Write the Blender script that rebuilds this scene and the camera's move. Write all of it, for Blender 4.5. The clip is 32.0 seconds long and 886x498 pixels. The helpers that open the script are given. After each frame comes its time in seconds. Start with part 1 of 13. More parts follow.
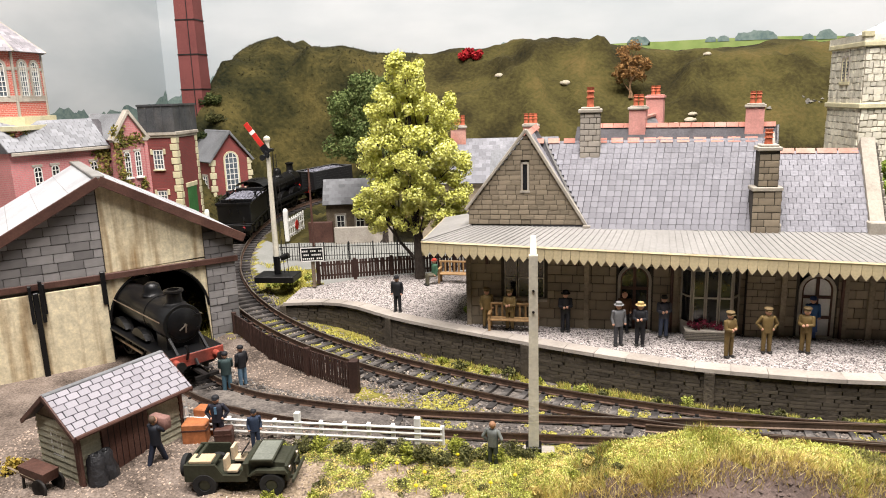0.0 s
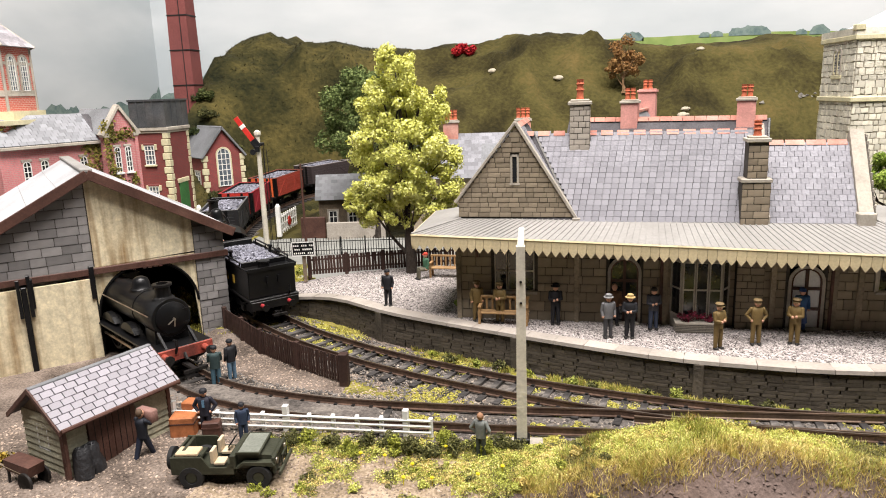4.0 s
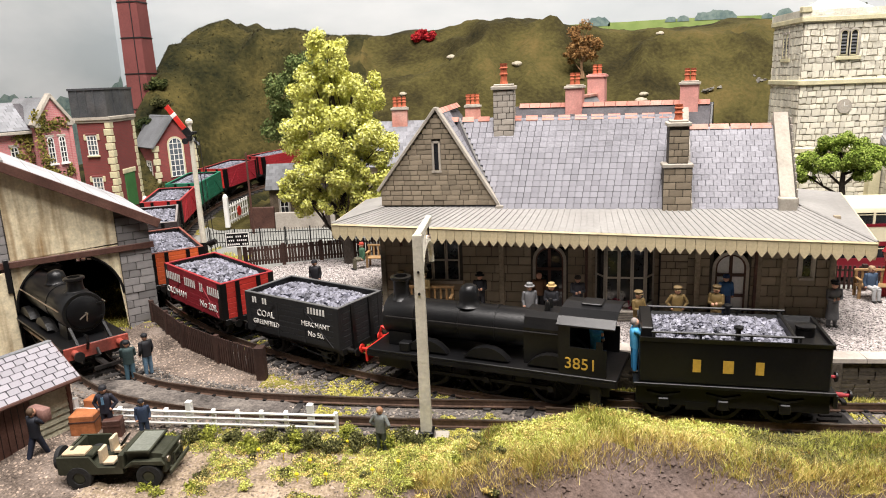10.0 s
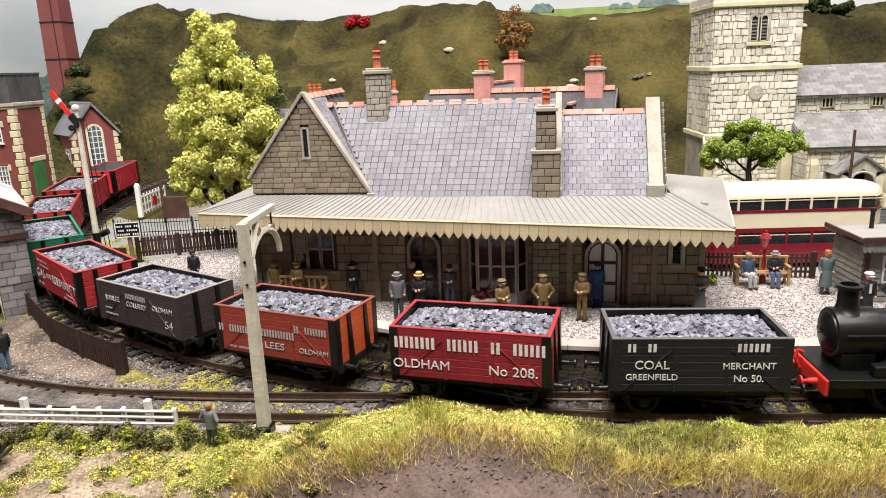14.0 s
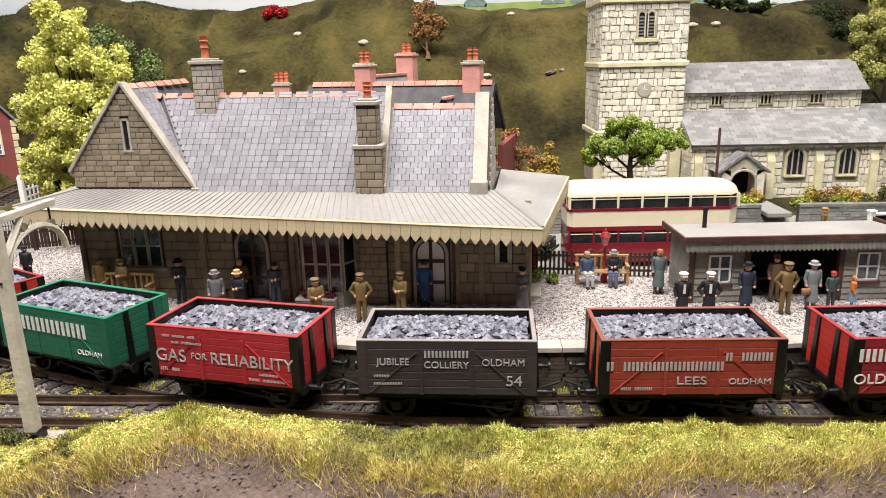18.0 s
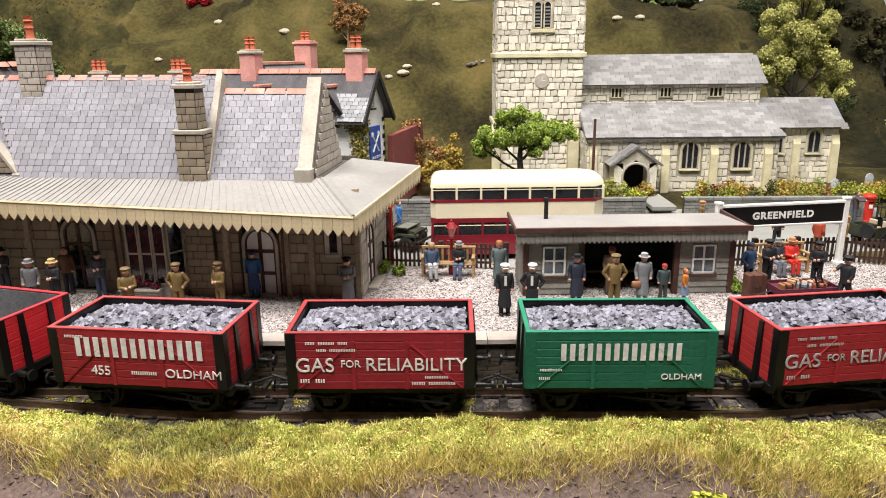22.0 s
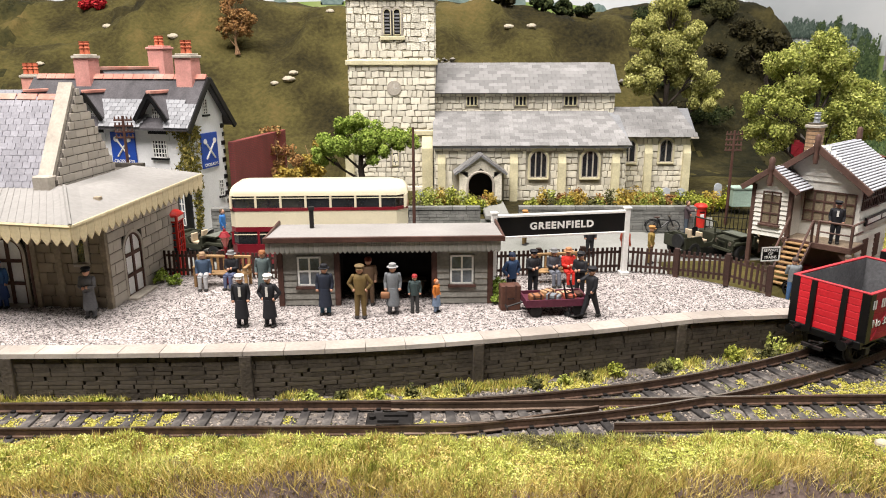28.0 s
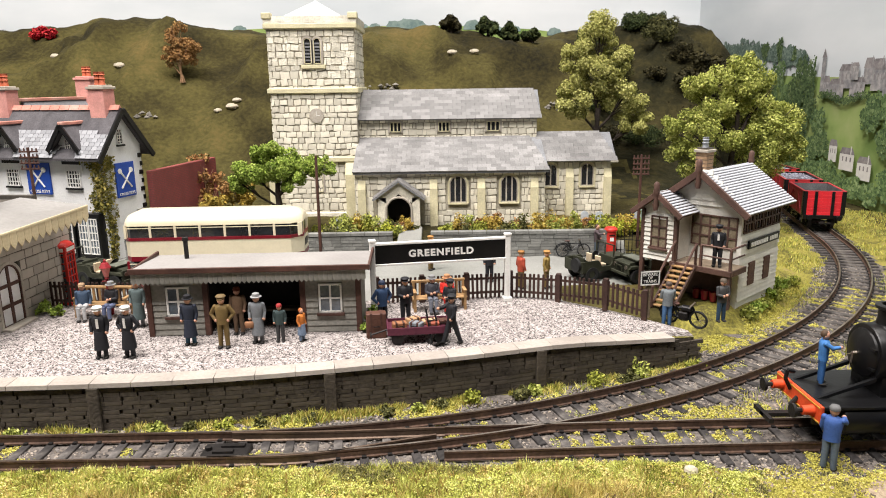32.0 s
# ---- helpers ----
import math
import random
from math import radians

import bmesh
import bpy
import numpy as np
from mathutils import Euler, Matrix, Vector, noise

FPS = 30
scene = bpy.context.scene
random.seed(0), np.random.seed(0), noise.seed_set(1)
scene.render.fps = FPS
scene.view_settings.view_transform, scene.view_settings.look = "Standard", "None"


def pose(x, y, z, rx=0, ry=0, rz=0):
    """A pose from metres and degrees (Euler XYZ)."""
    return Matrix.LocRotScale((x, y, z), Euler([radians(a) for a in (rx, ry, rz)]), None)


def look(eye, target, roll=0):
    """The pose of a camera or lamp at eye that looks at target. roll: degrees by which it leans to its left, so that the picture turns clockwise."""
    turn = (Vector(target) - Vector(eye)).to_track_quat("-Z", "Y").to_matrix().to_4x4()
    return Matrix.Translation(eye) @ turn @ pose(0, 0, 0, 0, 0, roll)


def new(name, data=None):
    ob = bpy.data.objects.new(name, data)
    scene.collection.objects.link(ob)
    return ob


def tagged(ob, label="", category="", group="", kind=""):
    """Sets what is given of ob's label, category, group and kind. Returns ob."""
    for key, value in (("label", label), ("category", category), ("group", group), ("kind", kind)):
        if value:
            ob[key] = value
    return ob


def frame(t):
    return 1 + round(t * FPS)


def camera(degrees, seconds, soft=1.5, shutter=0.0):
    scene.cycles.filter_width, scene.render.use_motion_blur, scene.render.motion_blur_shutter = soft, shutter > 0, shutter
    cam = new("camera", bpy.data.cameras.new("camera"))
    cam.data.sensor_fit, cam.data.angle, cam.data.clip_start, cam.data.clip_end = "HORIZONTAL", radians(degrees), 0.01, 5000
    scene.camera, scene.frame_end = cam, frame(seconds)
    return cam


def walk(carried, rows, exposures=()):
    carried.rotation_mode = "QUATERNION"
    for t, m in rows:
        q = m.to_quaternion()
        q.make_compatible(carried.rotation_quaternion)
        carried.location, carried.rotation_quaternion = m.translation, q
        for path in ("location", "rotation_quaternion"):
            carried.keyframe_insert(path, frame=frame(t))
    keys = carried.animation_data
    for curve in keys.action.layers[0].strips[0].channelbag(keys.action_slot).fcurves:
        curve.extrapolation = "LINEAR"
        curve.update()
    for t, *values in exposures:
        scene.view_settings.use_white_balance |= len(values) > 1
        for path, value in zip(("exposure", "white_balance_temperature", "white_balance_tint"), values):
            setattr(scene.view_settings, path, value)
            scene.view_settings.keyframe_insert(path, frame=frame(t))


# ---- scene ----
cam = camera(64.5, 32.0, soft=1.0)
METRES, EYE, TILT, LEAN, TURN = 0.385, 0.133, 0.0, 0.0, 7.5
ROWS = [
    (0.0, 0.0, 0.0, 0.0, -0.38, -12.4, 1.73),
    (0.5, -0.0032, -0.0, -0.0013, -0.41, -12.41, 1.7),
    (1.0, -0.0019, 0.0003, -0.0016, -0.43, -12.44, 1.72),
    (1.5, 0.0003, -0.0005, -0.0013, -0.45, -12.46, 1.83),
    (2.0, 0.0052, 0.0009, -0.0021, -0.48, -12.47, 1.94),
    (2.5, 0.007, 0.0001, -0.0032, -0.53, -12.46, 2.0),
    (3.0, 0.0089, 0.0002, -0.0039, -0.58, -12.48, 1.99),
    (3.5, 0.0087, -0.0, -0.0053, -0.63, -12.52, 1.9),
    (5.5, 0.0154, 0.005, -0.0095, -0.76, -12.83, 1.83),
    (6.0, 0.022, 0.0043, -0.0056, -0.82, -12.84, 1.98),
    (6.5, 0.027, 0.0048, -0.0081, -0.89, -12.82, 2.09),
    (7.0, 0.0332, 0.0066, -0.0111, -0.96, -12.86, 2.17),
    (7.5, 0.0408, 0.0083, -0.0124, -1.04, -12.92, 2.16),
    (8.0, 0.0492, 0.0102, -0.0112, -1.15, -13.02, 2.09),
    (8.5, 0.0579, 0.0125, -0.0122, -1.26, -13.17, 2.06),
    (9.0, 0.0687, 0.0139, -0.012, -1.4, -13.29, 2.1),
    (9.5, 0.0811, 0.0163, -0.0126, -1.55, -13.46, 2.16),
    (10.0, 0.0943, 0.0181, -0.0132, -1.74, -13.57, 2.23),
    (10.5, 0.109, 0.0203, -0.0171, -1.94, -13.68, 2.21),
    (11.0, 0.1224, 0.0213, -0.0178, -2.13, -13.77, 2.18),
    (11.5, 0.1353, 0.0238, -0.0172, -2.32, -13.88, 2.13),
    (12.0, 0.1469, 0.0248, -0.0171, -2.55, -14.02, 2.15),
    (12.5, 0.1632, 0.0268, -0.0186, -2.79, -14.17, 2.21),
    (13.0, 0.1822, 0.0283, -0.0201, -3.05, -14.29, 2.27),
    (13.5, 0.2047, 0.0305, -0.0205, -3.33, -14.41, 2.24),
    (14.0, 0.2267, 0.0325, -0.0235, -3.58, -14.54, 2.13),
    (14.5, 0.2496, 0.0343, -0.0247, -3.86, -14.66, 1.92),
    (16.5, 0.34, 0.0414, -0.0324, -4.99, -15.32, 1.57),
    (17.0, 0.3597, 0.0416, -0.035, -5.18, -15.34, 1.5),
    (17.5, 0.3811, 0.0414, -0.0324, -5.32, -15.21, 1.41),
    (18.0, 0.4049, 0.0409, -0.0306, -5.41, -15.06, 1.33),
    (18.5, 0.423, 0.0407, -0.0326, -5.53, -14.92, 1.21),
    (19.0, 0.4405, 0.0403, -0.0329, -5.69, -14.86, 1.09),
    (19.5, 0.4628, 0.0412, -0.0361, -5.85, -14.93, 0.96),
    (20.0, 0.4858, 0.0422, -0.0371, -6.04, -15.09, 0.84),
    (20.5, 0.5096, 0.0426, -0.0388, -6.2, -15.24, 0.74),
    (21.0, 0.5317, 0.0434, -0.0386, -6.34, -15.41, 0.69),
    (21.5, 0.5556, 0.0435, -0.0396, -6.46, -15.45, 0.69),
    (22.0, 0.5804, 0.0431, -0.045, -6.6, -15.46, 0.64),
    (22.5, 0.606, 0.0416, -0.045, -6.74, -15.42, 0.61),
    (23.0, 0.6285, 0.0409, -0.0456, -6.89, -15.33, 0.53),
    (23.5, 0.654, 0.0392, -0.0447, -7.05, -15.25, 0.43),
    (24.0, 0.6782, 0.0384, -0.0459, -7.23, -15.22, 0.31),
    (24.5, 0.7013, 0.0363, -0.0444, -7.42, -15.22, 0.21),
    (25.0, 0.722, 0.0363, -0.0462, -7.61, -15.25, 0.16),
    (25.5, 0.7448, 0.0329, -0.045, -7.77, -15.24, 0.18),
    (27.5, 0.8127, 0.0265, -0.0485, -8.03, -15.02, 0.05),
    (28.0, 0.8316, 0.0246, -0.0467, -8.07, -14.92, 0.12),
    (28.5, 0.8558, 0.0207, -0.0483, -8.16, -14.77, 0.19),
    (29.0, 0.8755, 0.0152, -0.0441, -8.25, -14.6, 0.27),
    (29.5, 0.8969, 0.0114, -0.0419, -8.32, -14.37, 0.26),
    (30.0, 0.9147, 0.0091, -0.04, -8.36, -14.15, 0.21),
    (30.5, 0.932, 0.0056, -0.0379, -8.37, -13.96, 0.17),
    (31.0, 0.9458, 0.0034, -0.0377, -8.36, -13.76, 0.25),
    (31.5, 0.9587, 0.0026, -0.0374, -8.37, -13.55, 0.45),
    (32.0, 0.9751, -0.0023, -0.0364, -8.4, -13.3, 0.72),
]
walk(cam, [(t, pose(0, 0, EYE, TILT, LEAN, TURN) @ pose(METRES * x, METRES * y, METRES * z, 90 + pitch, roll, yaw)) for t, x, y, z, yaw, pitch, roll in ROWS])
# scale model railway, 4 mm to the foot; metres, z = 0 at the rail tops

# ---------------------------------------------------------------- world and lamps
world = bpy.data.worlds.new("world")
scene.world = world
world.use_nodes = True
world.node_tree.nodes["Background"].inputs[0].default_value = (0.90, 0.95, 1.0, 1)
world.node_tree.nodes["Background"].inputs[1].default_value = 0.14


def lamp(name, x, y, z, w, h, power, colour, tx, ty, tz):
    """A ceiling luminaire over the layout."""
    d = bpy.data.lights.new(name, "AREA")
    d.shape, d.size, d.size_y, d.energy, d.color = "RECTANGLE", w, h, power, colour
    ob = new(name, d)
    ob.matrix_world = look((x, y, z), (tx, ty, tz))
    return ob


lamp("ceiling_lamp", -0.08, 0.14, 1.22, 0.55, 0.18, 20.5, (1.0, 0.935, 0.89), -0.15, 0.42, 0)
lamp("ceiling_lamp", 0.45, 0.36, 1.22, 0.55, 0.18, 12.5, (1.0, 0.94, 0.90), 0.35, 0.45, 0)
lamp("ceiling_lamp", 0.10, -0.30, 1.35, 1.1, 0.22, 25.0, (1.0, 0.95, 0.93), 0.10, 0.42, 0)

# ---------------------------------------------------------------- materials


def mat(name, col, rough=0.8, metal=0.0, var=0.25, size=0.01, fine=0.0012, bump=0.15, stain=None, stain_amount=0.0, isl=0.0, spec=0.3, coat=0.0, stretch=1.0):
    """A painted or natural surface: two scales of tone, optional stain colour, fine relief, tone by object and island."""
    m = bpy.data.materials.new(name)
    m.use_nodes = True
    nt = m.node_tree
    n, l = nt.nodes, nt.links
    b = n["Principled BSDF"]
    b.inputs["Roughness"].default_value, b.inputs["Metallic"].default_value = rough, metal
    b.inputs["Specular IOR Level"].default_value = spec
    b.inputs["Coat Weight"].default_value = coat
    tc = n.new("ShaderNodeTexCoord")
    big, small = n.new("ShaderNodeTexNoise"), n.new("ShaderNodeTexNoise")
    big.inputs["Scale"].default_value, small.inputs["Scale"].default_value = 1 / size, 1 / fine
    big.inputs["Detail"].default_value, small.inputs["Detail"].default_value = 4, 3
    for t in (big, small):
        l.new(tc.outputs["Object"], t.inputs["Vector"])
    mr = n.new("ShaderNodeMapRange")
    mr.inputs["From Min"].default_value, mr.inputs["From Max"].default_value = 0.25, 0.75
    mr.inputs["To Min"].default_value, mr.inputs["To Max"].default_value = 1 - var, 1 + var
    l.new(big.outputs["Fac"], mr.inputs["Value"])
    mr2 = n.new("ShaderNodeMapRange")
    mr2.inputs["From Min"].default_value, mr2.inputs["From Max"].default_value = 0.25, 0.75
    mr2.inputs["To Min"].default_value, mr2.inputs["To Max"].default_value = 1 - var * 0.7, 1 + var * 0.7
    l.new(small.outputs["Fac"], mr2.inputs["Value"])
    mul = n.new("ShaderNodeMath")
    mul.operation = "MULTIPLY"
    l.new(mr.outputs[0], mul.inputs[0]), l.new(mr2.outputs[0], mul.inputs[1])
    fac = mul.outputs[0]
    if isl:
        geo, oi = n.new("ShaderNodeNewGeometry"), n.new("ShaderNodeObjectInfo")
        add, fr, ma = n.new("ShaderNodeMath"), n.new("ShaderNodeMath"), n.new("ShaderNodeMapRange")
        add.operation, fr.operation = "ADD", "FRACT"
        l.new(geo.outputs["Random Per Island"], add.inputs[0]), l.new(oi.outputs["Random"], add.inputs[1])
        l.new(add.outputs[0], fr.inputs[0]), l.new(fr.outputs[0], ma.inputs["Value"])
        ma.inputs["To Min"].default_value, ma.inputs["To Max"].default_value = 1 - isl, 1 + isl
        m2 = n.new("ShaderNodeMath")
        m2.operation = "MULTIPLY"
        l.new(fac, m2.inputs[0]), l.new(ma.outputs[0], m2.inputs[1])
        fac = m2.outputs[0]
    base = n.new("ShaderNodeMix")
    base.data_type = "RGBA"
    base.inputs["A"].default_value = (*col, 1)
    base.inputs["B"].default_value = (*(stain or col), 1)
    st = n.new("ShaderNodeTexNoise")
    st.inputs["Scale"].default_value, st.inputs["Detail"].default_value = 0.6 / size, 6
    mp = n.new("ShaderNodeMapping")
    mp.inputs["Scale"].default_value = (1, 1, stretch)
    l.new(tc.outputs["Object"], mp.inputs["Vector"]), l.new(mp.outputs[0], st.inputs["Vector"])
    sr = n.new("ShaderNodeMapRange")
    sr.inputs["From Min"].default_value, sr.inputs["From Max"].default_value = 0.48, 0.68
    sr.inputs["To Max"].default_value = stain_amount
    l.new(st.outputs["Fac"], sr.inputs["Value"]), l.new(sr.outputs[0], base.inputs["Factor"])
    sc = n.new("ShaderNodeVectorMath")
    sc.operation = "SCALE"
    l.new(base.outputs["Result"], sc.inputs[0]), l.new(fac, sc.inputs["Scale"])
    l.new(sc.outputs[0], b.inputs["Base Color"])
    if bump:
        bp = n.new("ShaderNodeBump")
        bp.inputs["Strength"].default_value, bp.inputs["Distance"].default_value = min(1.0, bump * 2), fine * 0.4
        l.new(small.outputs["Fac"], bp.inputs["Height"]), l.new(bp.outputs[0], b.inputs["Normal"])
    return m


def glass(name, tint=(0.6, 0.65, 0.68), rough=0.06):
    m = bpy.data.materials.new(name)
    m.use_nodes = True
    b = m.node_tree.nodes["Principled BSDF"]
    b.inputs["Base Color"].default_value, b.inputs["Roughness"].default_value = (*tint, 1), rough
    b.inputs["Transmission Weight"].default_value, b.inputs["IOR"].default_value = 0.85, 1.45
    return m


BLACK = mat("black_paint", (0.0055, 0.0055, 0.006), 0.36, var=0.4, size=0.02, bump=0.05, stain=(0.014, 0.012, 0.010), stain_amount=0.5, spec=0.3)
DARK_IRON = mat("dark_iron", (0.02, 0.018, 0.017), 0.55, 0.3, var=0.4)
STEEL = mat("worn_steel", (0.42, 0.36, 0.30), 0.35, 0.9, var=0.2, stain=(0.16, 0.08, 0.045), stain_amount=0.8)
RUST = mat("rusty_rail_side", (0.10, 0.06, 0.042), 0.8, 0.1, var=0.4, size=0.006)
SLEEPER = mat("sleeper_wood", (0.05, 0.045, 0.043), 0.9, var=0.45, size=0.008, stain=(0.15, 0.135, 0.12), stain_amount=0.6, isl=0.3)
BALLAST = mat("ballast_stone", (0.12, 0.108, 0.10), 0.95, var=0.5, size=0.02, isl=0.6)
COAL = mat("coal", (0.165, 0.165, 0.20), 0.55, var=0.3, size=0.004, isl=0.6, spec=0.5, bump=0.3)
ASHLAR = mat("grey_ashlar", (0.28, 0.23, 0.165), 0.9, var=0.3, size=0.02, stain=(0.085, 0.07, 0.052), stain_amount=0.75, isl=0.18, bump=0.35)
ASHLAR_PALE = mat("pale_ashlar", (0.40, 0.36, 0.31), 0.9, var=0.2, size=0.012, stain=(0.25, 0.22, 0.18), stain_amount=0.4, isl=0.13, bump=0.35)
MORTAR = mat("dark_mortar", (0.075, 0.066, 0.055), 0.95, var=0.3)
DRESSED = mat("dressed_stone", (0.42, 0.38, 0.32), 0.85, var=0.2, size=0.01, stain=(0.2, 0.17, 0.14), stain_amount=0.4)
SLATE_PALE = mat("weathered_pale_slate", (0.265, 0.26, 0.285), 0.7, var=0.2, size=0.03, stain=(0.175, 0.165, 0.17), stain_amount=0.7, isl=0.13, bump=0.25, spec=0.4)
SLATE = mat("grey_slate", (0.20, 0.205, 0.215), 0.7, var=0.25, size=0.02, stain=(0.12, 0.12, 0.12), stain_amount=0.5, isl=0.25, bump=0.25)
ROOF_JOINT = mat("dark_slate_joint", (0.085, 0.08, 0.085), 0.9, var=0.3)
LEAD = mat("grey_lead_sheet", (0.26, 0.25, 0.235), 0.7, var=0.12, size=0.03, fine=0.002, stain=(0.19, 0.18, 0.165), stain_amount=0.5, bump=0.1)
RIDGE = mat("red_ridge_tile", (0.50, 0.22, 0.17), 0.85, var=0.2, stain=(0.55, 0.36, 0.3), stain_amount=0.6, isl=0.12)
POT = mat("terracotta_pot", (0.45, 0.12, 0.06), 0.8, var=0.25)
CREAM = mat("cream_paint", (0.66, 0.56, 0.36), 0.6, var=0.14, size=0.01, stain=(0.42, 0.33, 0.18), stain_amount=0.5, isl=0.08)
POST_CREAM = mat("weathered_post_paint", (0.62, 0.58, 0.48), 0.65, var=0.16, size=0.01, stain=(0.36, 0.32, 0.25), stain_amount=0.5)
WHITE = mat("white_paint", (0.78, 0.77, 0.73), 0.6, var=0.1, size=0.015, stain=(0.5, 0.48, 0.43), stain_amount=0.35)
RENDER = mat("white_render", (0.76, 0.76, 0.75), 0.85, var=0.08, size=0.02, stain=(0.55, 0.55, 0.53), stain_amount=0.35, bump=0.3)
BROWN = mat("chocolate_brown_paint", (0.075, 0.035, 0.026), 0.55, var=0.3, size=0.01, stain=(0.15, 0.08, 0.06), stain_amount=0.4)
FENCE_BROWN = mat("dark_brown_fence_paint", (0.05, 0.026, 0.02), 0.7, var=0.3, size=0.01, stain=(0.1, 0.06, 0.045), stain_amount=0.5, isl=0.2)
WOOD = mat("varnished_wood", (0.33, 0.20, 0.09), 0.55, var=0.25, size=0.006, isl=0.15)
OLDWOOD = mat("grey_brown_wood", (0.17, 0.13, 0.09), 0.85, var=0.35, size=0.006, isl=0.2)
WEATHERBOARD = mat("weathered_grey_boards", (0.24, 0.23, 0.20), 0.8, var=0.25, size=0.008, isl=0.1)
GRAVEL_SLAB = mat("pale_coping_stone", (0.37, 0.33, 0.29), 0.9, var=0.15, size=0.015, stain=(0.27, 0.235, 0.20), stain_amount=0.55, isl=0.12)
PLAT_WALL = mat("dark_platform_stone", (0.075, 0.062, 0.047), 0.95, var=0.35, size=0.01, stain=(0.12, 0.10, 0.075), stain_amount=0.5, isl=0.16, bump=0.4)
ROAD = mat("pale_road_surface", (0.25, 0.25, 0.23), 0.95, var=0.15, size=0.04, stain=(0.15, 0.155, 0.135), stain_amount=0.7, bump=0.3)


def brick(name, col, joint, w=3.4, h=1.25):
    """Brickwork on upright walls, at model size."""
    m = mat(name, col, 0.9, var=0.2, size=0.02, stain=tuple(c * 0.7 for c in col), stain_amount=0.5, isl=0.1)
    n, l = m.node_tree.nodes, m.node_tree.links
    b = n["Principled BSDF"]
    src = b.inputs["Base Color"].links[0].from_socket
    tc, sp, ad, cb, bt, mx = (n.new("ShaderNode" + k) for k in ("TexCoord", "SeparateXYZ", "Math", "CombineXYZ", "TexBrick", "Mix"))
    l.new(tc.outputs["Object"], sp.inputs[0]), l.new(sp.outputs["X"], ad.inputs[0]), l.new(sp.outputs["Y"], ad.inputs[1])
    l.new(ad.outputs[0], cb.inputs["X"]), l.new(sp.outputs["Z"], cb.inputs["Y"]), l.new(cb.outputs[0], bt.inputs["Vector"])
    bt.inputs["Scale"].default_value, bt.inputs["Brick Width"].default_value, bt.inputs["Row Height"].default_value = 1.0, w * 0.001, h * 0.001
    bt.inputs["Mortar Size"].default_value = 0.00014
    mx.data_type = "RGBA"
    mx.inputs["B"].default_value = (*joint, 1)
    l.new(bt.outputs["Fac"], mx.inputs["Factor"]), l.new(src, mx.inputs["A"]), l.new(mx.outputs["Result"], b.inputs["Base Color"])
    return m


PINK_BRICK = brick("pink_brick", (0.54, 0.20, 0.20), (0.50, 0.30, 0.28))
RED_BRICK = brick("red_brick", (0.46, 0.115, 0.085), (0.52, 0.36, 0.30))
DARK_BRICK = brick("dark_red_brick", (0.23, 0.055, 0.05), (0.13, 0.06, 0.055))
STACK_BRICK = mat("mill_chimney_brick", (0.17, 0.052, 0.047), 0.9, var=0.25, size=0.05, stain=(0.12, 0.04, 0.04), stain_amount=0.6)
SHED_STONE = mat("blue_grey_engine_shed_stone", (0.17, 0.16, 0.155), 0.85, var=0.3, size=0.015, stain=(0.28, 0.27, 0.26), stain_amount=0.45, isl=0.3, bump=0.4)
SHED_CREAM = mat("stained_cream_boarding", (0.66, 0.58, 0.40), 0.75, var=0.2, size=0.0035, stain=(0.25, 0.155, 0.065), stain_amount=0.9, stretch=0.07)
RUBBLE = mat("pale_rubble_stone", (0.68, 0.64, 0.53), 0.9, var=0.2, size=0.006, stain=(0.40, 0.37, 0.28), stain_amount=0.5, isl=0.2, bump=0.4)
RUBBLE_JOINT = mat("rubble_joint", (0.36, 0.33, 0.26), 0.95, var=0.3)
QUOIN = mat("yellow_quoin_stone", (0.60, 0.55, 0.36), 0.85, var=0.15, stain=(0.45, 0.40, 0.25), stain_amount=0.4)
DARKGLASS = mat("dark_window", (0.02, 0.022, 0.025), 0.12, var=0.3, bump=0, spec=0.7)
PANE = mat("grey_blue_window_pane", (0.10, 0.12, 0.14), 0.1, var=0.4, bump=0, spec=0.7)
# near-black that puts the shade of unlit insides into the colour
INTERIOR_SHADE = mat("painted_interior_shade", (0.012, 0.011, 0.01), 0.95)
RED = mat("signal_red_paint", (0.55, 0.03, 0.02), 0.45, var=0.12)
ORANGE_RED = mat("orange_red_paint", (0.62, 0.07, 0.02), 0.5, var=0.15)
BUS_CREAM = mat("bus_cream_enamel", (0.80, 0.72, 0.52), 0.3, var=0.05, bump=0, spec=0.5, coat=0.3)
BUS_RED = mat("bus_maroon_enamel", (0.19, 0.009, 0.018), 0.3, var=0.1, bump=0, spec=0.5, coat=0.3)
OLIVE = mat("olive_drab_paint", (0.032, 0.034, 0.021), 0.6, var=0.25, stain=(0.07, 0.07, 0.05), stain_amount=0.4)
TYRE = mat("tyre_rubber", (0.018, 0.018, 0.018), 0.85, var=0.3)
TAN = mat("tan_canvas", (0.50, 0.38, 0.24), 0.9, var=0.2)
BLUE = mat("sign_blue_enamel", (0.02, 0.07, 0.36), 0.4, var=0.12)
GREEN = mat("green_door_paint", (0.05, 0.16, 0.05), 0.6, var=0.2)
SOIL = mat("front_soil", (0.12, 0.085, 0.07), 0.95, var=0.4, size=0.012, stain=(0.19, 0.145, 0.13), stain_amount=0.7, bump=0.6)


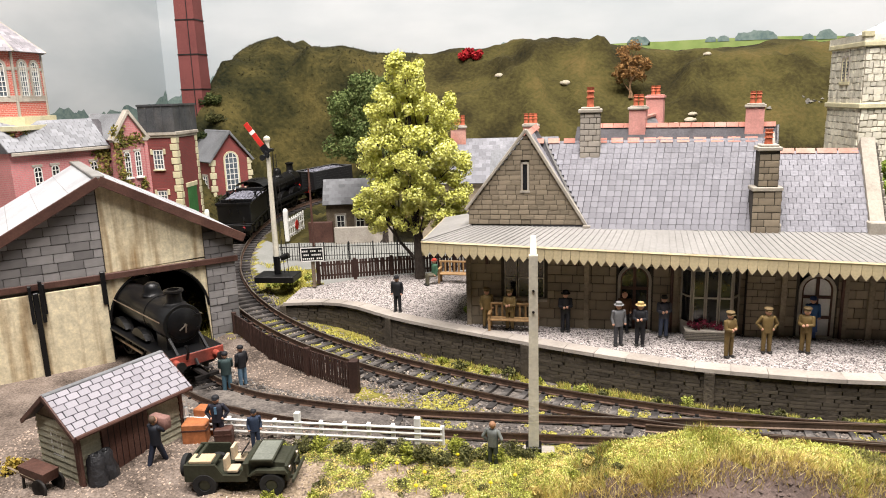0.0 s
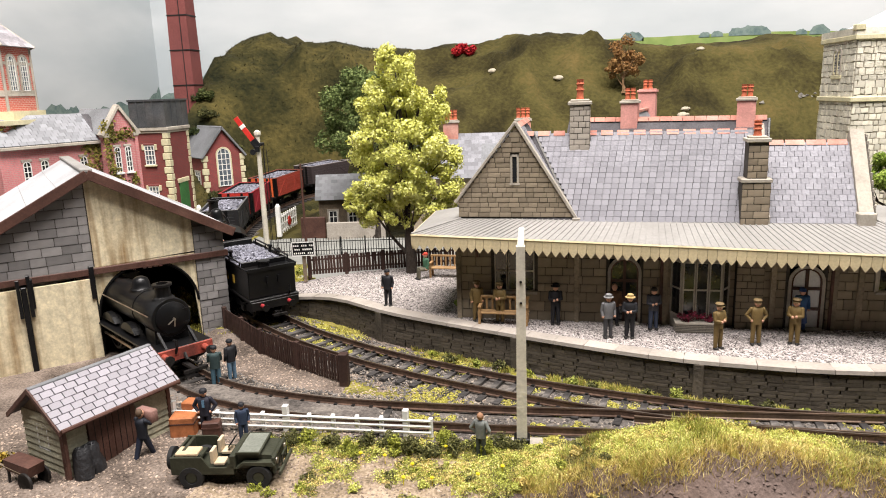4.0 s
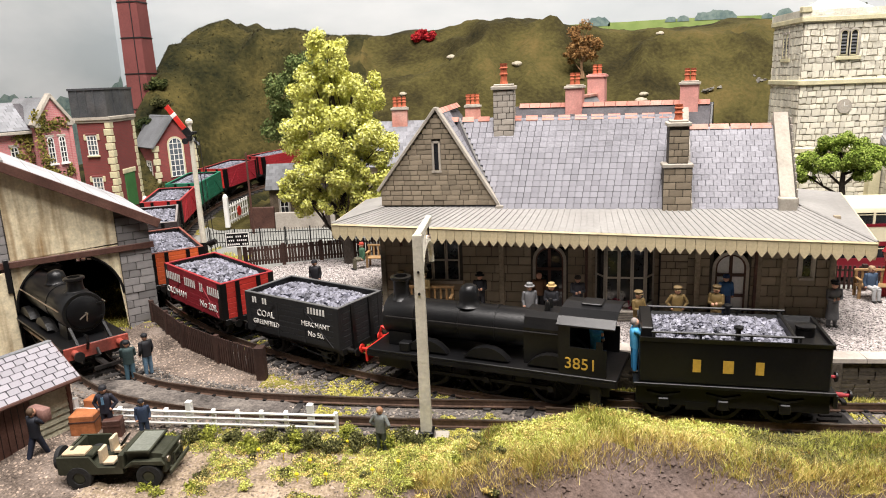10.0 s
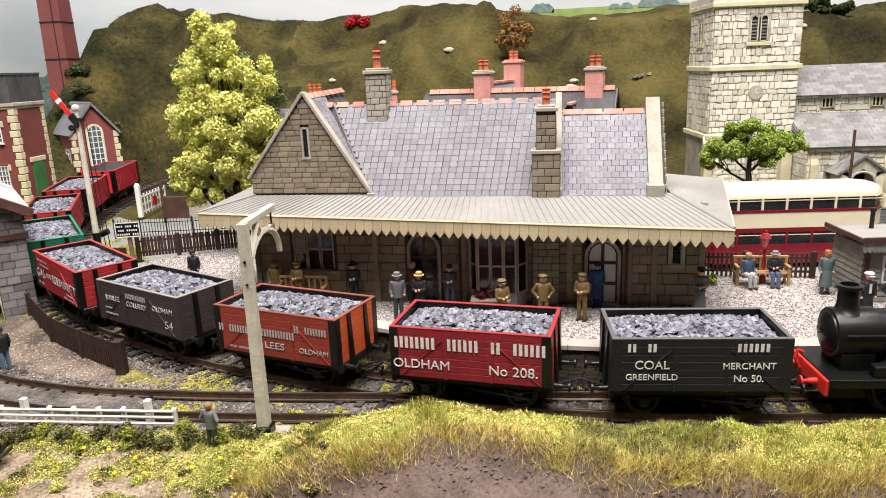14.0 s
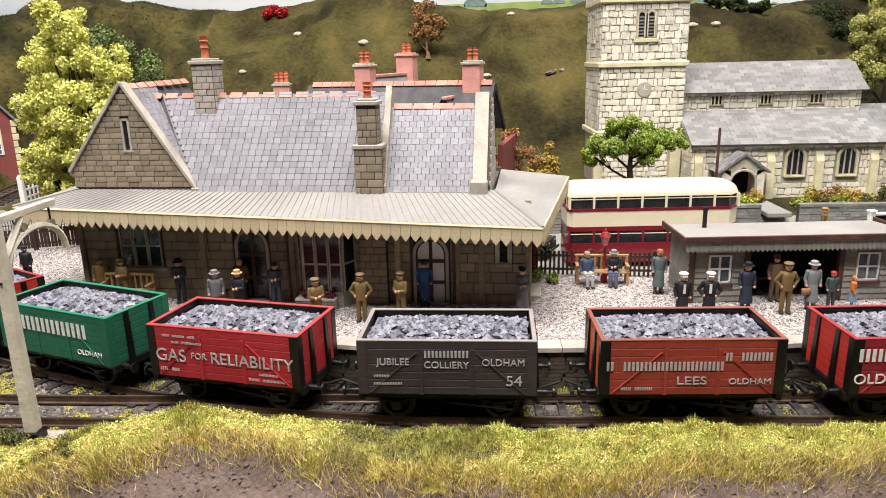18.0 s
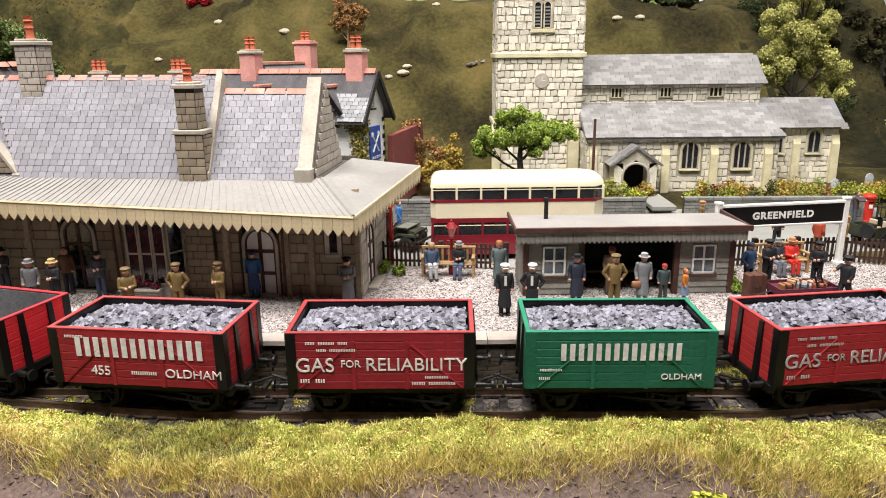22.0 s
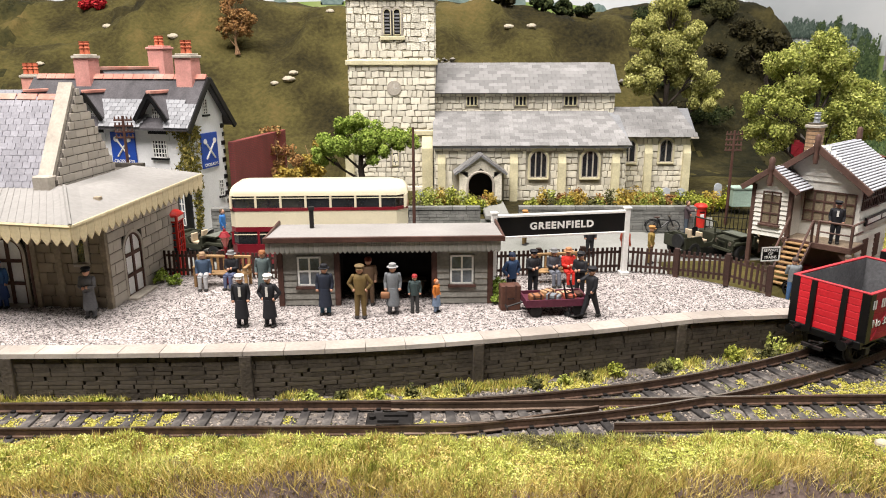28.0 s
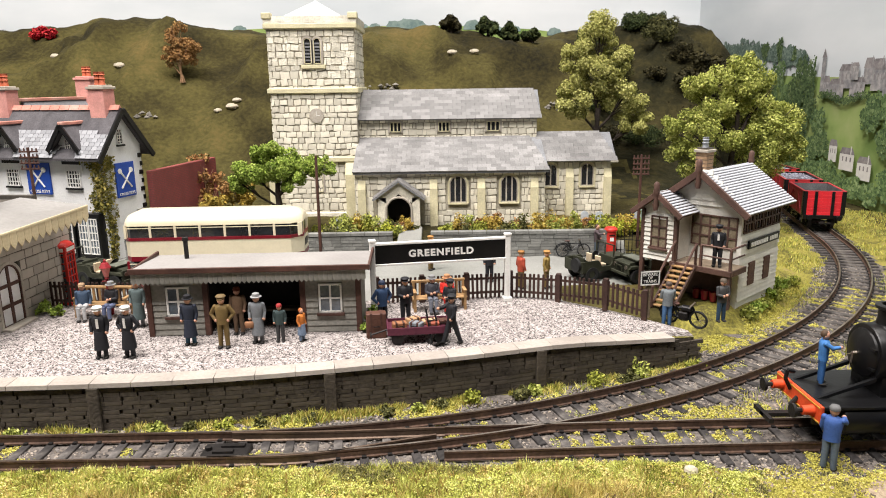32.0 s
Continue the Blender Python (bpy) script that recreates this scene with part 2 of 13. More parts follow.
def two_tone(name, colours, size, fine, bump=0.5, share=0.45):
    """Scatter material: colours blended by noise at two sizes."""
    m = bpy.data.materials.new(name)
    m.use_nodes = True
    nt = m.node_tree
    n, l = nt.nodes, nt.links
    b = n["Principled BSDF"]
    b.inputs["Roughness"].default_value, b.inputs["Specular IOR Level"].default_value = 0.95, 0.15
    tc, a, f = n.new("ShaderNodeTexCoord"), n.new("ShaderNodeTexNoise"), n.new("ShaderNodeTexNoise")
    a.inputs["Scale"].default_value, f.inputs["Scale"].default_value = 1 / size, 1 / fine
    a.inputs["Detail"].default_value, f.inputs["Detail"].default_value = 5, 4
    l.new(tc.outputs["Object"], a.inputs["Vector"]), l.new(tc.outputs["Object"], f.inputs["Vector"])
    mx = n.new("ShaderNodeMix")
    mx.inputs["Factor"].default_value = share
    l.new(a.outputs["Fac"], mx.inputs["A"]), l.new(f.outputs["Fac"], mx.inputs["B"])
    r = n.new("ShaderNodeValToRGB")
    l.new(mx.outputs["Result"], r.inputs["Fac"])
    e = r.color_ramp.elements
    for i, c in enumerate(colours):
        p = 0.34 + 0.32 * i / (len(colours) - 1)
        if i < 2:
            e[i].position, e[i].color = p, (*c, 1)
        else:
            k = e.new(p)
            k.color = (*c, 1)
    l.new(r.outputs["Color"], b.inputs["Base Color"])
    bp = n.new("ShaderNodeBump")
    bp.inputs["Strength"].default_value, bp.inputs["Distance"].default_value = bump, fine
    l.new(f.outputs["Fac"], bp.inputs["Height"]), l.new(bp.outputs[0], b.inputs["Normal"])
    return m


PLAT_GRAVEL = two_tone("speckled_platform_gravel", [(0.03, 0.026, 0.025), (0.20, 0.175, 0.165), (0.40, 0.36, 0.34), (0.56, 0.51, 0.485)], 0.0018, 0.0009)
TRACKBED = two_tone("track_ballast_bed", [(0.045, 0.04, 0.036), (0.115, 0.10, 0.09), (0.21, 0.185, 0.16)], 0.008, 0.0012)
YARD = two_tone("cinder_and_gravel_yard", [(0.035, 0.027, 0.022), (0.14, 0.11, 0.09), (0.26, 0.21, 0.175)], 0.02, 0.001)
BANK = two_tone("scatter_grass", [(0.06, 0.05, 0.02), (0.15, 0.135, 0.035), (0.27, 0.24, 0.05), (0.24, 0.18, 0.09)], 0.015, 0.0014)
HILL = two_tone("olive_hillside_scatter", [(0.010, 0.009, 0.004), (0.035, 0.029, 0.010), (0.075, 0.064, 0.020), (0.12, 0.088, 0.03)], 0.085, 0.004, 0.5, 0.22)
SAND = two_tone("sandy_path_scatter", [(0.09, 0.07, 0.045), (0.25, 0.19, 0.13), (0.42, 0.34, 0.25)], 0.012, 0.001)
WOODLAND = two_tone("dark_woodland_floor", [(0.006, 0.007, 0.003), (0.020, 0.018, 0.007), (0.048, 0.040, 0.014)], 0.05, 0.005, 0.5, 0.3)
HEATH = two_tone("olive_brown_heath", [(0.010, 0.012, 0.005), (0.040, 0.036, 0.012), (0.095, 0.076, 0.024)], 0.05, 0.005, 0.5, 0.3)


def leaf(name, c1, c2, c3=None):
    """Foliage: tone by leaf clump and by place."""
    m = bpy.data.materials.new(name)
    m.use_nodes = True
    nt = m.node_tree
    n, l = nt.nodes, nt.links
    b = n["Principled BSDF"]
    b.inputs["Roughness"].default_value, b.inputs["Specular IOR Level"].default_value = 0.8, 0.2
    geo, tc, no = n.new("ShaderNodeNewGeometry"), n.new("ShaderNodeTexCoord"), n.new("ShaderNodeTexNoise")
    no.inputs["Scale"].default_value = 60
    l.new(tc.outputs["Object"], no.inputs["Vector"])
    mx = n.new("ShaderNodeMix")
    mx.inputs["Factor"].default_value = 0.45
    l.new(geo.outputs["Random Per Island"], mx.inputs["A"]), l.new(no.outputs["Fac"], mx.inputs["B"])
    r = n.new("ShaderNodeValToRGB")
    e = r.color_ramp.elements
    e[0].position, e[0].color, e[1].position, e[1].color = 0.2, (*c1, 1), 0.6, (*c2, 1)
    if c3:
        k = e.new(0.85)
        k.color = (*c3, 1)
    l.new(mx.outputs["Result"], r.inputs["Fac"]), l.new(r.outputs["Color"], b.inputs["Base Color"])
    b.inputs["Subsurface Weight"].default_value = 0.0
    return m


GRASS = leaf("static_grass_fibres", (0.21, 0.22, 0.05), (0.58, 0.60, 0.13), (0.80, 0.80, 0.34))
GRASS_DRY = leaf("dry_grass_fibres", (0.30, 0.22, 0.07), (0.68, 0.54, 0.17), (0.82, 0.70, 0.34))
AMBER = leaf("amber_grass_fibres", (0.14, 0.08, 0.025), (0.40, 0.25, 0.07), (0.60, 0.42, 0.14))
MOSS = leaf("yellow_moss_tufts", (0.34, 0.31, 0.06), (0.52, 0.47, 0.10), (0.62, 0.57, 0.19))
WEED = leaf("green_weed", (0.10, 0.12, 0.02), (0.32, 0.34, 0.05), (0.52, 0.50, 0.12))
LIME = leaf("lime_green_leaves", (0.48, 0.48, 0.10), (0.70, 0.70, 0.19), (0.87, 0.86, 0.42))
MIDGREEN = leaf("mid_green_leaves", (0.08, 0.13, 0.016), (0.28, 0.38, 0.06), (0.46, 0.52, 0.14))
YELLOWGREEN = leaf("olive_green_leaves", (0.13, 0.16, 0.03), (0.38, 0.41, 0.09), (0.60, 0.58, 0.20))
DARKGREEN = leaf("dark_green_leaves", (0.012, 0.022, 0.008), (0.045, 0.06, 0.018), (0.08, 0.09, 0.03))
RUSTLEAF = leaf("autumn_rust_leaves", (0.15, 0.07, 0.025), (0.32, 0.17, 0.06), (0.40, 0.26, 0.10))
GOLDLEAF = leaf("golden_shrub_leaves", (0.20, 0.13, 0.02), (0.44, 0.32, 0.06), (0.52, 0.44, 0.14))
IVY = leaf("yellowing_ivy", (0.05, 0.055, 0.012), (0.22, 0.19, 0.04), (0.42, 0.33, 0.10))
BARK = mat("dark_bark", (0.045, 0.035, 0.028), 0.95, var=0.4, size=0.005, bump=0.5)

# ---------------------------------------------------------------- mesh helpers (millimetres)
MM = 0.001


class G:
    """A small mesh in millimetres."""

    def __init__(self):
        self.v, self.f = [], []

    def add(self, verts, faces):
        o = len(self.v)
        self.v += [tuple(p) for p in verts]
        self.f += [tuple(i + o for i in f) for f in faces]
        return self

    def box(self, x0, x1, y0, y1, z0, z1, m=None):
        v = [Vector((x, y, z)) for z in (z0, z1) for y in (y0, y1) for x in (x0, x1)]
        if m is not None:
            v = [m @ p for p in v]
        return self.add(v, [(0, 2, 3, 1), (4, 5, 7, 6), (0, 1, 5, 4), (2, 6, 7, 3), (0, 4, 6, 2), (1, 3, 7, 5)])

    def cbox(self, x0, x1, y0, y1, z0, z1, c=0.3, m=None):
        """A box with chamfered edges."""
        pts, idx = [], {}
        for i in (0, 1):
            for j in (0, 1):
                for k in (0, 1):
                    p = Vector(((x0, x1)[i], (y0, y1)[j], (z0, z1)[k]))
                    s = Vector((1 - 2 * i, 1 - 2 * j, 1 - 2 * k)) * c
                    for a in range(3):
                        q = p.copy()
                        for b in range(3):
                            if b != a:
                                q[b] += s[b]
                        idx[(i, j, k, a)] = len(pts)
                        pts.append(m @ q if m is not None else q)
        g = lambda i, j, k, a: idx[(i, j, k, a)]
        F = [(g(0, 0, 0, 2), g(0, 1, 0, 2), g(1, 1, 0, 2), g(1, 0, 0, 2)), (g(0, 0, 1, 2), g(1, 0, 1, 2), g(1, 1, 1, 2), g(0, 1, 1, 2)),
             (g(0, 0, 0, 1), g(1, 0, 0, 1), g(1, 0, 1, 1), g(0, 0, 1, 1)), (g(0, 1, 0, 1), g(0, 1, 1, 1), g(1, 1, 1, 1), g(1, 1, 0, 1)),
             (g(0, 0, 0, 0), g(0, 0, 1, 0), g(0, 1, 1, 0), g(0, 1, 0, 0)), (g(1, 0, 0, 0), g(1, 1, 0, 0), g(1, 1, 1, 0), g(1, 0, 1, 0))]
        for j in (0, 1):
            for k in (0, 1):
                F.append((g(0, j, k, 1), g(1, j, k, 1), g(1, j, k, 2), g(0, j, k, 2)))
                F.append((g(j, 0, k, 0), g(j, 1, k, 0), g(j, 1, k, 2), g(j, 0, k, 2)))
                F.append((g(j, k, 0, 0), g(j, k, 1, 0), g(j, k, 1, 1), g(j, k, 0, 1)))
        for i in (0, 1):
            for j in (0, 1):
                for k in (0, 1):
                    F.append((g(i, j, k, 0), g(i, j, k, 1), g(i, j, k, 2)))
        return self.add(pts, F)

    def cyl(self, p0, p1, r0, r1=None, n=10, cap=True):
        p0, p1 = Vector(p0), Vector(p1)
        r1 = r0 if r1 is None else r1
        d = (p1 - p0).normalized()
        a = d.orthogonal().normalized()
        b = d.cross(a)
        v = []
        for p, r in ((p0, r0), (p1, r1)):
            v += [p + (a * math.cos(6.2832 * i / n) + b * math.sin(6.2832 * i / n)) * r for i in range(n)]
        f = [(i, (i + 1) % n, n + (i + 1) % n, n + i) for i in range(n)]
        if cap:
            f += [tuple(range(n - 1, -1, -1)), tuple(range(n, 2 * n))]
        return self.add(v, f)

    def tube(self, pts, r, n=6):
        for a, b in zip(pts[:-1], pts[1:]):
            self.cyl(a, b, r if not isinstance(r, (list, tuple)) else r[0], None, n)
        return self

    def lathe(self, prof, n=16, o=(0, 0, 0), axis="z"):
        """Revolve (radius, height) pairs."""
        v = []
        for r, h in prof:
            for i in range(n):
                a = 6.2832 * i / n
                p = (r * math.cos(a), r * math.sin(a), h)
                if axis == "x":
                    p = (h, r * math.cos(a), r * math.sin(a))
                if axis == "y":
                    p = (r * math.sin(a), h, r * math.cos(a))
                v.append((p[0] + o[0], p[1] + o[1], p[2] + o[2]))
        f = []
        for k in range(len(prof) - 1):
            for i in range(n):
                f.append((k * n + i, k * n + (i + 1) % n, (k + 1) * n + (i + 1) % n, (k + 1) * n + i))
        f.append(tuple(range(n - 1, -1, -1)))
        f.append(tuple(range((len(prof) - 1) * n, len(prof) * n)))
        return self.add(v, f)

    def prism(self, poly, d0, d1, axis="y"):
        """Extrude a polygon: axis y takes (x, z) pairs, x takes (y, z), z takes (x, y)."""
        def p3(a, b, d):
            return {"y": (a, d, b), "x": (d, a, b), "z": (a, b, d)}[axis]
        n = len(poly)
        v = [p3(a, b, d0) for a, b in poly] + [p3(a, b, d1) for a, b in poly]
        return self.add(v, [tuple(range(n)), tuple(range(2 * n - 1, n - 1, -1))] + [(i, i + n, (i + 1) % n + n, (i + 1) % n) for i in range(n)])

    def ball(self, c, r, sz=1.0, n=8, k=6, sx=1.0, sy=1.0):
        prof = [(max(0.001, math.sin(math.pi * i / k)) * r, -math.cos(math.pi * i / k) * r * sz) for i in range(k + 1)]
        o = len(self.v)
        self.lathe(prof, n)
        self.v[o:] = [(x * sx + c[0], y * sy + c[1], z + c[2]) for x, y, z in self.v[o:]]
        return self

    def move(self, m):
        self.v = [tuple(m @ Vector(p)) for p in self.v]
        return self


def mesh(name, g, material, smooth=False):
    me = bpy.data.meshes.new(name)
    me.from_pydata([(x * MM, y * MM, z * MM) for x, y, z in g.v], [], g.f)
    bm = bmesh.new()
    bm.from_mesh(me)
    bmesh.ops.recalc_face_normals(bm, faces=bm.faces)
    bm.to_mesh(me)
    bm.free()
    me.materials.append(material)
    if smooth:
        me.polygons.foreach_set("use_smooth", [True] * len(me.polygons))
        me.set_sharp_from_angle(angle=0.7)
    return me


def part(name, g, material, parent, label="", smooth=False):
    ob = new(name, g if isinstance(g, bpy.types.Mesh) else mesh(name, g, material, smooth))
    ob.parent = parent
    return tagged(ob, label) if label else ob


def thing(name, m, label, category, group="", kind=""):
    ob = new(name)
    ob.empty_display_size = 0.01
    ob.matrix_world = m
    return tagged(ob, label, category, group, kind)


def solid(name, g, material, m, label, category, group="", kind="", smooth=False):
    ob = new(name, mesh(name, g, material, smooth))
    ob.matrix_world = m
    return tagged(ob, label, category, group, kind)


def text(name, body, size, material, m, parent, thick=0.12, align="CENTER", wide=1.0, space=1.0, bold=0.0):
    """Raised lettering as a mesh; size in mm; lies in x and z of m, facing -y."""
    cu = bpy.data.curves.new(name, "FONT")
    cu.body, cu.size, cu.extrude, cu.align_x = body, size * MM, thick * MM, align
    cu.space_character, cu.offset = space, bold * MM
    tmp = bpy.data.objects.new(name, cu)
    me = bpy.data.meshes.new_from_object(tmp)
    bpy.data.objects.remove(tmp)
    me.materials.clear()
    me.materials.append(material)
    ob = new(name, me)
    ob.parent = parent
    ob.matrix_basis = m @ Matrix.Rotation(math.pi / 2, 4, "X") @ Matrix.Diagonal((wide, 1, 1, 1))
    return ob


def bars(name, pattern, w, h, gap, material, parent, x, y, z, face=-1, label="row of painted lettering as plain bars"):
    """Letter-sized bars in a row centred on x; a blank leaves a space. Faces -y."""
    g = G()
    n = len(pattern)
    tot = n * w + (n - 1) * gap
    for i, c in enumerate(pattern):
        if c != " ":
            x0 = x - tot / 2 + i * (w + gap)
            g.box(x0, x0 + w, min(y, y + face * 0.12), max(y, y + face * 0.12), z, z + h * (1 if c == "I" else 0.72))
    return part(name, g, material, parent, label)


rnd = random.Random(7)

# ---------------------------------------------------------------- track plan
R_RIGHT = 0.40
BEND_AT = (0, 0.12, 0.24, 0.36, 0.48, 0.60, 0.72, 0.84, 0.90, 0.92, 1.10, 1.12, 2.0)
BEND = (2.91, 1.84, 1.73, 3.32, 2.72, 1.73, 4.71, 6.09, 6.3, 1.55, 1.55, 0, 0)


def plan():
    """The running line as rows of (s, x, y, heading); s = 0 where the left curve ends."""
    ds, rows = 0.002, []
    turn_r = R_RIGHT * radians(75)
    for side in (-1, 1):
        x, y, h, s, out = 0.157, 0.2675, 0.0, 0.0, []
        while s < 1.9:
            m = s + ds / 2
            if side > 0:
                k = 0 if m < 0.133 else 1 / R_RIGHT if m < 0.133 + turn_r else 0 if m < 0.283 + turn_r else 1 / 0.26
            else:
                k = float(np.interp(m, BEND_AT, BEND))
            hm = h + side * k * ds / 2
            x, y, h, s = x + side * math.cos(hm) * ds, y + side * math.sin(hm) * ds, h + side * k * ds, s + ds
            out.append((side * s, x, y, h))
        rows = rows + out if side > 0 else out[::-1] + [(0.0, 0.157, 0.2675, 0.0)]
    return np.array(rows)


LINE = plan()


def on_line(s):
    return [float(np.interp(s, LINE[:, 0], LINE[:, i])) for i in (1, 2, 3)]


def spline(pts, n=16):
    """A smooth polyline through the points."""
    p = [Vector(q) for q in pts]
    p = [2 * p[0] - p[1]] + p + [2 * p[-1] - p[-2]]
    out = []
    for i in range(1, len(p) - 2):
        for k in range(n):
            t = k / n
            a, b, c, d = p[i - 1], p[i], p[i + 1], p[i + 2]
            out.append(0.5 * (2 * b + (c - a) * t + (2 * a - 5 * b + 4 * c - d) * t * t + (3 * b - a - 3 * c + d) * t ** 3))
    return out + [p[-2]]


def rise(s):
    """The line climbs gently towards the level crossing."""
    return 0.047 * float(np.interp(-s, [0.24, 0.30, 0.34, 0.80, 0.9], [0, 0.025, 0.06, 0.52, 0.52]))


MAIN = [Vector((*on_line(s)[:2], rise(s))) for s in np.arange(-1.0, 1.15, 0.006)]
SHED_ROAD = spline([(-0.2720, 0.4326, 0), (-0.2400, 0.3938, 0), (-0.2080, 0.3550, 0), (-0.1740, 0.3140, 0), (-0.1400, 0.2890, 0), (-0.1000, 0.2765, 0), (-0.0600, 0.2710, 0), (0.0000, 0.2680, 0), (0.0700, 0.2675, 0), (0.1570, 0.2675, 0)])
YARD_ROAD = spline([(0.2900, 0.2675, 0), (0.3600, 0.2680, 0), (0.4400, 0.2695, 0), (0.5200, 0.2700, 0), (0.6500, 0.2710, 0), (0.7200, 0.2720, 0)])
TRACKS = np.array([(p.x, p.y) for p in MAIN[::2] + SHED_ROAD[::3] + YARD_ROAD[::3]])
TRACK_Z = np.array([p.z for p in MAIN[::2] + SHED_ROAD[::3] + YARD_ROAD[::3]])


SHED_XY = np.array([(p.x, p.y) for p in SHED_ROAD])
OPEN_TRACKS = TRACKS[(TRACKS[:, 0] > -0.05) & (TRACKS[:, 1] < 0.79) | (TRACKS[:, 0] > 0.3) & (TRACKS[:, 1] < 0.785) | (TRACKS[:, 0] < 0) & (TRACKS[:, 1] < 0.77)]


def smooth(a, b, x):
    t = np.clip((x - a) / (b - a), 0, 1)
    return t * t * (3 - 2 * t)


def fbm(x, y, f, seed=0.0):
    return noise.fractal(Vector((x * f, y * f, seed)), 1.0, 2.0, 4)


def crest(x):
    """Height of the bank beside the line, along x."""
    return float(np.interp(x, [-0.8, -0.03, 0.005, 0.03, 0.06, 0.085, 0.12, 0.2, 0.4, 0.45, 0.475, 0.9],
                           [-0.005, -0.004, 0.0, 0.007, 0.0135, 0.010, 0.005, 0.0055, 0.0055, 0.004, -0.003, -0.004]))


def bank_front(x):
    """Where the grass gives way to soil at the front."""
    return 0.2195 + 0.0045 * np.cos((x - 0.085) * 37.0) + 0.002 * np.sin(x * 95)


def ground_z(x, y):
    d = float(np.min(np.hypot(TRACKS[:, 0] - x, TRACKS[:, 1] - y)))
    e = float(np.min(np.hypot(OPEN_TRACKS[:, 0] - x, OPEN_TRACKS[:, 1] - y)))
    n1, n2 = fbm(x, y, 25), fbm(x, y, 9, 3.0)
    low = -0.0052
    z = low
    if y < 0.2505:
        c = crest(x)
        k = float(smooth(0.2505, 0.2400, y))
        z = low + (c - low) * k + (0.0018 * n1 + 0.0016 * fbm(x, y, 110, 2.0)) * k
        if x > -0.03:
            f = float(smooth(0.226, 0.15, y))
            z -= f * 0.05 * float(smooth(-0.03, 0.03, x)) + 0.012 * float(smooth(bank_front(x) + 0.003, bank_front(x) - 0.011, y)) * (0.7 + 0.6 * n1)
    if y > 0.38:
        up = 0.0115 * float(smooth(0.022, 0.045, d))
        if x < -0.30 and y > 0.42:
            up = max(up, 0.030 * float(smooth(-0.30, -0.33, x)) * float(smooth(0.028, 0.05, d)))
        if x > 0.575 and y > 0.42:
            up = 0.004 * float(smooth(0.022, 0.05, d))
        if y > 0.505 and 0.21 < x < 0.62:
            up = max(up, (0.019 + 0.06 * (min(y, 0.62) - 0.505)) * float(smooth(0.85, 0.68, y)) * float(smooth(0.21, 0.24, x)) * float(smooth(0.02, 0.06, d)))
        z = low + up + 0.001 * n1
        top = 0.184 + 0.003 * n2 + 0.006 * math.sin(x * 21 + 1.0) - 0.014 * float(smooth(0.08, 0.3, x)) + 0.012 * float(smooth(0.56, 0.66, x))
        foot = 0.665 - 0.03 * float(smooth(-0.02, -0.1, x))
        rise = float(smooth(foot, 0.90, y)) * float(smooth(0.03, 0.11 if x < 0.4 else 0.075, e)) * float(smooth(-0.46, -0.37, x)) * float(smooth(0.770, 0.705, x))
        gully = 1 - 0.16 * abs(math.sin(x * 14 + 2.2 * n2)) * float(smooth(0.66, 0.74, y)) * float(smooth(0.93, 0.85, y))
        z += max(0.0, top) * rise * gully + 0.004 * n2 * rise + 0.004 * n1 * rise
    if d < 0.0215 and y > 0.2505 and (y < 0.36 or x > 0.3):
        # ballast is packed nearly to the sleeper tops, and cinders bury those of the shed road
        buried = x < -0.06 and float(np.min(np.hypot(SHED_XY[:, 0] - x, SHED_XY[:, 1] - y))) < d + 0.0005
        z = max(z, low + (0.0021 if buried else 0.0009) * float(smooth(0.0215, 0.017, d)))
    if x < 0.02 and y > 0.30 and d < 0.05:
        w = float(smooth(0.018, 0.05, d))
        z = (low + TRACK_Z[int(np.argmin(np.hypot(TRACKS[:, 0] - x, TRACKS[:, 1] - y)))]) * (1 - w) + z * w if e < 0.055 else z
    return z


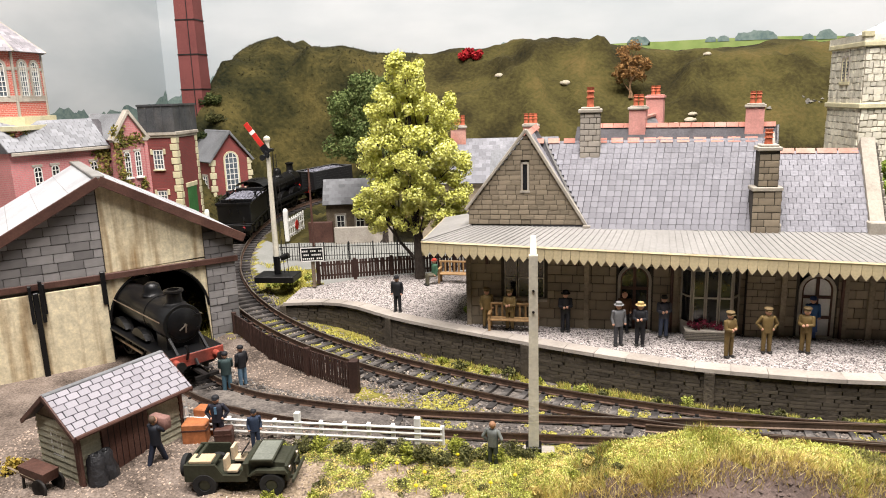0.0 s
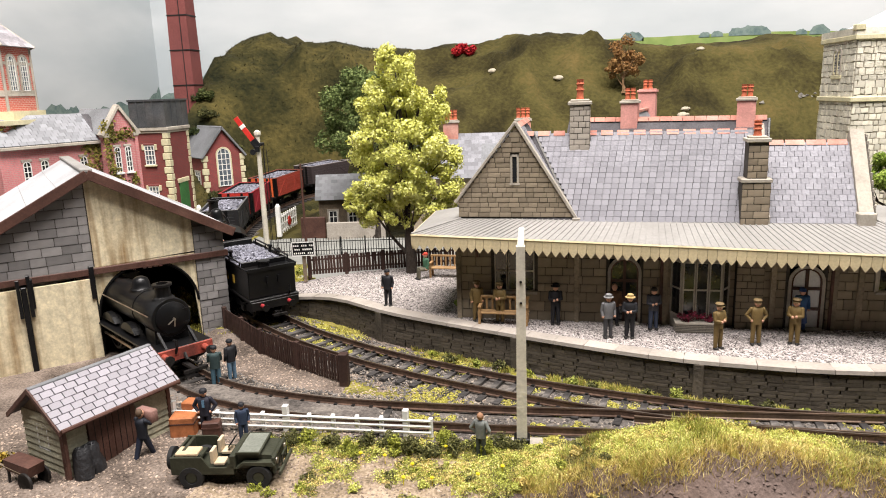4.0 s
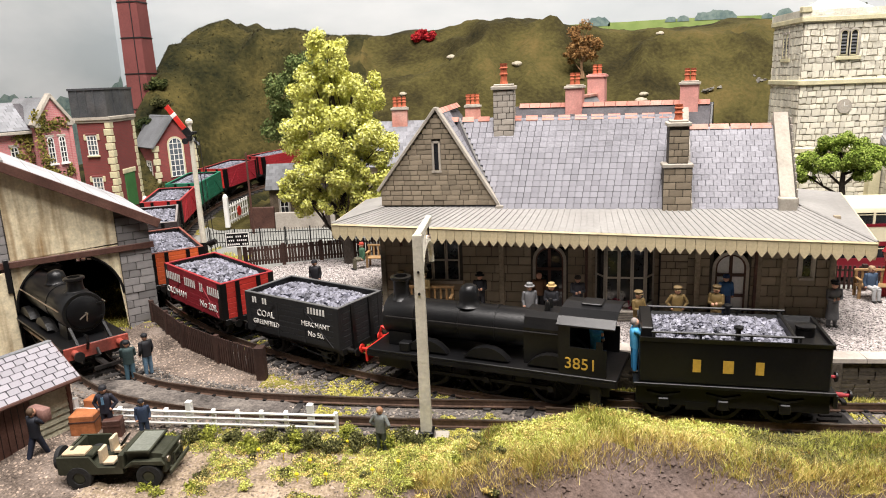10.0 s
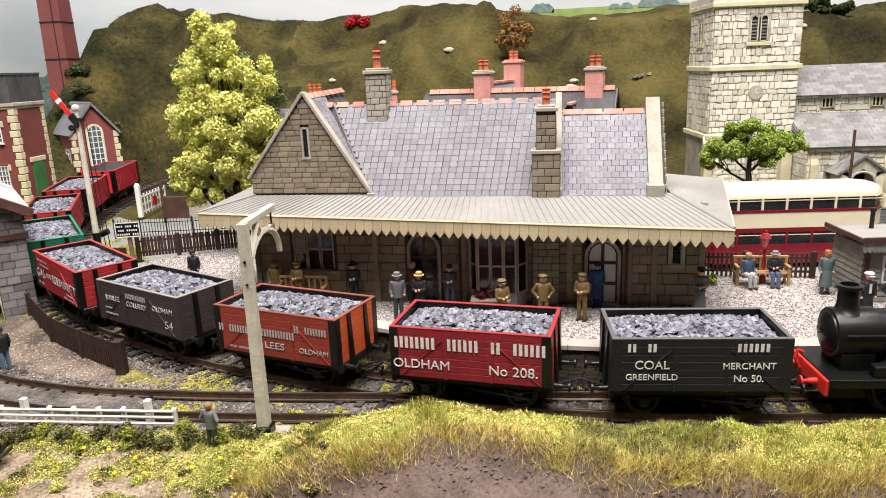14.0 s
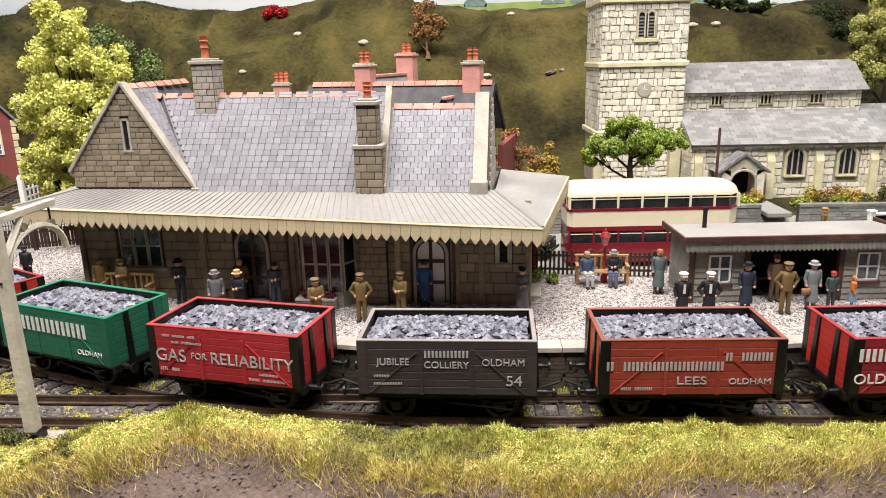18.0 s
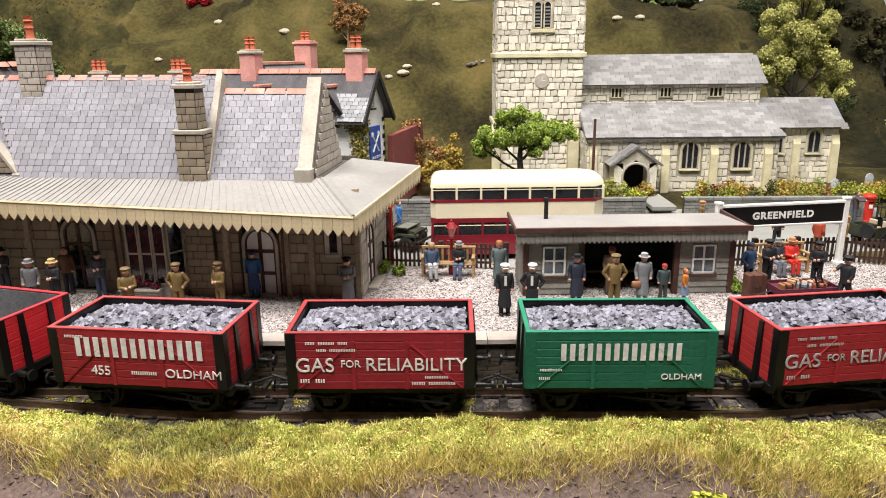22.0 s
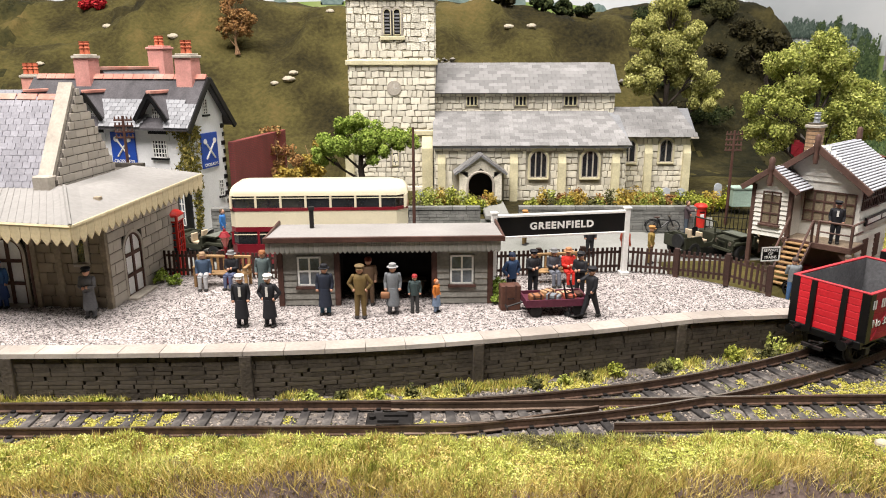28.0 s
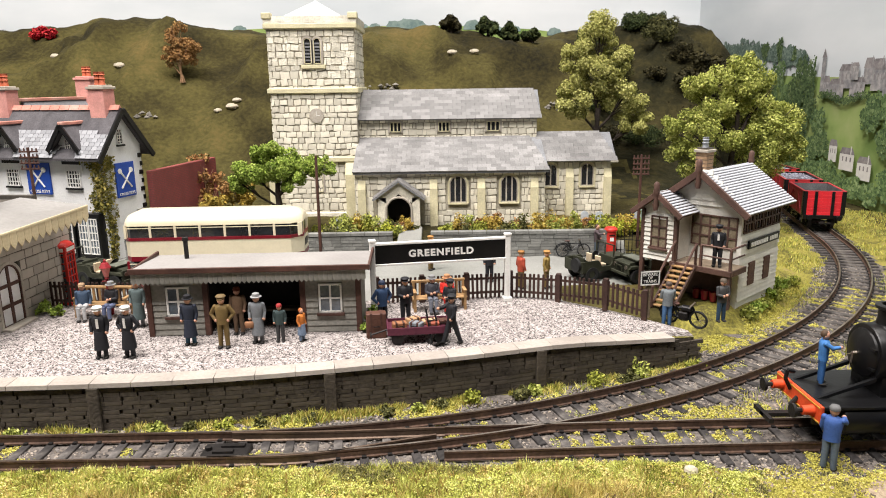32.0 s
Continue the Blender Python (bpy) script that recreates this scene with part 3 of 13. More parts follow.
def build_ground():
    xs = np.concatenate([np.arange(-0.80, -0.30, 0.012), np.arange(-0.30, 0.62, 0.0040), np.arange(0.62, 0.80, 0.006), np.arange(0.80, 1.12, 0.012)])
    ys = np.concatenate([np.arange(0.10, 0.20, 0.006), np.arange(0.20, 0.30, 0.0022), np.arange(0.30, 0.62, 0.0065), np.arange(0.62, 1.22, 0.009)])
    nx, ny = len(xs), len(ys)
    verts = [(x, y, ground_z(x, y)) for y in ys for x in xs]
    GRID.extend([xs, ys, np.array([v[2] for v in verts]).reshape(ny, nx)])
    faces, idx = [], []
    for j in range(ny - 1):
        for i in range(nx - 1):
            a = j * nx + i
            faces.append((a, a + 1, a + nx + 1, a + nx))
            x, y, z = (xs[i] + xs[i + 1]) / 2, (ys[j] + ys[j + 1]) / 2, verts[a][2]
            d = float(np.min(np.hypot(TRACKS[:, 0] - x, TRACKS[:, 1] - y)))
            jit = 0.006 * fbm(x, y, 60, 5.0)
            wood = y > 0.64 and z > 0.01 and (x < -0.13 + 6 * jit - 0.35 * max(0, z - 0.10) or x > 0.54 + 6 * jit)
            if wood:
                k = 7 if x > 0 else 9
            elif y > 0.79 and x < 0:
                k = 0
            elif -0.27 < x < -0.03 and 0.50 < y < 0.60 and d > 0.02:
                k = 5
            elif d < 0.0175 + jit * 0.5:
                k = 1
            elif y < 0.2505 and x > -0.012 + 4 * jit and x < 0.50:
                k = 3 if y < bank_front(x) + jit * 0.6 else 2
            elif y < 0.2505:
                k = 8 if -0.115 < x < 0 and y < 0.243 + jit or x > 0.47 and y < 0.240 + jit else 4
            elif x < 0.6 and y < 0.38 and z < 0.004:
                k = 4 if x < -0.05 else 1 if d < 0.03 else 2
                if -0.085 < x < -0.02 and y < 0.31 and fbm(x, y, 30, 8.0) > -0.1:
                    k = 2
            elif z < 0.0135 and y < 0.60 and -0.16 < x < 0.50 and d > 0.045 and not (x > 0.44 and y < 0.43):
                k = 5
            elif d < 0.05 and x > 0.40:
                k = 2
            elif y > 0.60:
                k = 0
            else:
                k = 2 if x < -0.05 else 0
            idx.append(k)
    me = bpy.data.meshes.new("ground")
    me.from_pydata(verts, [], faces)
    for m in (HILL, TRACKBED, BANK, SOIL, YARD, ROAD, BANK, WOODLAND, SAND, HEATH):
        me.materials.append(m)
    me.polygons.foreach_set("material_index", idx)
    me.polygons.foreach_set("use_smooth", [True] * len(faces))
    return tagged(new("ground", me), "scenic model landscape of scatter grass, ballast, cinders and hillside", "ground", kind="structure")


GRID = []
ground = build_ground()

# ---------------------------------------------------------------- room and backdrop
SKY = bpy.data.materials.new("painted_sky")
SKY.use_nodes = True


def build_sky_material():
    n, l = SKY.node_tree.nodes, SKY.node_tree.links
    b = n["Principled BSDF"]
    b.inputs["Roughness"].default_value, b.inputs["Specular IOR Level"].default_value = 0.8, 0.2
    tc, mp, no, r = n.new("ShaderNodeTexCoord"), n.new("ShaderNodeMapping"), n.new("ShaderNodeTexNoise"), n.new("ShaderNodeValToRGB")
    mp.inputs["Scale"].default_value = (1.2, 1.2, 4.0)
    no.inputs["Scale"].default_value, no.inputs["Detail"].default_value = 2.2, 5
    l.new(tc.outputs["Object"], mp.inputs["Vector"]), l.new(mp.outputs[0], no.inputs["Vector"]), l.new(no.outputs["Fac"], r.inputs["Fac"])
    e = r.color_ramp.elements
    e[0].position, e[0].color = 0.36, (0.45, 0.49, 0.51, 1)
    e[1].position, e[1].color = 0.66, (0.62, 0.64, 0.65, 1)
    l.new(r.outputs["Color"], b.inputs["Base Color"])


build_sky_material()
BX0, BX1, BY = -0.62, 0.781, 1.16


def board(name, g, label):
    return solid(name, g, SKY, Matrix(), label, "backdrop", kind="structure")


board("backdrop_back", G().box(BX0 * 1000, BX1 * 1000, BY * 1000, BY * 1000 + 8, -60, 620), "painted cloudy sky backdrop board behind the hills")
board("backdrop_left", G().box(BX0 * 1000 - 8, BX0 * 1000, 100, BY * 1000, -60, 620), "painted pale sky backdrop board at the end of the layout")
board("backdrop_right", G().box(BX1 * 1000, BX1 * 1000 + 8, 100, BY * 1000, -60, 620), "painted pale sky backdrop board with a village view")
WALLPAINT = mat("room_wall_paint", (0.13, 0.125, 0.12), 0.9, var=0.05, size=0.4, fine=0.02, bump=0.02)
for nm, g in (("wall_south", G().box(-2200, 2400, -1900, -1850, -1000, 1700)), ("wall_west", G().box(-2250, -2200, -1900, 1700, -1000, 1700)),
              ("wall_east", G().box(2400, 2450, -1900, 1700, -1000, 1700)), ("wall_north", G().box(-2200, 2400, 1700, 1750, -1000, 1700)),
              ("floor", G().box(-2200, 2400, -1900, 1700, -1050, -1000)), ("ceiling", G().box(-2200, 2400, -1900, 1700, 1700, 1750))):
    solid(nm, g, WALLPAINT, Matrix(), "plain painted room surface around the layout", nm.split("_")[0], kind="structure")
solid("baseboard_fascia", G().box(BX0 * 1000, BX1 * 1000, 92, 100, -160, -62), BROWN, Matrix(), "dark fascia board along the layout edge", "fascia", kind="structure")

# ---------------------------------------------------------------- track
def sweep(pts, profile, closed=True):
    """Sweep a profile of (sideways, up) in mm along points in metres."""
    g, n = G(), len(profile)
    rows = []
    for i, p in enumerate(pts):
        d = (pts[min(i + 1, len(pts) - 1)] - pts[max(i - 1, 0)]).normalized()
        side = Vector((d.y, -d.x, 0))
        rows.append([(p * 1000 + side * a + Vector((0, 0, b))) for a, b in profile])
    g.v = [tuple(q) for r in rows for q in r]
    for i in range(len(rows) - 1):
        for k in range(n):
            g.f.append((i * n + k, i * n + (k + 1) % n, (i + 1) * n + (k + 1) % n, (i + 1) * n + k))
    g.f += [tuple(range(n)), tuple(range(len(g.v) - 1, len(g.v) - n - 1, -1))]
    return g


def rail_profile(o):
    return [(o - 0.7, -3.4), (o + 0.7, -3.4), (o + 0.7, -3.0), (o + 0.2, -2.6), (o + 0.2, -0.9), (o + 0.42, -0.65), (o + 0.42, 0), (o - 0.42, 0), (o - 0.42, -0.65), (o - 0.2, -0.9), (o - 0.2, -2.6), (o - 0.7, -3.0)]


SLEEPER_MESH = mesh("sleeper", G().cbox(-1.55, 1.55, -16.0, 16.0, -5.2, -3.3, 0.25), SLEEPER)
CHAIR_MESH = mesh("rail_chair", G().box(-0.75, 0.75, -10.2, -7.2, -3.4, -2.6).box(-0.75, 0.75, 7.2, 10.2, -3.4, -2.6), DARK_IRON)


def along(pts, step):
    """Points and headings at even steps along a polyline."""
    out, need, acc = [], 0.0, 0.0
    for a, b in zip(pts[:-1], pts[1:]):
        seg = (b - a).length
        while need <= acc + seg:
            t = (need - acc) / seg
            out.append((a.lerp(b, t), math.atan2(b.y - a.y, b.x - a.x)))
            need += step
        acc += seg
    return out


def rails(name, pts, label, step=0.0085, skip=0.0, keep=lambda p: True):
    th = thing(name, Matrix(), label, "track", "railway tracks", kind="structure")
    for o in (-8.7, 8.7):
        r = part("rail", sweep(pts, rail_profile(o)), RUST, th)
        r.data.materials.append(STEEL)
        for p in r.data.polygons:
            if p.normal.z > 0.8 and p.center.z > -0.0005:
                p.material_index = 1
    for p, a in along(pts, step):
        if not keep(p):
            continue
        m = Matrix.Translation(p) @ Matrix.Rotation(a + rnd.uniform(-0.02, 0.02), 4, "Z")
        s = part("sleeper", SLEEPER_MESH, None, th)
        s.matrix_basis = m
        if p.y < 0.5:
            c = part("rail_chair", CHAIR_MESH, None, s)
    return th


rails("main_line_track", MAIN, "bullhead rail track on dark sleepers curving past the platform", keep=lambda p: p.y < 0.78)
rails("shed_road_track", [p for p in SHED_ROAD if p.x < 0.06], "siding track on dark sleepers leading into the engine shed", keep=lambda p: p.x < -0.055 and p.y < 0.36)
rails("yard_road_track", [p for p in YARD_ROAD if p.x > 0.372], "siding track on dark sleepers under the tank engine", keep=lambda p: 0.415 < p.x < 0.66)

# turnout blades and check rails
BLADE = mat("dull_steel_blade", (0.13, 0.09, 0.065), 0.55, 0.5, var=0.3, size=0.01)
for nm, pts in (("turnout_blade", [(0.296, 0.2590, 0), (0.33, 0.2600, 0), (0.372, 0.2715, 0)]), ("turnout_blade", [(0.30, 0.2755, 0), (0.335, 0.2752, 0), (0.375, 0.2765, 0)]),
                ("turnout_blade", [(0.150, 0.2758, 0), (0.11, 0.2765, 0), (0.055, 0.2768, 0)]), ("turnout_blade", [(0.150, 0.2595, 0), (0.10, 0.2640, 0), (0.045, 0.2705, 0)])):
    solid(nm, sweep(spline(pts, 8), rail_profile(0)), BLADE, Matrix(), "worn steel switch rail of the turnout", "switch rail", "turnout rails")
for x, y, a in ((0.300, 0.2675, 0), (0.150, 0.2675, 0)):
    g = G().cbox(-8, 8, -4.5, 4.5, -5, -2.2, 0.4).box(-4, 3, -3, -1, -2.2, -1.3).box(-2, 6, 1, 3, -2.2, -1.4).cyl((-6, 0, -2.2), (-6, 0, -1), 1.2)
    solid("point_motor_cover", g, DARK_IRON, pose(x, y, 0, 0, 0, a), "black point rodding plate between the rails", "point gear", "point gear")

# ---------------------------------------------------------------- platform
PLAT_Z = 0.0135
PLAT_EDGE = spline([(-0.1560, 0.4060, 0), (-0.1300, 0.3990, 0), (-0.1080, 0.3870, 0), (-0.0690, 0.3590, 0), (-0.0040, 0.3270, 0), (0.0560, 0.3015, 0), (0.1000, 0.2910, 0), (0.1400, 0.2865, 0),
                    (0.2400, 0.2870, 0), (0.3010, 0.2920, 0), (0.3660, 0.3040, 0), (0.4140, 0.3160, 0), (0.4400, 0.3235, 0), (0.4870, 0.3390, 0)], 10)


def plat_top(x):
    """The platform ramps down at both ends."""
    return float(np.interp(x, [-0.16, -0.108, 0.4275, 0.49], [0.0075, PLAT_Z, PLAT_Z, 0.0078]))


def build_platform():
    back = [(-0.1500, 0.4440), (-0.0960, 0.4560), (-0.0450, 0.4700), (-0.03, 0.43), (0.1780, 0.3860), (0.2400, 0.3800), (0.3440, 0.3850), (0.4100, 0.3890), (0.4330, 0.3830), (0.4540, 0.3730), (0.4690, 0.3630), (0.4880, 0.3480)]
    th = thing("platform", Matrix(), "curved stone-faced station platform with gravel surface", "platform", kind="structure")
    g, edge, n = G(), PLAT_EDGE, len(PLAT_EDGE)
    bx = np.array([b[0] for b in back])
    rows = []
    for p in edge:
        yb = float(np.interp(p.x, bx, [b[1] for b in back]))
        rows.append([(p.x * 1000, (p.y + (yb - p.y) * k / 6 + (0.008 if k == 0 else 0)) * 1000, plat_top(p.x) * 1000) for k in range(7)])
    g.v = [q for r in rows for q in r]
    for i in range(n - 1):
        for k in range(6):
            a = i * 7 + k
            g.f.append((a, a + 7, a + 8, a + 1))
    surf = part("platform_surface", g, PLAT_GRAVEL, th)
    # body below the surface
    w = G()
    for a, b in zip(edge[:-1], edge[1:]):
        w.add([(a.x * 1000, a.y * 1000 + 2.2, -6), (b.x * 1000, b.y * 1000 + 2.2, -6), (b.x * 1000, b.y * 1000 + 2.2, plat_top(b.x) * 1000 - 0.4), (a.x * 1000, a.y * 1000 + 2.2, plat_top(a.x) * 1000 - 0.4)], [(0, 1, 2, 3)])
    part("retaining_wall", w, PLAT_WALL, th)
    return th


platform = build_platform()

# ---------------------------------------------------------------- shared small builders


def multi(name, pieces, smooth=True):
    """One mesh from pieces (mesh, material) with a slot for each material."""
    v, f, idx, mats = [], [], [], []
    for g, m in pieces:
        if m not in mats:
            mats.append(m)
        o = len(v)
        v += g.v
        f += [tuple(i + o for i in q) for q in g.f]
        idx += [mats.index(m)] * len(g.f)
    me = bpy.data.meshes.new(name)
    me.from_pydata([(x * MM, y * MM, z * MM) for x, y, z in v], [], f)
    for m in mats:
        me.materials.append(m)
    me.polygons.foreach_set("material_index", idx)
    bm = bmesh.new()
    bm.from_mesh(me)
    bmesh.ops.recalc_face_normals(bm, faces=bm.faces)
    bm.to_mesh(me)
    bm.free()
    if smooth:
        me.polygons.foreach_set("use_smooth", [True] * len(f))
        me.set_sharp_from_angle(angle=0.9)
    return me


def rock(g, c, r, rg, flat=0.7):
    """A small angular lump."""
    o = Matrix.Rotation(rg.uniform(0, 6.28), 3, "Z") @ Matrix.Rotation(rg.uniform(-0.6, 0.6), 3, "X")
    v = []
    for p in ((1, 0, 0), (-1, 0, 0), (0, 1, 0), (0, -1, 0), (0, 0, 1), (0, 0, -1)):
        q = o @ (Vector(p) * r * rg.uniform(0.65, 1.2))
        v.append((c[0] + q.x, c[1] + q.y, c[2] + q.z * flat))
    g.add(v, [(0, 2, 4), (2, 1, 4), (1, 3, 4), (3, 0, 4), (2, 0, 5), (1, 2, 5), (3, 1, 5), (0, 3, 5)])


def coal_heap(x0, x1, y, z0, rise, n, r, seed):
    rg, g = random.Random(seed), G()
    for _ in range(n):
        px, py = rg.uniform(x0, x1), rg.uniform(-y, y)
        u = 1 - abs(2 * (px - x0) / (x1 - x0) - 1) ** 3
        w = 1 - abs(py / y) ** 2.5
        rock(g, (px, py, z0 + rise * u * w + rg.uniform(-0.3, 0.4)), r * rg.uniform(0.7, 1.5), rg)
    g.box(x0, x1, -y, y, z0 - 1.5, z0 + 0.1)
    return g


LETTER_WHITE = mat("signwriter_white", (0.74, 0.72, 0.68), 0.6, var=0.15, size=0.004, stain=(0.45, 0.4, 0.38), stain_amount=0.4)
LETTER_GREY = mat("faded_grey_lettering", (0.42, 0.41, 0.40), 0.6, var=0.15)
GOLD = mat("gold_leaf_lettering", (0.58, 0.36, 0.06), 0.45, 0.2, var=0.15)
TRAIN, AXLES = [], []
WAGON_HEAP = mesh("coal_load", coal_heap(-27.6, 27.6, 13.2, 28.6, 2.2, 620, 1.35, 3), COAL)
WHEEL_MATS = {}


def wheelset_mesh(r, spokes):
    k = (r, spokes)
    if k not in WHEEL_MATS:
        tyre, disc = G(), G()
        for sy in (-1, 1):
            y0, y1 = sorted((sy * 7.4, sy * 9.8))
            prof = [(r - 1.4, sy * 7.3), (r + 0.7, sy * 7.3), (r + 0.7, sy * 7.9), (r, sy * 8.0), (r, sy * 9.7), (r - 1.4, sy * 9.7), (r - 1.4, sy * 7.3)]
            tyre.lathe(prof, 22, axis="y")
            for i in range(spokes):
                a = 6.2832 * i / spokes
                disc.cyl((0.8 * math.sin(a), sy * 8.6, 0.8 * math.cos(a)), ((r - 1.2) * math.sin(a), sy * 8.6, (r - 1.2) * math.cos(a)), 0.55, 0.4, 5)
            disc.cyl((0, sy * 7.6, 0), (0, sy * 10.2, 0), 1.6, None, 10)
        disc.cyl((0, -9, 0), (0, 9, 0), 0.9, None, 8)
        WHEEL_MATS[k] = (mesh("tyres", tyre, DARK_IRON, True), mesh("spokes", disc, BLACK, True))
    return WHEEL_MATS[k]


def wheelset(parent, x, r, spokes=8, moving=True):
    t, d = wheelset_mesh(r, spokes)
    w = new("wheelset", d)
    w.parent = parent
    part("tyre", t, None, w)
    w.matrix_basis = Matrix.Translation((x * MM, 0, r * MM))
    if moving:
        AXLES.append((w, r * MM, x * MM))
    return w


BUFFER_RED = mat("dull_red_buffer_paint", (0.30, 0.030, 0.035), 0.5, var=0.2, size=0.004)


def buffers(parent, x, sgn, material, z=12.5, gauge=10.6, head=None):
    for y in (-gauge, gauge):
        b = part("buffer", G().cyl((x, y, z), (x + sgn * 3.2, y, z), 1.25, 1.0, 10).cyl((x + sgn * 3.2, y, z), (x + sgn * 5.2, y, z), 0.7, None, 8), material, parent, smooth=True)
        part("buffer_head", G().cyl((x + sgn * 5.2, y, z), (x + sgn * 5.9, y, z), 2.0, None, 12), head or material, b, smooth=True)


def coupling(parent, x, sgn):
    g = G().box(min(x, x + sgn * 8), max(x, x + sgn * 8), -0.8, 0.8, 6.2, 7.2).box(min(x + sgn * 6.5, x + sgn * 8), max(x + sgn * 6.5, x + sgn * 8), -4.2, 4.2, 6.2, 7.4)
    g.cyl((x + sgn * 2, 0, 7), (x + sgn * 9.4, 0, 9.6), 0.5, None, 6)
    part("coupling", g, DARK_IRON, parent)


SHIFT = (2.5, 2, -1, -4, -4.5, -4, -3, -3.5, 0)


def wagon(label, side_c, end_c, rim_c, iron, load, index, floor_mat=None):
    paint = mat("wagon_side_paint", side_c, 0.6, var=0.16, size=0.012, stain=tuple(c * 0.55 + 0.01 for c in side_c), stain_amount=0.5, isl=0.07)
    endp = mat("wagon_end_paint", end_c, 0.6, var=0.16, size=0.012, stain=tuple(c * 0.55 + 0.01 for c in end_c), stain_amount=0.45, isl=0.07)
    rimp = mat("wagon_top_edge_paint", rim_c, 0.6, var=0.15)
    inner = floor_mat or BLACK
    th = thing("coal_wagon", Matrix(), label, "wagon", "wagons of the coal train")
    L, W, z0, z1, n = 26.3 if index == 8 else 30.0, 15.6, 11.8, 31.0, 7
    hgt = (z1 - z0) / n
    side = mesh("plank", G().cbox(-L, L, -0.55, 0.55, 0.06, hgt - 0.06, 0.14), paint)
    end = mesh("end_plank", G().cbox(-0.55, 0.55, -W + 1.1, W - 1.1, 0.06, hgt - 0.06, 0.14), endp)
    for i in range(n):
        for sy in (-1, 1):
            o = part("side_plank", side, None, th)
            o.matrix_basis = Matrix.Translation((0, sy * (W - 0.55) * MM, (z0 + i * hgt) * MM))
        for sx in (-1, 1):
            o = part("end_plank", end, None, th)
            o.matrix_basis = Matrix.Translation((sx * (L - 0.55) * MM, 0, (z0 + i * hgt) * MM))
    lin = G()
    for sy in (-1, 1):
        lin.box(-L + 1.2, L - 1.2, min(sy * (W - 1.15), sy * (W - 1.5)), max(sy * (W - 1.15), sy * (W - 1.5)), z0, z1 - 0.3)
    for sx in (-1, 1):
        lin.box(min(sx * (L - 1.15), sx * (L - 1.5)), max(sx * (L - 1.15), sx * (L - 1.5)), -W + 1.2, W - 1.2, z0, z1 - 0.3)
    part("lining", lin, inner, th)
    part("floor", G().box(-L + 1, L - 1, -W + 1, W - 1, z0, z0 + 0.8), inner, th)
    rim = G()
    for sy in (-1, 1):
        rim.cbox(-L - 0.1, L + 0.1, min(sy * (W + 0.1), sy * (W - 1.4)), max(sy * (W + 0.1), sy * (W - 1.4)), z1, z1 + 0.5, 0.12)
    for sx in (-1, 1):
        rim.cbox(min(sx * (L + 0.1), sx * (L - 1.4)), max(sx * (L + 0.1), sx * (L - 1.4)), -W + 1.4, W - 1.4, z1, z1 + 0.5, 0.12)
    part("top_capping", rim, rimp, th)
    for sx in (-1, 1):
        for y in (-6.2, 6.2):
            part("end_stanchion", G().prism([(sx * L, z0 - 2), (sx * (L + 1.5), z0 - 2), (sx * (L + 0.6), z1), (sx * L, z1)], y - 1.1, y + 1.1), iron, th)
        for sy in (-1, 1):
            g = G().box(min(sx * L, sx * (L - 3.2)), max(sx * L, sx * (L - 3.2)), min(sy * W, sy * (W + 0.18)), max(sy * W, sy * (W + 0.18)), z0, z1)
            g.box(min(sx * L, sx * (L + 0.18)), max(sx * L, sx * (L + 0.18)), min(sy * W, sy * (W - 3.2)), max(sy * W, sy * (W - 3.2)), z0, z1)
            part("corner_plate", g, iron if end_c != side_c else paint, th)
    for sy in (-1, 1):
        y0, y1 = min(sy * W, sy * (W + 0.3)), max(sy * W, sy * (W + 0.3))
        for x in (-8.6, 8.6):
            part("door_strap", G().box(x - 0.6, x + 0.6, y0, y1, z0, z1 - 2.6), paint, th)
        g = G()
        for a, b in (((4 - L, z0 + 0.5), (-10, z1 - 4)), ((L - 4, z0 + 0.5), (10, z1 - 4))):
            g.cyl((a[0], sy * (W + 0.1), a[1]), (b[0], sy * (W + 0.1), b[1]), 0.35, None, 4)
        part("diagonal_brace", g, paint, th)
        part("solebar", G().cbox(-L, L, min(sy * 10.6, sy * 12.4), max(sy * 10.6, sy * 12.4), 8.6, z0, 0.2), BLACK, th)
        for x in (-18, 18):
            g = G().prism([(x - 4.2, 8.8), (x + 4.2, 8.8), (x + 1.4, 4.2), (x - 1.4, 4.2)], sy * 10.9, sy * 11.5).cbox(x - 1.6, x + 1.6, min(sy * 11.2, sy * 13.2), max(sy * 11.2, sy * 13.2), 4.3, 7.4, 0.3)
            g.prism([(x - 5.5, 8.2), (x, 7.0), (x + 5.5, 8.2), (x + 5.5, 8.7), (x, 7.7), (x - 5.5, 8.7)], sy * 11.8, sy * 13.0)
            part("axle_guard", g, BLACK, th)
        part("brake_lever", G().cyl((-3, sy * 13.2, 8.4), (22, sy * 13.2, 5.2), 0.4, None, 5).cyl((0, sy * 12.6, 7.8), (11.4, sy * 12.0, 5.0), 0.45, None, 5), BLACK, th)
    part("headstock", G().cbox(-L - 0.6, -L + 1.4, -14.5, 14.5, 8.8, z0, 0.2), iron, th)
    part("headstock", G().cbox(L - 1.4, L + 0.6, -14.5, 14.5, 8.8, z0, 0.2), iron, th)
    for sx in (-1, 1):
        buffers(th, sx * (L + 0.6), sx, BLACK, 10.6)
        coupling(th, sx * L, sx)
    for x in (-18, 18):
        wheelset(th, x, 6.0)
    if load:
        tagged(part("coal_load", WAGON_HEAP, None, th, "heaped grey-black coal"), kind="stuff")
    TRAIN.append((th, -0.018 - 0.0775 * index + SHIFT[index] * MM, 0.036))
    return th


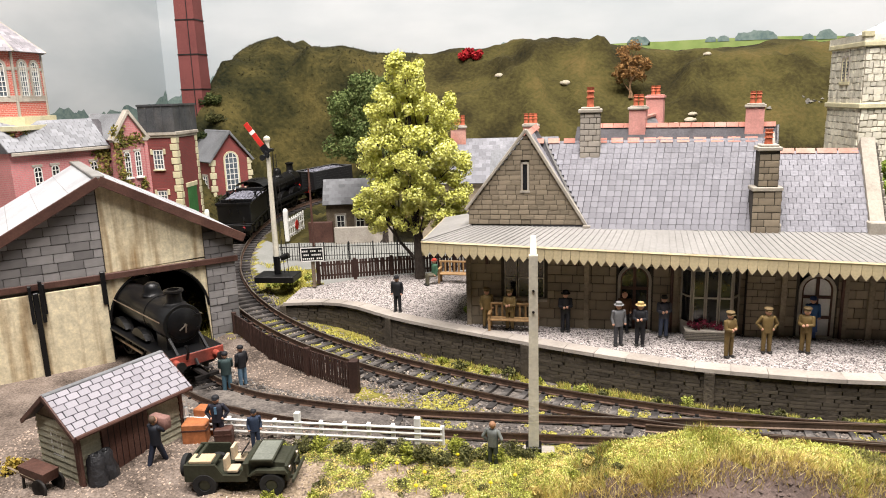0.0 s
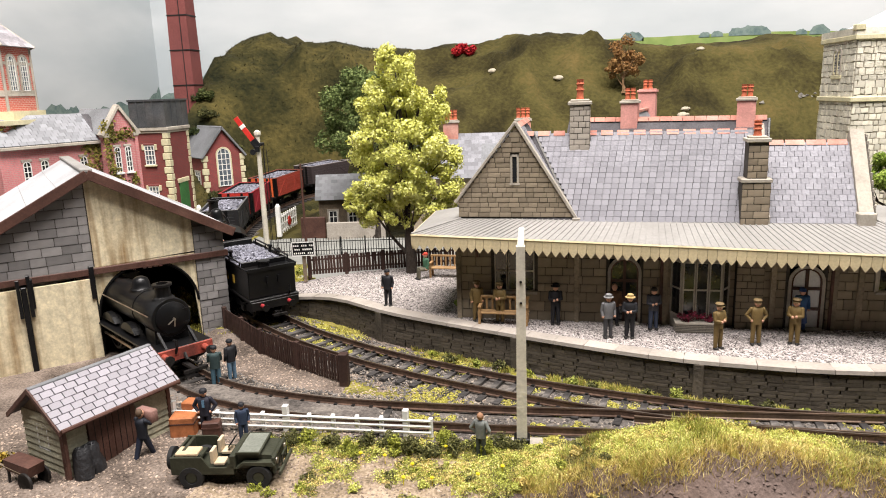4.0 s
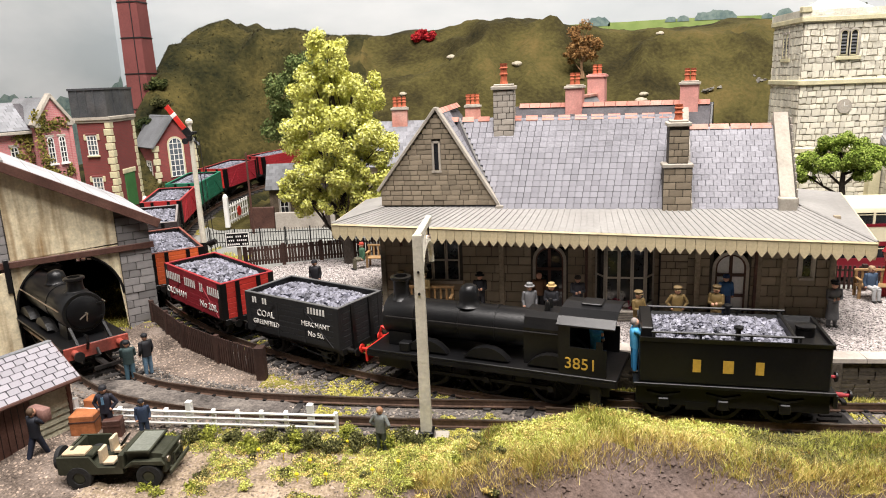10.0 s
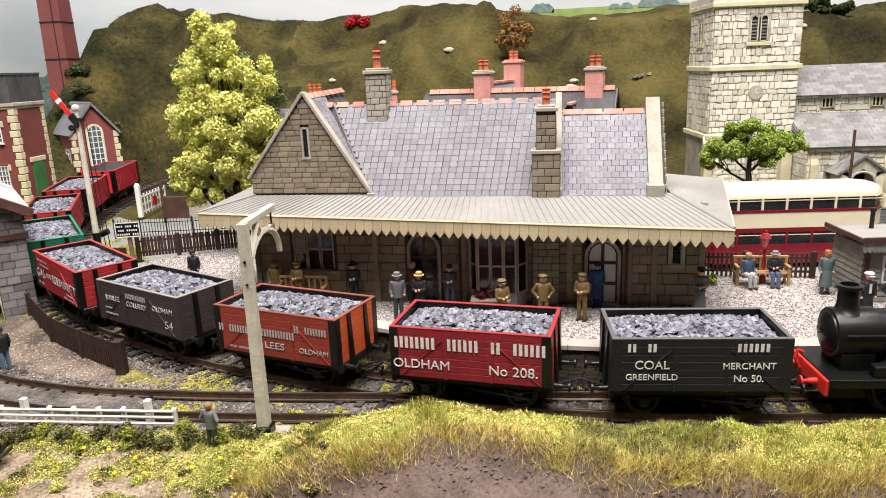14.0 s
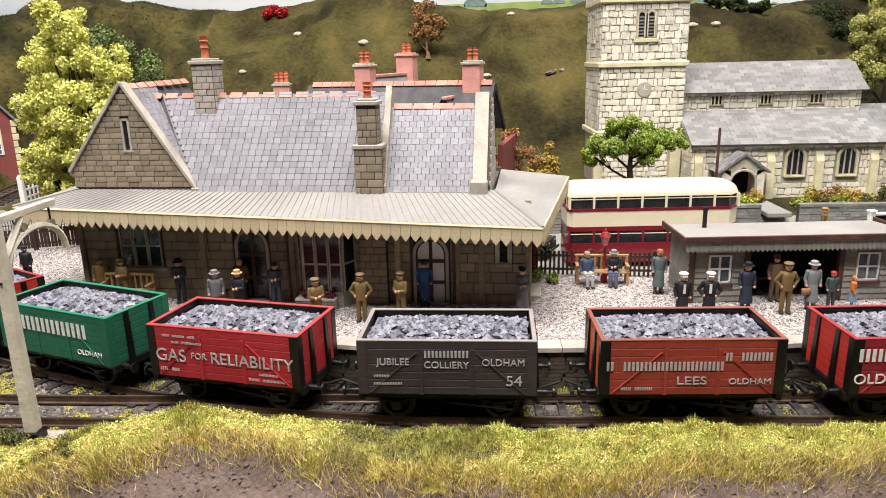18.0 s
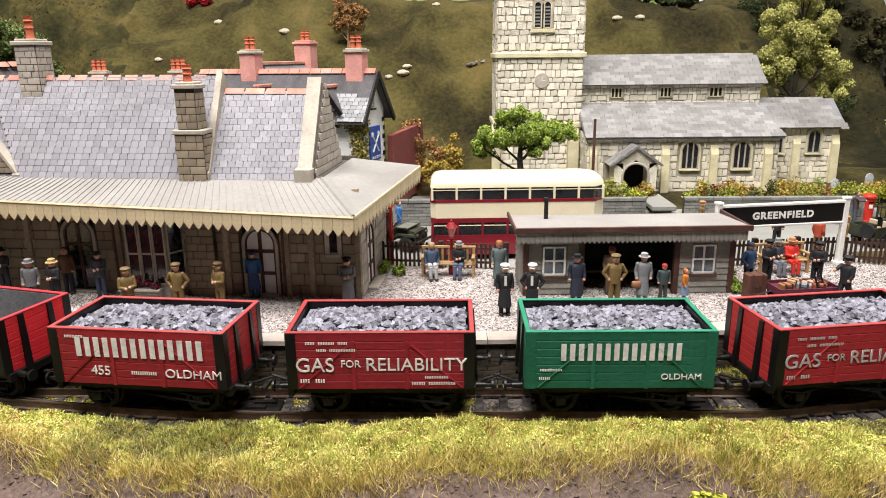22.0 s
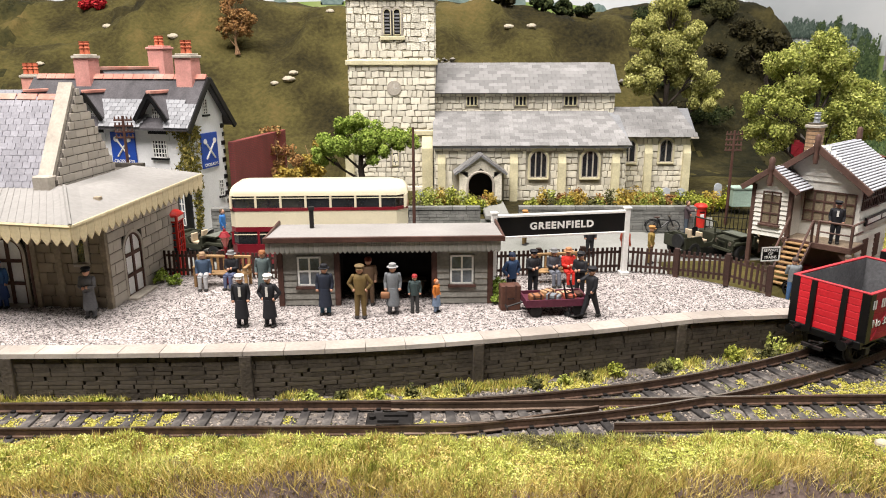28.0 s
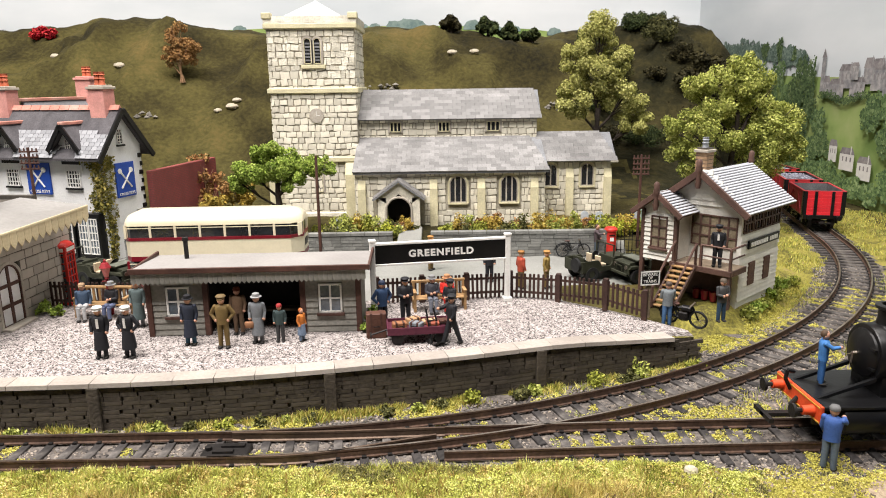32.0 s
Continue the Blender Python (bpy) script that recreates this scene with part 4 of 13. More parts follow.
def letters(th, words, material, y=-15.85):
    """Words as (text, x, z, size, width factor); a text of I, o and blanks gives bars."""
    for body, x, z, size, wide in words:
        if set(body) <= set("Io "):
            bars("lettering", "".join(c * 2 for c in body), size * 0.20 * wide, size * 0.70, size * 0.14 * wide, material, th, x, y, z)
        else:
            text("lettering", body, size, material, Matrix.Translation((x * MM, y * MM, z * MM)), th, wide=wide)


letters(wagon("black seven-plank coal wagon with white merchant lettering, loaded", (0.016, 0.016, 0.017), (0.016, 0.016, 0.017), (0.10, 0.10, 0.10), BLACK, True, 0),
        [("I I", -20, 26.6, 4.2, 1.2), ("III", 17, 26.6, 4.2, 1.3), ("COAL", -16.5, 20.3, 4.4, 1.0), ("GREENFIELD", -16.5, 16.2, 3.2, 1.0), ("MERCHANT", 16, 20.3, 3.3, 1.0), ("No 50.", 16, 15.6, 3.6, 1.0)], LETTER_WHITE)
letters(wagon("dark red coal wagon with black-strapped red ends, loaded", (0.26, 0.018, 0.028), (0.50, 0.035, 0.025), (0.30, 0.03, 0.035), BLACK, True, 1),
        [("IIII III I III", 0, 23.4, 6.3, 0.95), ("OLDHAM", -18, 15.6, 5.0, 1.05), ("No 208.", 16.5, 15.2, 5.2, 1.05)], LETTER_WHITE)
letters(wagon("rust-red coal wagon with bright orange ends, loaded", (0.30, 0.045, 0.028), (0.62, 0.11, 0.03), (0.22, 0.07, 0.05), BLACK, True, 2),
        [("I IIIIIIIIIIII", -9, 20.6, 4.4, 0.92), ("I IIII", 18, 24.0, 4.0, 0.95), ("LEES", 0, 15.6, 4.0, 1.3), ("ooo ooooo", -18, 13.6, 1.9, 0.9), ("OLDHAM", 19, 15.6, 3.0, 1.1)], LETTER_GREY)
letters(wagon("brown-grey colliery wagon with pale lettering, loaded", (0.050, 0.038, 0.038), (0.05, 0.038, 0.038), (0.26, 0.23, 0.22), BLACK, True, 3),
        [("IIIIII", 0, 25.4, 3.4, 1.1), ("JUBILEE", -18, 22.6, 3.4, 1.0), ("COLLIERY", 0, 21.6, 3.4, 1.0), ("OLDHAM", 19, 22.6, 3.4, 1.0), ("54", 22.5, 15.4, 5.2, 1.1), ("ooooo", -22, 18.2, 1.6, 1.0), ("ooooooooo", -20, 15.4, 1.6, 1.0)], LETTER_GREY)
GAS_WORDS = [("GAS", -21, 18.0, 6.8, 1.0), ("FOR", -9.5, 19.6, 3.4, 1.0), ("RELIABILITY", 11.5, 18.4, 6.2, 1.0), ("ooo ooooo ooo", -17, 27.4, 1.7, 0.9), ("ooo oooooooo", -14, 25.0, 1.7, 0.9), ("oo oo", -22, 14.2, 2.4, 1.0), ("ooooooo", 18, 15.6, 1.6, 1.0), ("oooo oooooooo", 17, 13.4, 1.6, 1.0)]
letters(wagon("bright maroon gas-department coal wagon, loaded", (0.36, 0.022, 0.030), (0.44, 0.03, 0.03), (0.38, 0.05, 0.05), BLACK, True, 4), GAS_WORDS, LETTER_GREY)
letters(wagon("green colliery coal wagon with large white lettering, loaded", (0.015, 0.13, 0.072), (0.015, 0.13, 0.072), (0.02, 0.20, 0.11), BLACK, True, 5),
        [("IIIIIII", 0, 21.6, 8.2, 1.0), ("OLDHAM", 19.5, 15.0, 2.8, 1.1), ("ooooooo", -22, 18.0, 1.5, 1.0), ("ooo", -24, 15.0, 1.8, 1.0)], LETTER_WHITE)
letters(wagon("deep maroon gas-department coal wagon with red ends, loaded", (0.27, 0.016, 0.026), (0.50, 0.03, 0.025), (0.30, 0.04, 0.04), BLACK, True, 6), GAS_WORDS, LETTER_WHITE)
letters(wagon("dark red coal wagon with large white merchant lettering, loaded", (0.29, 0.018, 0.024), (0.34, 0.022, 0.025), (0.36, 0.06, 0.06), BLACK, True, 7),
        [("IIIIIII", 1, 21.8, 9.6, 0.98), ("455", -13, 15.4, 4.6, 1.0), ("oooooo", 2, 16.0, 2.2, 1.0), ("OLDHAM", 19, 15.4, 4.2, 1.1), ("oooooo", -21, 28.2, 1.6, 1.0)], LETTER_WHITE)
GREY_INNER = mat("grey_wagon_floor", (0.13, 0.13, 0.135), 0.8, var=0.3, size=0.01)
letters(wagon("empty crimson coal wagon with grey inside and black-strapped ends", (0.33, 0.018, 0.028), (0.62, 0.02, 0.03), (0.48, 0.04, 0.05), BLACK, False, 8, GREY_INNER),
        [("I IIIIIIII I IIII", 0, 25.0, 5.0, 0.86), ("No 33.", -17, 17.6, 4.4, 1.0), ("HOLLINWOOD", 9.5, 17.4, 4.2, 1.0), ("oooooo", -6, 14.8, 1.6, 1.0)], LETTER_WHITE)


def locomotive():
    """Goods engine, chimney towards the wagons (-x)."""
    th = thing("steam_locomotive", Matrix(), "black six-wheeled goods steam locomotive with gold cab number", "locomotive")
    part("running_plate", G().cbox(-53, 54, -15.2, 15.2, 14.6, 15.8, 0.2).box(-53, 54, -15.3, -14.3, 12.6, 14.6).box(-53, 54, 14.3, 15.3, 12.6, 14.6), BLACK, th)
    part("frame", G().box(-52, 50, -7, -6, 5, 14.6).box(-52, 50, 6, 7, 5, 14.6).box(-44, 46, -5, 5, 9, 14), BLACK, th)
    part("boiler", G().lathe([(8.3, -34), (8.3, 16)], 28, (0, 0, 27.5), "x").lathe([(8.55, -14), (8.55, -13)], 28, (0, 0, 27.5), "x").lathe([(8.55, 2), (8.55, 3)], 28, (0, 0, 27.5), "x"), BLACK, th, smooth=True)
    part("smokebox", G().lathe([(8.8, -48), (9.0, -47.6), (9.0, -33.5), (8.6, -33.2)], 28, (0, 0, 27.5), "x").box(-46, -35, -7.5, 7.5, 15.5, 22), BLACK, th, smooth=True)
    part("smokebox_door", G().lathe([(7.4, -48), (7.2, -48.6), (5.0, -49.8), (1.0, -50.3)], 24, (0, 0, 27.5), "x").cyl((-50, 0, 27.5), (-51.5, 0, 27.5), 0.5, None, 6).cyl((-50.6, -3, 27.5), (-50.6, 3, 28.5), 0.3, None, 5), BLACK, th, smooth=True)
    part("chimney", G().lathe([(5.4, 35.0), (4.0, 36.2), (3.5, 38.5), (3.5, 43.4), (4.5, 43.9), (4.6, 45.0), (3.7, 45.2), (3.0, 45.2), (3.0, 41)], 20, (-42.5, 0, 0)), BLACK, th, smooth=True)
    part("dome", G().lathe([(6.0, 35.0), (4.6, 36.2), (4.3, 38), (4.2, 41.0), (3.4, 43.0), (1.8, 44.0), (0.2, 44.2)], 20, (-10.5, 0, 0)), BLACK, th, smooth=True)
    part("firebox", G().prism([(-9, 15.8), (-9.2, 31), (-7.5, 35), (-4, 36.6), (4, 36.6), (7.5, 35), (9.2, 31), (9, 15.8)], 16, 32, "x"), BLACK, th)
    for y in (-2.2, 2.2):
        part("safety_valve", G().lathe([(1.3, 36.4), (1.1, 39.4), (0.7, 40.2)], 10, (24, y, 0)), BLACK, th, smooth=True)
    for x in (-26, 1, 28):
        wheelset(th, x, 10.2, 14)
        for sy in (-1, 1):
            arc = [(x + 11.6 * math.cos(a), 10.2 + 11.6 * math.sin(a)) for a in [math.pi * k / 10 * 0.62 + math.pi * 0.19 for k in range(11)]]
            part("splasher", G().prism(arc, sy * 9.4, sy * 12.6), BLACK, th)
    for sy in (-1, 1):
        s = sy * 11.6
        part("coupling_rod", G().cbox(-27, 29, min(s, s + sy * 0.9), max(s, s + sy * 0.9), 7.0, 8.6, 0.2).cyl((-26, s, 7.8), (-26, s + sy * 1.5, 7.8), 1.4).cyl((1, s, 7.8), (1, s + sy * 1.5, 7.8), 1.4).cyl((28, s, 7.8), (28, s + sy * 1.5, 7.8), 1.4), DARK_IRON, th)
        g = G().box(32, 50, min(sy * 13.6, sy * 14.4), max(sy * 13.6, sy * 14.4), 15.8, 27).box(32, 36, min(sy * 13.6, sy * 14.4), max(sy * 13.6, sy * 14.4), 27, 36.5).box(46, 48.5, min(sy * 13.6, sy * 14.4), max(sy * 13.6, sy * 14.4), 27, 30)
        part("cab_side", g, BLACK, th)
        part("handrail", G().cyl((-46, sy * 9.6, 29.5), (30, sy * 9.6, 29.5), 0.3, None, 5), DARK_IRON, th)
        part("sandbox", G().cbox(-38, -33, min(sy * 10, sy * 14), max(sy * 10, sy * 14), 15.8, 20, 0.4), BLACK, th)
        part("footstep", G().box(44, 48, min(sy * 13.4, sy * 14.6), max(sy * 13.4, sy * 14.6), 4.5, 13).box(43.5, 48.5, min(sy * 12.5, sy * 15), max(sy * 12.5, sy * 15), 4.2, 4.9), BLACK, th)
    part("cab_front", G().box(31.5, 32.5, -14, 14, 15.8, 36.5), BLACK, th)
    roof = [(14.9 * math.sin(a), 25.5 + 14.9 * math.cos(a)) for a in [radians(-72 + 12 * k) for k in range(13)]]
    roof = [(y, max(z, 36.2) if abs(y) < 15 else z) for y, z in roof]
    roof = [(-15.2, 36.0), (-12, 38.6), (-7, 40.3), (0, 41.0), (7, 40.3), (12, 38.6), (15.2, 36.0), (15.2, 35.3), (12, 37.9), (7, 39.6), (0, 40.3), (-7, 39.6), (-12, 37.9), (-15.2, 35.3)]
    part("cab_roof", G().prism(roof, 31, 53, "x").cbox(38, 46, -4, 4, 40.4, 41.6, 0.3), BLACK, th)
    part("buffer_beam", G().cbox(-54.2, -53, -15, 15, 9.6, 15.4, 0.2), RED, th, "red buffer beam")
    buffers(th, -54.2, -1, RED, 12.4, 8.2)
    coupling(th, -52, -1)
    part("vacuum_pipe", G().tube([(-55, 4, 12), (-57, 4, 16), (-56, 4, 19), (-54, 4, 18)], 0.6), RED, th)
    text("cab_number", "3851", 6.4, GOLD, Matrix.Translation((40.2 * MM, -14.5 * MM, 18.4 * MM)), th)
    TRAIN.append((th, 0.0805, 0.054))
    return th


def tender():
    th = thing("locomotive_tender", Matrix(), "black locomotive tender heaped with coal, gold lettering", "tender")
    part("tank", G().cbox(-29, 36, -14.4, 14.4, 15.6, 32.0, 0.5), BLACK, th)
    part("footplate", G().cbox(-31, 38, -15.2, 15.2, 14.2, 15.6, 0.2), BLACK, th)
    part("tank_flare", G().prism([(-14.4, 31.6), (-15.6, 33.6), (-15.1, 33.7), (-13.9, 31.9)], -29, 36, "x").prism([(14.4, 31.6), (15.6, 33.6), (15.1, 33.7), (13.9, 31.9)], -29, 36, "x").box(35.4, 36.4, -15, 15, 31.6, 33.6), BLACK, th)
    for y in (-14.8, 14.8):
        part("coal_rail", G().cyl((-25, y, 35.6), (26, y, 35.6), 0.5, None, 6), BLACK, th)
        part("vent_post", G().lathe([(1.0, 31), (0.9, 37), (1.7, 37.2), (1.7, 38), (0.8, 38.4)], 10, (5, y * 0.84, 0)), BLACK, th, smooth=True)
    for x in (-24, -8, 9, 25):
        for y in (-14.8, 14.8):
            part("coal_rail_stay", G().cyl((x, y, 33), (x, y, 35.8), 0.45, None, 6), BLACK, th)
    tagged(part("coal_load", coal_heap(-23.5, 23.0, 13.4, 32.2, 3.0, 900, 1.0, 9), COAL, th, "level load of grey-black coal"), kind="stuff")
    part("water_filler", G().lathe([(3.2, 32), (3.2, 35), (3.5, 35.2), (3.5, 35.9), (2.2, 36.2)], 16, (29.5, -2, 0)), BLACK, th, smooth=True)
    part("bulkhead", G().cbox(23.2, 24.6, -13.6, 13.6, 32, 35.0, 0.3), BLACK, th)
    part("tool_box", G().cbox(-28.6, -24.2, -12.6, 12.6, 32, 36.5, 0.4), BLACK, th)
    for sy in (-1, 1):
        part("tender_frame", G().cbox(-30, 37, min(sy * 11.6, sy * 12.8), max(sy * 11.6, sy * 12.8), 6.2, 14.2, 0.3).box(-12, -4, min(sy * 12.8, sy * 13.2), max(sy * 12.8, sy * 13.2), 5, 8), BLACK, th)
        for x in (-20, 1, 22):
            part("axle_box", G().cbox(x - 2, x + 2, min(sy * 12.4, sy * 14.2), max(sy * 12.4, sy * 14.2), 5.6, 9.4, 0.4).prism([(x - 6, 11.2), (x, 9.6), (x + 6, 11.2), (x + 6, 11.9), (x, 10.6), (x - 6, 11.9)], sy * 12.8, sy * 13.8), BLACK, th)
    for x in (-20, 1, 22):
        wheelset(th, x, 7.6, 12)
    part("buffer_beam", G().cbox(37.4, 38.8, -14.6, 14.6, 9.4, 14.4, 0.2), BLACK, th)
    buffers(th, 38.8, 1, BUFFER_RED, 12.0, 8.2, BLACK)
    coupling(th, 37, 1)
    part("lamp_iron", G().box(36, 37.2, -4, -3, 24, 28).box(36, 37.2, 3, 4, 24, 28).tube([(37.2, 9, 15), (40, 9, 19), (39, 9, 22)], 0.6), BLACK, th)
    for x, w in ((-8.8, 2.8), (2.0, 3.6), (12.6, 2.8)):
        part("gold_initial", G().box(x - w / 2, x + w / 2, -14.62, -14.4, 20.6, 25.4), GOLD, th, "gold initial as a plain block")
    TRAIN.append((th, 0.1685, 0.042))
    return th


locomotive()
tender()
SKIN = mat("figure_flesh_paint", (0.55, 0.30, 0.20), 0.6, var=0.1)
PAINTS = {}


def paint(c):
    if c not in PAINTS:
        PAINTS[c] = mat("figure_paint", c, 0.65, var=0.2, size=0.003, fine=0.0006)
    return PAINTS[c]


def figure_pieces(coat, legs, hat=None, pose_="stand", skirt=False, long_coat=False, arms="down", hatkind="cap", hair=(0.08, 0.05, 0.03), s=1.0, cuff=None):
    """A hand-painted plastic figure about 23 mm tall, facing -y."""
    c, l, k = paint(coat), paint(legs), SKIN
    P = []
    boot = paint((0.02, 0.018, 0.016))
    if pose_ == "sit":
        body = 6.5
        P.append((G().cyl((-1.2, 0, body), (-1.3, -5, body), 1.3, 1.1, 8).cyl((1.2, 0, body), (1.3, -5, body), 1.3, 1.1, 8).cyl((-1.3, -5, body), (-1.3, -5.4, 0.8), 1.0, 0.8, 8).cyl((1.3, -5, body), (1.3, -5.4, 0.8), 1.0, 0.8, 8), l))
        P.append((G().ball((-1.3, -6, 0.6), 1.0, 0.6, sy=1.6).ball((1.3, -6, 0.6), 1.0, 0.6, sy=1.6), boot))
    else:
        body = 10.8
        if pose_ == "walk":
            P.append((G().cyl((-1, 0, body), (-1.2, -3.4, 1.0), 1.35, 0.85, 8).cyl((1, 0, body), (1.2, 3.4, 1.4), 1.35, 0.85, 8), l))
            P.append((G().ball((-1.2, -4, 0.7), 1.0, 0.6, sy=1.6).ball((1.2, 3.2, 0.9), 1.0, 0.6, sy=1.6), boot))
        else:
            P.append((G().cyl((-1.1, 0, body), (-1.4, 0, 0.9), 1.3, 0.85, 8).cyl((1.1, 0, body), (1.4, 0, 0.9), 1.3, 0.85, 8), l))
            P.append((G().ball((-1.5, -0.6, 0.6), 1.0, 0.6, sy=1.7).ball((1.5, -0.6, 0.6), 1.0, 0.6, sy=1.7), boot))
        if skirt or long_coat:
            P.append((G().lathe([(2.9, 4.6 if skirt else 4.0), (2.5, 8.0), (2.1, 11.5)], 10), c if long_coat else l))
    P.append((G().lathe([(2.2, body - 0.8), (2.15, body + 2), (2.5, body + 5.2), (2.2, body + 6.6), (1.0, body + 7.2)], 10), c))
    P[-1][0].v = [(x * 1.12, y * 0.78, z) for x, y, z in P[-1][0].v]
    sh = body + 6.2
    if arms == "hips":
        A = [((-2.5, 0, sh), (-4.4, 0.6, sh - 3), (-2.4, -0.6, sh - 5.4)), ((2.5, 0, sh), (4.4, 0.6, sh - 3), (2.4, -0.6, sh - 5.4))]
    elif arms == "front":
        A = [((-2.5, 0, sh), (-2.9, -0.8, sh - 3.2), (-0.8, -2.6, sh - 3.6)), ((2.5, 0, sh), (2.9, -0.8, sh - 3.2), (0.8, -2.6, sh - 3.2))]
    elif arms == "reach":
        A = [((-2.5, 0, sh), (-3.0, -2.4, sh - 1.4), (-2.0, -5.2, sh - 1.0)), ((2.5, 0, sh), (3.0, -0.6, sh - 3.2), (2.4, -1.8, sh - 5.2))]
    elif arms == "carry":
        A = [((-2.5, 0, sh), (-3.2, -1.6, sh - 1.4), (-1.8, -2.8, sh + 0.6)), ((2.5, 0, sh), (3.2, -1.6, sh - 1.4), (1.8, -2.8, sh + 0.6))]
    else:
        A = [((-2.5, 0, sh), (-3.1, 0.3, sh - 3.2), (-2.9, -0.9, sh - 6.0)), ((2.5, 0, sh), (3.1, 0.3, sh - 3.2), (2.9, -0.9, sh - 6.0))]
    ga, gh = G(), G()
    for a, b, e in A:
        ga.cyl(a, b, 0.95, 0.8, 7).cyl(b, e, 0.8, 0.65, 7).ball(a, 1.0, 1, 7, 4).ball(b, 0.8, 1, 6, 4)
        gh.ball(e, 0.75, 1, 6, 4)
    P += [(ga, c), (gh, k)]
    hz = body + 8.9
    P.append((G().cyl((0, 0, hz - 2.2), (0, 0, hz - 1), 0.7, None, 7).ball((0, -0.1, hz), 1.45, 1.2, 9, 6), k))
    if hat:
        hm = paint(hat)
        if hatkind == "brim":
            P.append((G().lathe([(2.4, hz + 0.5), (2.4, hz + 0.75), (1.55, hz + 0.8), (1.5, hz + 2.0), (0.9, hz + 2.3)], 12), hm))
        elif hatkind == "peak":
            P.append((G().lathe([(1.5, hz + 0.3), (1.55, hz + 0.9), (2.0, hz + 1.5), (1.6, hz + 2.0), (0.3, hz + 2.2)], 12).box(-1.0, 1.0, -2.3, -1.2, hz + 0.4, hz + 0.65), hm))
        else:
            P.append((G().lathe([(1.5, hz + 0.2), (1.6, hz + 0.9), (1.2, hz + 1.7), (0.3, hz + 1.9)], 12).box(-0.9, 0.9, -2.1, -1.2, hz + 0.35, hz + 0.6), hm))
    else:
        P.append((G().ball((0, 0.3, hz + 0.35), 1.5, 1.1, 9, 6), paint(hair)))
    if s != 1.0:
        for g, _ in P:
            g.v = [(x * s, y * s, z * s) for x, y, z in g.v]
    return P


def figure(x, y, z, turn, label, group="model figures", extra=(), **kw):
    ob = new("model_figure", multi("model_figure", figure_pieces(**kw) + list(extra)))
    ob.matrix_world = pose(x, y, z, 0, 0, turn)
    return tagged(ob, label, "figurine", group)


def crew(x, y, z, turn, label, offset, base, **kw):
    P = figure_pieces(**kw)
    m = Matrix.Translation((x, y, z)) @ Matrix.Rotation(radians(turn), 4, "Z")
    for g, _ in P:
        g.move(m)
    ob = tagged(new("model_figure", multi("model_figure", P)), label, "figurine", "engine crew figures")
    TRAIN.append((ob, offset, base))


DENIM = (0.04, 0.24, 0.50)
crew(44, -6, 15.9, 60, "plastic engine driver figure in blue overalls in the cab", 0.0805, 0.054, coat=DENIM, legs=DENIM, hat=(0.03, 0.05, 0.1), arms="reach")
crew(-30.5, -5, 15.7, 100, "plastic fireman figure in blue overalls on the tender footplate", 0.1685, 0.042, coat=(0.08, 0.34, 0.58), legs=DENIM, hat=None, arms="reach", hair=(0.25, 0.22, 0.2))

# ---------------------------------------------------------------- building helpers
UNIT = {}


def unit(material):
    """A one-millimetre block with eased edges, shared by all pieces of a material."""
    if material.name not in UNIT:
        UNIT[material.name] = mesh("piece", G().cbox(-0.5, 0.5, -0.5, 0.5, -0.5, 0.5, 0.045), material)
    return UNIT[material.name]


class Pieces:
    """Lays blocks on a thing: the first ones as parts, the rest joined."""

    def __init__(self, parent, name, material, cap=300, label=""):
        self.parent, self.name, self.material, self.cap, self.n, self.g, self.label = parent, name, material, cap, 0, G(), label

    def lay(self, m, c, size):
        """m: wall matrix in mm; c: centre; size: edge lengths in mm."""
        k = m @ Matrix.Translation(c) @ Matrix.Diagonal((*size, 1))
        if self.n < self.cap:
            ob = part(self.name, unit(self.material), None, self.parent)
            t = k.copy()
            t.translation = k.translation * MM
            ob.matrix_basis = t
        else:
            self.g.box(-0.5, 0.5, -0.5, 0.5, -0.5, 0.5, k)
        self.n += 1

    def done(self):
        if self.g.v:
            tagged(part(self.name + "_course", self.g, self.material, self.parent, self.label), kind="stuff")


def stones(pc, m, z0, z1, course, length, spans, rg, proud=0.35, joint=0.3, wild=0.0):
    """Courses of stones on the plane u, z of m (depth is y, outside is -y)."""
    z, row = z0, 0
    while z < z1 - course * 0.4:
        h = min(course * (1 + wild * rg.uniform(-0.35, 0.5)), z1 - z)
        for a, b in spans(z + h / 2):
            u = a
            first = length * (0.5 if row % 2 else 1.0) * rg.uniform(0.85, 1.1)
            while u < b - 0.3:
                w = first if u == a else length * rg.uniform(0.7 - wild * 0.25, 1.3 + wild * 0.3)
                if b - u - w < length * 0.35:
                    w = b - u
                p = proud * rg.uniform(0.5, 1.3)
                c = Vector((u + w / 2, 0.6 - p / 2 - 0.6 * 0.5, z + h / 2))
                t, sw, sh = m, 1.0, 1.0
                if wild > 0.5:
                    t = m @ Matrix.Translation(c) @ Matrix.Rotation(radians(rg.uniform(-9, 9)), 4, "Y") @ Matrix.Translation(-c)
                    sw, sh = rg.uniform(0.86, 1.08), rg.uniform(0.78, 1.12)
                pc.lay(t, c, (max(0.3, w - joint) * sw, 0.6 + p, max(0.3, h - joint) * sh))
                u += w
        z += h
        row += 1


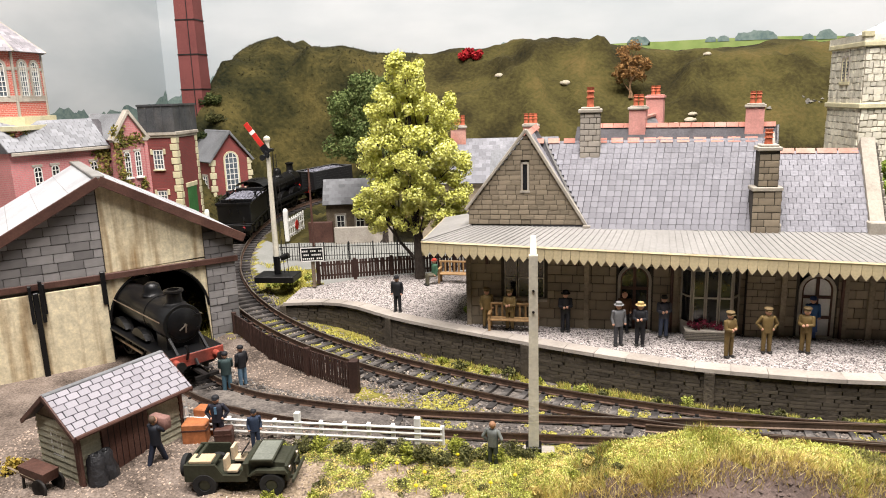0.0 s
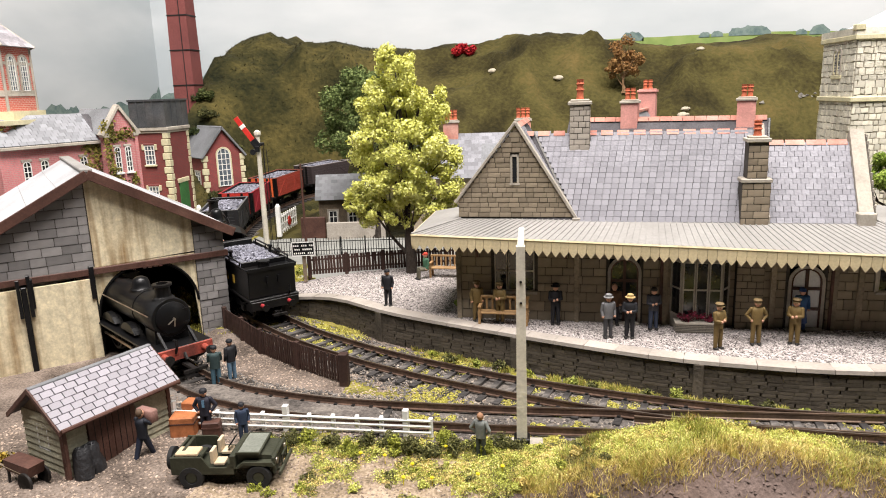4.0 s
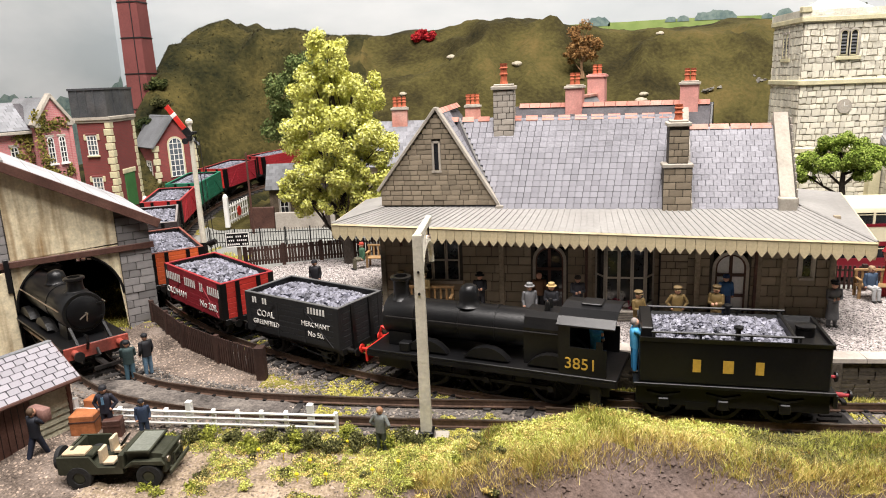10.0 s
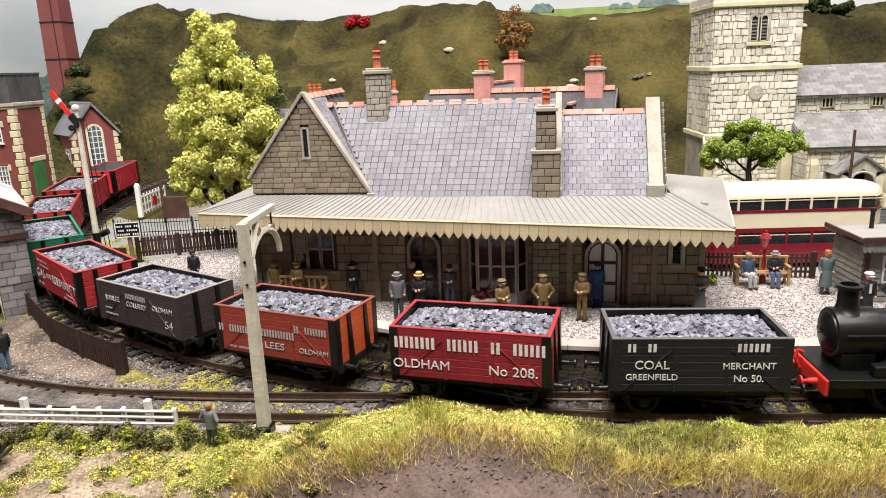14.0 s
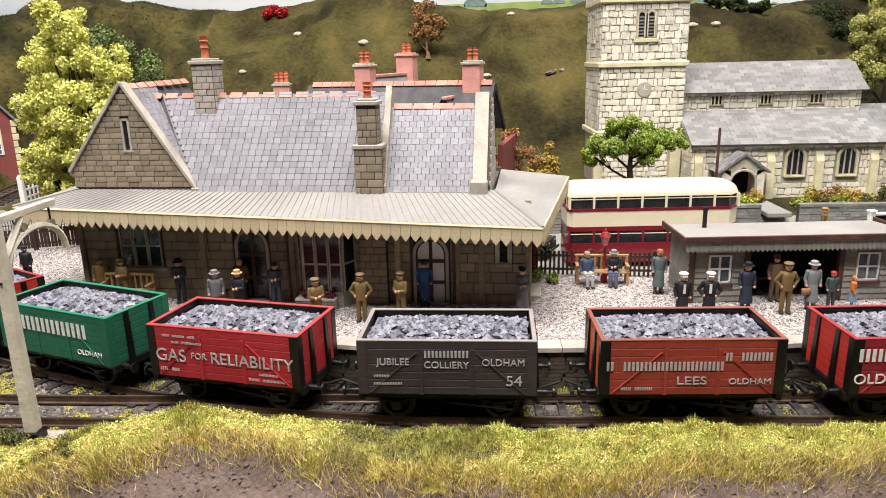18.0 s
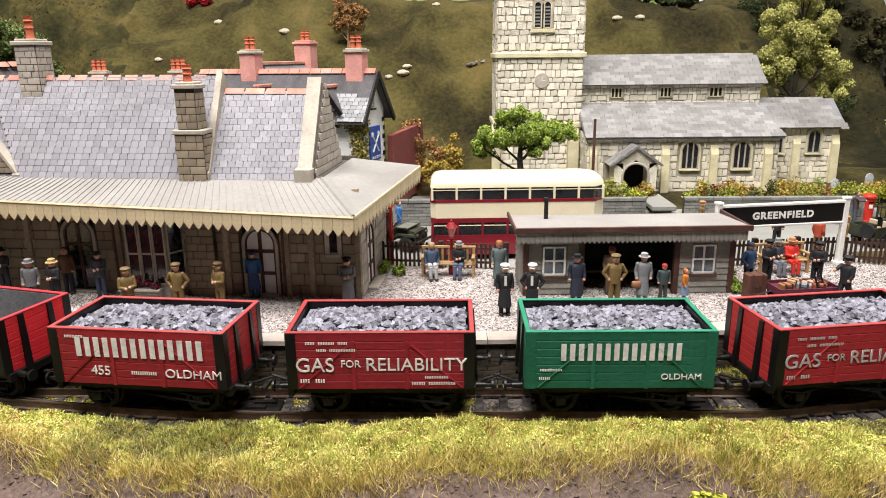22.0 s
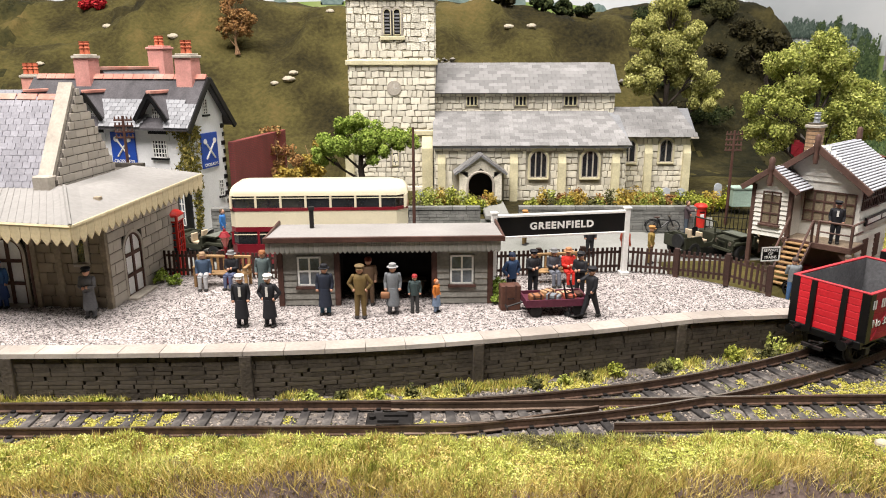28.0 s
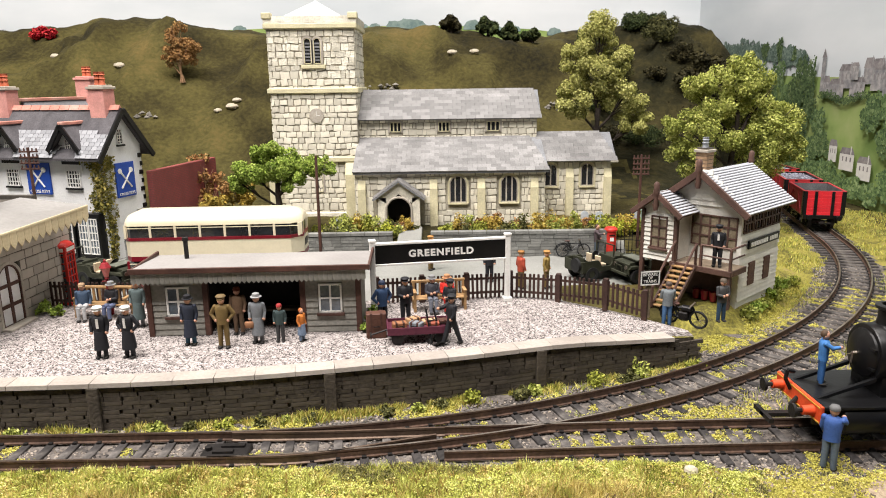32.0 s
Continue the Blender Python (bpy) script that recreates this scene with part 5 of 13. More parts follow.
def slates(pc, m, width, length, course, sw, rg, spans=None, thick=0.45, gap=0.18, lap=1.12):
    """Slates on the plane of m: u along the eaves, v up the slope, w out."""
    v, row = 0.0, 0
    while v < length - 0.2:
        h = min(course, length - v)
        for a, b in (spans(v + h / 2) if spans else [(0, width)]):
            u = a - (sw / 2 if row % 2 else 0)
            while u < b:
                u0, u1 = max(a, u), min(b, u + sw)
                if u1 - u0 > 0.3:
                    t = m @ Matrix.Translation(((u0 + u1) / 2, v + h * 0.5, 0)) @ Matrix.Rotation(radians(3.5 + rg.uniform(-1.2, 1.2)), 4, "X") @ Matrix.Translation((0, 0, 0.3))
                    pc.lay(t, (0, 0, 0), (u1 - u0 - gap, h * lap, thick * rg.uniform(0.7, 1.2)))
                u += sw
        v += course
        row += 1


def plane(o, u, v):
    """A matrix with x along u, y along v, z out of the plane; origin o (mm)."""
    u, v = Vector(u).normalized(), Vector(v).normalized()
    w = u.cross(v)
    return Matrix(((u.x, v.x, w.x, o[0]), (u.y, v.y, w.y, o[1]), (u.z, v.z, w.z, o[2]), (0, 0, 0, 1)))


def window(parent, m, u0, u1, z0, z1, cols, rows, frame, pane=PANE, bar=0.5, arch=False, sill=None, depth=0.8, surround=None, name="window"):
    """A glazed window on the wall plane of m (x along, y into the wall, z up)."""
    fr = G()
    f = 0.75 if u1 - u0 > 8 else 0.55
    top = z1
    if arch:
        r = (u1 - u0) / 2
        cx, cz = (u0 + u1) / 2, z1 - r
        outer = [(cx + r * math.cos(a), cz + r * math.sin(a)) for a in [math.pi * k / 12 for k in range(13)]]
        inner = [(cx + (r - f) * math.cos(a), cz + (r - f) * math.sin(a)) for a in [math.pi * k / 12 for k in range(13)]]
        for k in range(12):
            fr.add([(outer[k][0], -0.3, outer[k][1]), (outer[k + 1][0], -0.3, outer[k + 1][1]), (inner[k + 1][0], -0.3, inner[k + 1][1]), (inner[k][0], -0.3, inner[k][1]),
                    (outer[k][0], depth, outer[k][1]), (outer[k + 1][0], depth, outer[k + 1][1]), (inner[k + 1][0], depth, inner[k + 1][1]), (inner[k][0], depth, inner[k][1])],
                   [(0, 1, 2, 3), (0, 4, 5, 1), (3, 2, 6, 7)])
        top = cz
        poly = [(u0 + f, z0 + f)] + [(u1 - f, z0 + f)] + inner
    else:
        poly = [(u0 + f, z0 + f), (u1 - f, z0 + f), (u1 - f, z1 - f), (u0 + f, z1 - f)]
        fr.box(u0, u1, -0.3, depth, z1 - f, z1)
    fr.box(u0, u0 + f, -0.3, depth, z0, top).box(u1 - f, u1, -0.3, depth, z0, top).box(u0, u1, -0.3, depth, z0, z0 + f)
    for i in range(1, cols):
        x = u0 + (u1 - u0) * i / cols
        fr.box(x - bar / 2, x + bar / 2, -0.15, depth, z0, z1 - (0.6 if arch else 0))
    for j in range(1, rows):
        z = z0 + (z1 - z0) * j / rows
        fr.box(u0, u1, -0.1, depth, z - bar / 2, z + bar / 2)
    w = part(name, fr.move(m), frame, parent)
    part("pane", G().prism(poly, 0.35, 0.6).move(m), pane, w)
    if sill:
        part("sill", G().cbox(u0 - 1, u1 + 1, -1.2, 0.6, z0 - 1.3, z0, 0.15).move(m), sill, w)
    if surround:
        s = 1.4
        g = G().box(u0 - s, u0, -0.5, 0.4, z0 - 0.4, top).box(u1, u1 + s, -0.5, 0.4, z0 - 0.4, top)
        if arch:
            r0, r1 = (u1 - u0) / 2, (u1 - u0) / 2 + s
            for k in range(12):
                a, b = math.pi * k / 12, math.pi * (k + 1) / 12
                q = [(cx + r * math.cos(t), cz + r * math.sin(t)) for r, t in ((r0, a), (r1, a), (r1, b), (r0, b))]
                g.prism(q, -0.5, 0.4)
        else:
            g.box(u0 - s, u1 + s, -0.5, 0.4, z1, z1 + s)
        part("surround", g.move(m), surround, w)
    return w


def chimney(parent, x, y, w, d, z0, z1, material, capm, pots=1, pot=POT, ph=9, name="chimney"):
    c = part(name, G().box(x - w / 2, x + w / 2, y - d / 2, y + d / 2, z0, z1), material, parent)
    part("cap", G().cbox(x - w / 2 - 1, x + w / 2 + 1, y - d / 2 - 1, y + d / 2 + 1, z1 - 1.2, z1 + 0.6, 0.3).cbox(x - w / 2 + 0.3, x + w / 2 - 0.3, y - d / 2 + 0.3, y + d / 2 - 0.3, z1 + 0.6, z1 + 1.6, 0.3), capm, c)
    for i in range(pots):
        px = x + (i - (pots - 1) / 2) * 4
        part("pot", G().lathe([(2.0, z1 + 1.4), (1.7, z1 + 3), (1.6, z1 + ph * 0.5), (2.1, z1 + ph * 0.55), (1.6, z1 + ph * 0.62), (1.6, z1 + ph * 0.75), (2.1, z1 + ph * 0.8), (1.6, z1 + ph * 0.86), (1.9, z1 + ph), (1.2, z1 + ph), (1.2, z1 + ph - 2)], 12, (px, y, 0)), pot, c, smooth=True)
    return c


# ---------------------------------------------------------------- station building


def station():
    rg = random.Random(11)
    th = thing("station_building", pose(0.026, 0.350, 0, 0, 0, -5), "grey stone station with pale slate roof, cream valance and canopy", "station")
    I = Matrix()
    # bodies behind the facing stones
    front = [(-59, 13.5), (153, 13.5), (153, 64), (-59, 64)]
    opens = [(-41, -20.5, 29, 50), (17, 31.5, 13.5, 47), (100.5, 115.5, 13.5, 44), (138.5, 143.5, 33, 44), (50, 69, 18, 48)]

    def front_spans(z):
        cuts = sorted([(a - 1.6, b + 1.6) for a, b, z0, z1 in opens if z0 - 1.4 < z < z1 + 1.6])
        cuts += [(76, 88.5)]
        cuts.sort()
        out, u = [], -59
        for a, b in cuts:
            if a > u:
                out.append((u, a))
            u = max(u, b)
        out.append((u, 153))
        return out
    core = G()
    z = 13.5
    edges = sorted({13.5, 64.0, 18.0} | {o[2] for o in opens} | {o[3] for o in opens})
    for za, zb in zip(edges[:-1], edges[1:]):
        cuts = sorted([(a, b) for a, b, z0, z1 in opens if z0 <= za and z1 >= zb])
        u = -59
        for a, b in cuts + [(153, 153)]:
            if a > u:
                if a > 137 and zb > 56:
                    core.box(u, 137, 0.5, 3.5, za, zb)
                    core.box(137, a, 0.5, 3.5, za, min(zb, 55.5)) if za < 55 else None
                else:
                    core.box(u, a, 0.5, 3.5, za, zb)
            u = b
    core.box(-59, -56, 3.5, 70, 13.5, 66).box(-59, 137, 67, 70, 13.5, 66).box(137, 153, 67, 70, 13.5, 58).box(-56, 136, 3.5, 67, 60, 64)
    wall = part("front_wall", core, MORTAR, th)
    side = part("end_wall", G().box(150, 153, 3.5, 12, 13.5, 57).box(150, 153, 27, 67, 13.5, 58).box(150, 153, 12, 27, 42, 57), MORTAR, th)
    # near-black sheet added behind the openings to stand for unlit rooms
    part("inner_partition", G().box(-55, 149, 16, 17, 13.5, 60), INTERIOR_SHADE, th)
    part("inner_floor", G().box(-55, 149, 3.5, 66, 12.5, 13.9), OLDWOOD, th)
    pc = Pieces(wall, "stone", ASHLAR, 290)
    gable = lambda z: [(-59 + max(0, (z - 76) * 0.80), 0 - max(0, (z - 67) * 0.642))] if z < 111 else []

    def gable_spans(z):
        if z >= 111.5:
            return []
        l, r = (-59 + max(0.0, (z - 76) * 0.80)), (0 - max(0.0, (z - 67) * 0.642))
        if 85 < z < 99:
            return [(l, -32.2), (-28.0, r)]
        return [(l, r)]
    gab = part("gable_wall", G().prism([(-59, 64), (0, 64), (0, 67), (-29.5, 113), (-59, 76)], 0.5, 3.2), MORTAR, th)
    pg = Pieces(gab, "stone", ASHLAR, 290)
    stones(pg, I, 67.5, 112, 2.5, 5.2, gable_spans, rg, 0.3, 0.22)
    pg.done()
    stones(pc, I, 13.5, 57, 4.6, 8.0, front_spans, rg, wild=0.35)
    pc.done()
    pe = Pieces(side, "stone", ASHLAR_PALE, 200)
    ms = plane((153, 0, 0), (0, 1, 0), (-1, 0, 0))
    mside = Matrix(((0, -1, 0, 153), (1, 0, 0, 0), (0, 0, 1, 0), (0, 0, 0, 1)))
    stones(pe, mside, 13.5, 58, 4.6, 8.0, lambda z: [(0, 10.6), (28.4, 68)] if z < 43.5 else [(0, 68)], rg, wild=0.3)
    pe.done()
    part("gable_slit", G().box(-31.2, -29.0, 0.0, 1.2, 85.5, 98), DARKGLASS, gab)
    part("slit_surround", G().box(-32.2, -31.2, -0.5, 0.6, 84.6, 99).box(-29, -28, -0.5, 0.6, 84.6, 99).box(-32.2, -28, -0.5, 0.6, 98, 99).box(-32.6, -27.6, -0.6, 0.6, 83.8, 84.8), DRESSED, gab)
    # gable coping
    for a, b in (((-60.5, 74.8), (-29.5, 114.8)), ((1.2, 66), (-29.5, 114.8))):
        d = Vector((b[0] - a[0], 0, b[1] - a[1]))
        m = plane((a[0], 1.4, a[1]), d, (0, 1, 0))
        part("coping", G().cbox(0, d.length, -2.6, 2.6, -0.6, 0.9, 0.2, m), DRESSED, th)
    part("kneeler", G().cbox(-1.6, 2.4, -1.6, 3.4, 62.5, 67.5, 0.4), DRESSED, th)
    # roofs
    part("roof_board", G().prism([(-1, 65), (22, 107), (45, 65)], -26, 88, "x").prism([(-1, 65), (22, 100.5), (45, 65)], 88, 130, "x"), ROOF_JOINT, th)
    part("cross_roof_board", G().prism([(-59, 73), (-29.5, 112), (0, 65.6), (0, 60), (-59, 60)], 3, 62, "y"), ROOF_JOINT, th)
    ps = Pieces(th, "roof_slate", SLATE_PALE, 250, "weathered pale grey slates")
    up = Vector((0, 23, 42)).normalized()
    valley = lambda v: [(1.2 - v * 0.46, 76.5 + (10.5 if v > 6 else 0))]
    slates(ps, plane((0, -1.4, 65.4), (1, 0, 0), up), 88, 48.0, 2.9, 3.5, rg, valley, 0.7, 0.2, 0.94)
    slates(ps, plane((89, -1.4, 65.2), (1, 0, 0), Vector((0, 23, 35.5))), 40, 42.4, 2.9, 3.5, rg, None, 0.7, 0.2, 0.94)
    cr = Vector((-29.5, 0, 46.4))
    slates(ps, plane((1.0, 3, 65.6), (0, 1, 0), cr), 60, 55, 2.9, 3.5, rg, lambda v: [(0, 2.0 + v * 0.41)], 0.7, 0.2, 0.94)
    slates(ps, plane((-60, 62, 72), (0, -1, 0), Vector((30, 0, 39))), 59, 50, 2.9, 3.5, rg, None, 0.7, 0.2, 0.94)
    ps.done()
    part("lead_valley", G().tube([(0, 0, 66), (-22, 22.5, 108.4)], 0.7), LEAD, th)
    for nm, a, b in (("ridge_tile", (-28, 22, 108.2), (84, 22, 107.4)), ("ridge_tile", (90, 22, 101.6), (127.6, 22, 101.2)), ("ridge_tile", (-29.5, 4, 113.4), (-29.5, 62, 114.2))):
        a, b = Vector(a), Vector(b)
        n = max(2, int((b - a).length / 8))
        for i in range(n):
            p, q = a.lerp(b, i / n), a.lerp(b, (i + 1) / n - 0.02)
            d = (q - p)
            s = Vector((-d.y, d.x, 0)).normalized() * 2.0
            g = G().add([p + s + Vector((0, 0, -1.4)), p, p - s + Vector((0, 0, -1.4)), q + s + Vector((0, 0, -1.4)), q, q - s + Vector((0, 0, -1.4)),
                         p + Vector((0, 0, 0.9)), q + Vector((0, 0, 0.9))], [(0, 3, 7, 6), (6, 7, 5, 2), (0, 6, 2, 1), (3, 4, 5, 7)])
            part(nm, g, RIDGE, th)
    # parapets and right gable wall
    pz = lambda y, top: [(-2.6, 64), (-2.6, 68.5), (-1, 69.5), (22, top), (45, 69.5), (46.6, 68.5), (46.6, 64)]
    part("mid_parapet", G().prism(pz(0, 110.5), 86.6, 89.4, "x"), DRESSED, th)
    part("end_parapet", G().prism(pz(0, 107.0), 127.6, 133.8, "x"), DRESSED, th)
    part("parapet_kneeler", G().cbox(126.6, 134.2, -3.6, 3, 62.5, 70.5, 0.5), DRESSED, th)
    rg_wall = part("end_gable_wall", G().prism([(0, 62), (0, 68), (22, 104.5), (45, 68), (45, 62)], 133.8, 135.2, "x"), MORTAR, th)
    p2 = Pieces(rg_wall, "stone", ASHLAR_PALE, 200)
    m2 = Matrix(((0, -1, 0, 135.4), (1, 0, 0, 0), (0, 0, 1, 0), (0, 0, 0, 1)))
    stones(p2, m2, 63, 104.5, 3.5, 7.0, lambda z: [(max(0, (z - 68) * 0.60), 45 - max(0, (z - 68) * 0.62))], rg, 0.3)
    p2.done()
    # chimneys
    c1 = chimney(th, 1.2, 22, 10.0, 10.5, 98, 123, MORTAR, DRESSED, 1, ph=11.5)
    p3 = Pieces(c1, "stone", ASHLAR_PALE, 120)
    for m, w in ((Matrix.Translation((-3.8, 16.75, 0)), 10.0), (Matrix(((0, -1, 0, 6.2), (1, 0, 0, 16.75), (0, 0, 1, 0), (0, 0, 0, 1))), 10.5)):
        stones(p3, m, 99, 121.5, 2.9, 4.6, lambda z, w=w: [(0, w)], rg, 0.3)
    p3.done()
    c2 = chimney(th, 82.4, 1.5, 8.6, 8.6, 86.5, 104.5, MORTAR, DRESSED, 1, ph=8.5)
    low = part("chimney_breast", G().box(76.2, 88.6, -3.0, 5.8, 13.5, 85.4), MORTAR, th)
    part("chimney_set_off", G().cbox(75.6, 89.2, -3.8, 6.4, 84.6, 86.6, 0.4), DRESSED, th)
    p4 = Pieces(low, "stone", ASHLAR, 160)
    stones(p4, Matrix.Translation((0, -3.1, 0)), 13.5, 84.4, 3.4, 5.5, lambda z: [(76.2, 88.6)], rg, 0.3)
    stones(p4, Matrix(((0, -1, 0, 88.6), (1, 0, 0, 0), (0, 0, 1, 0), (0, 0, 0, 1))), 66, 84.4, 3.4, 5.0, lambda z: [(-3, 5.8)], rg, 0.3)
    stones(p4, Matrix.Translation((0, -2.9, 0)), 86.8, 103, 3.0, 4.6, lambda z: [(78.1, 86.7)], rg, 0.3)
    stones(p4, Matrix(((0, -1, 0, 86.7), (1, 0, 0, 0), (0, 0, 1, 0), (0, 0, 0, 1))), 86.8, 103, 3.0, 4.6, lambda z: [(-2.8, 5.8)], rg, 0.3)
    p4.done()
    part("rear_range", G().prism([(70, 60), (88, 98), (110, 60), (110, 14), (70, 14)], -60, 60, "x"), SLATE, th)
    # windows and doors of the front
    FRAME = DRESSED
    for u0, u1 in ((-41, -34.4), (-34.0, -27.4), (-27.0, -20.5)):
        window(th, I, u0, u1, 29, 50, 1, 2, FRAME, DARKGLASS, 0.9, depth=2.0)
    part("window_sill", G().cbox(-43, -19, -1.4, 1, 27.4, 29, 0.2), DRESSED, th)
    for u0, u1, zt in ((17.5, 31, 46.5), (101.5, 115, 43.6)):
        w = window(th, I, u0, u1, 13.6, zt, 2, 3, BROWN, RENDER if u0 > 50 else DARKGLASS, 1.5, arch=True, depth=1.6, surround=DRESSED, name="platform_door")
        part("threshold", G().cbox(u0 - 1, u1 + 1, -3, 2, 13.2, 14.4, 0.2), DRESSED, w)
    window(th, I, 138.7, 143.3, 33, 44, 1, 1, FRAME, DARKGLASS, surround=DRESSED, sill=DRESSED)
    bay = part("bay_window", G().prism([(46, 0.5), (51, -8), (69, -8), (74, 0.5), (74, 3), (46, 3)], 13.5, 20, "z").prism([(46, 0.5), (51, -8), (69, -8), (74, 0.5), (74, 3), (46, 3)], 47.5, 62, "z").box(50.5, 69.5, 1.5, 2.5, 20, 47.5), ASHLAR_PALE, th)
    for u0, u1 in ((51.2, 56.8), (57.2, 62.8), (63.2, 68.8)):
        window(bay, Matrix.Translation((0, -8, 0)), u0, u1, 20, 47.5, 1, 2, FRAME, DARKGLASS, 0.8, depth=1.0)
    for a, b in (((46, 0.5), (51, -8)), ((69, -8), (74, 0.5))):
        d = Vector((b[0] - a[0], b[1] - a[1], 0))
        t = d.normalized()
        m = Matrix(((t.x, -t.y, 0, a[0]), (t.y, t.x, 0, a[1]), (0, 0, 1, 0), (0, 0, 0, 1)))
        window(bay, m, 0.8, d.length - 0.8, 20, 47.5, 1, 2, FRAME, DARKGLASS, 0.8, depth=0.8)
    # pilaster strips beside the recesses
    for x in (-60, 0.5, 43.5, 93, 120, 131, 151.5):
        part("pilaster", G().cbox(x - 1.0, x + 1.6, -1.6, 1, 13.5, 62, 0.2), ASHLAR, th)
    window(th, Matrix(((0, -1, 0, 153), (1, 0, 0, 0), (0, 0, 1, 0), (0, 0, 0, 1))), 12, 27, 14, 42, 2, 3, BROWN, RENDER, 1.6, arch=True, depth=1.5, surround=DRESSED, name="end_door")
    part("end_door_step", G().cbox(153, 158, 10, 29, 12.5, 14.6, 0.3), DRESSED, th)
    # canopy
    O = [Vector(p) for p in ((-81, 45, 63.0), (-80.6, -15.4, 61.5), (157.7, -30.4, 56.8), (171.5, 57, 63.0))]
    N = [Vector(p) for p in ((-58, 45, 67.0), (-58, 0.5, 66.8), (137.5, 0.5, 66.0), (137.5, 57, 66.6))]
    g = G()
    for i in range(3):
        q = [O[i], O[i + 1], N[i + 1], N[i]]
        g.add([p for p in q] + [p - Vector((0, 0, 1.0)) for p in q], [(0, 1, 2, 3), (7, 6, 5, 4), (0, 4, 5, 1), (1, 5, 6, 2), (2, 6, 7, 3), (3, 7, 4, 0)])
    can = part("canopy_roof", g, LEAD, th)
    rolls = G()
    for k in range(1, 74):
        t = k / 74
        a, b = O[1].lerp(O[2], t), N[1].lerp(N[2], t)
        rolls.cyl(a + Vector((0, 0, 0.05)), b + Vector((0, 0, 0.05)), 0.28, None, 4, False)
    tagged(part("lead_roll", rolls, LEAD, can), kind="stuff")
    part("hip_roll", G().cyl(O[2], N[2], 0.8, None, 6).cyl(O[1], N[1], 0.8, None, 6), LEAD, can)
    vb = mesh("valance_board", G().prism([(-1.95, 0), (1.95, 0), (1.95, -4.6), (1.2, -5.8), (0, -7.4), (-1.2, -5.8), (-1.95, -4.6)], -0.35, 0.35), CREAM)
    for a, b, n in ((O[1], O[2], 58), (O[2], O[3], 22), (O[0], O[1], 15)):
        d = b - a
        for k in range(n):
            p = a.lerp(b, (k + 0.5) / n) - Vector((0, 0, 0.9))
            ob = part("valance_board", vb, None, can)
            ob.matrix_basis = Matrix.Translation(p * MM) @ Matrix.Rotation(math.atan2(d.y, d.x), 4, "Z") @ Matrix.Diagonal((d.length / n / 4.05, 1, 1, 1))
        part("fascia", G().cyl(a - Vector((0, 0, 0.6)), b - Vector((0, 0, 0.6)), 0.7, None, 5), CREAM, can)
    for x in (-50, -5, 40, 92, 122):
        part("canopy_bracket", G().prism([(0, 60), (-16, 58), (-16, 57), (-5, 54), (0, 46)], x - 0.7, x + 0.7, "x"), BROWN, th)
    for x in (42, 119):
        part("downpipe", G().cyl((x, -1.2, 14), (x, -1.2, 62), 0.8, None, 8), BROWN, th)
    return th


station()


# ---------------------------------------------------------------- engine shed


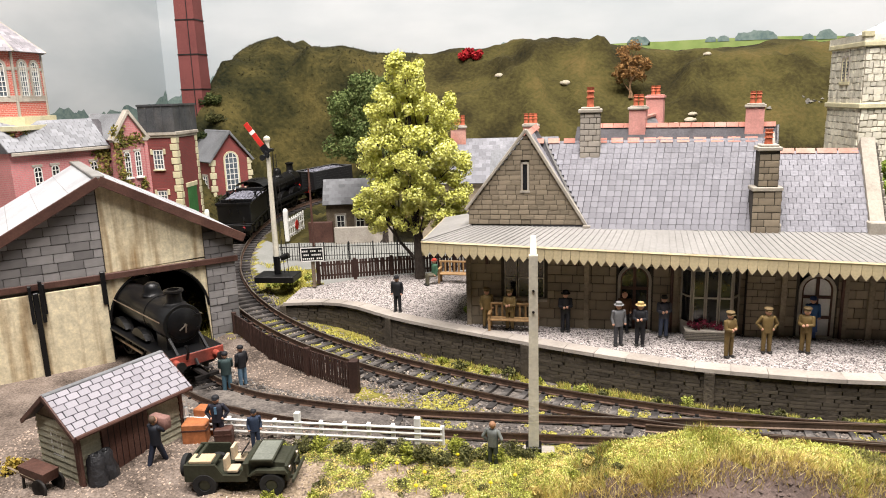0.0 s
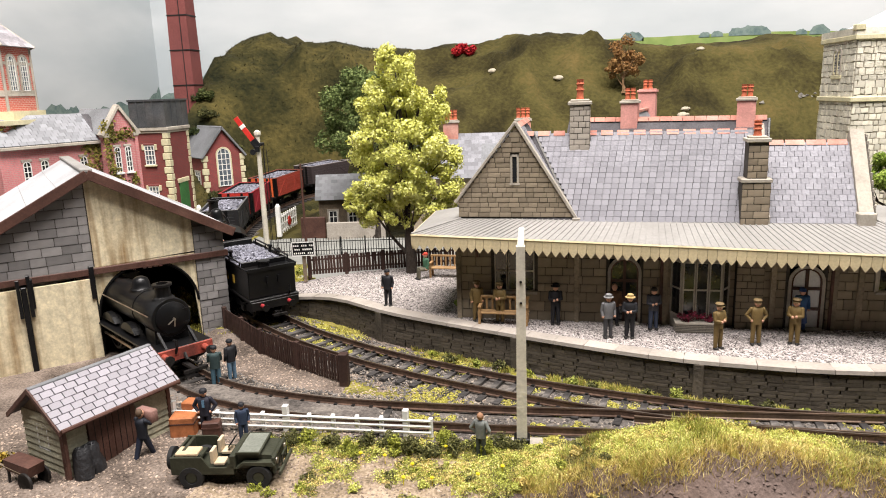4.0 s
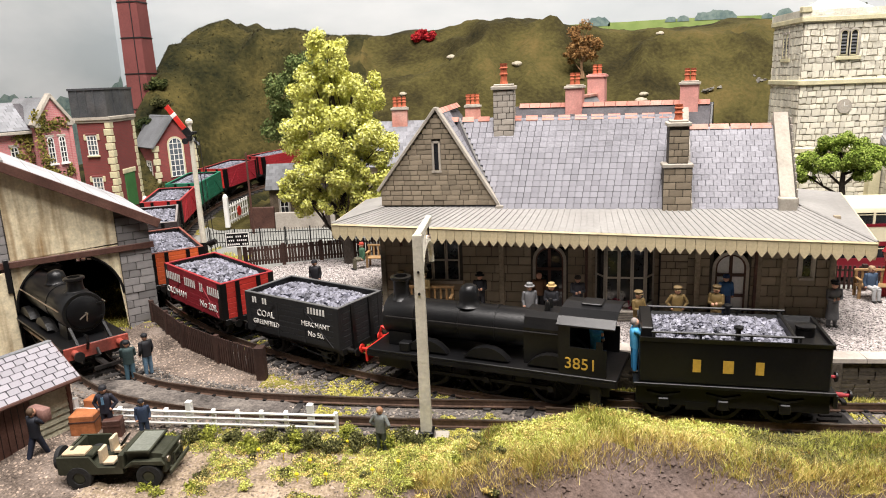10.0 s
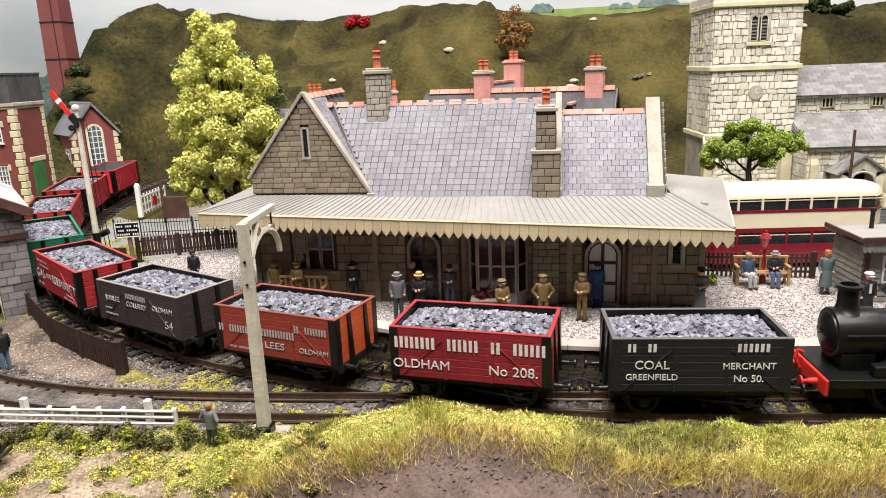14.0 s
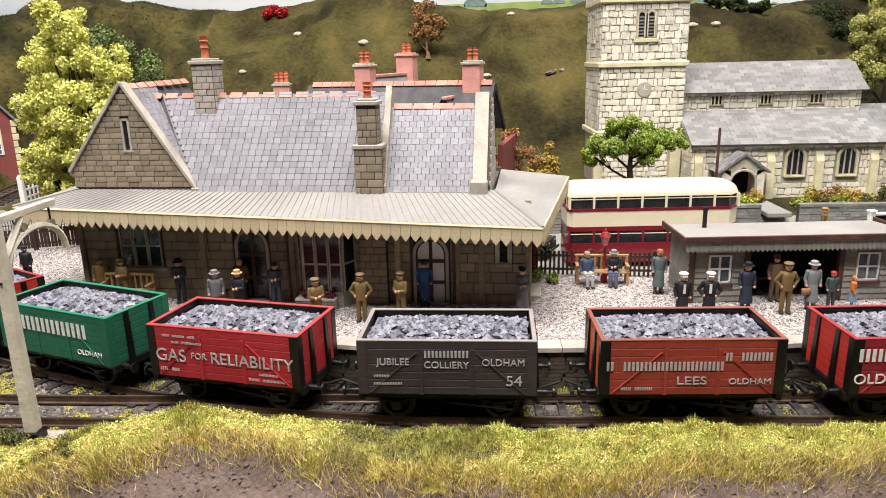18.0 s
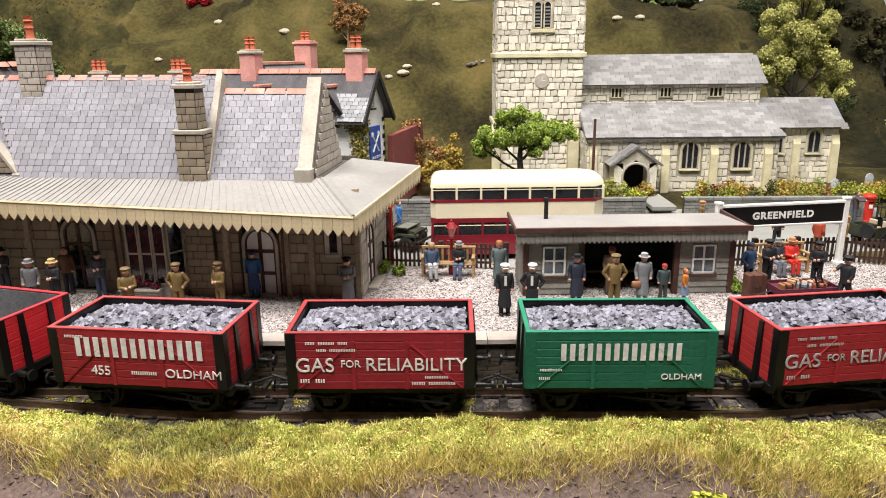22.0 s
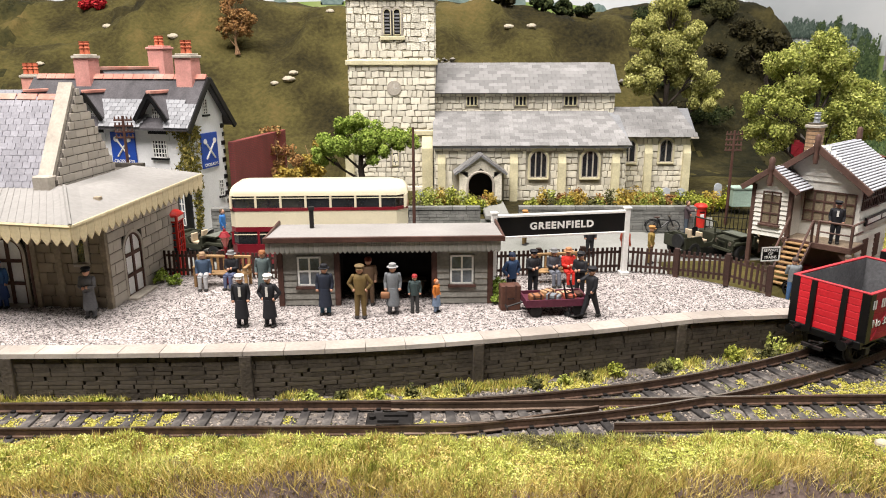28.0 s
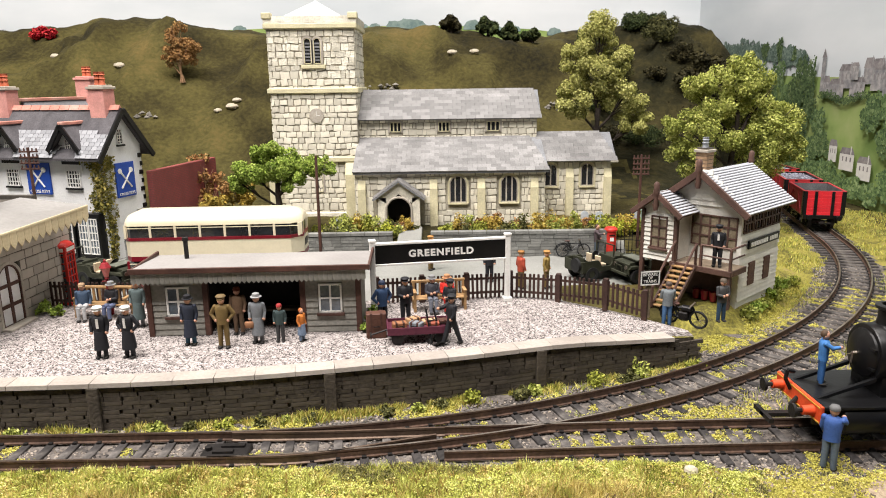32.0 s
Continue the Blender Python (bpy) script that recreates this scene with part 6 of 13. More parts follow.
def engine_shed():
    """x runs along the front from the right-hand corner to the left (negative), y into the shed."""
    rg = random.Random(5)
    th = thing("engine_shed", pose(-0.175, 0.385, 0, 0, 0, 39.5), "stone engine shed with stained cream boarding and brown bargeboards", "engine shed")
    I = Matrix()
    gz = lambda x: 94 - abs(x + 67.2) * (94 - 58.5) / 67.2
    # right and left piers in stone
    part("left_wall", G().prism([(-69, 41.5), (-69, gz(-69)), (-134, gz(-134)), (-134, 34)], 0.6, 5), MORTAR, th)
    front = part("front_wall", G().prism([(0, -6), (0, gz(0)), (-17, gz(-17)), (-17, -6)], 0.6, 5), MORTAR, th)
    pc = Pieces(front, "stone", SHED_STONE, 290)
    stones(pc, I, -6, 60, 4.4, 7.6, lambda z: [(-16.8, 0)] if z < gz(0) else [(-16.8, -(z - 58.5) / 0.528)], rg, 0.5)
    stones(pc, I, 44, 91, 4.8, 9.5, lambda z: [(max(-134, -67.2 - (94 - z) / 0.528), -69.5)] if z < 92 else [], rg, 0.5)
    pc.done()
    ps = Pieces(part("end_wall", G().box(-5, -0.6, 5, 105, -6, 58), MORTAR, th), "stone", SHED_STONE, 60)
    stones(ps, Matrix(((0, -1, 0, -0.4), (1, 0, 0, 0), (0, 0, 1, 0), (0, 0, 0, 1))), -6, 57, 4.6, 9, lambda z: [(0, 105)], rg, 0.4)
    ps.done()
    # cream boarding over the open road, with the arch cut through
    cx, r, top = -43.5, 26.2, 17.0
    arch = [(cx + r * math.cos(a), top + r * math.sin(a)) for a in [math.pi * k / 20 for k in range(21)]]
    left = [(-69.5, 42), (-69.5, gz(-69.5) - 1)] + [(-67.2, 93), (-17, gz(-17) - 0.5), (-17, 42)]
    part("upper_boarding", G().prism([(-69, 44.5), (-69, 92.4), (-67.2, 93.2), (-17, gz(-17) - 0.4), (-17, 46)], 0.2, 2.2), SHED_CREAM, th)
    g = G()
    xs = [-69.6 + 0.25 * 0 + i * (52.6 / 26) for i in range(27)]
    for a, b in zip(xs[:-1], xs[1:]):
        za = [top + math.sqrt(max(0, r * r - (x - cx) ** 2)) if abs(x - cx) < r else -6 for x in (a, b)]
        g.prism([(a, za[0]), (b, za[1]), (b, 45), (a, 45)], 0.4, 2.2)
    part("arch_boarding", g, SHED_CREAM, th)
    rim = G()
    for (ax, az), (bx, bz) in zip(arch[:-1], arch[1:]):
        rim.cyl((ax, 0.8, az), (bx, 0.8, bz), 0.9, None, 6)
    part("arch_rim", rim, BLACK, th)
    # closed left-hand doors
    for k, (a, b) in enumerate(((-102, -70.5), (-134, -104.5))):
        d = part("shed_door", G().cbox(a, b, -1.6, 0.6, -5.6, 39, 0.2), SHED_CREAM, th, "stained cream planked shed door")
        part("hinge_strap", G().cbox(a + 0.8, a + 3.2, -2.6, -1.4, 28, 44, 0.2), BLACK, d)
    part("door_post", G().cbox(-104.6, -102.0, -3.4, 0, -6, 40, 0.3).cbox(-106.5, -104.8, -3.8, -1.5, 24, 44, 0.2).cbox(-101.6, -99.8, -3.8, -1.5, 24, 46, 0.2), BLACK, th)
    part("hinge_bracket", G().cbox(-72.5, -70.0, -2.6, 0, 28, 46, 0.3), BLACK, th)
    part("beam", G().cbox(-134, 1.6, -1.6, 0.5, 41.0, 44.4, 0.2), BROWN, th)
    # roof
    sl = Vector((-67.2, 0, 36.5))
    for sx, o in ((1, 4.5), (-1, -138.9)):
        m = plane((o, -4 if sx > 0 else 108, 57 if sx > 0 else 57), (0, sx, 0), Vector((-67.2 * sx - 4.5 * sx, 0, 39.5)))
        part("roof_sheet", G().cbox(0, 112, 0, 80.5 if sx > 0 else 80.5, -0.8, 0.6, 0.2, m), mat("shed_roof_sheet", (0.42, 0.425, 0.44), 0.7, var=0.15, size=0.03, stain=(0.26, 0.25, 0.25), stain_amount=0.5), th)
        for i in range(1, 5):
            part("roof_joint", G().box(0.2, 111.8, i * 16.4 - 0.12, i * 16.4 + 0.12, 0.5, 0.72, m), LEAD, th)
        b = plane((o, -5.2, 55.2), Vector((-67.2 * sx - 4.5 * sx, 0, 39.5)), (0, 1, 0))
        part("bargeboard", G().cbox(-1, 82, -0.6, 1.4, -2.6, 2.4, 0.2, b), BROWN, th)
    part("ridge_cap", G().cbox(-70.2, -64.2, -5, 108, 95.6, 97.6, 0.4), LEAD, th)
    # inside shade put into near-black walls, with arched windows in the back wall
    part("back_wall", G().box(-134, -61, 100, 105, -6, 60).box(-47, -31, 100, 105, -6, 60).box(-17, 0, 100, 105, -6, 60).box(-61, -47, 100, 105, -6, 18).box(-31, -17, 100, 105, -6, 18).box(-61, -47, 100, 105, 46, 60).box(-31, -17, 100, 105, 46, 60), INTERIOR_SHADE, th)
    part("party_wall", G().box(-70, -69, 2.4, 100, -6, 60), INTERIOR_SHADE, th)
    part("inner_lining", G().box(-6.2, -5.2, 5, 100, -6, 58), INTERIOR_SHADE, th)
    lightm = glass("frosted_window_glass", (0.94, 0.95, 0.96), 0.7)
    for x in (-60, -30):
        w = window(th, Matrix.Translation((0, 99, 0)), x - 1, x + 13, 17.5, 46.5, 4, 6, BLACK, lightm, 0.9, arch=True)
        for o in w.children:
            o.visible_shadow = False
    part("rafters", G().box(-130, -6, 20, 22, 52, 55).box(-130, -6, 60, 62, 52, 55), BROWN, th)
    return th


engine_shed()


def hut():
    """Lamp hut of boards with a slate roof; x along its length."""
    rg = random.Random(8)
    th = thing("lineside_hut", pose(-0.1660, 0.2165, 0, 0, 0, 66), "small weatherboarded lineside hut with pale slate roof", "hut")
    boards = mat("hut_boards", (0.30, 0.28, 0.20), 0.85, var=0.3, size=0.008, stain=(0.3, 0.29, 0.22), stain_amount=0.5, isl=0.15)
    part("body", G().box(1, 46, 1, 26, -6, 18).prism([(1, 18), (13.5, 27.5), (26, 18)], 1, 46, "x"), OLDWOOD, th)
    for i in range(9):
        z = -5.6 + i * 2.65
        for a, b in ((0.6, 9.5), (30.5, 46.4)) if i > 0 else ((0.6, 9.5), (30.5, 46.4)):
            part("weatherboard", G().prism([(1.0, z), (0.1, z + 0.1), (0.7, z + 2.7), (1.0, z + 2.7)], a, b, "x"), boards, th)
        part("gable_board", G().prism([(1.0, z), (0.1, z + 0.1), (0.7, z + 2.7), (1.0, z + 2.7)], 1, 26, "y"), boards, th)
    d = part("double_door", G().cbox(10, 20, 0.0, 1.4, -5.6, 16.6, 0.2).cbox(20.2, 30, 0.0, 1.4, -5.6, 16.6, 0.2), BROWN, th)
    for x in (12.5, 15, 17.5, 22.7, 25.2, 27.7):
        part("door_joint", G().box(x - 0.12, x + 0.12, -0.12, 0.2, -5.4, 16.4), BLACK, d)
    window(th, Matrix(((0, 1, 0, 0.6), (-1, 0, 0, 0), (0, 0, 1, 0), (0, 0, 0, 1))), -17, -10, 4, 14, 2, 2, WHITE, DARKGLASS)
    pc = Pieces(th, "roof_slate", mat("hut_slate", (0.30, 0.285, 0.31), 0.7, var=0.2, size=0.02, stain=(0.15, 0.14, 0.155), stain_amount=0.5, isl=0.1), 250)
    for o, u, v in (((-2.5, -3.5, 16.2), (1, 0, 0), (0, 17, 12.6)), ((49.5, 30.5, 16.2), (-1, 0, 0), (0, -17, 12.6))):
        m = plane(o, u, v)
        part("roof_board", G().box(0, 52, 0, 21.2, -0.8, 0, m), ROOF_JOINT, th)
        slates(pc, m, 52, 21, 3.0, 4.6, rg, None, 0.9, 0.4, 0.88)
    pc.done()
    part("ridge", G().cbox(-2.6, 49.6, 12.3, 14.7, 28.4, 29.6, 0.3), SLATE, th)
    for x in (-2.4, 49.2):
        part("bargeboard", G().prism([(-3.8, 14.6), (13.5, 27.6), (30.8, 14.6), (30.8, 16.4), (13.5, 29.6), (-3.8, 16.4)], x - 0.5, x + 0.5, "x"), BROWN, th)
    for x in (0.8, 46):
        part("corner_post", G().cbox(x - 1, x + 0.8, -0.2, 1.8, -6, 17.5, 0.2), BROWN, th)
    part("downpipe", G().cyl((0, -1.4, -6), (0, -1.4, 15), 0.8, None, 8).cyl((-2, -3.8, 16), (49, -3.8, 16), 0.9, None, 8), BROWN, th)
    return th


hut()


# ---------------------------------------------------------------- church


def church():
    rg = random.Random(21)
    th = thing("parish_church", pose(0.3155, 0.560, 0), "pale rubble-stone church with square tower and grey slate roofs", "church")
    I = Matrix()
    S = lambda x: Matrix(((0, -1, 0, x), (1, 0, 0, 0), (0, 0, 1, 0), (0, 0, 0, 1)))
    # tower
    tw = part("tower", G().box(-64, 0, 29.6, 92, 14, 160), RUBBLE_JOINT, th)
    pt = Pieces(tw, "stone", RUBBLE, 290)
    tspan = lambda z: [(-64, -38.5), (-23, 0)] if 131 < z < 154 else [(-64, 0)]
    stones(pt, Matrix.Translation((0, 29.4, 0)), 16, 160, 4.6, 5.2, tspan, rg, 0.5, 0.45, 0.8)
    stones(pt, Matrix(((0, 1, 0, -64.2), (-1, 0, 0, 92), (0, 0, 1, 0), (0, 0, 0, 1))), 60, 160, 4.8, 5.6, lambda z: [(0, 62)], rg, 0.5, 0.45, 0.8)
    stones(pt, Matrix(((0, -1, 0, 0.2), (1, 0, 0, 0), (0, 0, 1, 0), (0, 0, 0, 1))), 96, 160, 4.8, 5.6, lambda z: [(30, 92)], rg, 0.5, 0.45, 0.8)
    pt.done()
    for z, e in ((112.6, 2.2), (61, 2.6), (159, 2.4)):
        part("string_course", G().cbox(-64 - e, e, 29.6 - e, 92 + e, z, z + 4, 0.6), QUOIN, tw)
    part("parapet", G().box(-66, 2, 27.6, 30.6, 163, 168).box(-66, 2, 91, 94, 163, 168).box(-66, -63, 30.6, 91, 163, 168).box(-1, 2, 30.6, 91, 163, 168), RUBBLE, tw)
    for x in (-67, -4):
        part("corner_merlon", G().cbox(x, x + 7, 26.6, 33, 166, 170.5, 0.5), QUOIN, tw)
    part("spire_cap", G().add([(-62, 33, 164), (-2, 33, 164), (-2, 89, 164), (-62, 89, 164), (-32, 61, 182)], [(0, 1, 4), (1, 2, 4), (2, 3, 4), (3, 0, 4), (3, 2, 1, 0)]), RENDER, tw)
    for m, c in ((Matrix.Translation((0, 28.8, 0)), -30.8), (Matrix(((0, 1, 0, -64.8), (-1, 0, 0, 92), (0, 0, 1, 0), (0, 0, 0, 1))), 31)):
        for dx in (-6.6, 0.6):
            # opening backed in near-black as painted shade of the bell chamber
            w = window(tw, m, c + dx, c + dx + 5.4, 134, 152.5, 1, 1, QUOIN, INTERIOR_SHADE, arch=True, surround=DRESSED, name="belfry_opening")
            for k in range(6):
                part("louvre", G().box(c + dx + 0.8, c + dx + 4.6, 0.05, 0.4, 136 + k * 2.4, 137.2 + k * 2.4, m), SLATE, w)
        part("belfry_sill", G().cbox(c - 9, c + 9, -1.0, 1, 130.6, 133.4, 0.3, m), QUOIN, tw)
    part("clock_face", G().lathe([(4.4, 28.4), (4.4, 29.4)], 20, (-30.5, 0, 96.2), "y"), BLUE, tw, smooth=True)
    part("clock_rim", G().lathe([(4.4, 28.2), (5.4, 28.2), (5.4, 29.6), (4.4, 29.6)], 20, (-30.5, 0, 96.2), "y"), DRESSED, tw)
    part("clock_hand", G().box(-30.7, -30.3, 28.1, 28.3, 96.2, 99.4).box(-30.5, -27.8, 28.1, 28.3, 96.0, 96.4), WHITE, tw)
    window(tw, Matrix.Translation((0, 28.8, 0)), -33, -28, 38, 54, 1, 1, QUOIN, DARKGLASS, arch=True, surround=DRESSED)
    for x0, x1 in ((-68, -62), (-10, -2)):
        part("buttress", G().prism([(22, 14), (22, 52), (29.6, 64), (29.6, 14)], x0, x1, "x"), QUOIN, tw)
    part("tower_stage", G().cbox(-66, 1.5, 28, 30, 14, 22, 0.5), RUBBLE, tw)
    # nave with clerestory
    nv = part("nave_wall", G().box(0, 138, 40, 82, 18, 92), RUBBLE_JOINT, th)
    pn = Pieces(nv, "stone", RUBBLE, 200)
    cl = [(23, 33.5), (60.5, 71), (98, 110)]

    def nspan(z):
        if not 81 < z < 91:
            return [(0, 138)]
        out, u = [], 0
        for a, b in cl:
            out.append((u, a))
            u = b
        return out + [(u, 138)]
    stones(pn, Matrix.Translation((0, 39.8, 0)), 72, 92.5, 3.8, 4.6, nspan, rg, 0.5, 0.4, 0.7)
    pn.done()
    for a, b in cl:
        w = window(nv, Matrix.Translation((0, 39.4, 0)), a + 0.8, b - 0.8, 82.2, 90.0, 3, 1, QUOIN, DARKGLASS, 1.0, surround=DRESSED, name="clerestory_window")
    ps = Pieces(th, "roof_slate", mat("church_slate", (0.22, 0.215, 0.21), 0.75, var=0.22, size=0.03, stain=(0.14, 0.135, 0.13), stain_amount=0.5, isl=0.22), 150)
    part("nave_roof", G().prism([(36, 91.5), (61, 113), (86, 91.5)], -0.5, 141, "x"), SLATE, th)
    slates(ps, plane((-1, 35.6, 92), (1, 0, 0), (0, 25.4, 21.8)), 142.5, 33.4, 3.4, 7.0, rg, lambda v: [(0, 142.5 - v * 0.12)], 0.9, 0.12)
    # aisle
    ai = part("aisle_wall", G().box(0, 138.5, 0.2, 40, 14, 57), RUBBLE_JOINT, th)
    pa = Pieces(ai, "stone", RUBBLE, 250)
    aw = [(66.5, 83.5, 31), (104, 121, 31)]

    def aspan(z):
        cuts = [(12.5, 50)] if z < 44 else []
        cuts += [(a - 0.6, b + 0.6) for a, b, z0 in aw if z0 - 1 < z < 54]
        out, u = [], 0
        for a, b in sorted(cuts):
            out.append((u, a))
            u = b
        return out + [(u, 138.5)]
    stones(pa, I, 15, 57, 4.2, 4.8, aspan, rg, 0.5, 0.4, 0.7)
    stones(pa, S(138.8), 15, 57, 4.2, 4.8, lambda z: [(0, 40)], rg, 0.5, 0.4, 0.7)
    stones(pa, Matrix(((0, 1, 0, -0.2), (-1, 0, 0, 40), (0, 0, 1, 0), (0, 0, 0, 1))), 15, 60, 4.2, 4.8, lambda z: [(10, 40)], rg, 0.5, 0.4, 0.7)
    pa.done()
    for a, b, z0 in aw:
        w = window(ai, Matrix.Translation((0, -0.5, 0)), a + 2.2, b - 2.2, 33, 53, 3, 1, DRESSED, DARKGLASS, 1.0, arch=True, surround=QUOIN, sill=QUOIN, name="aisle_window")
    for x in (4.5, 57, 92, 131):
        part("buttress", G().prism([(-4.0, 14), (-3.2, 44), (0.2, 52), (0.2, 14)], x - 2.8, x + 2.8, "x"), QUOIN, th)
    part("aisle_roof", G().prism([(-3.5, 56.2), (40, 77.5), (40, 72), (-3.5, 55)], -1.5, 141, "x"), SLATE, th)
    slates(ps, plane((-2, -4, 56.6), (1, 0, 0), (0, 44, 21.4)), 144, 48.6, 4.0, 7.0, rg, lambda v: [(v * 0.03, 144 - v * 0.2)], 0.9, 0.12)
    # porch
    po = part("porch", G().box(17, 23, -17, 0, 14, 40).box(41.5, 47, -17, 0, 14, 40).prism([(17, 40), (32, 51), (47, 40), (41.5, 36), (32, 42.5), (23, 36)], -17, 0, "y"), RUBBLE, th)
    part("porch_floor", G().box(23, 41.5, -16, 0, 14, 18.5), DRESSED, po)
    # near-black sheet that paints the shade within the porch
    part("porch_shadow", G().box(23, 41.5, -1.2, -0.6, 18.5, 42), INTERIOR_SHADE, po)
    arch = [(32 + 9.2 * math.cos(a), 31 + 9.2 * math.sin(a)) for a in [math.pi * k / 12 for k in range(13)]]
    g = G()
    for (ax, az), (bx, bz) in zip(arch[:-1], arch[1:]):
        g.cyl((ax, -17.2, az), (bx, -17.2, bz), 0.9, None, 6)
    part("porch_arch", g.cyl((41.2, -17.2, 31), (41.2, -17.2, 18), 0.9, None, 6).cyl((22.8, -17.2, 31), (22.8, -17.2, 18), 0.9, None, 6), DRESSED, po)
    for o, u, v in (((13.5, -19, 38.5), (0, 1, 0), (18.5, 0, 13.5)), ((50.5, 0, 38.5), (0, -1, 0), (-18.5, 0, 13.5))):
        m = plane(o, u, v)
        if m.to_3x3().col[2].z < 0:
            m = plane((o[0], o[1] + 19 * u[1], o[2]), (0, -u[1], 0), v)
        part("porch_roof", G().box(0, 19, 0, 22.8, -0.8, 0, m), SLATE, po)
        slates(ps, m, 19, 22.8, 3.6, 4.6, rg, None, 0.8, 0.2)
    # chancel
    ch = part("chancel_wall", G().box(138.5, 192, 22.2, 66, 16, 61), RUBBLE_JOINT, th)
    p5 = Pieces(ch, "stone", RUBBLE, 200)

    def cspan(z):
        return [(138.5, 140.5), (152, 168.5), (180.5, 192)] if 41 < z < 59 else [(138.5, 192)]
    stones(p5, Matrix.Translation((0, 22, 0)), 17, 61, 4.2, 4.8, cspan, rg, 0.5, 0.4, 0.7)
    stones(p5, S(192.2), 17, 61, 4.2, 4.8, lambda z: [(22, 66)], rg, 0.5, 0.4, 0.7)
    p5.done()
    for a in (141.5, 169.5):
        window(ch, Matrix.Translation((0, 21.5, 0)), a, a + 10, 41, 58.5, 2, 1, DRESSED, DARKGLASS, 1.0, arch=True, surround=QUOIN, sill=QUOIN)
    for x in (161, 190):
        part("buttress", G().prism([(18, 14), (19, 48), (22.2, 56), (22.2, 14)], x - 2.8, x + 2.8, "x"), QUOIN, ch)
    part("chancel_roof", G().prism([(18, 60), (44, 80), (70, 60)], 137, 196, "x"), SLATE, th)
    slates(ps, plane((137, 17.6, 60.4), (1, 0, 0), (0, 26.4, 20.2)), 60, 33, 3.8, 7.0, rg, lambda v: [(0, 60 - v * 0.30)], 0.9, 0.12)
    ps.done()
    part("chancel_verge", G().cbox(191, 197, 17, 71, 59, 60.5, 0.3), DRESSED, th)
    return th


church()


# ---------------------------------------------------------------- inn


def inn():
    rg = random.Random(31)
    th = thing("village_inn", pose(0.1587, 0.5037, 0, 0, 0, -17), "white rendered inn with dormers, grey slate roof and pink chimneys", "inn")
    I = Matrix()
    part("wall", G().box(-132, 0, 0, 38, 2, 81.6).prism([(0, 81.6), (19, 104.6), (38, 81.6)], -132, 0, "x"), RENDER, th)
    pcm = mat("inn_slate", (0.30, 0.305, 0.32), 0.7, var=0.22, size=0.02, stain=(0.2, 0.2, 0.2), stain_amount=0.4, isl=0.2)
    ps = Pieces(th, "roof_slate", pcm, 200)
    part("roof_board", G().prism([(-6.4, 74.6), (19, 105.6), (44.4, 74.6), (44.4, 73.2), (19, 104.0), (-6.4, 73.2)], -136, 5, "x"), ROOF_JOINT, th)
    dx = (-22.7, -72.3, -120)
    m = plane((-136, -6.8, 74.9), (1, 0, 0), (0, 25.4, 31.0))

    def spans(v):
        out, u = [], 0
        for c in sorted(dx):
            w = max(0.0, 9.5 - v * 0.40)
            if v < 26 and w > 0.5:
                out.append((u, c + 136 - w))
                u = c + 136 + w
        return [(a, b) for a, b in out + [(u, 141)] if b > a + 0.5]
    slates(ps, m, 141, 40.0, 3.1, 4.2, rg, spans, 0.6, 0.25, 0.92)
    for c in dx:
        d = part("dormer", G().prism([(c - 8, 66), (c - 8, 84), (c, 95), (c + 8, 84), (c + 8, 66)], -0.8, 14, "y"), RENDER, th)
        for sx in (-1, 1):
            mm = plane((c + sx * 11.5, -6 if sx < 0 else 15, 80.6), (0, 1 if sx < 0 else -1, 0), (-sx * 11.5, 0, 15.6))
            if mm.to_3x3().col[2].z < 0:
                mm = plane((c + sx * 11.5, 15 if sx < 0 else -6, 80.6), (0, -1 if sx < 0 else 1, 0), (-sx * 11.5, 0, 15.6))
            part("dormer_roof", G().box(0, 21, 0, 19.4, -0.9, 0, mm), ROOF_JOINT, d)
            slates(ps, mm, 21, 19.2, 3.1, 4.2, rg, None, 0.6, 0.25, 0.92)
            b = plane((c + sx * 12, -6.6, 79.2), (-sx * 12, 0, 16.4), (0, 1, 0))
            part("bargeboard", G().box(0, 20.4, -0.5, 0.8, -1.4, 1.4, b), BLACK, d)
        part("dormer_ridge", G().cbox(c - 1.6, c + 1.6, -6.5, 13, 95.8, 98, 0.4), RIDGE, d)
        window(d, Matrix.Translation((0, -1.2, 0)), c - 2.6, c + 2.6, 76, 87, 3, 5, WHITE, DARKGLASS, 0.5, sill=BLACK)
        window(th, Matrix.Translation((0, -0.4, 0)), c - 5.6, c + 5.6, 55, 70, 5, 5, WHITE, DARKGLASS, 0.55, sill=BLACK)
        part("lintel", G().box(c - 7.5, c + 7.5, -1.0, 0, 70.4, 72.4), BLACK, th)
    for x0, x1 in ((-60.0, -41.0),):
        s = part("inn_sign", G().cbox(x0, x1, -1.2, 0, 50, 71, 0.2), BLUE, th, "blue inn sign with crossed keys")
        part("key_emblem", G().cyl((x0 + 5, -1.4, 55), (x1 - 5, -1.4, 66), 0.6, None, 6).cyl((x1 - 5, -1.4, 55), (x0 + 5, -1.4, 66), 0.6, None, 6).lathe([(1.8, -1.6), (1.8, -1.2)], 10, (x0 + 4.5, 0, 66.4), "y").lathe([(1.8, -1.6), (1.8, -1.2)], 10, (x1 - 4.5, 0, 66.4), "y"), WHITE, s)
        text("sign_lettering", "CROSS KEYS", 2.9, WHITE, Matrix.Translation(((x0 + x1) / 2 * MM, -1.3 * MM, 51.0 * MM)), s)
    E = Matrix(((0, -1, 0, 0), (1, 0, 0, 0), (0, 0, 1, 0), (0, 0, 0, 1)))
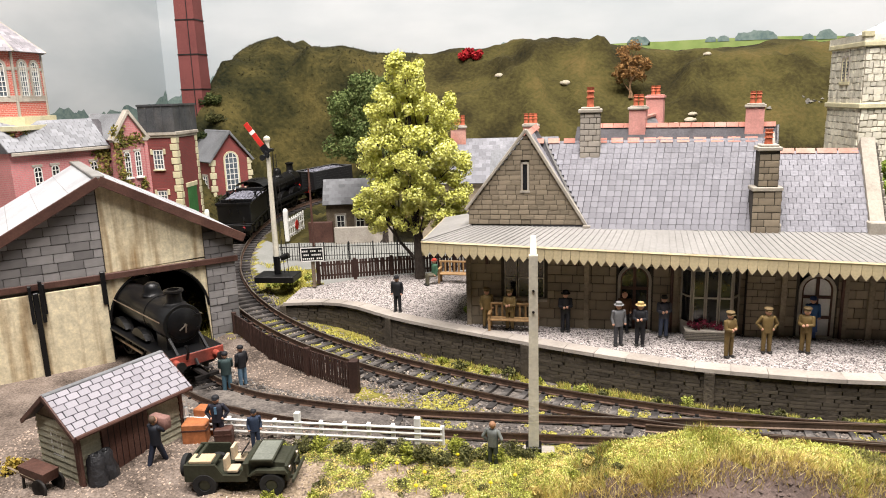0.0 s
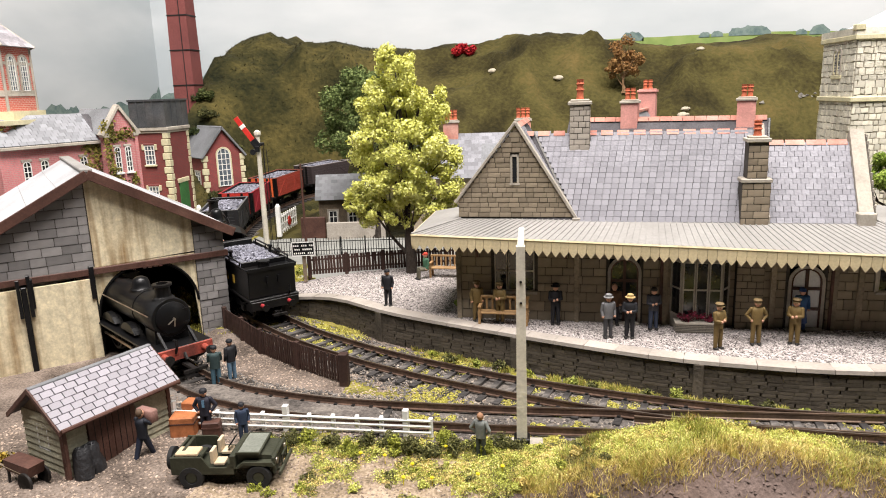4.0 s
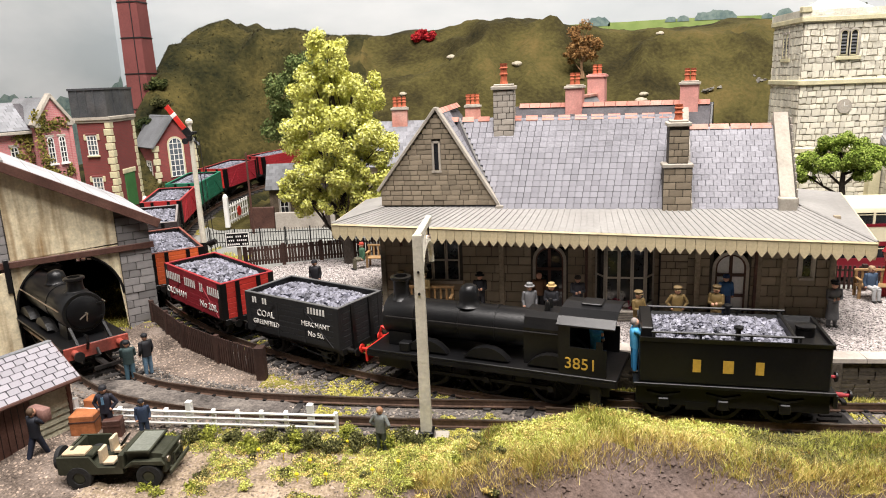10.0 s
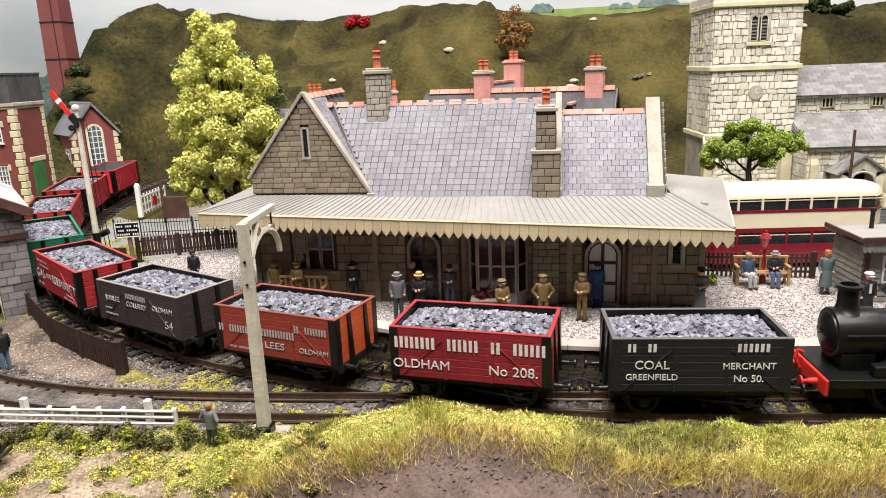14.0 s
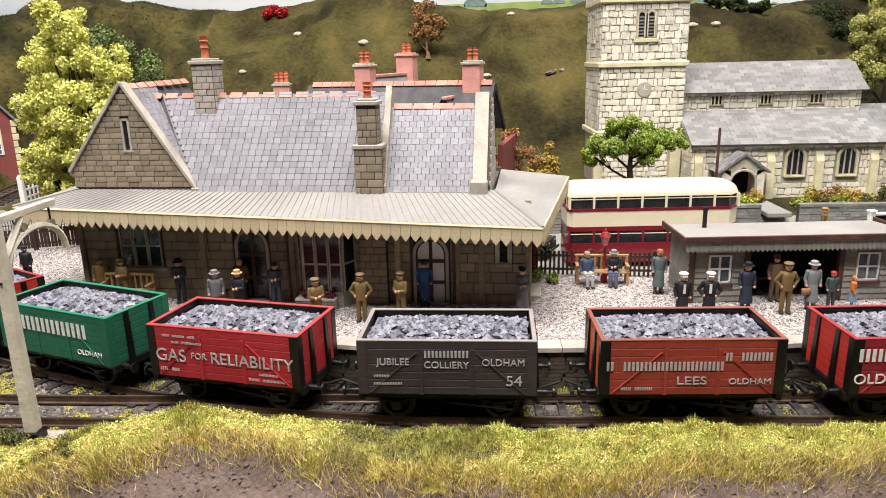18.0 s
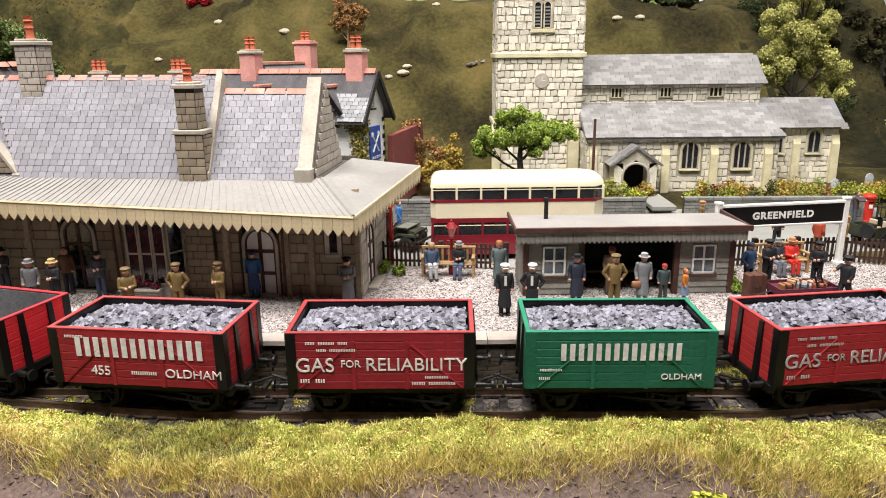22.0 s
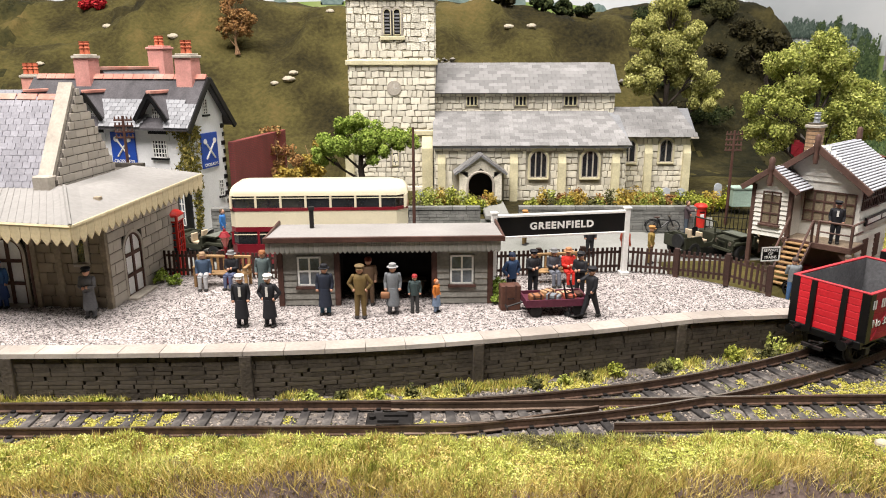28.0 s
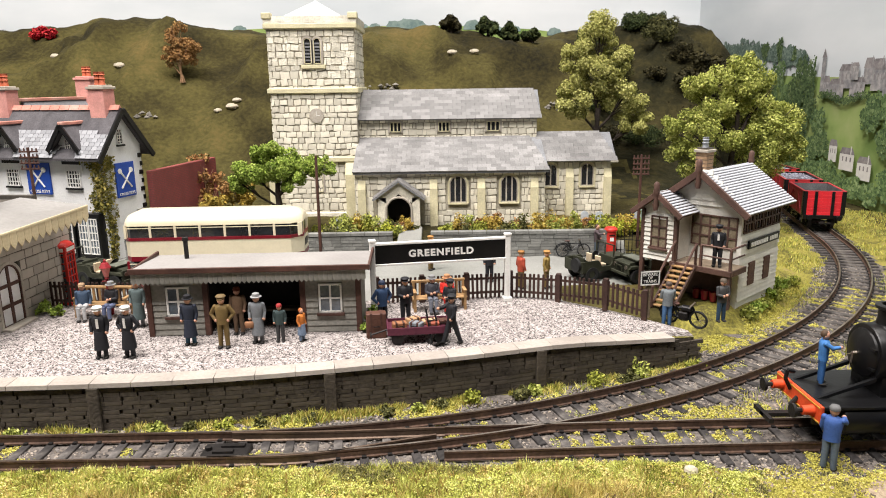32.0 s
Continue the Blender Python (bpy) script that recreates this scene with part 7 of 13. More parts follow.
    s = part("gable_sign", G().cbox(11, 28.6, -1.2, 0, 47, 70, 0.2, E), BLUE, th, "blue inn sign with crossed keys")
    k = G().cyl((15, -1.4, 53), (24.6, -1.4, 64), 0.6, None, 6).cyl((24.6, -1.4, 53), (15, -1.4, 64), 0.6, None, 6).lathe([(1.8, -1.6), (1.8, -1.2)], 10, (14.6, 0, 64.6), "y").lathe([(1.8, -1.6), (1.8, -1.2)], 10, (25, 0, 64.6), "y")
    part("key_emblem", k.move(E), WHITE, s)
    text("sign_lettering", "CROSS KEYS", 2.7, WHITE, Matrix.Translation((1.3 * MM, 19.8 * MM, 48.2 * MM)) @ Matrix.Rotation(math.pi / 2, 4, "Z"), s)
    window(th, E @ Matrix.Translation((0, -0.4, 0)), 16.6, 21.6, 82, 92, 2, 5, WHITE, DARKGLASS, 0.5, sill=BLACK)
    window(th, E @ Matrix.Translation((0, -0.4, 0)), 28, 33, 26, 37, 2, 4, WHITE, DARKGLASS, 0.5, sill=BLACK)
    for y0, z0, y1, z1 in ((-7.2, 72.6, 19, 104.8), (45.2, 72.6, 19, 104.8)):
        b = plane((5, y0, z0), (0, y1 - y0, z1 - z0), (1, 0, 0))
        part("bargeboard", G().cbox(0, math.hypot(y1 - y0, z1 - z0), -0.6, 1.0, -1.8, 1.8, 0.2, b), BLACK, th)
    for i in range(12):
        part("quoin", G().box(36.2 - (1.6 if i % 2 else 0), 38.4, -0.5, 0.2, 8 + i * 5.8, 11 + i * 5.8, E), BLACK, th)
    for i in range(17):
        part("ridge_tile", G().prism([(16.8, 104.6), (19, 107.8), (21.2, 104.6)], -132 + i * 8, -124.4 + i * 8, "x"), RIDGE, th)
    PINK = mat("pink_chimney_brick", (0.60, 0.29, 0.25), 0.9, var=0.18, size=0.01, stain=(0.5, 0.2, 0.18), stain_amount=0.4)
    chimney(th, -10, 19, 12, 10, 92, 119, PINK, DRESSED, 2, ph=10)
    chimney(th, -90, 19, 12, 10, 92, 119, PINK, DRESSED, 2, ph=10)
    chimney(th, -88, 94, 14, 11, 84, 126, PINK, PINK, 2, ph=9)
    part("rear_wing", G().prism([(-116, 66), (-88, 111), (-60, 66), (-60, 4), (-116, 4)], 30, 102, "y"), SLATE, th)
    part("rear_ridge", G().cbox(-89.8, -86.2, 22, 102, 110, 112.4, 0.4), RIDGE, th)
    # ground-floor bays in black timber
    for x0, x1 in ((-44, -22), (-20, -2)):
        b = part("shop_bay", G().box(x0, x1, -6, 0, 4, 12).box(x0, x1, -6, 0, 36, 39).box(x0, x0 + 1.4, -6, 0, 12, 36).box(x1 - 1.4, x1, -6, 0, 12, 36), BLACK, th)
        window(b, Matrix.Translation((0, -6, 0)), x0 + 1.6, (x0 + x1) / 2 - 0.3, 12, 36, 3, 5, WHITE, PANE, 0.6)
        window(b, Matrix.Translation((0, -6, 0)), (x0 + x1) / 2 + 0.3, x1 - 1.6, 12, 36, 3, 5, WHITE, PANE, 0.6)
    return th


inn()
solid("yard_wall", G().cbox(-2, 2, 0, 94, 5, 58, 0.4), DARK_BRICK, pose(0.1740, 0.5400, 0.004, 0, 0, -10.5), "dull red brick yard wall behind the inn", "wall")


# ---------------------------------------------------------------- platform shelter and furniture
def shelter():
    th = thing("platform_shelter", pose(0.2490, 0.3375, 0.0135, 0, 0, 1.5), "grey weatherboarded waiting shelter with flat roof and valance", "shelter")
    part("body", G().box(0, 91, 26, 28, 0, 26).box(0, 1.6, 1, 28, 0, 26).box(89.4, 91, 1, 28, 0, 26).box(0, 25, 0.9, 1.8, 0, 26).box(66, 91, 0.9, 1.8, 0, 26).box(25, 66, 0.9, 1.8, 24, 26).box(1.6, 89.4, 24.6, 25.4, 0, 26), WEATHERBOARD, th)
    # near-black lining: the shelter's inner shade is painted into its colour
    part("inside", G().box(25, 66, 22, 23, 0, 25).box(24, 25, 2, 23, 0, 25).box(66, 67, 2, 23, 0, 25), INTERIOR_SHADE, th)
    for i in range(9):
        z = 0.3 + i * 2.8
        for a, b in ((1.5, 25), (66, 89.5)):
            g = G()
            if 8 < z + 1.4 < 22.4:
                a1, b1 = (7.6, 18.6) if a < 30 else (72.6, 83.6)
                for p, q in ((a, a1), (b1, b)):
                    g.prism([(0.9, z), (0.1, z + 0.1), (0.6, z + 2.8), (0.9, z + 2.8)], p, q, "x")
            else:
                g.prism([(0.9, z), (0.1, z + 0.1), (0.6, z + 2.8), (0.9, z + 2.8)], a, b, "x")
            part("weatherboard", g, WEATHERBOARD, th)
        part("end_board", G().prism([(0, z), (-0.8, z + 0.1), (-0.3, z + 2.8), (0, z + 2.8)], 1, 28, "y"), WEATHERBOARD, th)
    for a in (8, 73):
        window(th, Matrix.Translation((0, 0.3, 0)), a, a + 10, 9, 22, 2, 2, WHITE, PANE, 0.8, sill=BROWN)
    for x in (0.8, 24.8, 66.2, 90.2):
        part("post", G().cbox(x - 1.2, x + 1.2, -0.4, 2, 0, 26, 0.2), BROWN, th)
    part("roof", G().add([(-4, -5, 29.5), (95, -5, 29.5), (95, 30, 27.5), (-4, 30, 27.5), (-4, -5, 31.2), (95, -5, 31.2), (95, 30, 29.2), (-4, 30, 29.2)], [(0, 3, 2, 1), (4, 5, 6, 7), (0, 1, 5, 4), (1, 2, 6, 5), (2, 3, 7, 6), (3, 0, 4, 7)]), mat("felt_roof", (0.29, 0.275, 0.26), 0.85, var=0.12, size=0.03, stain=(0.22, 0.205, 0.195), stain_amount=0.5), th)
    part("roof_edge", G().cbox(-4.6, 95.6, -5.8, -4.8, 29.4, 31.8, 0.2).cbox(-4.8, -3.8, -5, 30, 29.0, 31.2, 0.2).cbox(94.8, 95.8, -5, 30, 29.0, 31.2, 0.2), BROWN, th)
    vb = mesh("valance_board", G().prism([(-0.95, 0), (0.95, 0), (0.95, -4.2), (0, -5.2), (-0.95, -4.2)], -0.3, 0.3), WEATHERBOARD)
    for i in range(49):
        ob = part("valance_board", vb, None, th)
        ob.matrix_basis = Matrix.Translation(((-3 + i * 2.0) * MM, -4.4 * MM, 29.6 * MM))
    part("stove_pipe", G().cyl((12, 20, 28), (12, 20, 38), 1.0, None, 10).cyl((12, 20, 38), (12, 20, 39.5), 1.4, None, 10), DARK_IRON, th)
    part("bench", G().cbox(28, 63, 16, 21, 5, 6.2, 0.2).box(29, 31, 16, 21, 0, 5).box(60, 62, 16, 21, 0, 5), OLDWOOD, th)


shelter()


def nameboard():
    th = thing("station_nameboard", pose(0.3430, 0.3705, 0.0135, 0, 0, 9.5), "white-framed black station nameboard on two white posts", "sign")
    for x in (0, 66):
        part("post", G().cbox(x - 1.3, x + 1.3, -1.3, 1.3, 0, 33.5, 0.25).cbox(x - 2.2, x + 2.2, -2.2, 2.2, 0, 2, 0.3).cbox(x - 1.7, x + 1.7, -1.7, 1.7, 33.2, 34.2, 0.2), WHITE, th)
    part("board", G().cbox(1.3, 64.7, -0.8, 0.8, 22.0, 31.8, 0.2), BLACK, th)
    part("frame", G().cbox(0.6, 65.4, -1.2, 1.2, 31.4, 32.6, 0.2).cbox(0.6, 65.4, -1.2, 1.2, 21.4, 22.4, 0.2), WHITE, th)
    text("lettering", "GREENFIELD", 4.6, WHITE, Matrix.Translation((33 * MM, -0.9 * MM, 25.3 * MM)), th, wide=1.06, space=1.2, bold=0.18)


nameboard()


def picket_fence(name, pts, label, h=13.0, step=2.25, w=1.15, material=FENCE_BROWN, post_every=26.0, base=0.0, rails_z=(3.2, 10.4), pointed=False, lean=0.0):
    """Pickets, rails and posts along points in metres."""
    th = thing(name, Matrix(), label, "fence", "fences of the layout")
    pm = mesh("picket", G().cbox(-w / 2, w / 2, -0.35, 0.35, 0.6, h, 0.1) if not pointed else G().cyl((0, 0, 0), (0, 0, h), 0.32, 0.2, 5), material)
    qm = mesh("post", G().cbox(-1.2, 1.2, -1.2, 1.2, -2, h + 1.0, 0.2) if not pointed else G().cyl((0, 0, -1), (0, 0, h + 0.8), 0.6, None, 6), material)
    for a, b in zip(pts[:-1], pts[1:]):
        a, b = Vector(a), Vector(b)
        d = b - a
        ang = math.atan2(d.y, d.x)
        n = max(1, round(d.length * 1000 / step))
        for i in range(n):
            ob = part("picket", pm, None, th)
            ob.matrix_basis = Matrix.Translation(a.lerp(b, (i + 0.5) / n)) @ Matrix.Rotation(ang, 4, "Z") @ Matrix.Rotation(radians(rnd.uniform(-1.5, 1.5) + lean), 4, "Y")
        side = Vector((-math.sin(ang), math.cos(ang), 0)) * 0.8
        for z in rails_z:
            part("rail", G().cyl(a * 1000 + side + Vector((0, 0, z)), b * 1000 + side + Vector((0, 0, z)), 0.75 if not pointed else 0.35, None, 4), material, th)
        k = max(1, round(d.length * 1000 / post_every))
        for i in range(k + 1):
            if i < k or b == Vector(pts[-1]):
                ob = part("post", qm, None, th)
                ob.matrix_basis = Matrix.Translation(a.lerp(b, i / k)) @ Matrix.Rotation(ang, 4, "Z")
    return th


PZ = PLAT_Z
picket_fence("platform_fence", [(0.1800, 0.3835, PZ), (0.2440, 0.3760, PZ)], "dark brown picket fence behind the platform seat")
picket_fence("platform_fence", [(0.3440, 0.3780, PZ), (0.4100, 0.3860, PZ), (0.4330, 0.3790, PZ), (0.4540, 0.3690, PZ), (0.4700, 0.3590, PZ - 0.003)], "dark brown picket fence beyond the platform nameboard")
picket_fence("platform_fence", [(-0.1440, 0.4450, PZ - 0.001), (-0.0960, 0.4570, PZ), (-0.0540, 0.4680, PZ), (-0.0250, 0.4760, PZ)], "dark brown picket fence at the platform end", step=2.0, w=1.6)
picket_fence("yard_fence", [(-0.1760, 0.3790, -0.004), (-0.1410, 0.3440, -0.005), (-0.1140, 0.3250, -0.005), (-0.0850, 0.3070, -0.005)], "chocolate brown picket fence between shed yard and main line", h=14, step=1.9, w=1.1)
solid("fence_end_post", G().cbox(-2.2, 2.2, -2.2, 2.2, 0, 16.5, 0.3), FENCE_BROWN, pose(-0.0850, 0.3070, -0.0055), "stout brown post ending the yard fence", "post")
picket_fence("crossing_railing", [(-0.2050, 0.5270, 0.007), (-0.1460, 0.5330, 0.007), (-0.0880, 0.5400, 0.007)], "thin black spiked railing beside the crossing road", h=13.5, step=2.1, material=BLACK, pointed=True, post_every=20)
picket_fence("pavement_railing", [(0.4930, 0.5030, 0.006), (0.5250, 0.4900, 0.006)], "dark railing beside the pillar box", h=17, step=2.4, material=DARK_IRON, pointed=True)


def white_fence():
    th = thing("post_and_rail_fence", Matrix(), "white painted post-and-rail fence beside the siding", "fence", "fences of the layout")
    a, b = Vector((-0.1470, 0.2600, -0.0045)), Vector((-0.0360, 0.2545, -0.0035))
    n = 11
    pm = mesh("post", G().cbox(-0.8, 0.8, -0.8, 0.8, 0, 8.2, 0.2), WHITE)
    big = mesh("post", G().cbox(-1.2, 1.2, -1.2, 1.2, 0, 11.5, 0.25), WHITE)
    ang = math.atan2(b.y - a.y, b.x - a.x)
    for i in range(n + 1):
        ob = part("post", big if i % 5 == 0 else pm, None, th)
        ob.matrix_basis = Matrix.Translation(a.lerp(b, i / n)) @ Matrix.Rotation(ang, 4, "Z")
    for z in (2.2, 4.8, 7.2):
        part("rail", G().cyl(a * 1000 + Vector((0, -0.9, z)), b * 1000 + Vector((0, -0.9, z)), 0.6, None, 6), WHITE, th)


white_fence()


def bench(x, y, z, turn, label="slatted wooden platform bench", w=26):
    th = thing("platform_bench", pose(x, y, z, 0, 0, turn), label, "bench", "platform benches")
    for i in range(3):
        part("seat_slat", G().cbox(-w / 2, w / 2, -6 + i * 2.1, -4.3 + i * 2.1, 6.0, 6.7, 0.1), WOOD, th)
    n = 9
    for i in range(n):
        x0 = -w / 2 + 1 + (w - 2) * i / (n - 1)
        part("back_slat", G().box(x0 - 0.5, x0 + 0.5, 0.2, 0.8, 6.6, 13), WOOD, th)
    part("back_rail", G().cbox(-w / 2, w / 2, 0, 1.2, 12.8, 14, 0.2), WOOD, th)
    for s in (-1, 1):
        part("leg", G().box(s * (w / 2 - 1) - 0.6, s * (w / 2 - 1) + 0.6, -6, -4.8, 0, 9.6).box(s * (w / 2 - 1) - 0.6, s * (w / 2 - 1) + 0.6, 0, 1.2, 0, 13).cbox(s * (w / 2 - 1) - 0.8, s * (w / 2 - 1) + 0.8, -6.4, 1, 9.2, 10, 0.1), WOOD, th)


bench(0.2160, 0.3700, PZ, -4)
bench(-0.0480, 0.4400, PZ, -6)
bench(-0.0100, 0.3475, PZ, -5, "dark slatted wooden bench against the station wall")
bench(0.3740, 0.3720, PZ, 8)


def semaphore():
    th = thing("semaphore_signal", pose(-0.1760, 0.4545, 0.0115), "cream signal post with a raised red semaphore arm", "signal")
    part("base", G().cbox(-14, 14, -9, 9, -1, 3.4, 0.5), BLACK, th)
    part("post", G().cyl((0, 0, 3), (0, 0, 95), 2.1, 1.4, 10), POST_CREAM, th)
    part("post_foot", G().cyl((0, 0, 3), (0, 0, 16), 2.4, None, 10), BLACK, th)
    part("finial", G().lathe([(1.5, 94), (2.3, 95.5), (2.3, 97), (1.2, 98), (0.4, 98.4)], 10), POST_CREAM, th)
    arm = Matrix.Translation((-1, -2.2, 89.5)) @ Matrix.Rotation(radians(55), 4, "Y")
    part("arm", G().cbox(-21, -3, -0.3, 0.3, -1.7, 1.7, 0.1, arm), RED, th, "red signal arm with white band")
    part("arm_band", G().cbox(-15, -12.4, -0.45, 0.45, -1.75, 1.75, 0.1, arm), WHITE, th)
    part("spectacle", G().cbox(-3, 3.5, -0.5, 0.5, -2.6, 2.6, 0.4, arm).lathe([(2.0, -0.7), (2.0, 0.7)], 12, (-3, -2.4, 84), "y"), BLACK, th)
    part("lamp", G().cbox(-1.4, 1.4, -3, -1.2, 84, 88, 0.3).cbox(0.6, 3.6, -2.6, 2, 88, 90, 0.3), BLACK, th)
    part("counterweight", G().cyl((4, -1, 15), (9, -1, 17), 2.0, None, 10).cyl((0, -1, 14), (9, -1, 17), 0.6, None, 6).cyl((3.4, 0, 12), (3.4, 0, 89), 0.22, None, 4), BLACK, th)
    part("ladder", G().cyl((4.4, 1.5, 4), (2.2, 1.5, 86), 0.25, None, 4).cyl((7.4, 1.5, 4), (4.6, 1.5, 86), 0.25, None, 4), DARK_IRON, th)


semaphore()


def bracket_post():
    """Loading gauge post with its curved arm."""
    th = thing("loading_gauge", pose(0.0, 0.2490, -0.0035), "weathered cream loading gauge post with a curved arm", "loading gauge")
    part("post", G().add([(-2.0, -2.0, 0), (2.0, -2.0, 0), (2.0, 2.0, 0), (-2.0, 2.0, 0), (-1.6, -1.6, 79), (1.6, -1.6, 79), (1.6, 1.6, 79), (-1.6, 1.6, 79)], [(0, 1, 5, 4), (1, 2, 6, 5), (2, 3, 7, 6), (3, 0, 4, 7), (4, 5, 6, 7), (0, 3, 2, 1)]), POST_CREAM, th)
    part("foot", G().cbox(-3, 3, -3, 3, 0, 4.5, 0.3), BLACK, th)
    part("foot_slab", G().cbox(-7, 8, -6, 6, -2, 1.0, 0.4), DRESSED, th)
    part("arm", G().cbox(-1.2, 1.2, -1, 33, 77, 79.6, 0.3), POST_CREAM, th)
    part("strut", G().cyl((0, 1, 64), (0, 14, 77), 1.2, None, 6), POST_CREAM, th)
    a = [(0, 20 + 17 * math.cos(t), 60 + 12 * math.sin(t)) for t in [math.pi * k / 12 for k in range(13)]]
    g = G()
    for p, q in zip(a[:-1], a[1:]):
        g.cyl(p, q, 1.2, None, 6)
    part("gauge_bow", g, POST_CREAM, th)
    part("chain", G().cyl((0, 14, 77), (0, 14, 71), 0.4, None, 5).cyl((0, 30, 77), (0, 30, 69), 0.4, None, 5), DARK_IRON, th)
    part("pulley", G().cyl((-0.8, 14, 73), (0.8, 14, 73), 1.6, None, 10).cyl((-0.8, 30, 71), (0.8, 30, 71), 1.6, None, 10), STEEL, th)
    part("bolt", G().cyl((0, -2.2, 58), (0, -1.6, 58), 0.5, None, 6).cyl((0, -2.2, 66), (0, -1.6, 66), 0.5, None, 6), DARK_IRON, th)


bracket_post()


# ---------------------------------------------------------------- signal box
SIGNAL_BOX = pose(0.4889, 0.4178, 0.0066, 0, 0, -48) @ Matrix.Diagonal((0.886, 1.02, 0.88, 1))


def signal_box():
    th = thing("signal_box", SIGNAL_BOX, "white and brown weatherboarded signal box with outside stairs", "signal box")
    W, D, F, E, R = 50, 58, 23.5, 55.0, 75
    BR = mat("signal_box_brown", (0.10, 0.055, 0.042), 0.6, var=0.25, size=0.01, stain=(0.06, 0.035, 0.03), stain_amount=0.5)
    CRM = mat("signal_box_white_boards", (0.70, 0.68, 0.61), 0.75, var=0.1, size=0.01, stain=(0.5, 0.47, 0.4), stain_amount=0.4, isl=0.05)
    GLZ = mat("amber_grey_glazing", (0.22, 0.18, 0.12), 0.15, var=0.4, size=0.01, bump=0, spec=0.7)
    part("lower_storey", G().box(2, W, 12, D, -8, F), CRM, th)
    part("upper_storey", G().box(2, W, 12, D, F, E).prism([(2, E), (26, R - 2), (W, E)], 12, D, "y"), CRM, th)
    for i in range(9):
        z = i * 2.8
        part("side_board", G().prism([(12, z)] * 0 + [(W, z), (W + 0.9, z + 0.1), (W + 0.3, z + 2.8), (W, z + 2.8)], 12, D, "y"), CRM, th)
    for i in range(4):
        z = 28 + i * 2.8
        part("side_board", G().prism([(W, z), (W + 0.9, z + 0.1), (W + 0.3, z + 2.8), (W, z + 2.8)], 12, D, "y"), CRM, th)
    for i in range(7):
        z = E + 0.2 + i * 3.0
        hw = 23.5 * (1 - i / 7.6)
        part("gable_board", G().prism([(12, z), (11.1, z + 0.1), (11.7, z + 3), (12, z + 3)], 26 - hw, 26 + hw, "x"), CRM, th)
    part("locking_room_dark", G().box(14, 46, 11.4, 12.2, 0, 22), BR, th)
    # glazed upper front and side
    window(th, Matrix.Translation((0, 11.6, 0)), 20, 48, 31, 50, 5, 3, BR, GLZ, 1.0)
    side = Matrix(((0, -1, 0, W + 0.6), (1, 0, 0, 0), (0, 0, 1, 0), (0, 0, 0, 1)))
    for k in range(4):
        window(th, side, 14 + k * 11, 24 + k * 11, 40.5, 52.5, 3, 2, BR, DARKGLASS, 0.9)
    for a in (22, 40):
        part("lower_window", G().cbox(a, a + 7, -0.8, 0.2, 8, 22, 0.2, side), BR, th)
    nb = part("nameplate", G().cbox(18, 54, -1.8, -0.6, 31, 36, 0.2, side), BLACK, th)
    g = G()
    for i in range(16):
        if i not in (10,):
            g.box(20 + i * 2.0, 21.4 + i * 2.0, -2.0, -1.8, 32.2, 34.8)
    part("plate_lettering", g.move(side), WHITE, nb)
    # porch at the left corner
    pr = part("porch", G().box(-3, 18.5, -2, 12, F - 2, E - 2).prism([(-3, E - 2), (7.5, E + 6), (18.5, E - 2)], -2, 12, "y"), CRM, th)
    for i in range(10):
        z = F - 2 + i * 2.8
        for a, b in ((-3, 2.4), (13.4, 18.5)) if 30 < z + 1 < 47 else ((-3, 18.5),):
            part("porch_board", G().prism([(-2, z), (-2.9, z + 0.1), (-2.3, z + 2.8), (-2, z + 2.8)], a, b, "x"), CRM, pr)
    window(pr, Matrix.Translation((0, -2.8, 0)), 2.6, 13.2, 29, 48.5, 2, 3, BR, GLZ, 0.8, sill=BR)
    for x in (-3, 18.5):
        part("porch_post", G().cbox(x - 1.2, x + 1.2, -3, -0.6, 0, E - 3, 0.2), BR, pr)
    part("porch_stilt", G().cbox(0.5, 4.5, 8, 12, 0, F - 2, 0.3).prism([(0, 8), (16, 22), (16, 24), (0, 24)], 4, 6, "y"), BR, pr)
    # roofs
    RS = mat("striped_grey_roof", (0.46, 0.47, 0.50), 0.55, var=0.12, size=0.02, stain=(0.34, 0.35, 0.37), stain_amount=0.4)
    for o, u, v, L in (((56, 6, E - 2), (0, 1, 0), (-30, 0, R - E + 2), 58), ((-4, 64, E - 2), (0, -1, 0), (30, 0, R - E + 2), 58)):
        m = plane(o, u, v)
        if m.to_3x3().col[2].z < 0:
            m = plane((o[0], 64 if o[1] < 30 else 6, o[2]), (0, -u[1], 0), v)
        ln = Vector(v).length
        part("roof", G().box(0, 58, 0, ln, -0.9, 0.2, m), BR, th)
        for i in range(19):
            part("roof_strip", G().cbox(0.3, 57.7, i * ln / 19 + 0.1, (i + 1) * ln / 19 - 0.5, 0.2, 1.1, 0.2, m), RS, th)
    mp = plane((20, -6, E - 10), (0, 1, 0), (-14, 0, 12))
    for o, v in (((24, 0, E - 4.6), (-16.5, 0, 12.6)), ((-9, 0, E - 4.6), (16.5, 0, 12.6))):
        u = (0, 1, 0) if v[0] < 0 else (0, -1, 0)
        m = plane((o[0], -6 if u[1] > 0 else 14, o[2]), u, v)
        if m.to_3x3().col[2].z < 0:
            m = plane((o[0], 14 if u[1] > 0 else -6, o[2]), (0, -u[1], 0), v)
        part("porch_roof", G().box(0, 20, 0, 20.8, -0.8, 0.2, m), BR, pr)
        for i in range(10):
            part("roof_strip", G().cbox(0.3, 19.7, i * 2.07 + 0.1, i * 2.07 + 1.5, 0.2, 0.9, 0.2, m), RS, pr)
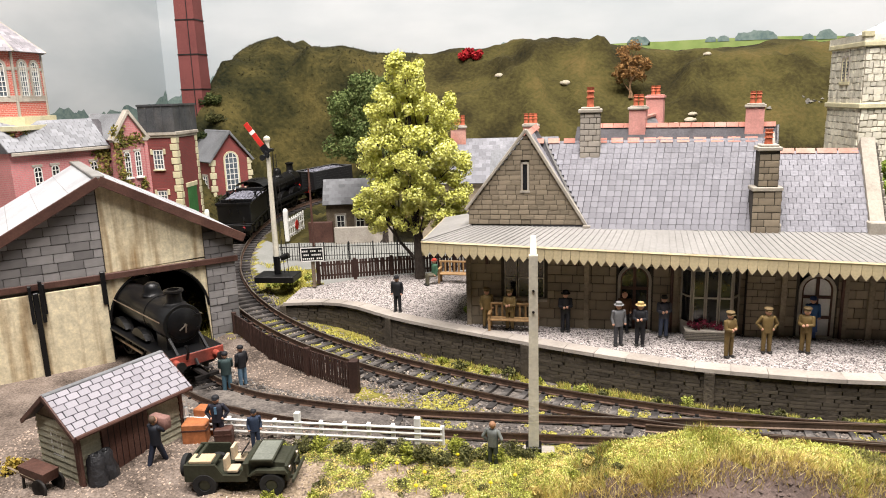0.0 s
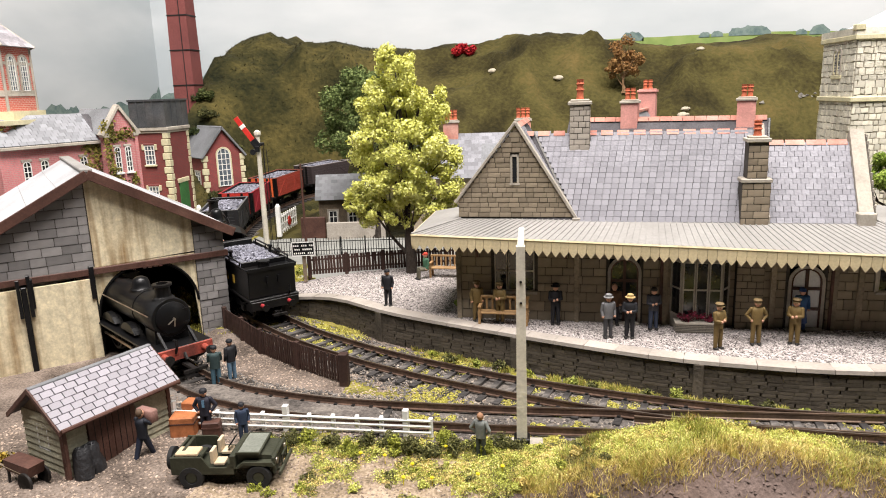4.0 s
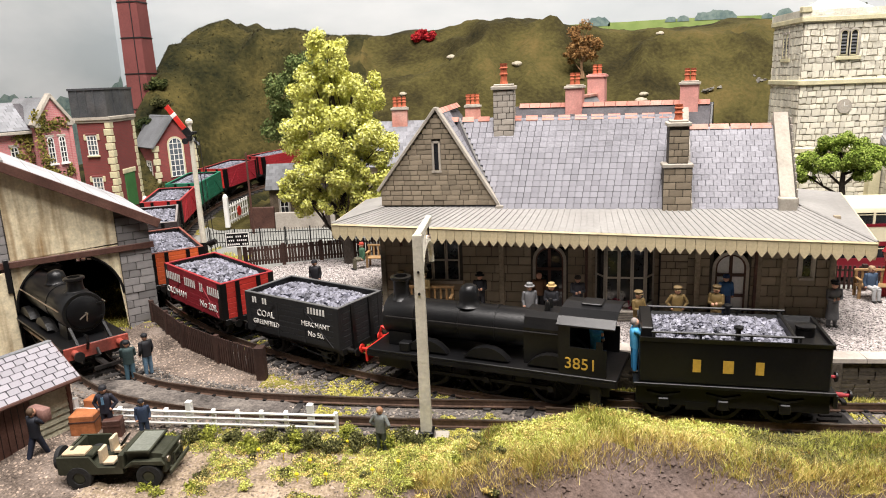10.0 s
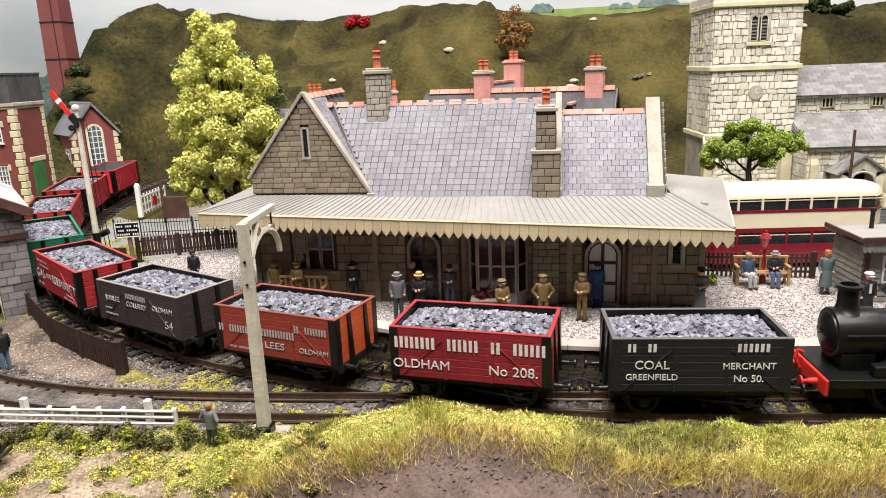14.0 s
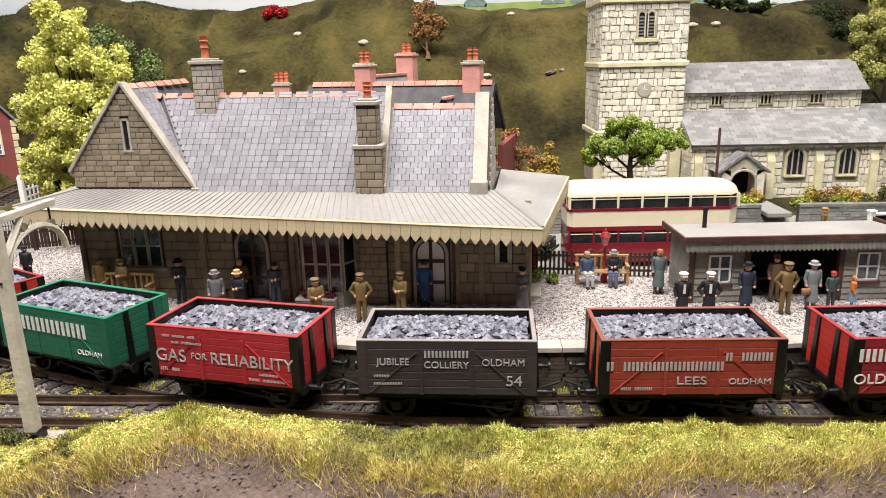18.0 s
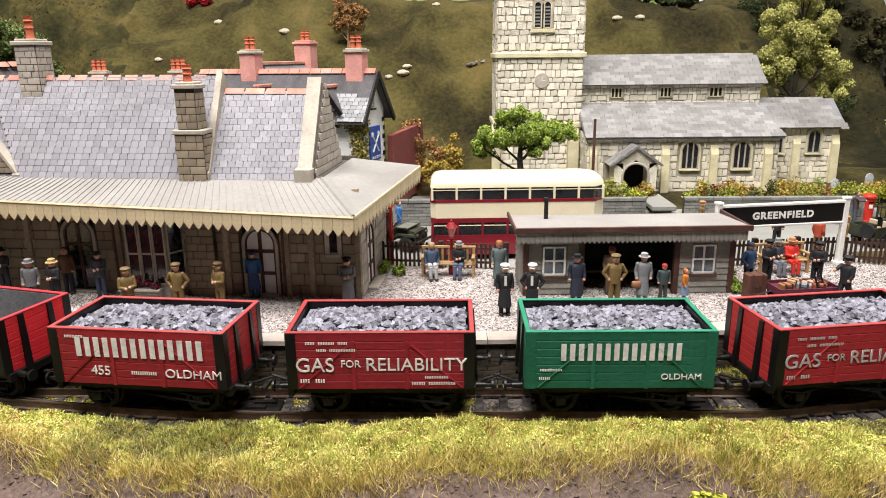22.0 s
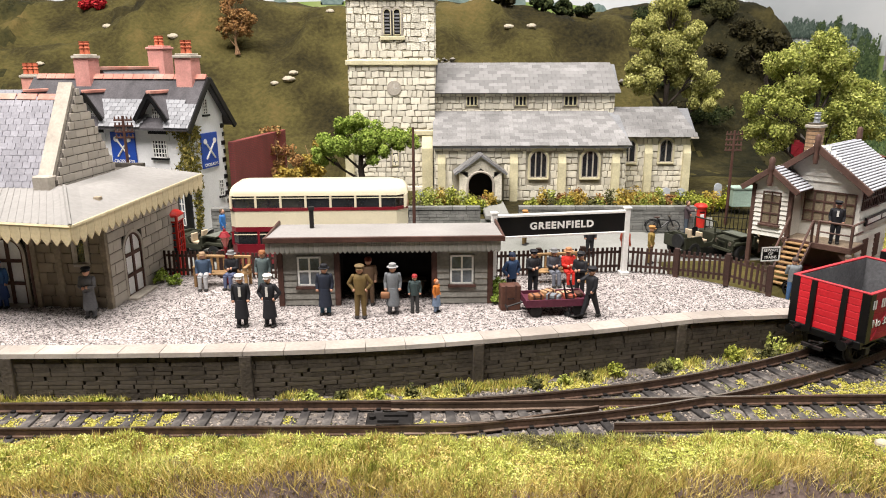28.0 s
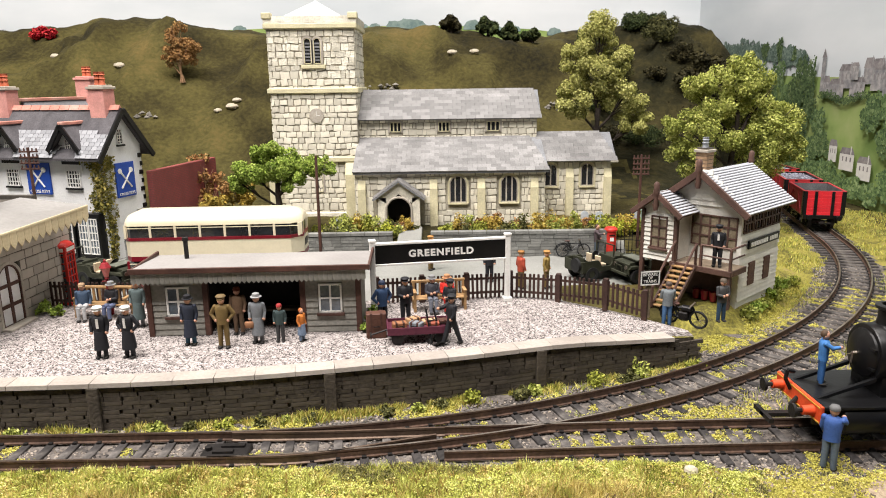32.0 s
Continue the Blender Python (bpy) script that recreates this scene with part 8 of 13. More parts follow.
        b = plane((o[0], -6.4, o[2] - 0.8), v, (0, 1, 0))
        part("bargeboard", G().cbox(0, 20.8, -0.6, 0.8, -1.6, 1.6, 0.2, b), BR, pr)
    for (x0, z0), (x1, z1) in (((-5, E - 3), (26, R + 0.4)), ((57, E - 3), (26, R + 0.4))):
        b = plane((x0, 5.4, z0), (x1 - x0, 0, z1 - z0), (0, 1, 0))
        part("bargeboard", G().cbox(0, math.hypot(x1 - x0, z1 - z0), -0.6, 0.8, -1.8, 1.8, 0.2, b), BR, th)
    for x, y, z in ((26, 5, R), (26, 64, R), (7.5, -6.6, E + 6.5)):
        part("finial", G().lathe([(1.2, z - 9), (1.7, z - 6), (1.2, z - 3), (1.6, z), (2.0, z + 2), (1.5, z + 4), (1.8, z + 6.5), (0.8, z + 8)], 10, (x, y, 0)), BR, th, smooth=True)
    c = chimney(th, 12, 34, 7.4, 7.4, E, R + 10, mat("signal_box_brick", (0.33, 0.21, 0.12), 0.9, var=0.25, size=0.004), DRESSED, 1, mat("zinc_pot", (0.4, 0.42, 0.45), 0.5, 0.5), 8)
    for i in range(12):
        part("brick_course_joint", G().box(8.2, 15.8, 30.2, 37.8, E + 5 + i * 2.4, E + 5.3 + i * 2.4), MORTAR, c)
    # landing and stairs
    part("landing", G().cbox(17, 54, -4, 12, F - 2.4, F - 0.8, 0.2), OLDWOOD, th)
    part("landing_fascia", G().cbox(17, 54.4, -4.6, -3.8, F - 4, F - 0.6, 0.2).cbox(53.8, 54.8, -4, 12, F - 4, F - 0.6, 0.2), BR, th)
    for x in (36, 53.5):
        part("rail_post", G().cbox(x - 0.7, x + 0.7, -4.4, -3.0, F - 1, F + 12, 0.15), BR, th)
    part("landing_post", G().cbox(51.5, 54, -4, -1.5, 0, F - 2, 0.3).prism([(54, F - 4), (54, F - 12), (46, F - 4)], -3.5, -2, "y"), BR, th)
    part("handrail", G().cyl((36, -3.7, F + 12), (53.6, -3.7, F + 12), 0.6, None, 6).cyl((36, -3.7, F + 6), (53.6, -3.7, F + 6), 0.5, None, 6).cyl((53.6, -3.7, F + 12), (53.6, 11, F + 12), 0.6, None, 6).cyl((53.6, -3.7, F + 6), (53.6, 11, F + 6), 0.5, None, 6), BR, th)
    x0, x1, n = 20, 33, 9
    for i in range(n):
        t = (i + 0.5) / n
        part("tread", G().cbox(x0, x1, -4 - 19 * t - 1.8, -4 - 19 * t + 0.9, (F - 1.5) * (1 - t) - 0.4, (F - 1.5) * (1 - t) + 0.5, 0.15), WOOD, th)
    for x in (x0, x1):
        part("stair_string", G().prism([(-3, F - 2.5), (-3, F + 0.5), (-24, 1.5), (-24, -1.5)], x - 0.6, x + 0.6, "x"), BR, th)
        part("stair_rail", G().cyl((x, -4, F + 12), (x, -24, 12), 0.7, None, 6).cyl((x, -24, 0), (x, -24, 12.4), 0.8, None, 6).cyl((x, -4, F), (x, -4, F + 12), 0.8, None, 6), BR, th)
    for k in range(4):
        solid("fire_bucket", G().lathe([(1.6, 0), (2.3, 5), (2.0, 5), (1.5, 0.6)], 10), BUS_RED, pose(0.4889, 0.4178, 0.0066, 0, 0, -48) @ Matrix.Translation(((26 + k * 4.6) * MM, 6 * MM, 0)), "dark red bucket under the signal box landing", "bucket", "buckets", smooth=True)


signal_box()


# ---------------------------------------------------------------- brick buildings behind the shed
def works_tower():
    """Octagonal brick tower with arched windows."""
    th = thing("works_tower", pose(-0.3820, 0.4620, 0), "red brick octagonal tower with arched windows and ivy", "tower")
    oct_ = lambda r, o=0.3927: [(r * math.cos(o + k * 0.7854), r * math.sin(o + k * 0.7854)) for k in range(8)]
    part("lower_storey", G().prism([(-42, -30), (42, -30), (42, 16), (24, 40), (-42, 40)], 0, 118, "z"), RED_BRICK, th)
    part("ledge", G().prism([(-45, -33), (45, -33), (45, 17), (26, 43), (-45, 43)], 118, 121, "z").prism([(x * 1.0, y) for x, y in oct_(43)], 121, 127, "z"), QUOIN, th)
    up = part("upper_storey", G().prism(oct_(38), 126, 170, "z"), RED_BRICK, th)
    part("band", G().prism(oct_(38.6), 137, 141, "z").prism(oct_(38.5), 158, 160, "z"), DRESSED, up)
    for k in range(8):
        a = 0.7854 * k
        c, s = math.cos(a), math.sin(a)
        ap = 38 * math.cos(0.3927)
        m = Matrix(((-s, -c, 0, ap * c), (c, -s, 0, ap * s), (0, 0, 1, 0), (0, 0, 0, 1)))
        for u in (-9.4, 2.4):
            window(up, m @ Matrix.Translation((0, -0.4, 0)), u, u + 7, 140.5, 164, 3, 7, WHITE, PANE, 0.45, arch=True, surround=DRESSED)
        part("angle_shaft", G().cyl((38 * math.cos(a + 0.3927), 38 * math.sin(a + 0.3927), 127), (38 * math.cos(a + 0.3927), 38 * math.sin(a + 0.3927), 170), 1.0, None, 6), DRESSED, up)
    roof = part("roof", G().add([(*p, 170) for p in oct_(42)] + [(0, 0, 204)], [(k, (k + 1) % 8, 8) for k in range(8)] + [tuple(range(7, -1, -1))]), SLATE, th)
    rg = random.Random(4)
    pc = Pieces(roof, "roof_slate", mat("tower_slate", (0.34, 0.32, 0.34), 0.7, var=0.2, size=0.02, isl=0.25), 60)
    for k in range(8):
        a0, a1 = 0.3927 + 0.7854 * k, 0.3927 + 0.7854 * (k + 1)
        p, q, t = Vector((42 * math.cos(a0), 42 * math.sin(a0), 170)), Vector((42 * math.cos(a1), 42 * math.sin(a1), 170)), Vector((0, 0, 204))
        w, L = (q - p).length, (t - (p + q) / 2).length
        slates(pc, plane(p, q - p, t - (p + q) / 2), w, L, 3.4, 4.6, rg, lambda v, w=w, L=L: [(w / 2 * v / L, w - w / 2 * v / L)], 0.5)
        part("hip", G().cyl(p, t, 0.9, None, 5), DRESSED, roof)
    pc.done()
    E = Matrix(((0, -1, 0, 42), (1, 0, 0, 0), (0, 0, 1, 0), (0, 0, 0, 1)))
    for m, us in ((Matrix.Translation((0, -30, 0)), (-30, -2, 22)), (E, (-20, 2))):
        for u in us:
            window(th, m @ Matrix.Translation((0, -0.4, 0)), u, u + 11, 78, 102, 3, 4, WHITE, DARKGLASS, 0.6, arch=True, surround=DRESSED)
    return th


works_tower()


def pink_house():
    """x runs along the fronts, y into the building; the gabled wing stands proud of the range."""
    th = thing("works_offices", pose(-0.3006, 0.4798, 0, 0, 0, 65), "pink-red brick works offices with white sash windows and creeper", "offices")
    rg = random.Random(14)
    W, EZ, AZ, REC, RZ, L = 25.7, 110.0, 126.0, 8.2, 105.0, -70
    part("range", G().box(L, 0, REC, 46, 0, RZ), PINK_BRICK, th)
    part("range_roof", G().prism([(REC - 3, RZ - 1), (REC + 21, RZ + 18), (49, RZ - 1)], L - 2, 8, "x"), ROOF_JOINT, th)
    pc = Pieces(th, "roof_slate", mat("office_slate", (0.25, 0.255, 0.27), 0.7, var=0.22, size=0.02, stain=(0.16, 0.16, 0.17), stain_amount=0.4, isl=0.22), 120)
    slates(pc, plane((L - 2, REC - 3.2, RZ - 0.6), (1, 0, 0), (0, 24, 19)), 74, 30.6, 3.4, 5.0, rg, lambda v: [(0, 70 + v * 0.12)], 0.7, 0.25, 0.95)
    wing = part("gable_front", G().prism([(0, 0), (W, 0), (W, EZ), (W / 2, AZ), (0, EZ)], 0, 46, "y"), PINK_BRICK, th)
    part("gable_roof", G().prism([(-1.5, EZ - 1.6), (W / 2, AZ + 0.6), (W + 1.5, EZ - 1.6)], 3, 46, "y"), SLATE, th)
    for a, b in (((-2.4, EZ - 2.6), (W / 2, AZ + 2.2)), ((W + 2.4, EZ - 2.6), (W / 2, AZ + 2.2))):
        d = Vector((b[0] - a[0], 0, b[1] - a[1]))
        part("coping", G().cbox(0, d.length + 0.6, -1.6, 3.6, -1, 1.4, 0.3, plane((a[0], 0, a[1]), d, (0, 1, 0))), DRESSED, th)
    for x in (-0.6, W - 2.4):
        part("corner_pier", G().cbox(x, x + 3.0, -0.9, 5, 0, EZ - 1, 0.3), PINK_BRICK, th)
        part("kneeler", G().cbox(x - 0.6, x + 3.6, -1.6, 5, EZ - 4, EZ - 1, 0.3), DRESSED, th)
    for u in (6.0, 14.6):
        for z in (80, 44):
            w = window(wing, Matrix.Translation((0, -0.4, 0)), u, u + 4.8, z, z + 19, 2, 5, WHITE, DARKGLASS, 0.5, arch=True, sill=WHITE)
            part("window_head", G().cbox(u - 0.8, u + 5.6, -0.7, 0.3, z + 18.6, z + 20.4, 0.3), DRESSED, w)
    for u in (-56, -44, -30, -16):
        w = window(th, Matrix.Translation((0, REC - 0.4, 0)), u, u + 5.4, 76, 94, 2, 5, WHITE, DARKGLASS, 0.5, arch=True, sill=WHITE)
        part("window_head", G().cbox(u - 0.8, u + 6.2, -0.7 + REC, 0.3 + REC, 93.4, 95.4, 0.3), DRESSED, w)
    part("eaves_board", G().cbox(L, 0, REC - 3.6, REC - 2.2, RZ - 3, RZ - 0.8, 0.3), DRESSED, th)
    pc.done()


pink_house()


def pump_house():
    """Dark brick water tower with the tank, and the gabled engine house beside it."""
    th = thing("water_tower", pose(-0.3389, 0.5855, 0, 0, 0, 2.5), "dark red brick water tower with stone quoins and iron tank", "water tower")
    W, D = 28.6, 42.8
    E = Matrix(((0, -1, 0, W), (1, 0, 0, 0), (0, 0, 1, 0), (0, 0, 0, 1)))
    part("tower", G().box(0, W, 0, D, 0, 106), DARK_BRICK, th)
    part("cornice", G().cbox(-2, W + 2, -2, D + 2, 105.4, 108.6, 0.5).cbox(-1, W + 1, -1, D + 1, 103.4, 105.4, 0.4), DRESSED, th)
    TANK = mat("grey_iron_tank", (0.075, 0.078, 0.082), 0.6, 0.2, var=0.3, size=0.012, stain=(0.13, 0.12, 0.11), stain_amount=0.5)
    tank = part("tank", G().box(-2, W + 1, -2, 0, 108.6, 132).box(-2, W + 1, D, D + 1.5, 108.6, 132).box(-2, 0, 0, D, 108.6, 132).box(W - 0.6, W + 1, 0, D, 108.6, 132).box(0, W - 0.6, 0, D, 108.6, 127), TANK, th, "open grey iron water tank")
    for i in range(1, 4):
        part("tank_flange", G().box(-2 + i * W / 4 - 0.4, -2 + i * W / 4 + 0.4, -2.7, -2, 109, 131), TANK, tank)
        part("tank_flange", G().box(W + 1, W + 1.7, i * D / 4 - 0.4, i * D / 4 + 0.4, 109, 131), TANK, tank)
    part("tank_rim", G().box(-2.6, W + 1.6, -2.8, -2, 130.8, 132.4).box(W + 1, W + 1.8, -2, D + 1.5, 130.8, 132.4), TANK, tank)
    for i in range(17):
        w, z = (5.6, 4.2) if i % 2 else (4.0, 5.6), 1 + i * 6.1
        part("quoin", G().cbox(W - w[0], W + 0.7, -0.8, w[1], z, z + 5.5, 0.35), QUOIN, th)
        part("quoin", G().cbox(W - 0.4, W + 0.7, D - w[1] * 0.8, D + 0.6, z, z + 5.5, 0.3), QUOIN, th)
    for z in (76, 40):
        w = window(th, Matrix.Translation((0, -0.4, 0)), 7, 16, z, z + 17, 3, 4, WHITE, PANE, 0.6, sill=QUOIN)
        for x in (4.6, 16.2):
            part("window_block", G().cbox(x, x + 2.2, -0.9, 0.4, z + 13, z + 18, 0.3), QUOIN, w)
        part("window_head", G().cbox(6.4, 16.6, -0.9, 0.4, z + 17, z + 19, 0.3), DARK_BRICK, w)
    part("door", G().cbox(13, 31, -0.8, 0.4, 28, 58, 0.3, E), GREEN, th, "green boarded door")
    part("door_lintel", G().cbox(11, 33, -1.2, 0.4, 58, 62, 0.3, E), QUOIN, th)
    eh = thing("engine_house", pose(-0.3340, 0.7000, 0.004, 0, 0, 47), "dark brick engine house with tall arched window and slate roof", "engine house")
    part("wall", G().prism([(0, 0), (44, 0), (44, 70), (22, 97), (0, 70)], 0, 60, "y"), DARK_BRICK, eh)
    for o, v in (((47, 0, 67), (-25, 0, 31)), ((-3, 0, 67), (25, 0, 31))):
        u = (0, 1, 0) if v[0] < 0 else (0, -1, 0)
        m = plane((o[0], -3 if u[1] > 0 else 62, o[2]), u, v)
        part("roof", G().cbox(0, 65, 0, 40.8, -1.4, 0.8, 0.2, m), SLATE, eh)
    window(eh, Matrix.Translation((0, -0.5, 0)), 15, 29, 36, 76, 3, 7, WHITE, PANE, 0.7, arch=True, surround=QUOIN)
    for x0 in (-0.8, 40):
        for i in range(10):
            w = 1.0 if i % 2 else -0.6
            part("quoin", G().cbox(x0 - w * (x0 < 5), x0 + 4.8 + w, -0.9, 2, 2 + i * 6.8, 8.0 + i * 6.8, 0.3), QUOIN, eh)
    window(eh, Matrix(((0, 1, 0, 0), (-1, 0, 0, 0), (0, 0, 1, 0), (0, 0, 0, 1))) @ Matrix.Translation((0, -0.5, 0)), -24, -12, 34, 52, 2, 4, WHITE, PANE, 0.6, surround=DRESSED)


pump_house()


def mill_chimney():
    th = thing("mill_chimney", pose(-0.3905, 0.8000, 0), "tall tapering dark red brick mill chimney", "chimney")
    square = lambda r: [(-r, -r), (r, -r), (r, r), (-r, r)]
    part("plinth", G().cbox(-16, 16, -16, 16, 0, 60, 0.6), STACK_BRICK, th)
    g = G()
    for (z0, r0), (z1, r1) in zip(((60, 13.2), (145, 12.4), (230, 11.4)), ((145, 12.4), (230, 11.4), (345, 10.2))):
        g.add([(*p, z0) for p in square(r0)] + [(*p, z1) for p in square(r1)], [(0, 1, 5, 4), (1, 2, 6, 5), (2, 3, 7, 6), (3, 0, 4, 7)])
    part("shaft", g, STACK_BRICK, th)
    part("shaft_cap", G().cbox(-12, 12, -12, 12, 338, 346, 0.6), STACK_BRICK, th)
    for z, r in ((108, 12.8), (147, 12.4), (186, 12.0), (224, 11.5)):
        part("iron_band", G().box(-r - 0.5, r + 0.5, -r - 0.5, r + 0.5, z, z + 1.3), DARK_IRON, th)
    part("lightning_rod", G().cyl((4, -13.4, 60), (3, -10.8, 345), 0.5, None, 5), DARK_IRON, th)


mill_chimney()


def low_cottage(x, y, turn, w, d, h, r, label, m=SLATE, wallm=ASHLAR):
    th = thing("cottage", pose(x, y, 0.004, 0, 0, turn), label, "cottage", "cottages behind the station")
    part("wall", G().box(0, w, 0, d, 0, h).prism([(0, h), (d / 2, r - 1), (d, h)], 0.5, w - 0.5, "x"), wallm, th)
    rg = random.Random(int(w))
    pc = Pieces(th, "roof_slate", m, 90)
    for o, u, v in (((-3, -3, h - 1.4), (1, 0, 0), (0, d / 2 + 3, r - h + 1.4)), ((w + 3, d + 3, h - 1.4), (-1, 0, 0), (0, -d / 2 - 3, r - h + 1.4))):
        mm = plane(o, u, v)
        part("roof_board", G().box(0, w + 6, 0, Vector(v).length, -1, 0, mm), SLATE, th)
        slates(pc, mm, w + 6, Vector(v).length, 3.8, 6.0, rg, None, 0.7, 0.2)
    pc.done()
    for u in (w * 0.2, w * 0.6):
        window(th, Matrix.Translation((0, -0.4, 0)), u, u + 8, 8, 20, 2, 2, WHITE, DARKGLASS, 0.6, surround=DRESSED)
    return th


SL2 = mat("cottage_slate", (0.25, 0.25, 0.27), 0.7, var=0.22, size=0.02, stain=(0.16, 0.16, 0.17), stain_amount=0.4, isl=0.22)
cottage_range = low_cottage(-0.1000, 0.5950, 2, 120, 50, 56, 90, "long low stone cottage range with grey slate roof", SL2)
for cx in (36, 99):
    chimney(cottage_range, cx, 25, 13, 8, 80, 101, RIDGE, DRESSED, 3, ph=10)
low_cottage(-0.1950, 0.6400, 10, 46, 34, 32, 52, "small stone outbuilding with dark slate roof", SLATE, OLDWOOD)
solid("crossing_wall", G().cbox(0, 52, -2, 2, 0, 16, 0.4), ASHLAR_PALE, pose(-0.1750, 0.5950, 0.005, 0, 0, 6), "pale stone wall behind the crossing road", "wall")
solid("crossing_wall", G().cbox(0, 22, -2, 2, 0, 20, 0.4), BROWN, pose(-0.2000, 0.6000, 0.005, 0, 0, 6), "brown boarded wall behind the crossing road", "wall")


def crossing_gate(x, y, z, turn, n=9):
    th = thing("crossing_gate", pose(x, y, z, 0, 0, turn), "white painted level crossing gate with red disc", "gate", "crossing gates")
    for zz in (3, 9.5, 16):
        part("gate_rail", G().cbox(0, 52, -0.6, 0.6, zz, zz + 1.5, 0.15), WHITE, th)
    for i in range(n):
        part("gate_pale", G().cbox(1 + i * 6, 2.6 + i * 6, -0.8, 0.2, 1.6, 19.5, 0.15), WHITE, th)
    part("gate_post", G().cbox(-4, 0, -2, 2, 0, 28, 0.5).ball((-2, 0, 28), 2, 1), WHITE, th)
    part("disc", G().lathe([(4.5, -1.4), (4.5, -0.8)], 16, (26, 0, 10), "y"), RED, th)


crossing_gate(-0.2200, 0.6000, 0.008, 92)
crossing_gate(-0.2950, 0.6000, 0.008, 118)

# ---------------------------------------------------------------- churchyard wall


def coursed_wall(a, b, z, h, label, material, thick=4.0, course=2.0, length=7.0, cap=110):
    a, b = Vector(a), Vector(b)
    d = b - a
    th = thing("stone_wall", Matrix.Translation((a.x, a.y, z)) @ Matrix.Rotation(math.atan2(d.y, d.x), 4, "Z"), label, "wall", "stone walls of the street")
    L = d.length * 1000
    part("core", G().box(0, L, 0.4, thick, 0, h - 0.6), MORTAR, th)
    pc = Pieces(th, "stone", material, cap)
    stones(pc, Matrix(), 0, h - 1.6, course, length, lambda zz: [(0, L)], random.Random(int(L)), 0.5, 0.2, 0.5)
    n = int(L / 9)
    for i in range(n):
        pc.lay(Matrix(), ((i + 0.5) * L / n, thick / 2, h - 0.8), (L / n - 0.3, thick + 1.6, 1.8))
    pc.done()


YARDWALL = mat("grey_green_coursed_stone", (0.20, 0.20, 0.185), 0.9, var=0.25, size=0.01, stain=(0.12, 0.12, 0.11), stain_amount=0.5, isl=0.2)
coursed_wall((0.1700, 0.4990), (0.3450, 0.5010), 0.0045, 19, "grey coursed stone churchyard wall", YARDWALL)
coursed_wall((0.3700, 0.5010), (0.4900, 0.4985), 0.0045, 19, "grey coursed stone churchyard wall by the cycle", YARDWALL)
solid("church_path", G().cbox(-8, 8, 0, 46, 0, 3.4, 0.6), ROAD, pose(0.3560, 0.4970, 0.0155), "pale gravel path up to the church porch", "path", kind="structure")


# ---------------------------------------------------------------- platform stones
def platform_stones():
    rg = random.Random(12)
    edge = PLAT_EDGE
    pc = Pieces(platform, "wall_stone", PLAT_WALL, 300)
    cop = along(edge, 0.0148)
    for (p, a), (q, _) in zip(cop[:-1], cop[1:]):
        z0, z1 = plat_top(p.x) * 1000 + 0.5, plat_top(q.x) * 1000 + 0.5
        d = (q - p).normalized()
        n = Vector((-d.y, d.x, 0)) * 8.6
        P, Q = p * 1000 + d * 0.12, q * 1000 - d * 0.12
        top = [(P.x, P.y, z0), (Q.x, Q.y, z1), (Q.x + n.x, Q.y + n.y, z1), (P.x + n.x, P.y + n.y, z0)]
        g = G().add([(x, y, z - 1.7) for x, y, z in top] + [(x + n.x * 0.02 * s, y + n.y * 0.02 * s, z) for (x, y, z), s in zip(top, (1, 1, -1, -1))],
                    [(0, 3, 2, 1), (4, 5, 6, 7), (0, 1, 5, 4), (1, 2, 6, 5), (2, 3, 7, 6), (3, 0, 4, 7)])
        part("coping_slab", g, GRAVEL_SLAB, platform)
    rows = [(-5.8 + 1.75 * k) for k in range(11)]
    order = sorted(range(11), key=lambda k: rg.random())
    for k in order:
        z, s = rows[k], rg.uniform(0, 3) * 0.001
        for p, a in along(edge, 0.0062):
            top = plat_top(p.x) * 1000 - 1.5
            if z + 1.2 > top:
                continue
            w = rg.uniform(5.7, 6.1)
            m = Matrix.Translation((p.x * 1000, p.y * 1000, z)) @ Matrix.Rotation(a, 4, "Z")
            pc.lay(m, (s * 1000 + rg.uniform(-0.5, 0.5), 2.0 - rg.uniform(0, 0.14), 0.8), (w, 1.4, min(1.6, top - z)))
    pc.done()
    for p, a in along(edge, 0.086):
        m = Matrix.Translation((p.x * 1000, p.y * 1000, 0)) @ Matrix.Rotation(a, 4, "Z")
        part("pier", G().cbox(-2.2, 2.2, -0.1, 2.4, -6, plat_top(p.x) * 1000 - 1.3, 0.3, m), PLAT_WALL, platform)


platform_stones()

# ---------------------------------------------------------------- scatter helpers
GX, GY, GZ = GRID


def gz(x, y):
    """Ground height by the built sheet."""
    x, y = np.asarray(x, float), np.asarray(y, float)
    i = np.clip(np.searchsorted(GX, x) - 1, 0, len(GX) - 2)
    j = np.clip(np.searchsorted(GY, y) - 1, 0, len(GY) - 2)
    u, v = (x - GX[i]) / (GX[i + 1] - GX[i]), (y - GY[j]) / (GY[j + 1] - GY[j])
    return GZ[j, i] * (1 - u) * (1 - v) + GZ[j, i + 1] * u * (1 - v) + GZ[j + 1, i] * (1 - u) * v + GZ[j + 1, i + 1] * u * v


def track_gap(x, y):
    """Distance to the nearest track centre."""
    out = np.empty(len(x))
    for k in range(0, len(x), 4000):
        out[k:k + 4000] = np.sqrt(((x[k:k + 4000, None] - TRACKS[None, :, 0]) ** 2 + (y[k:k + 4000, None] - TRACKS[None, :, 1]) ** 2).min(axis=1))
    return out


def patchy(x, y, f, seed=0.0):
    return np.array([noise.fractal(Vector((a * f, b * f, seed)), 1.0, 2.0, 3) for a, b in zip(x, y)])


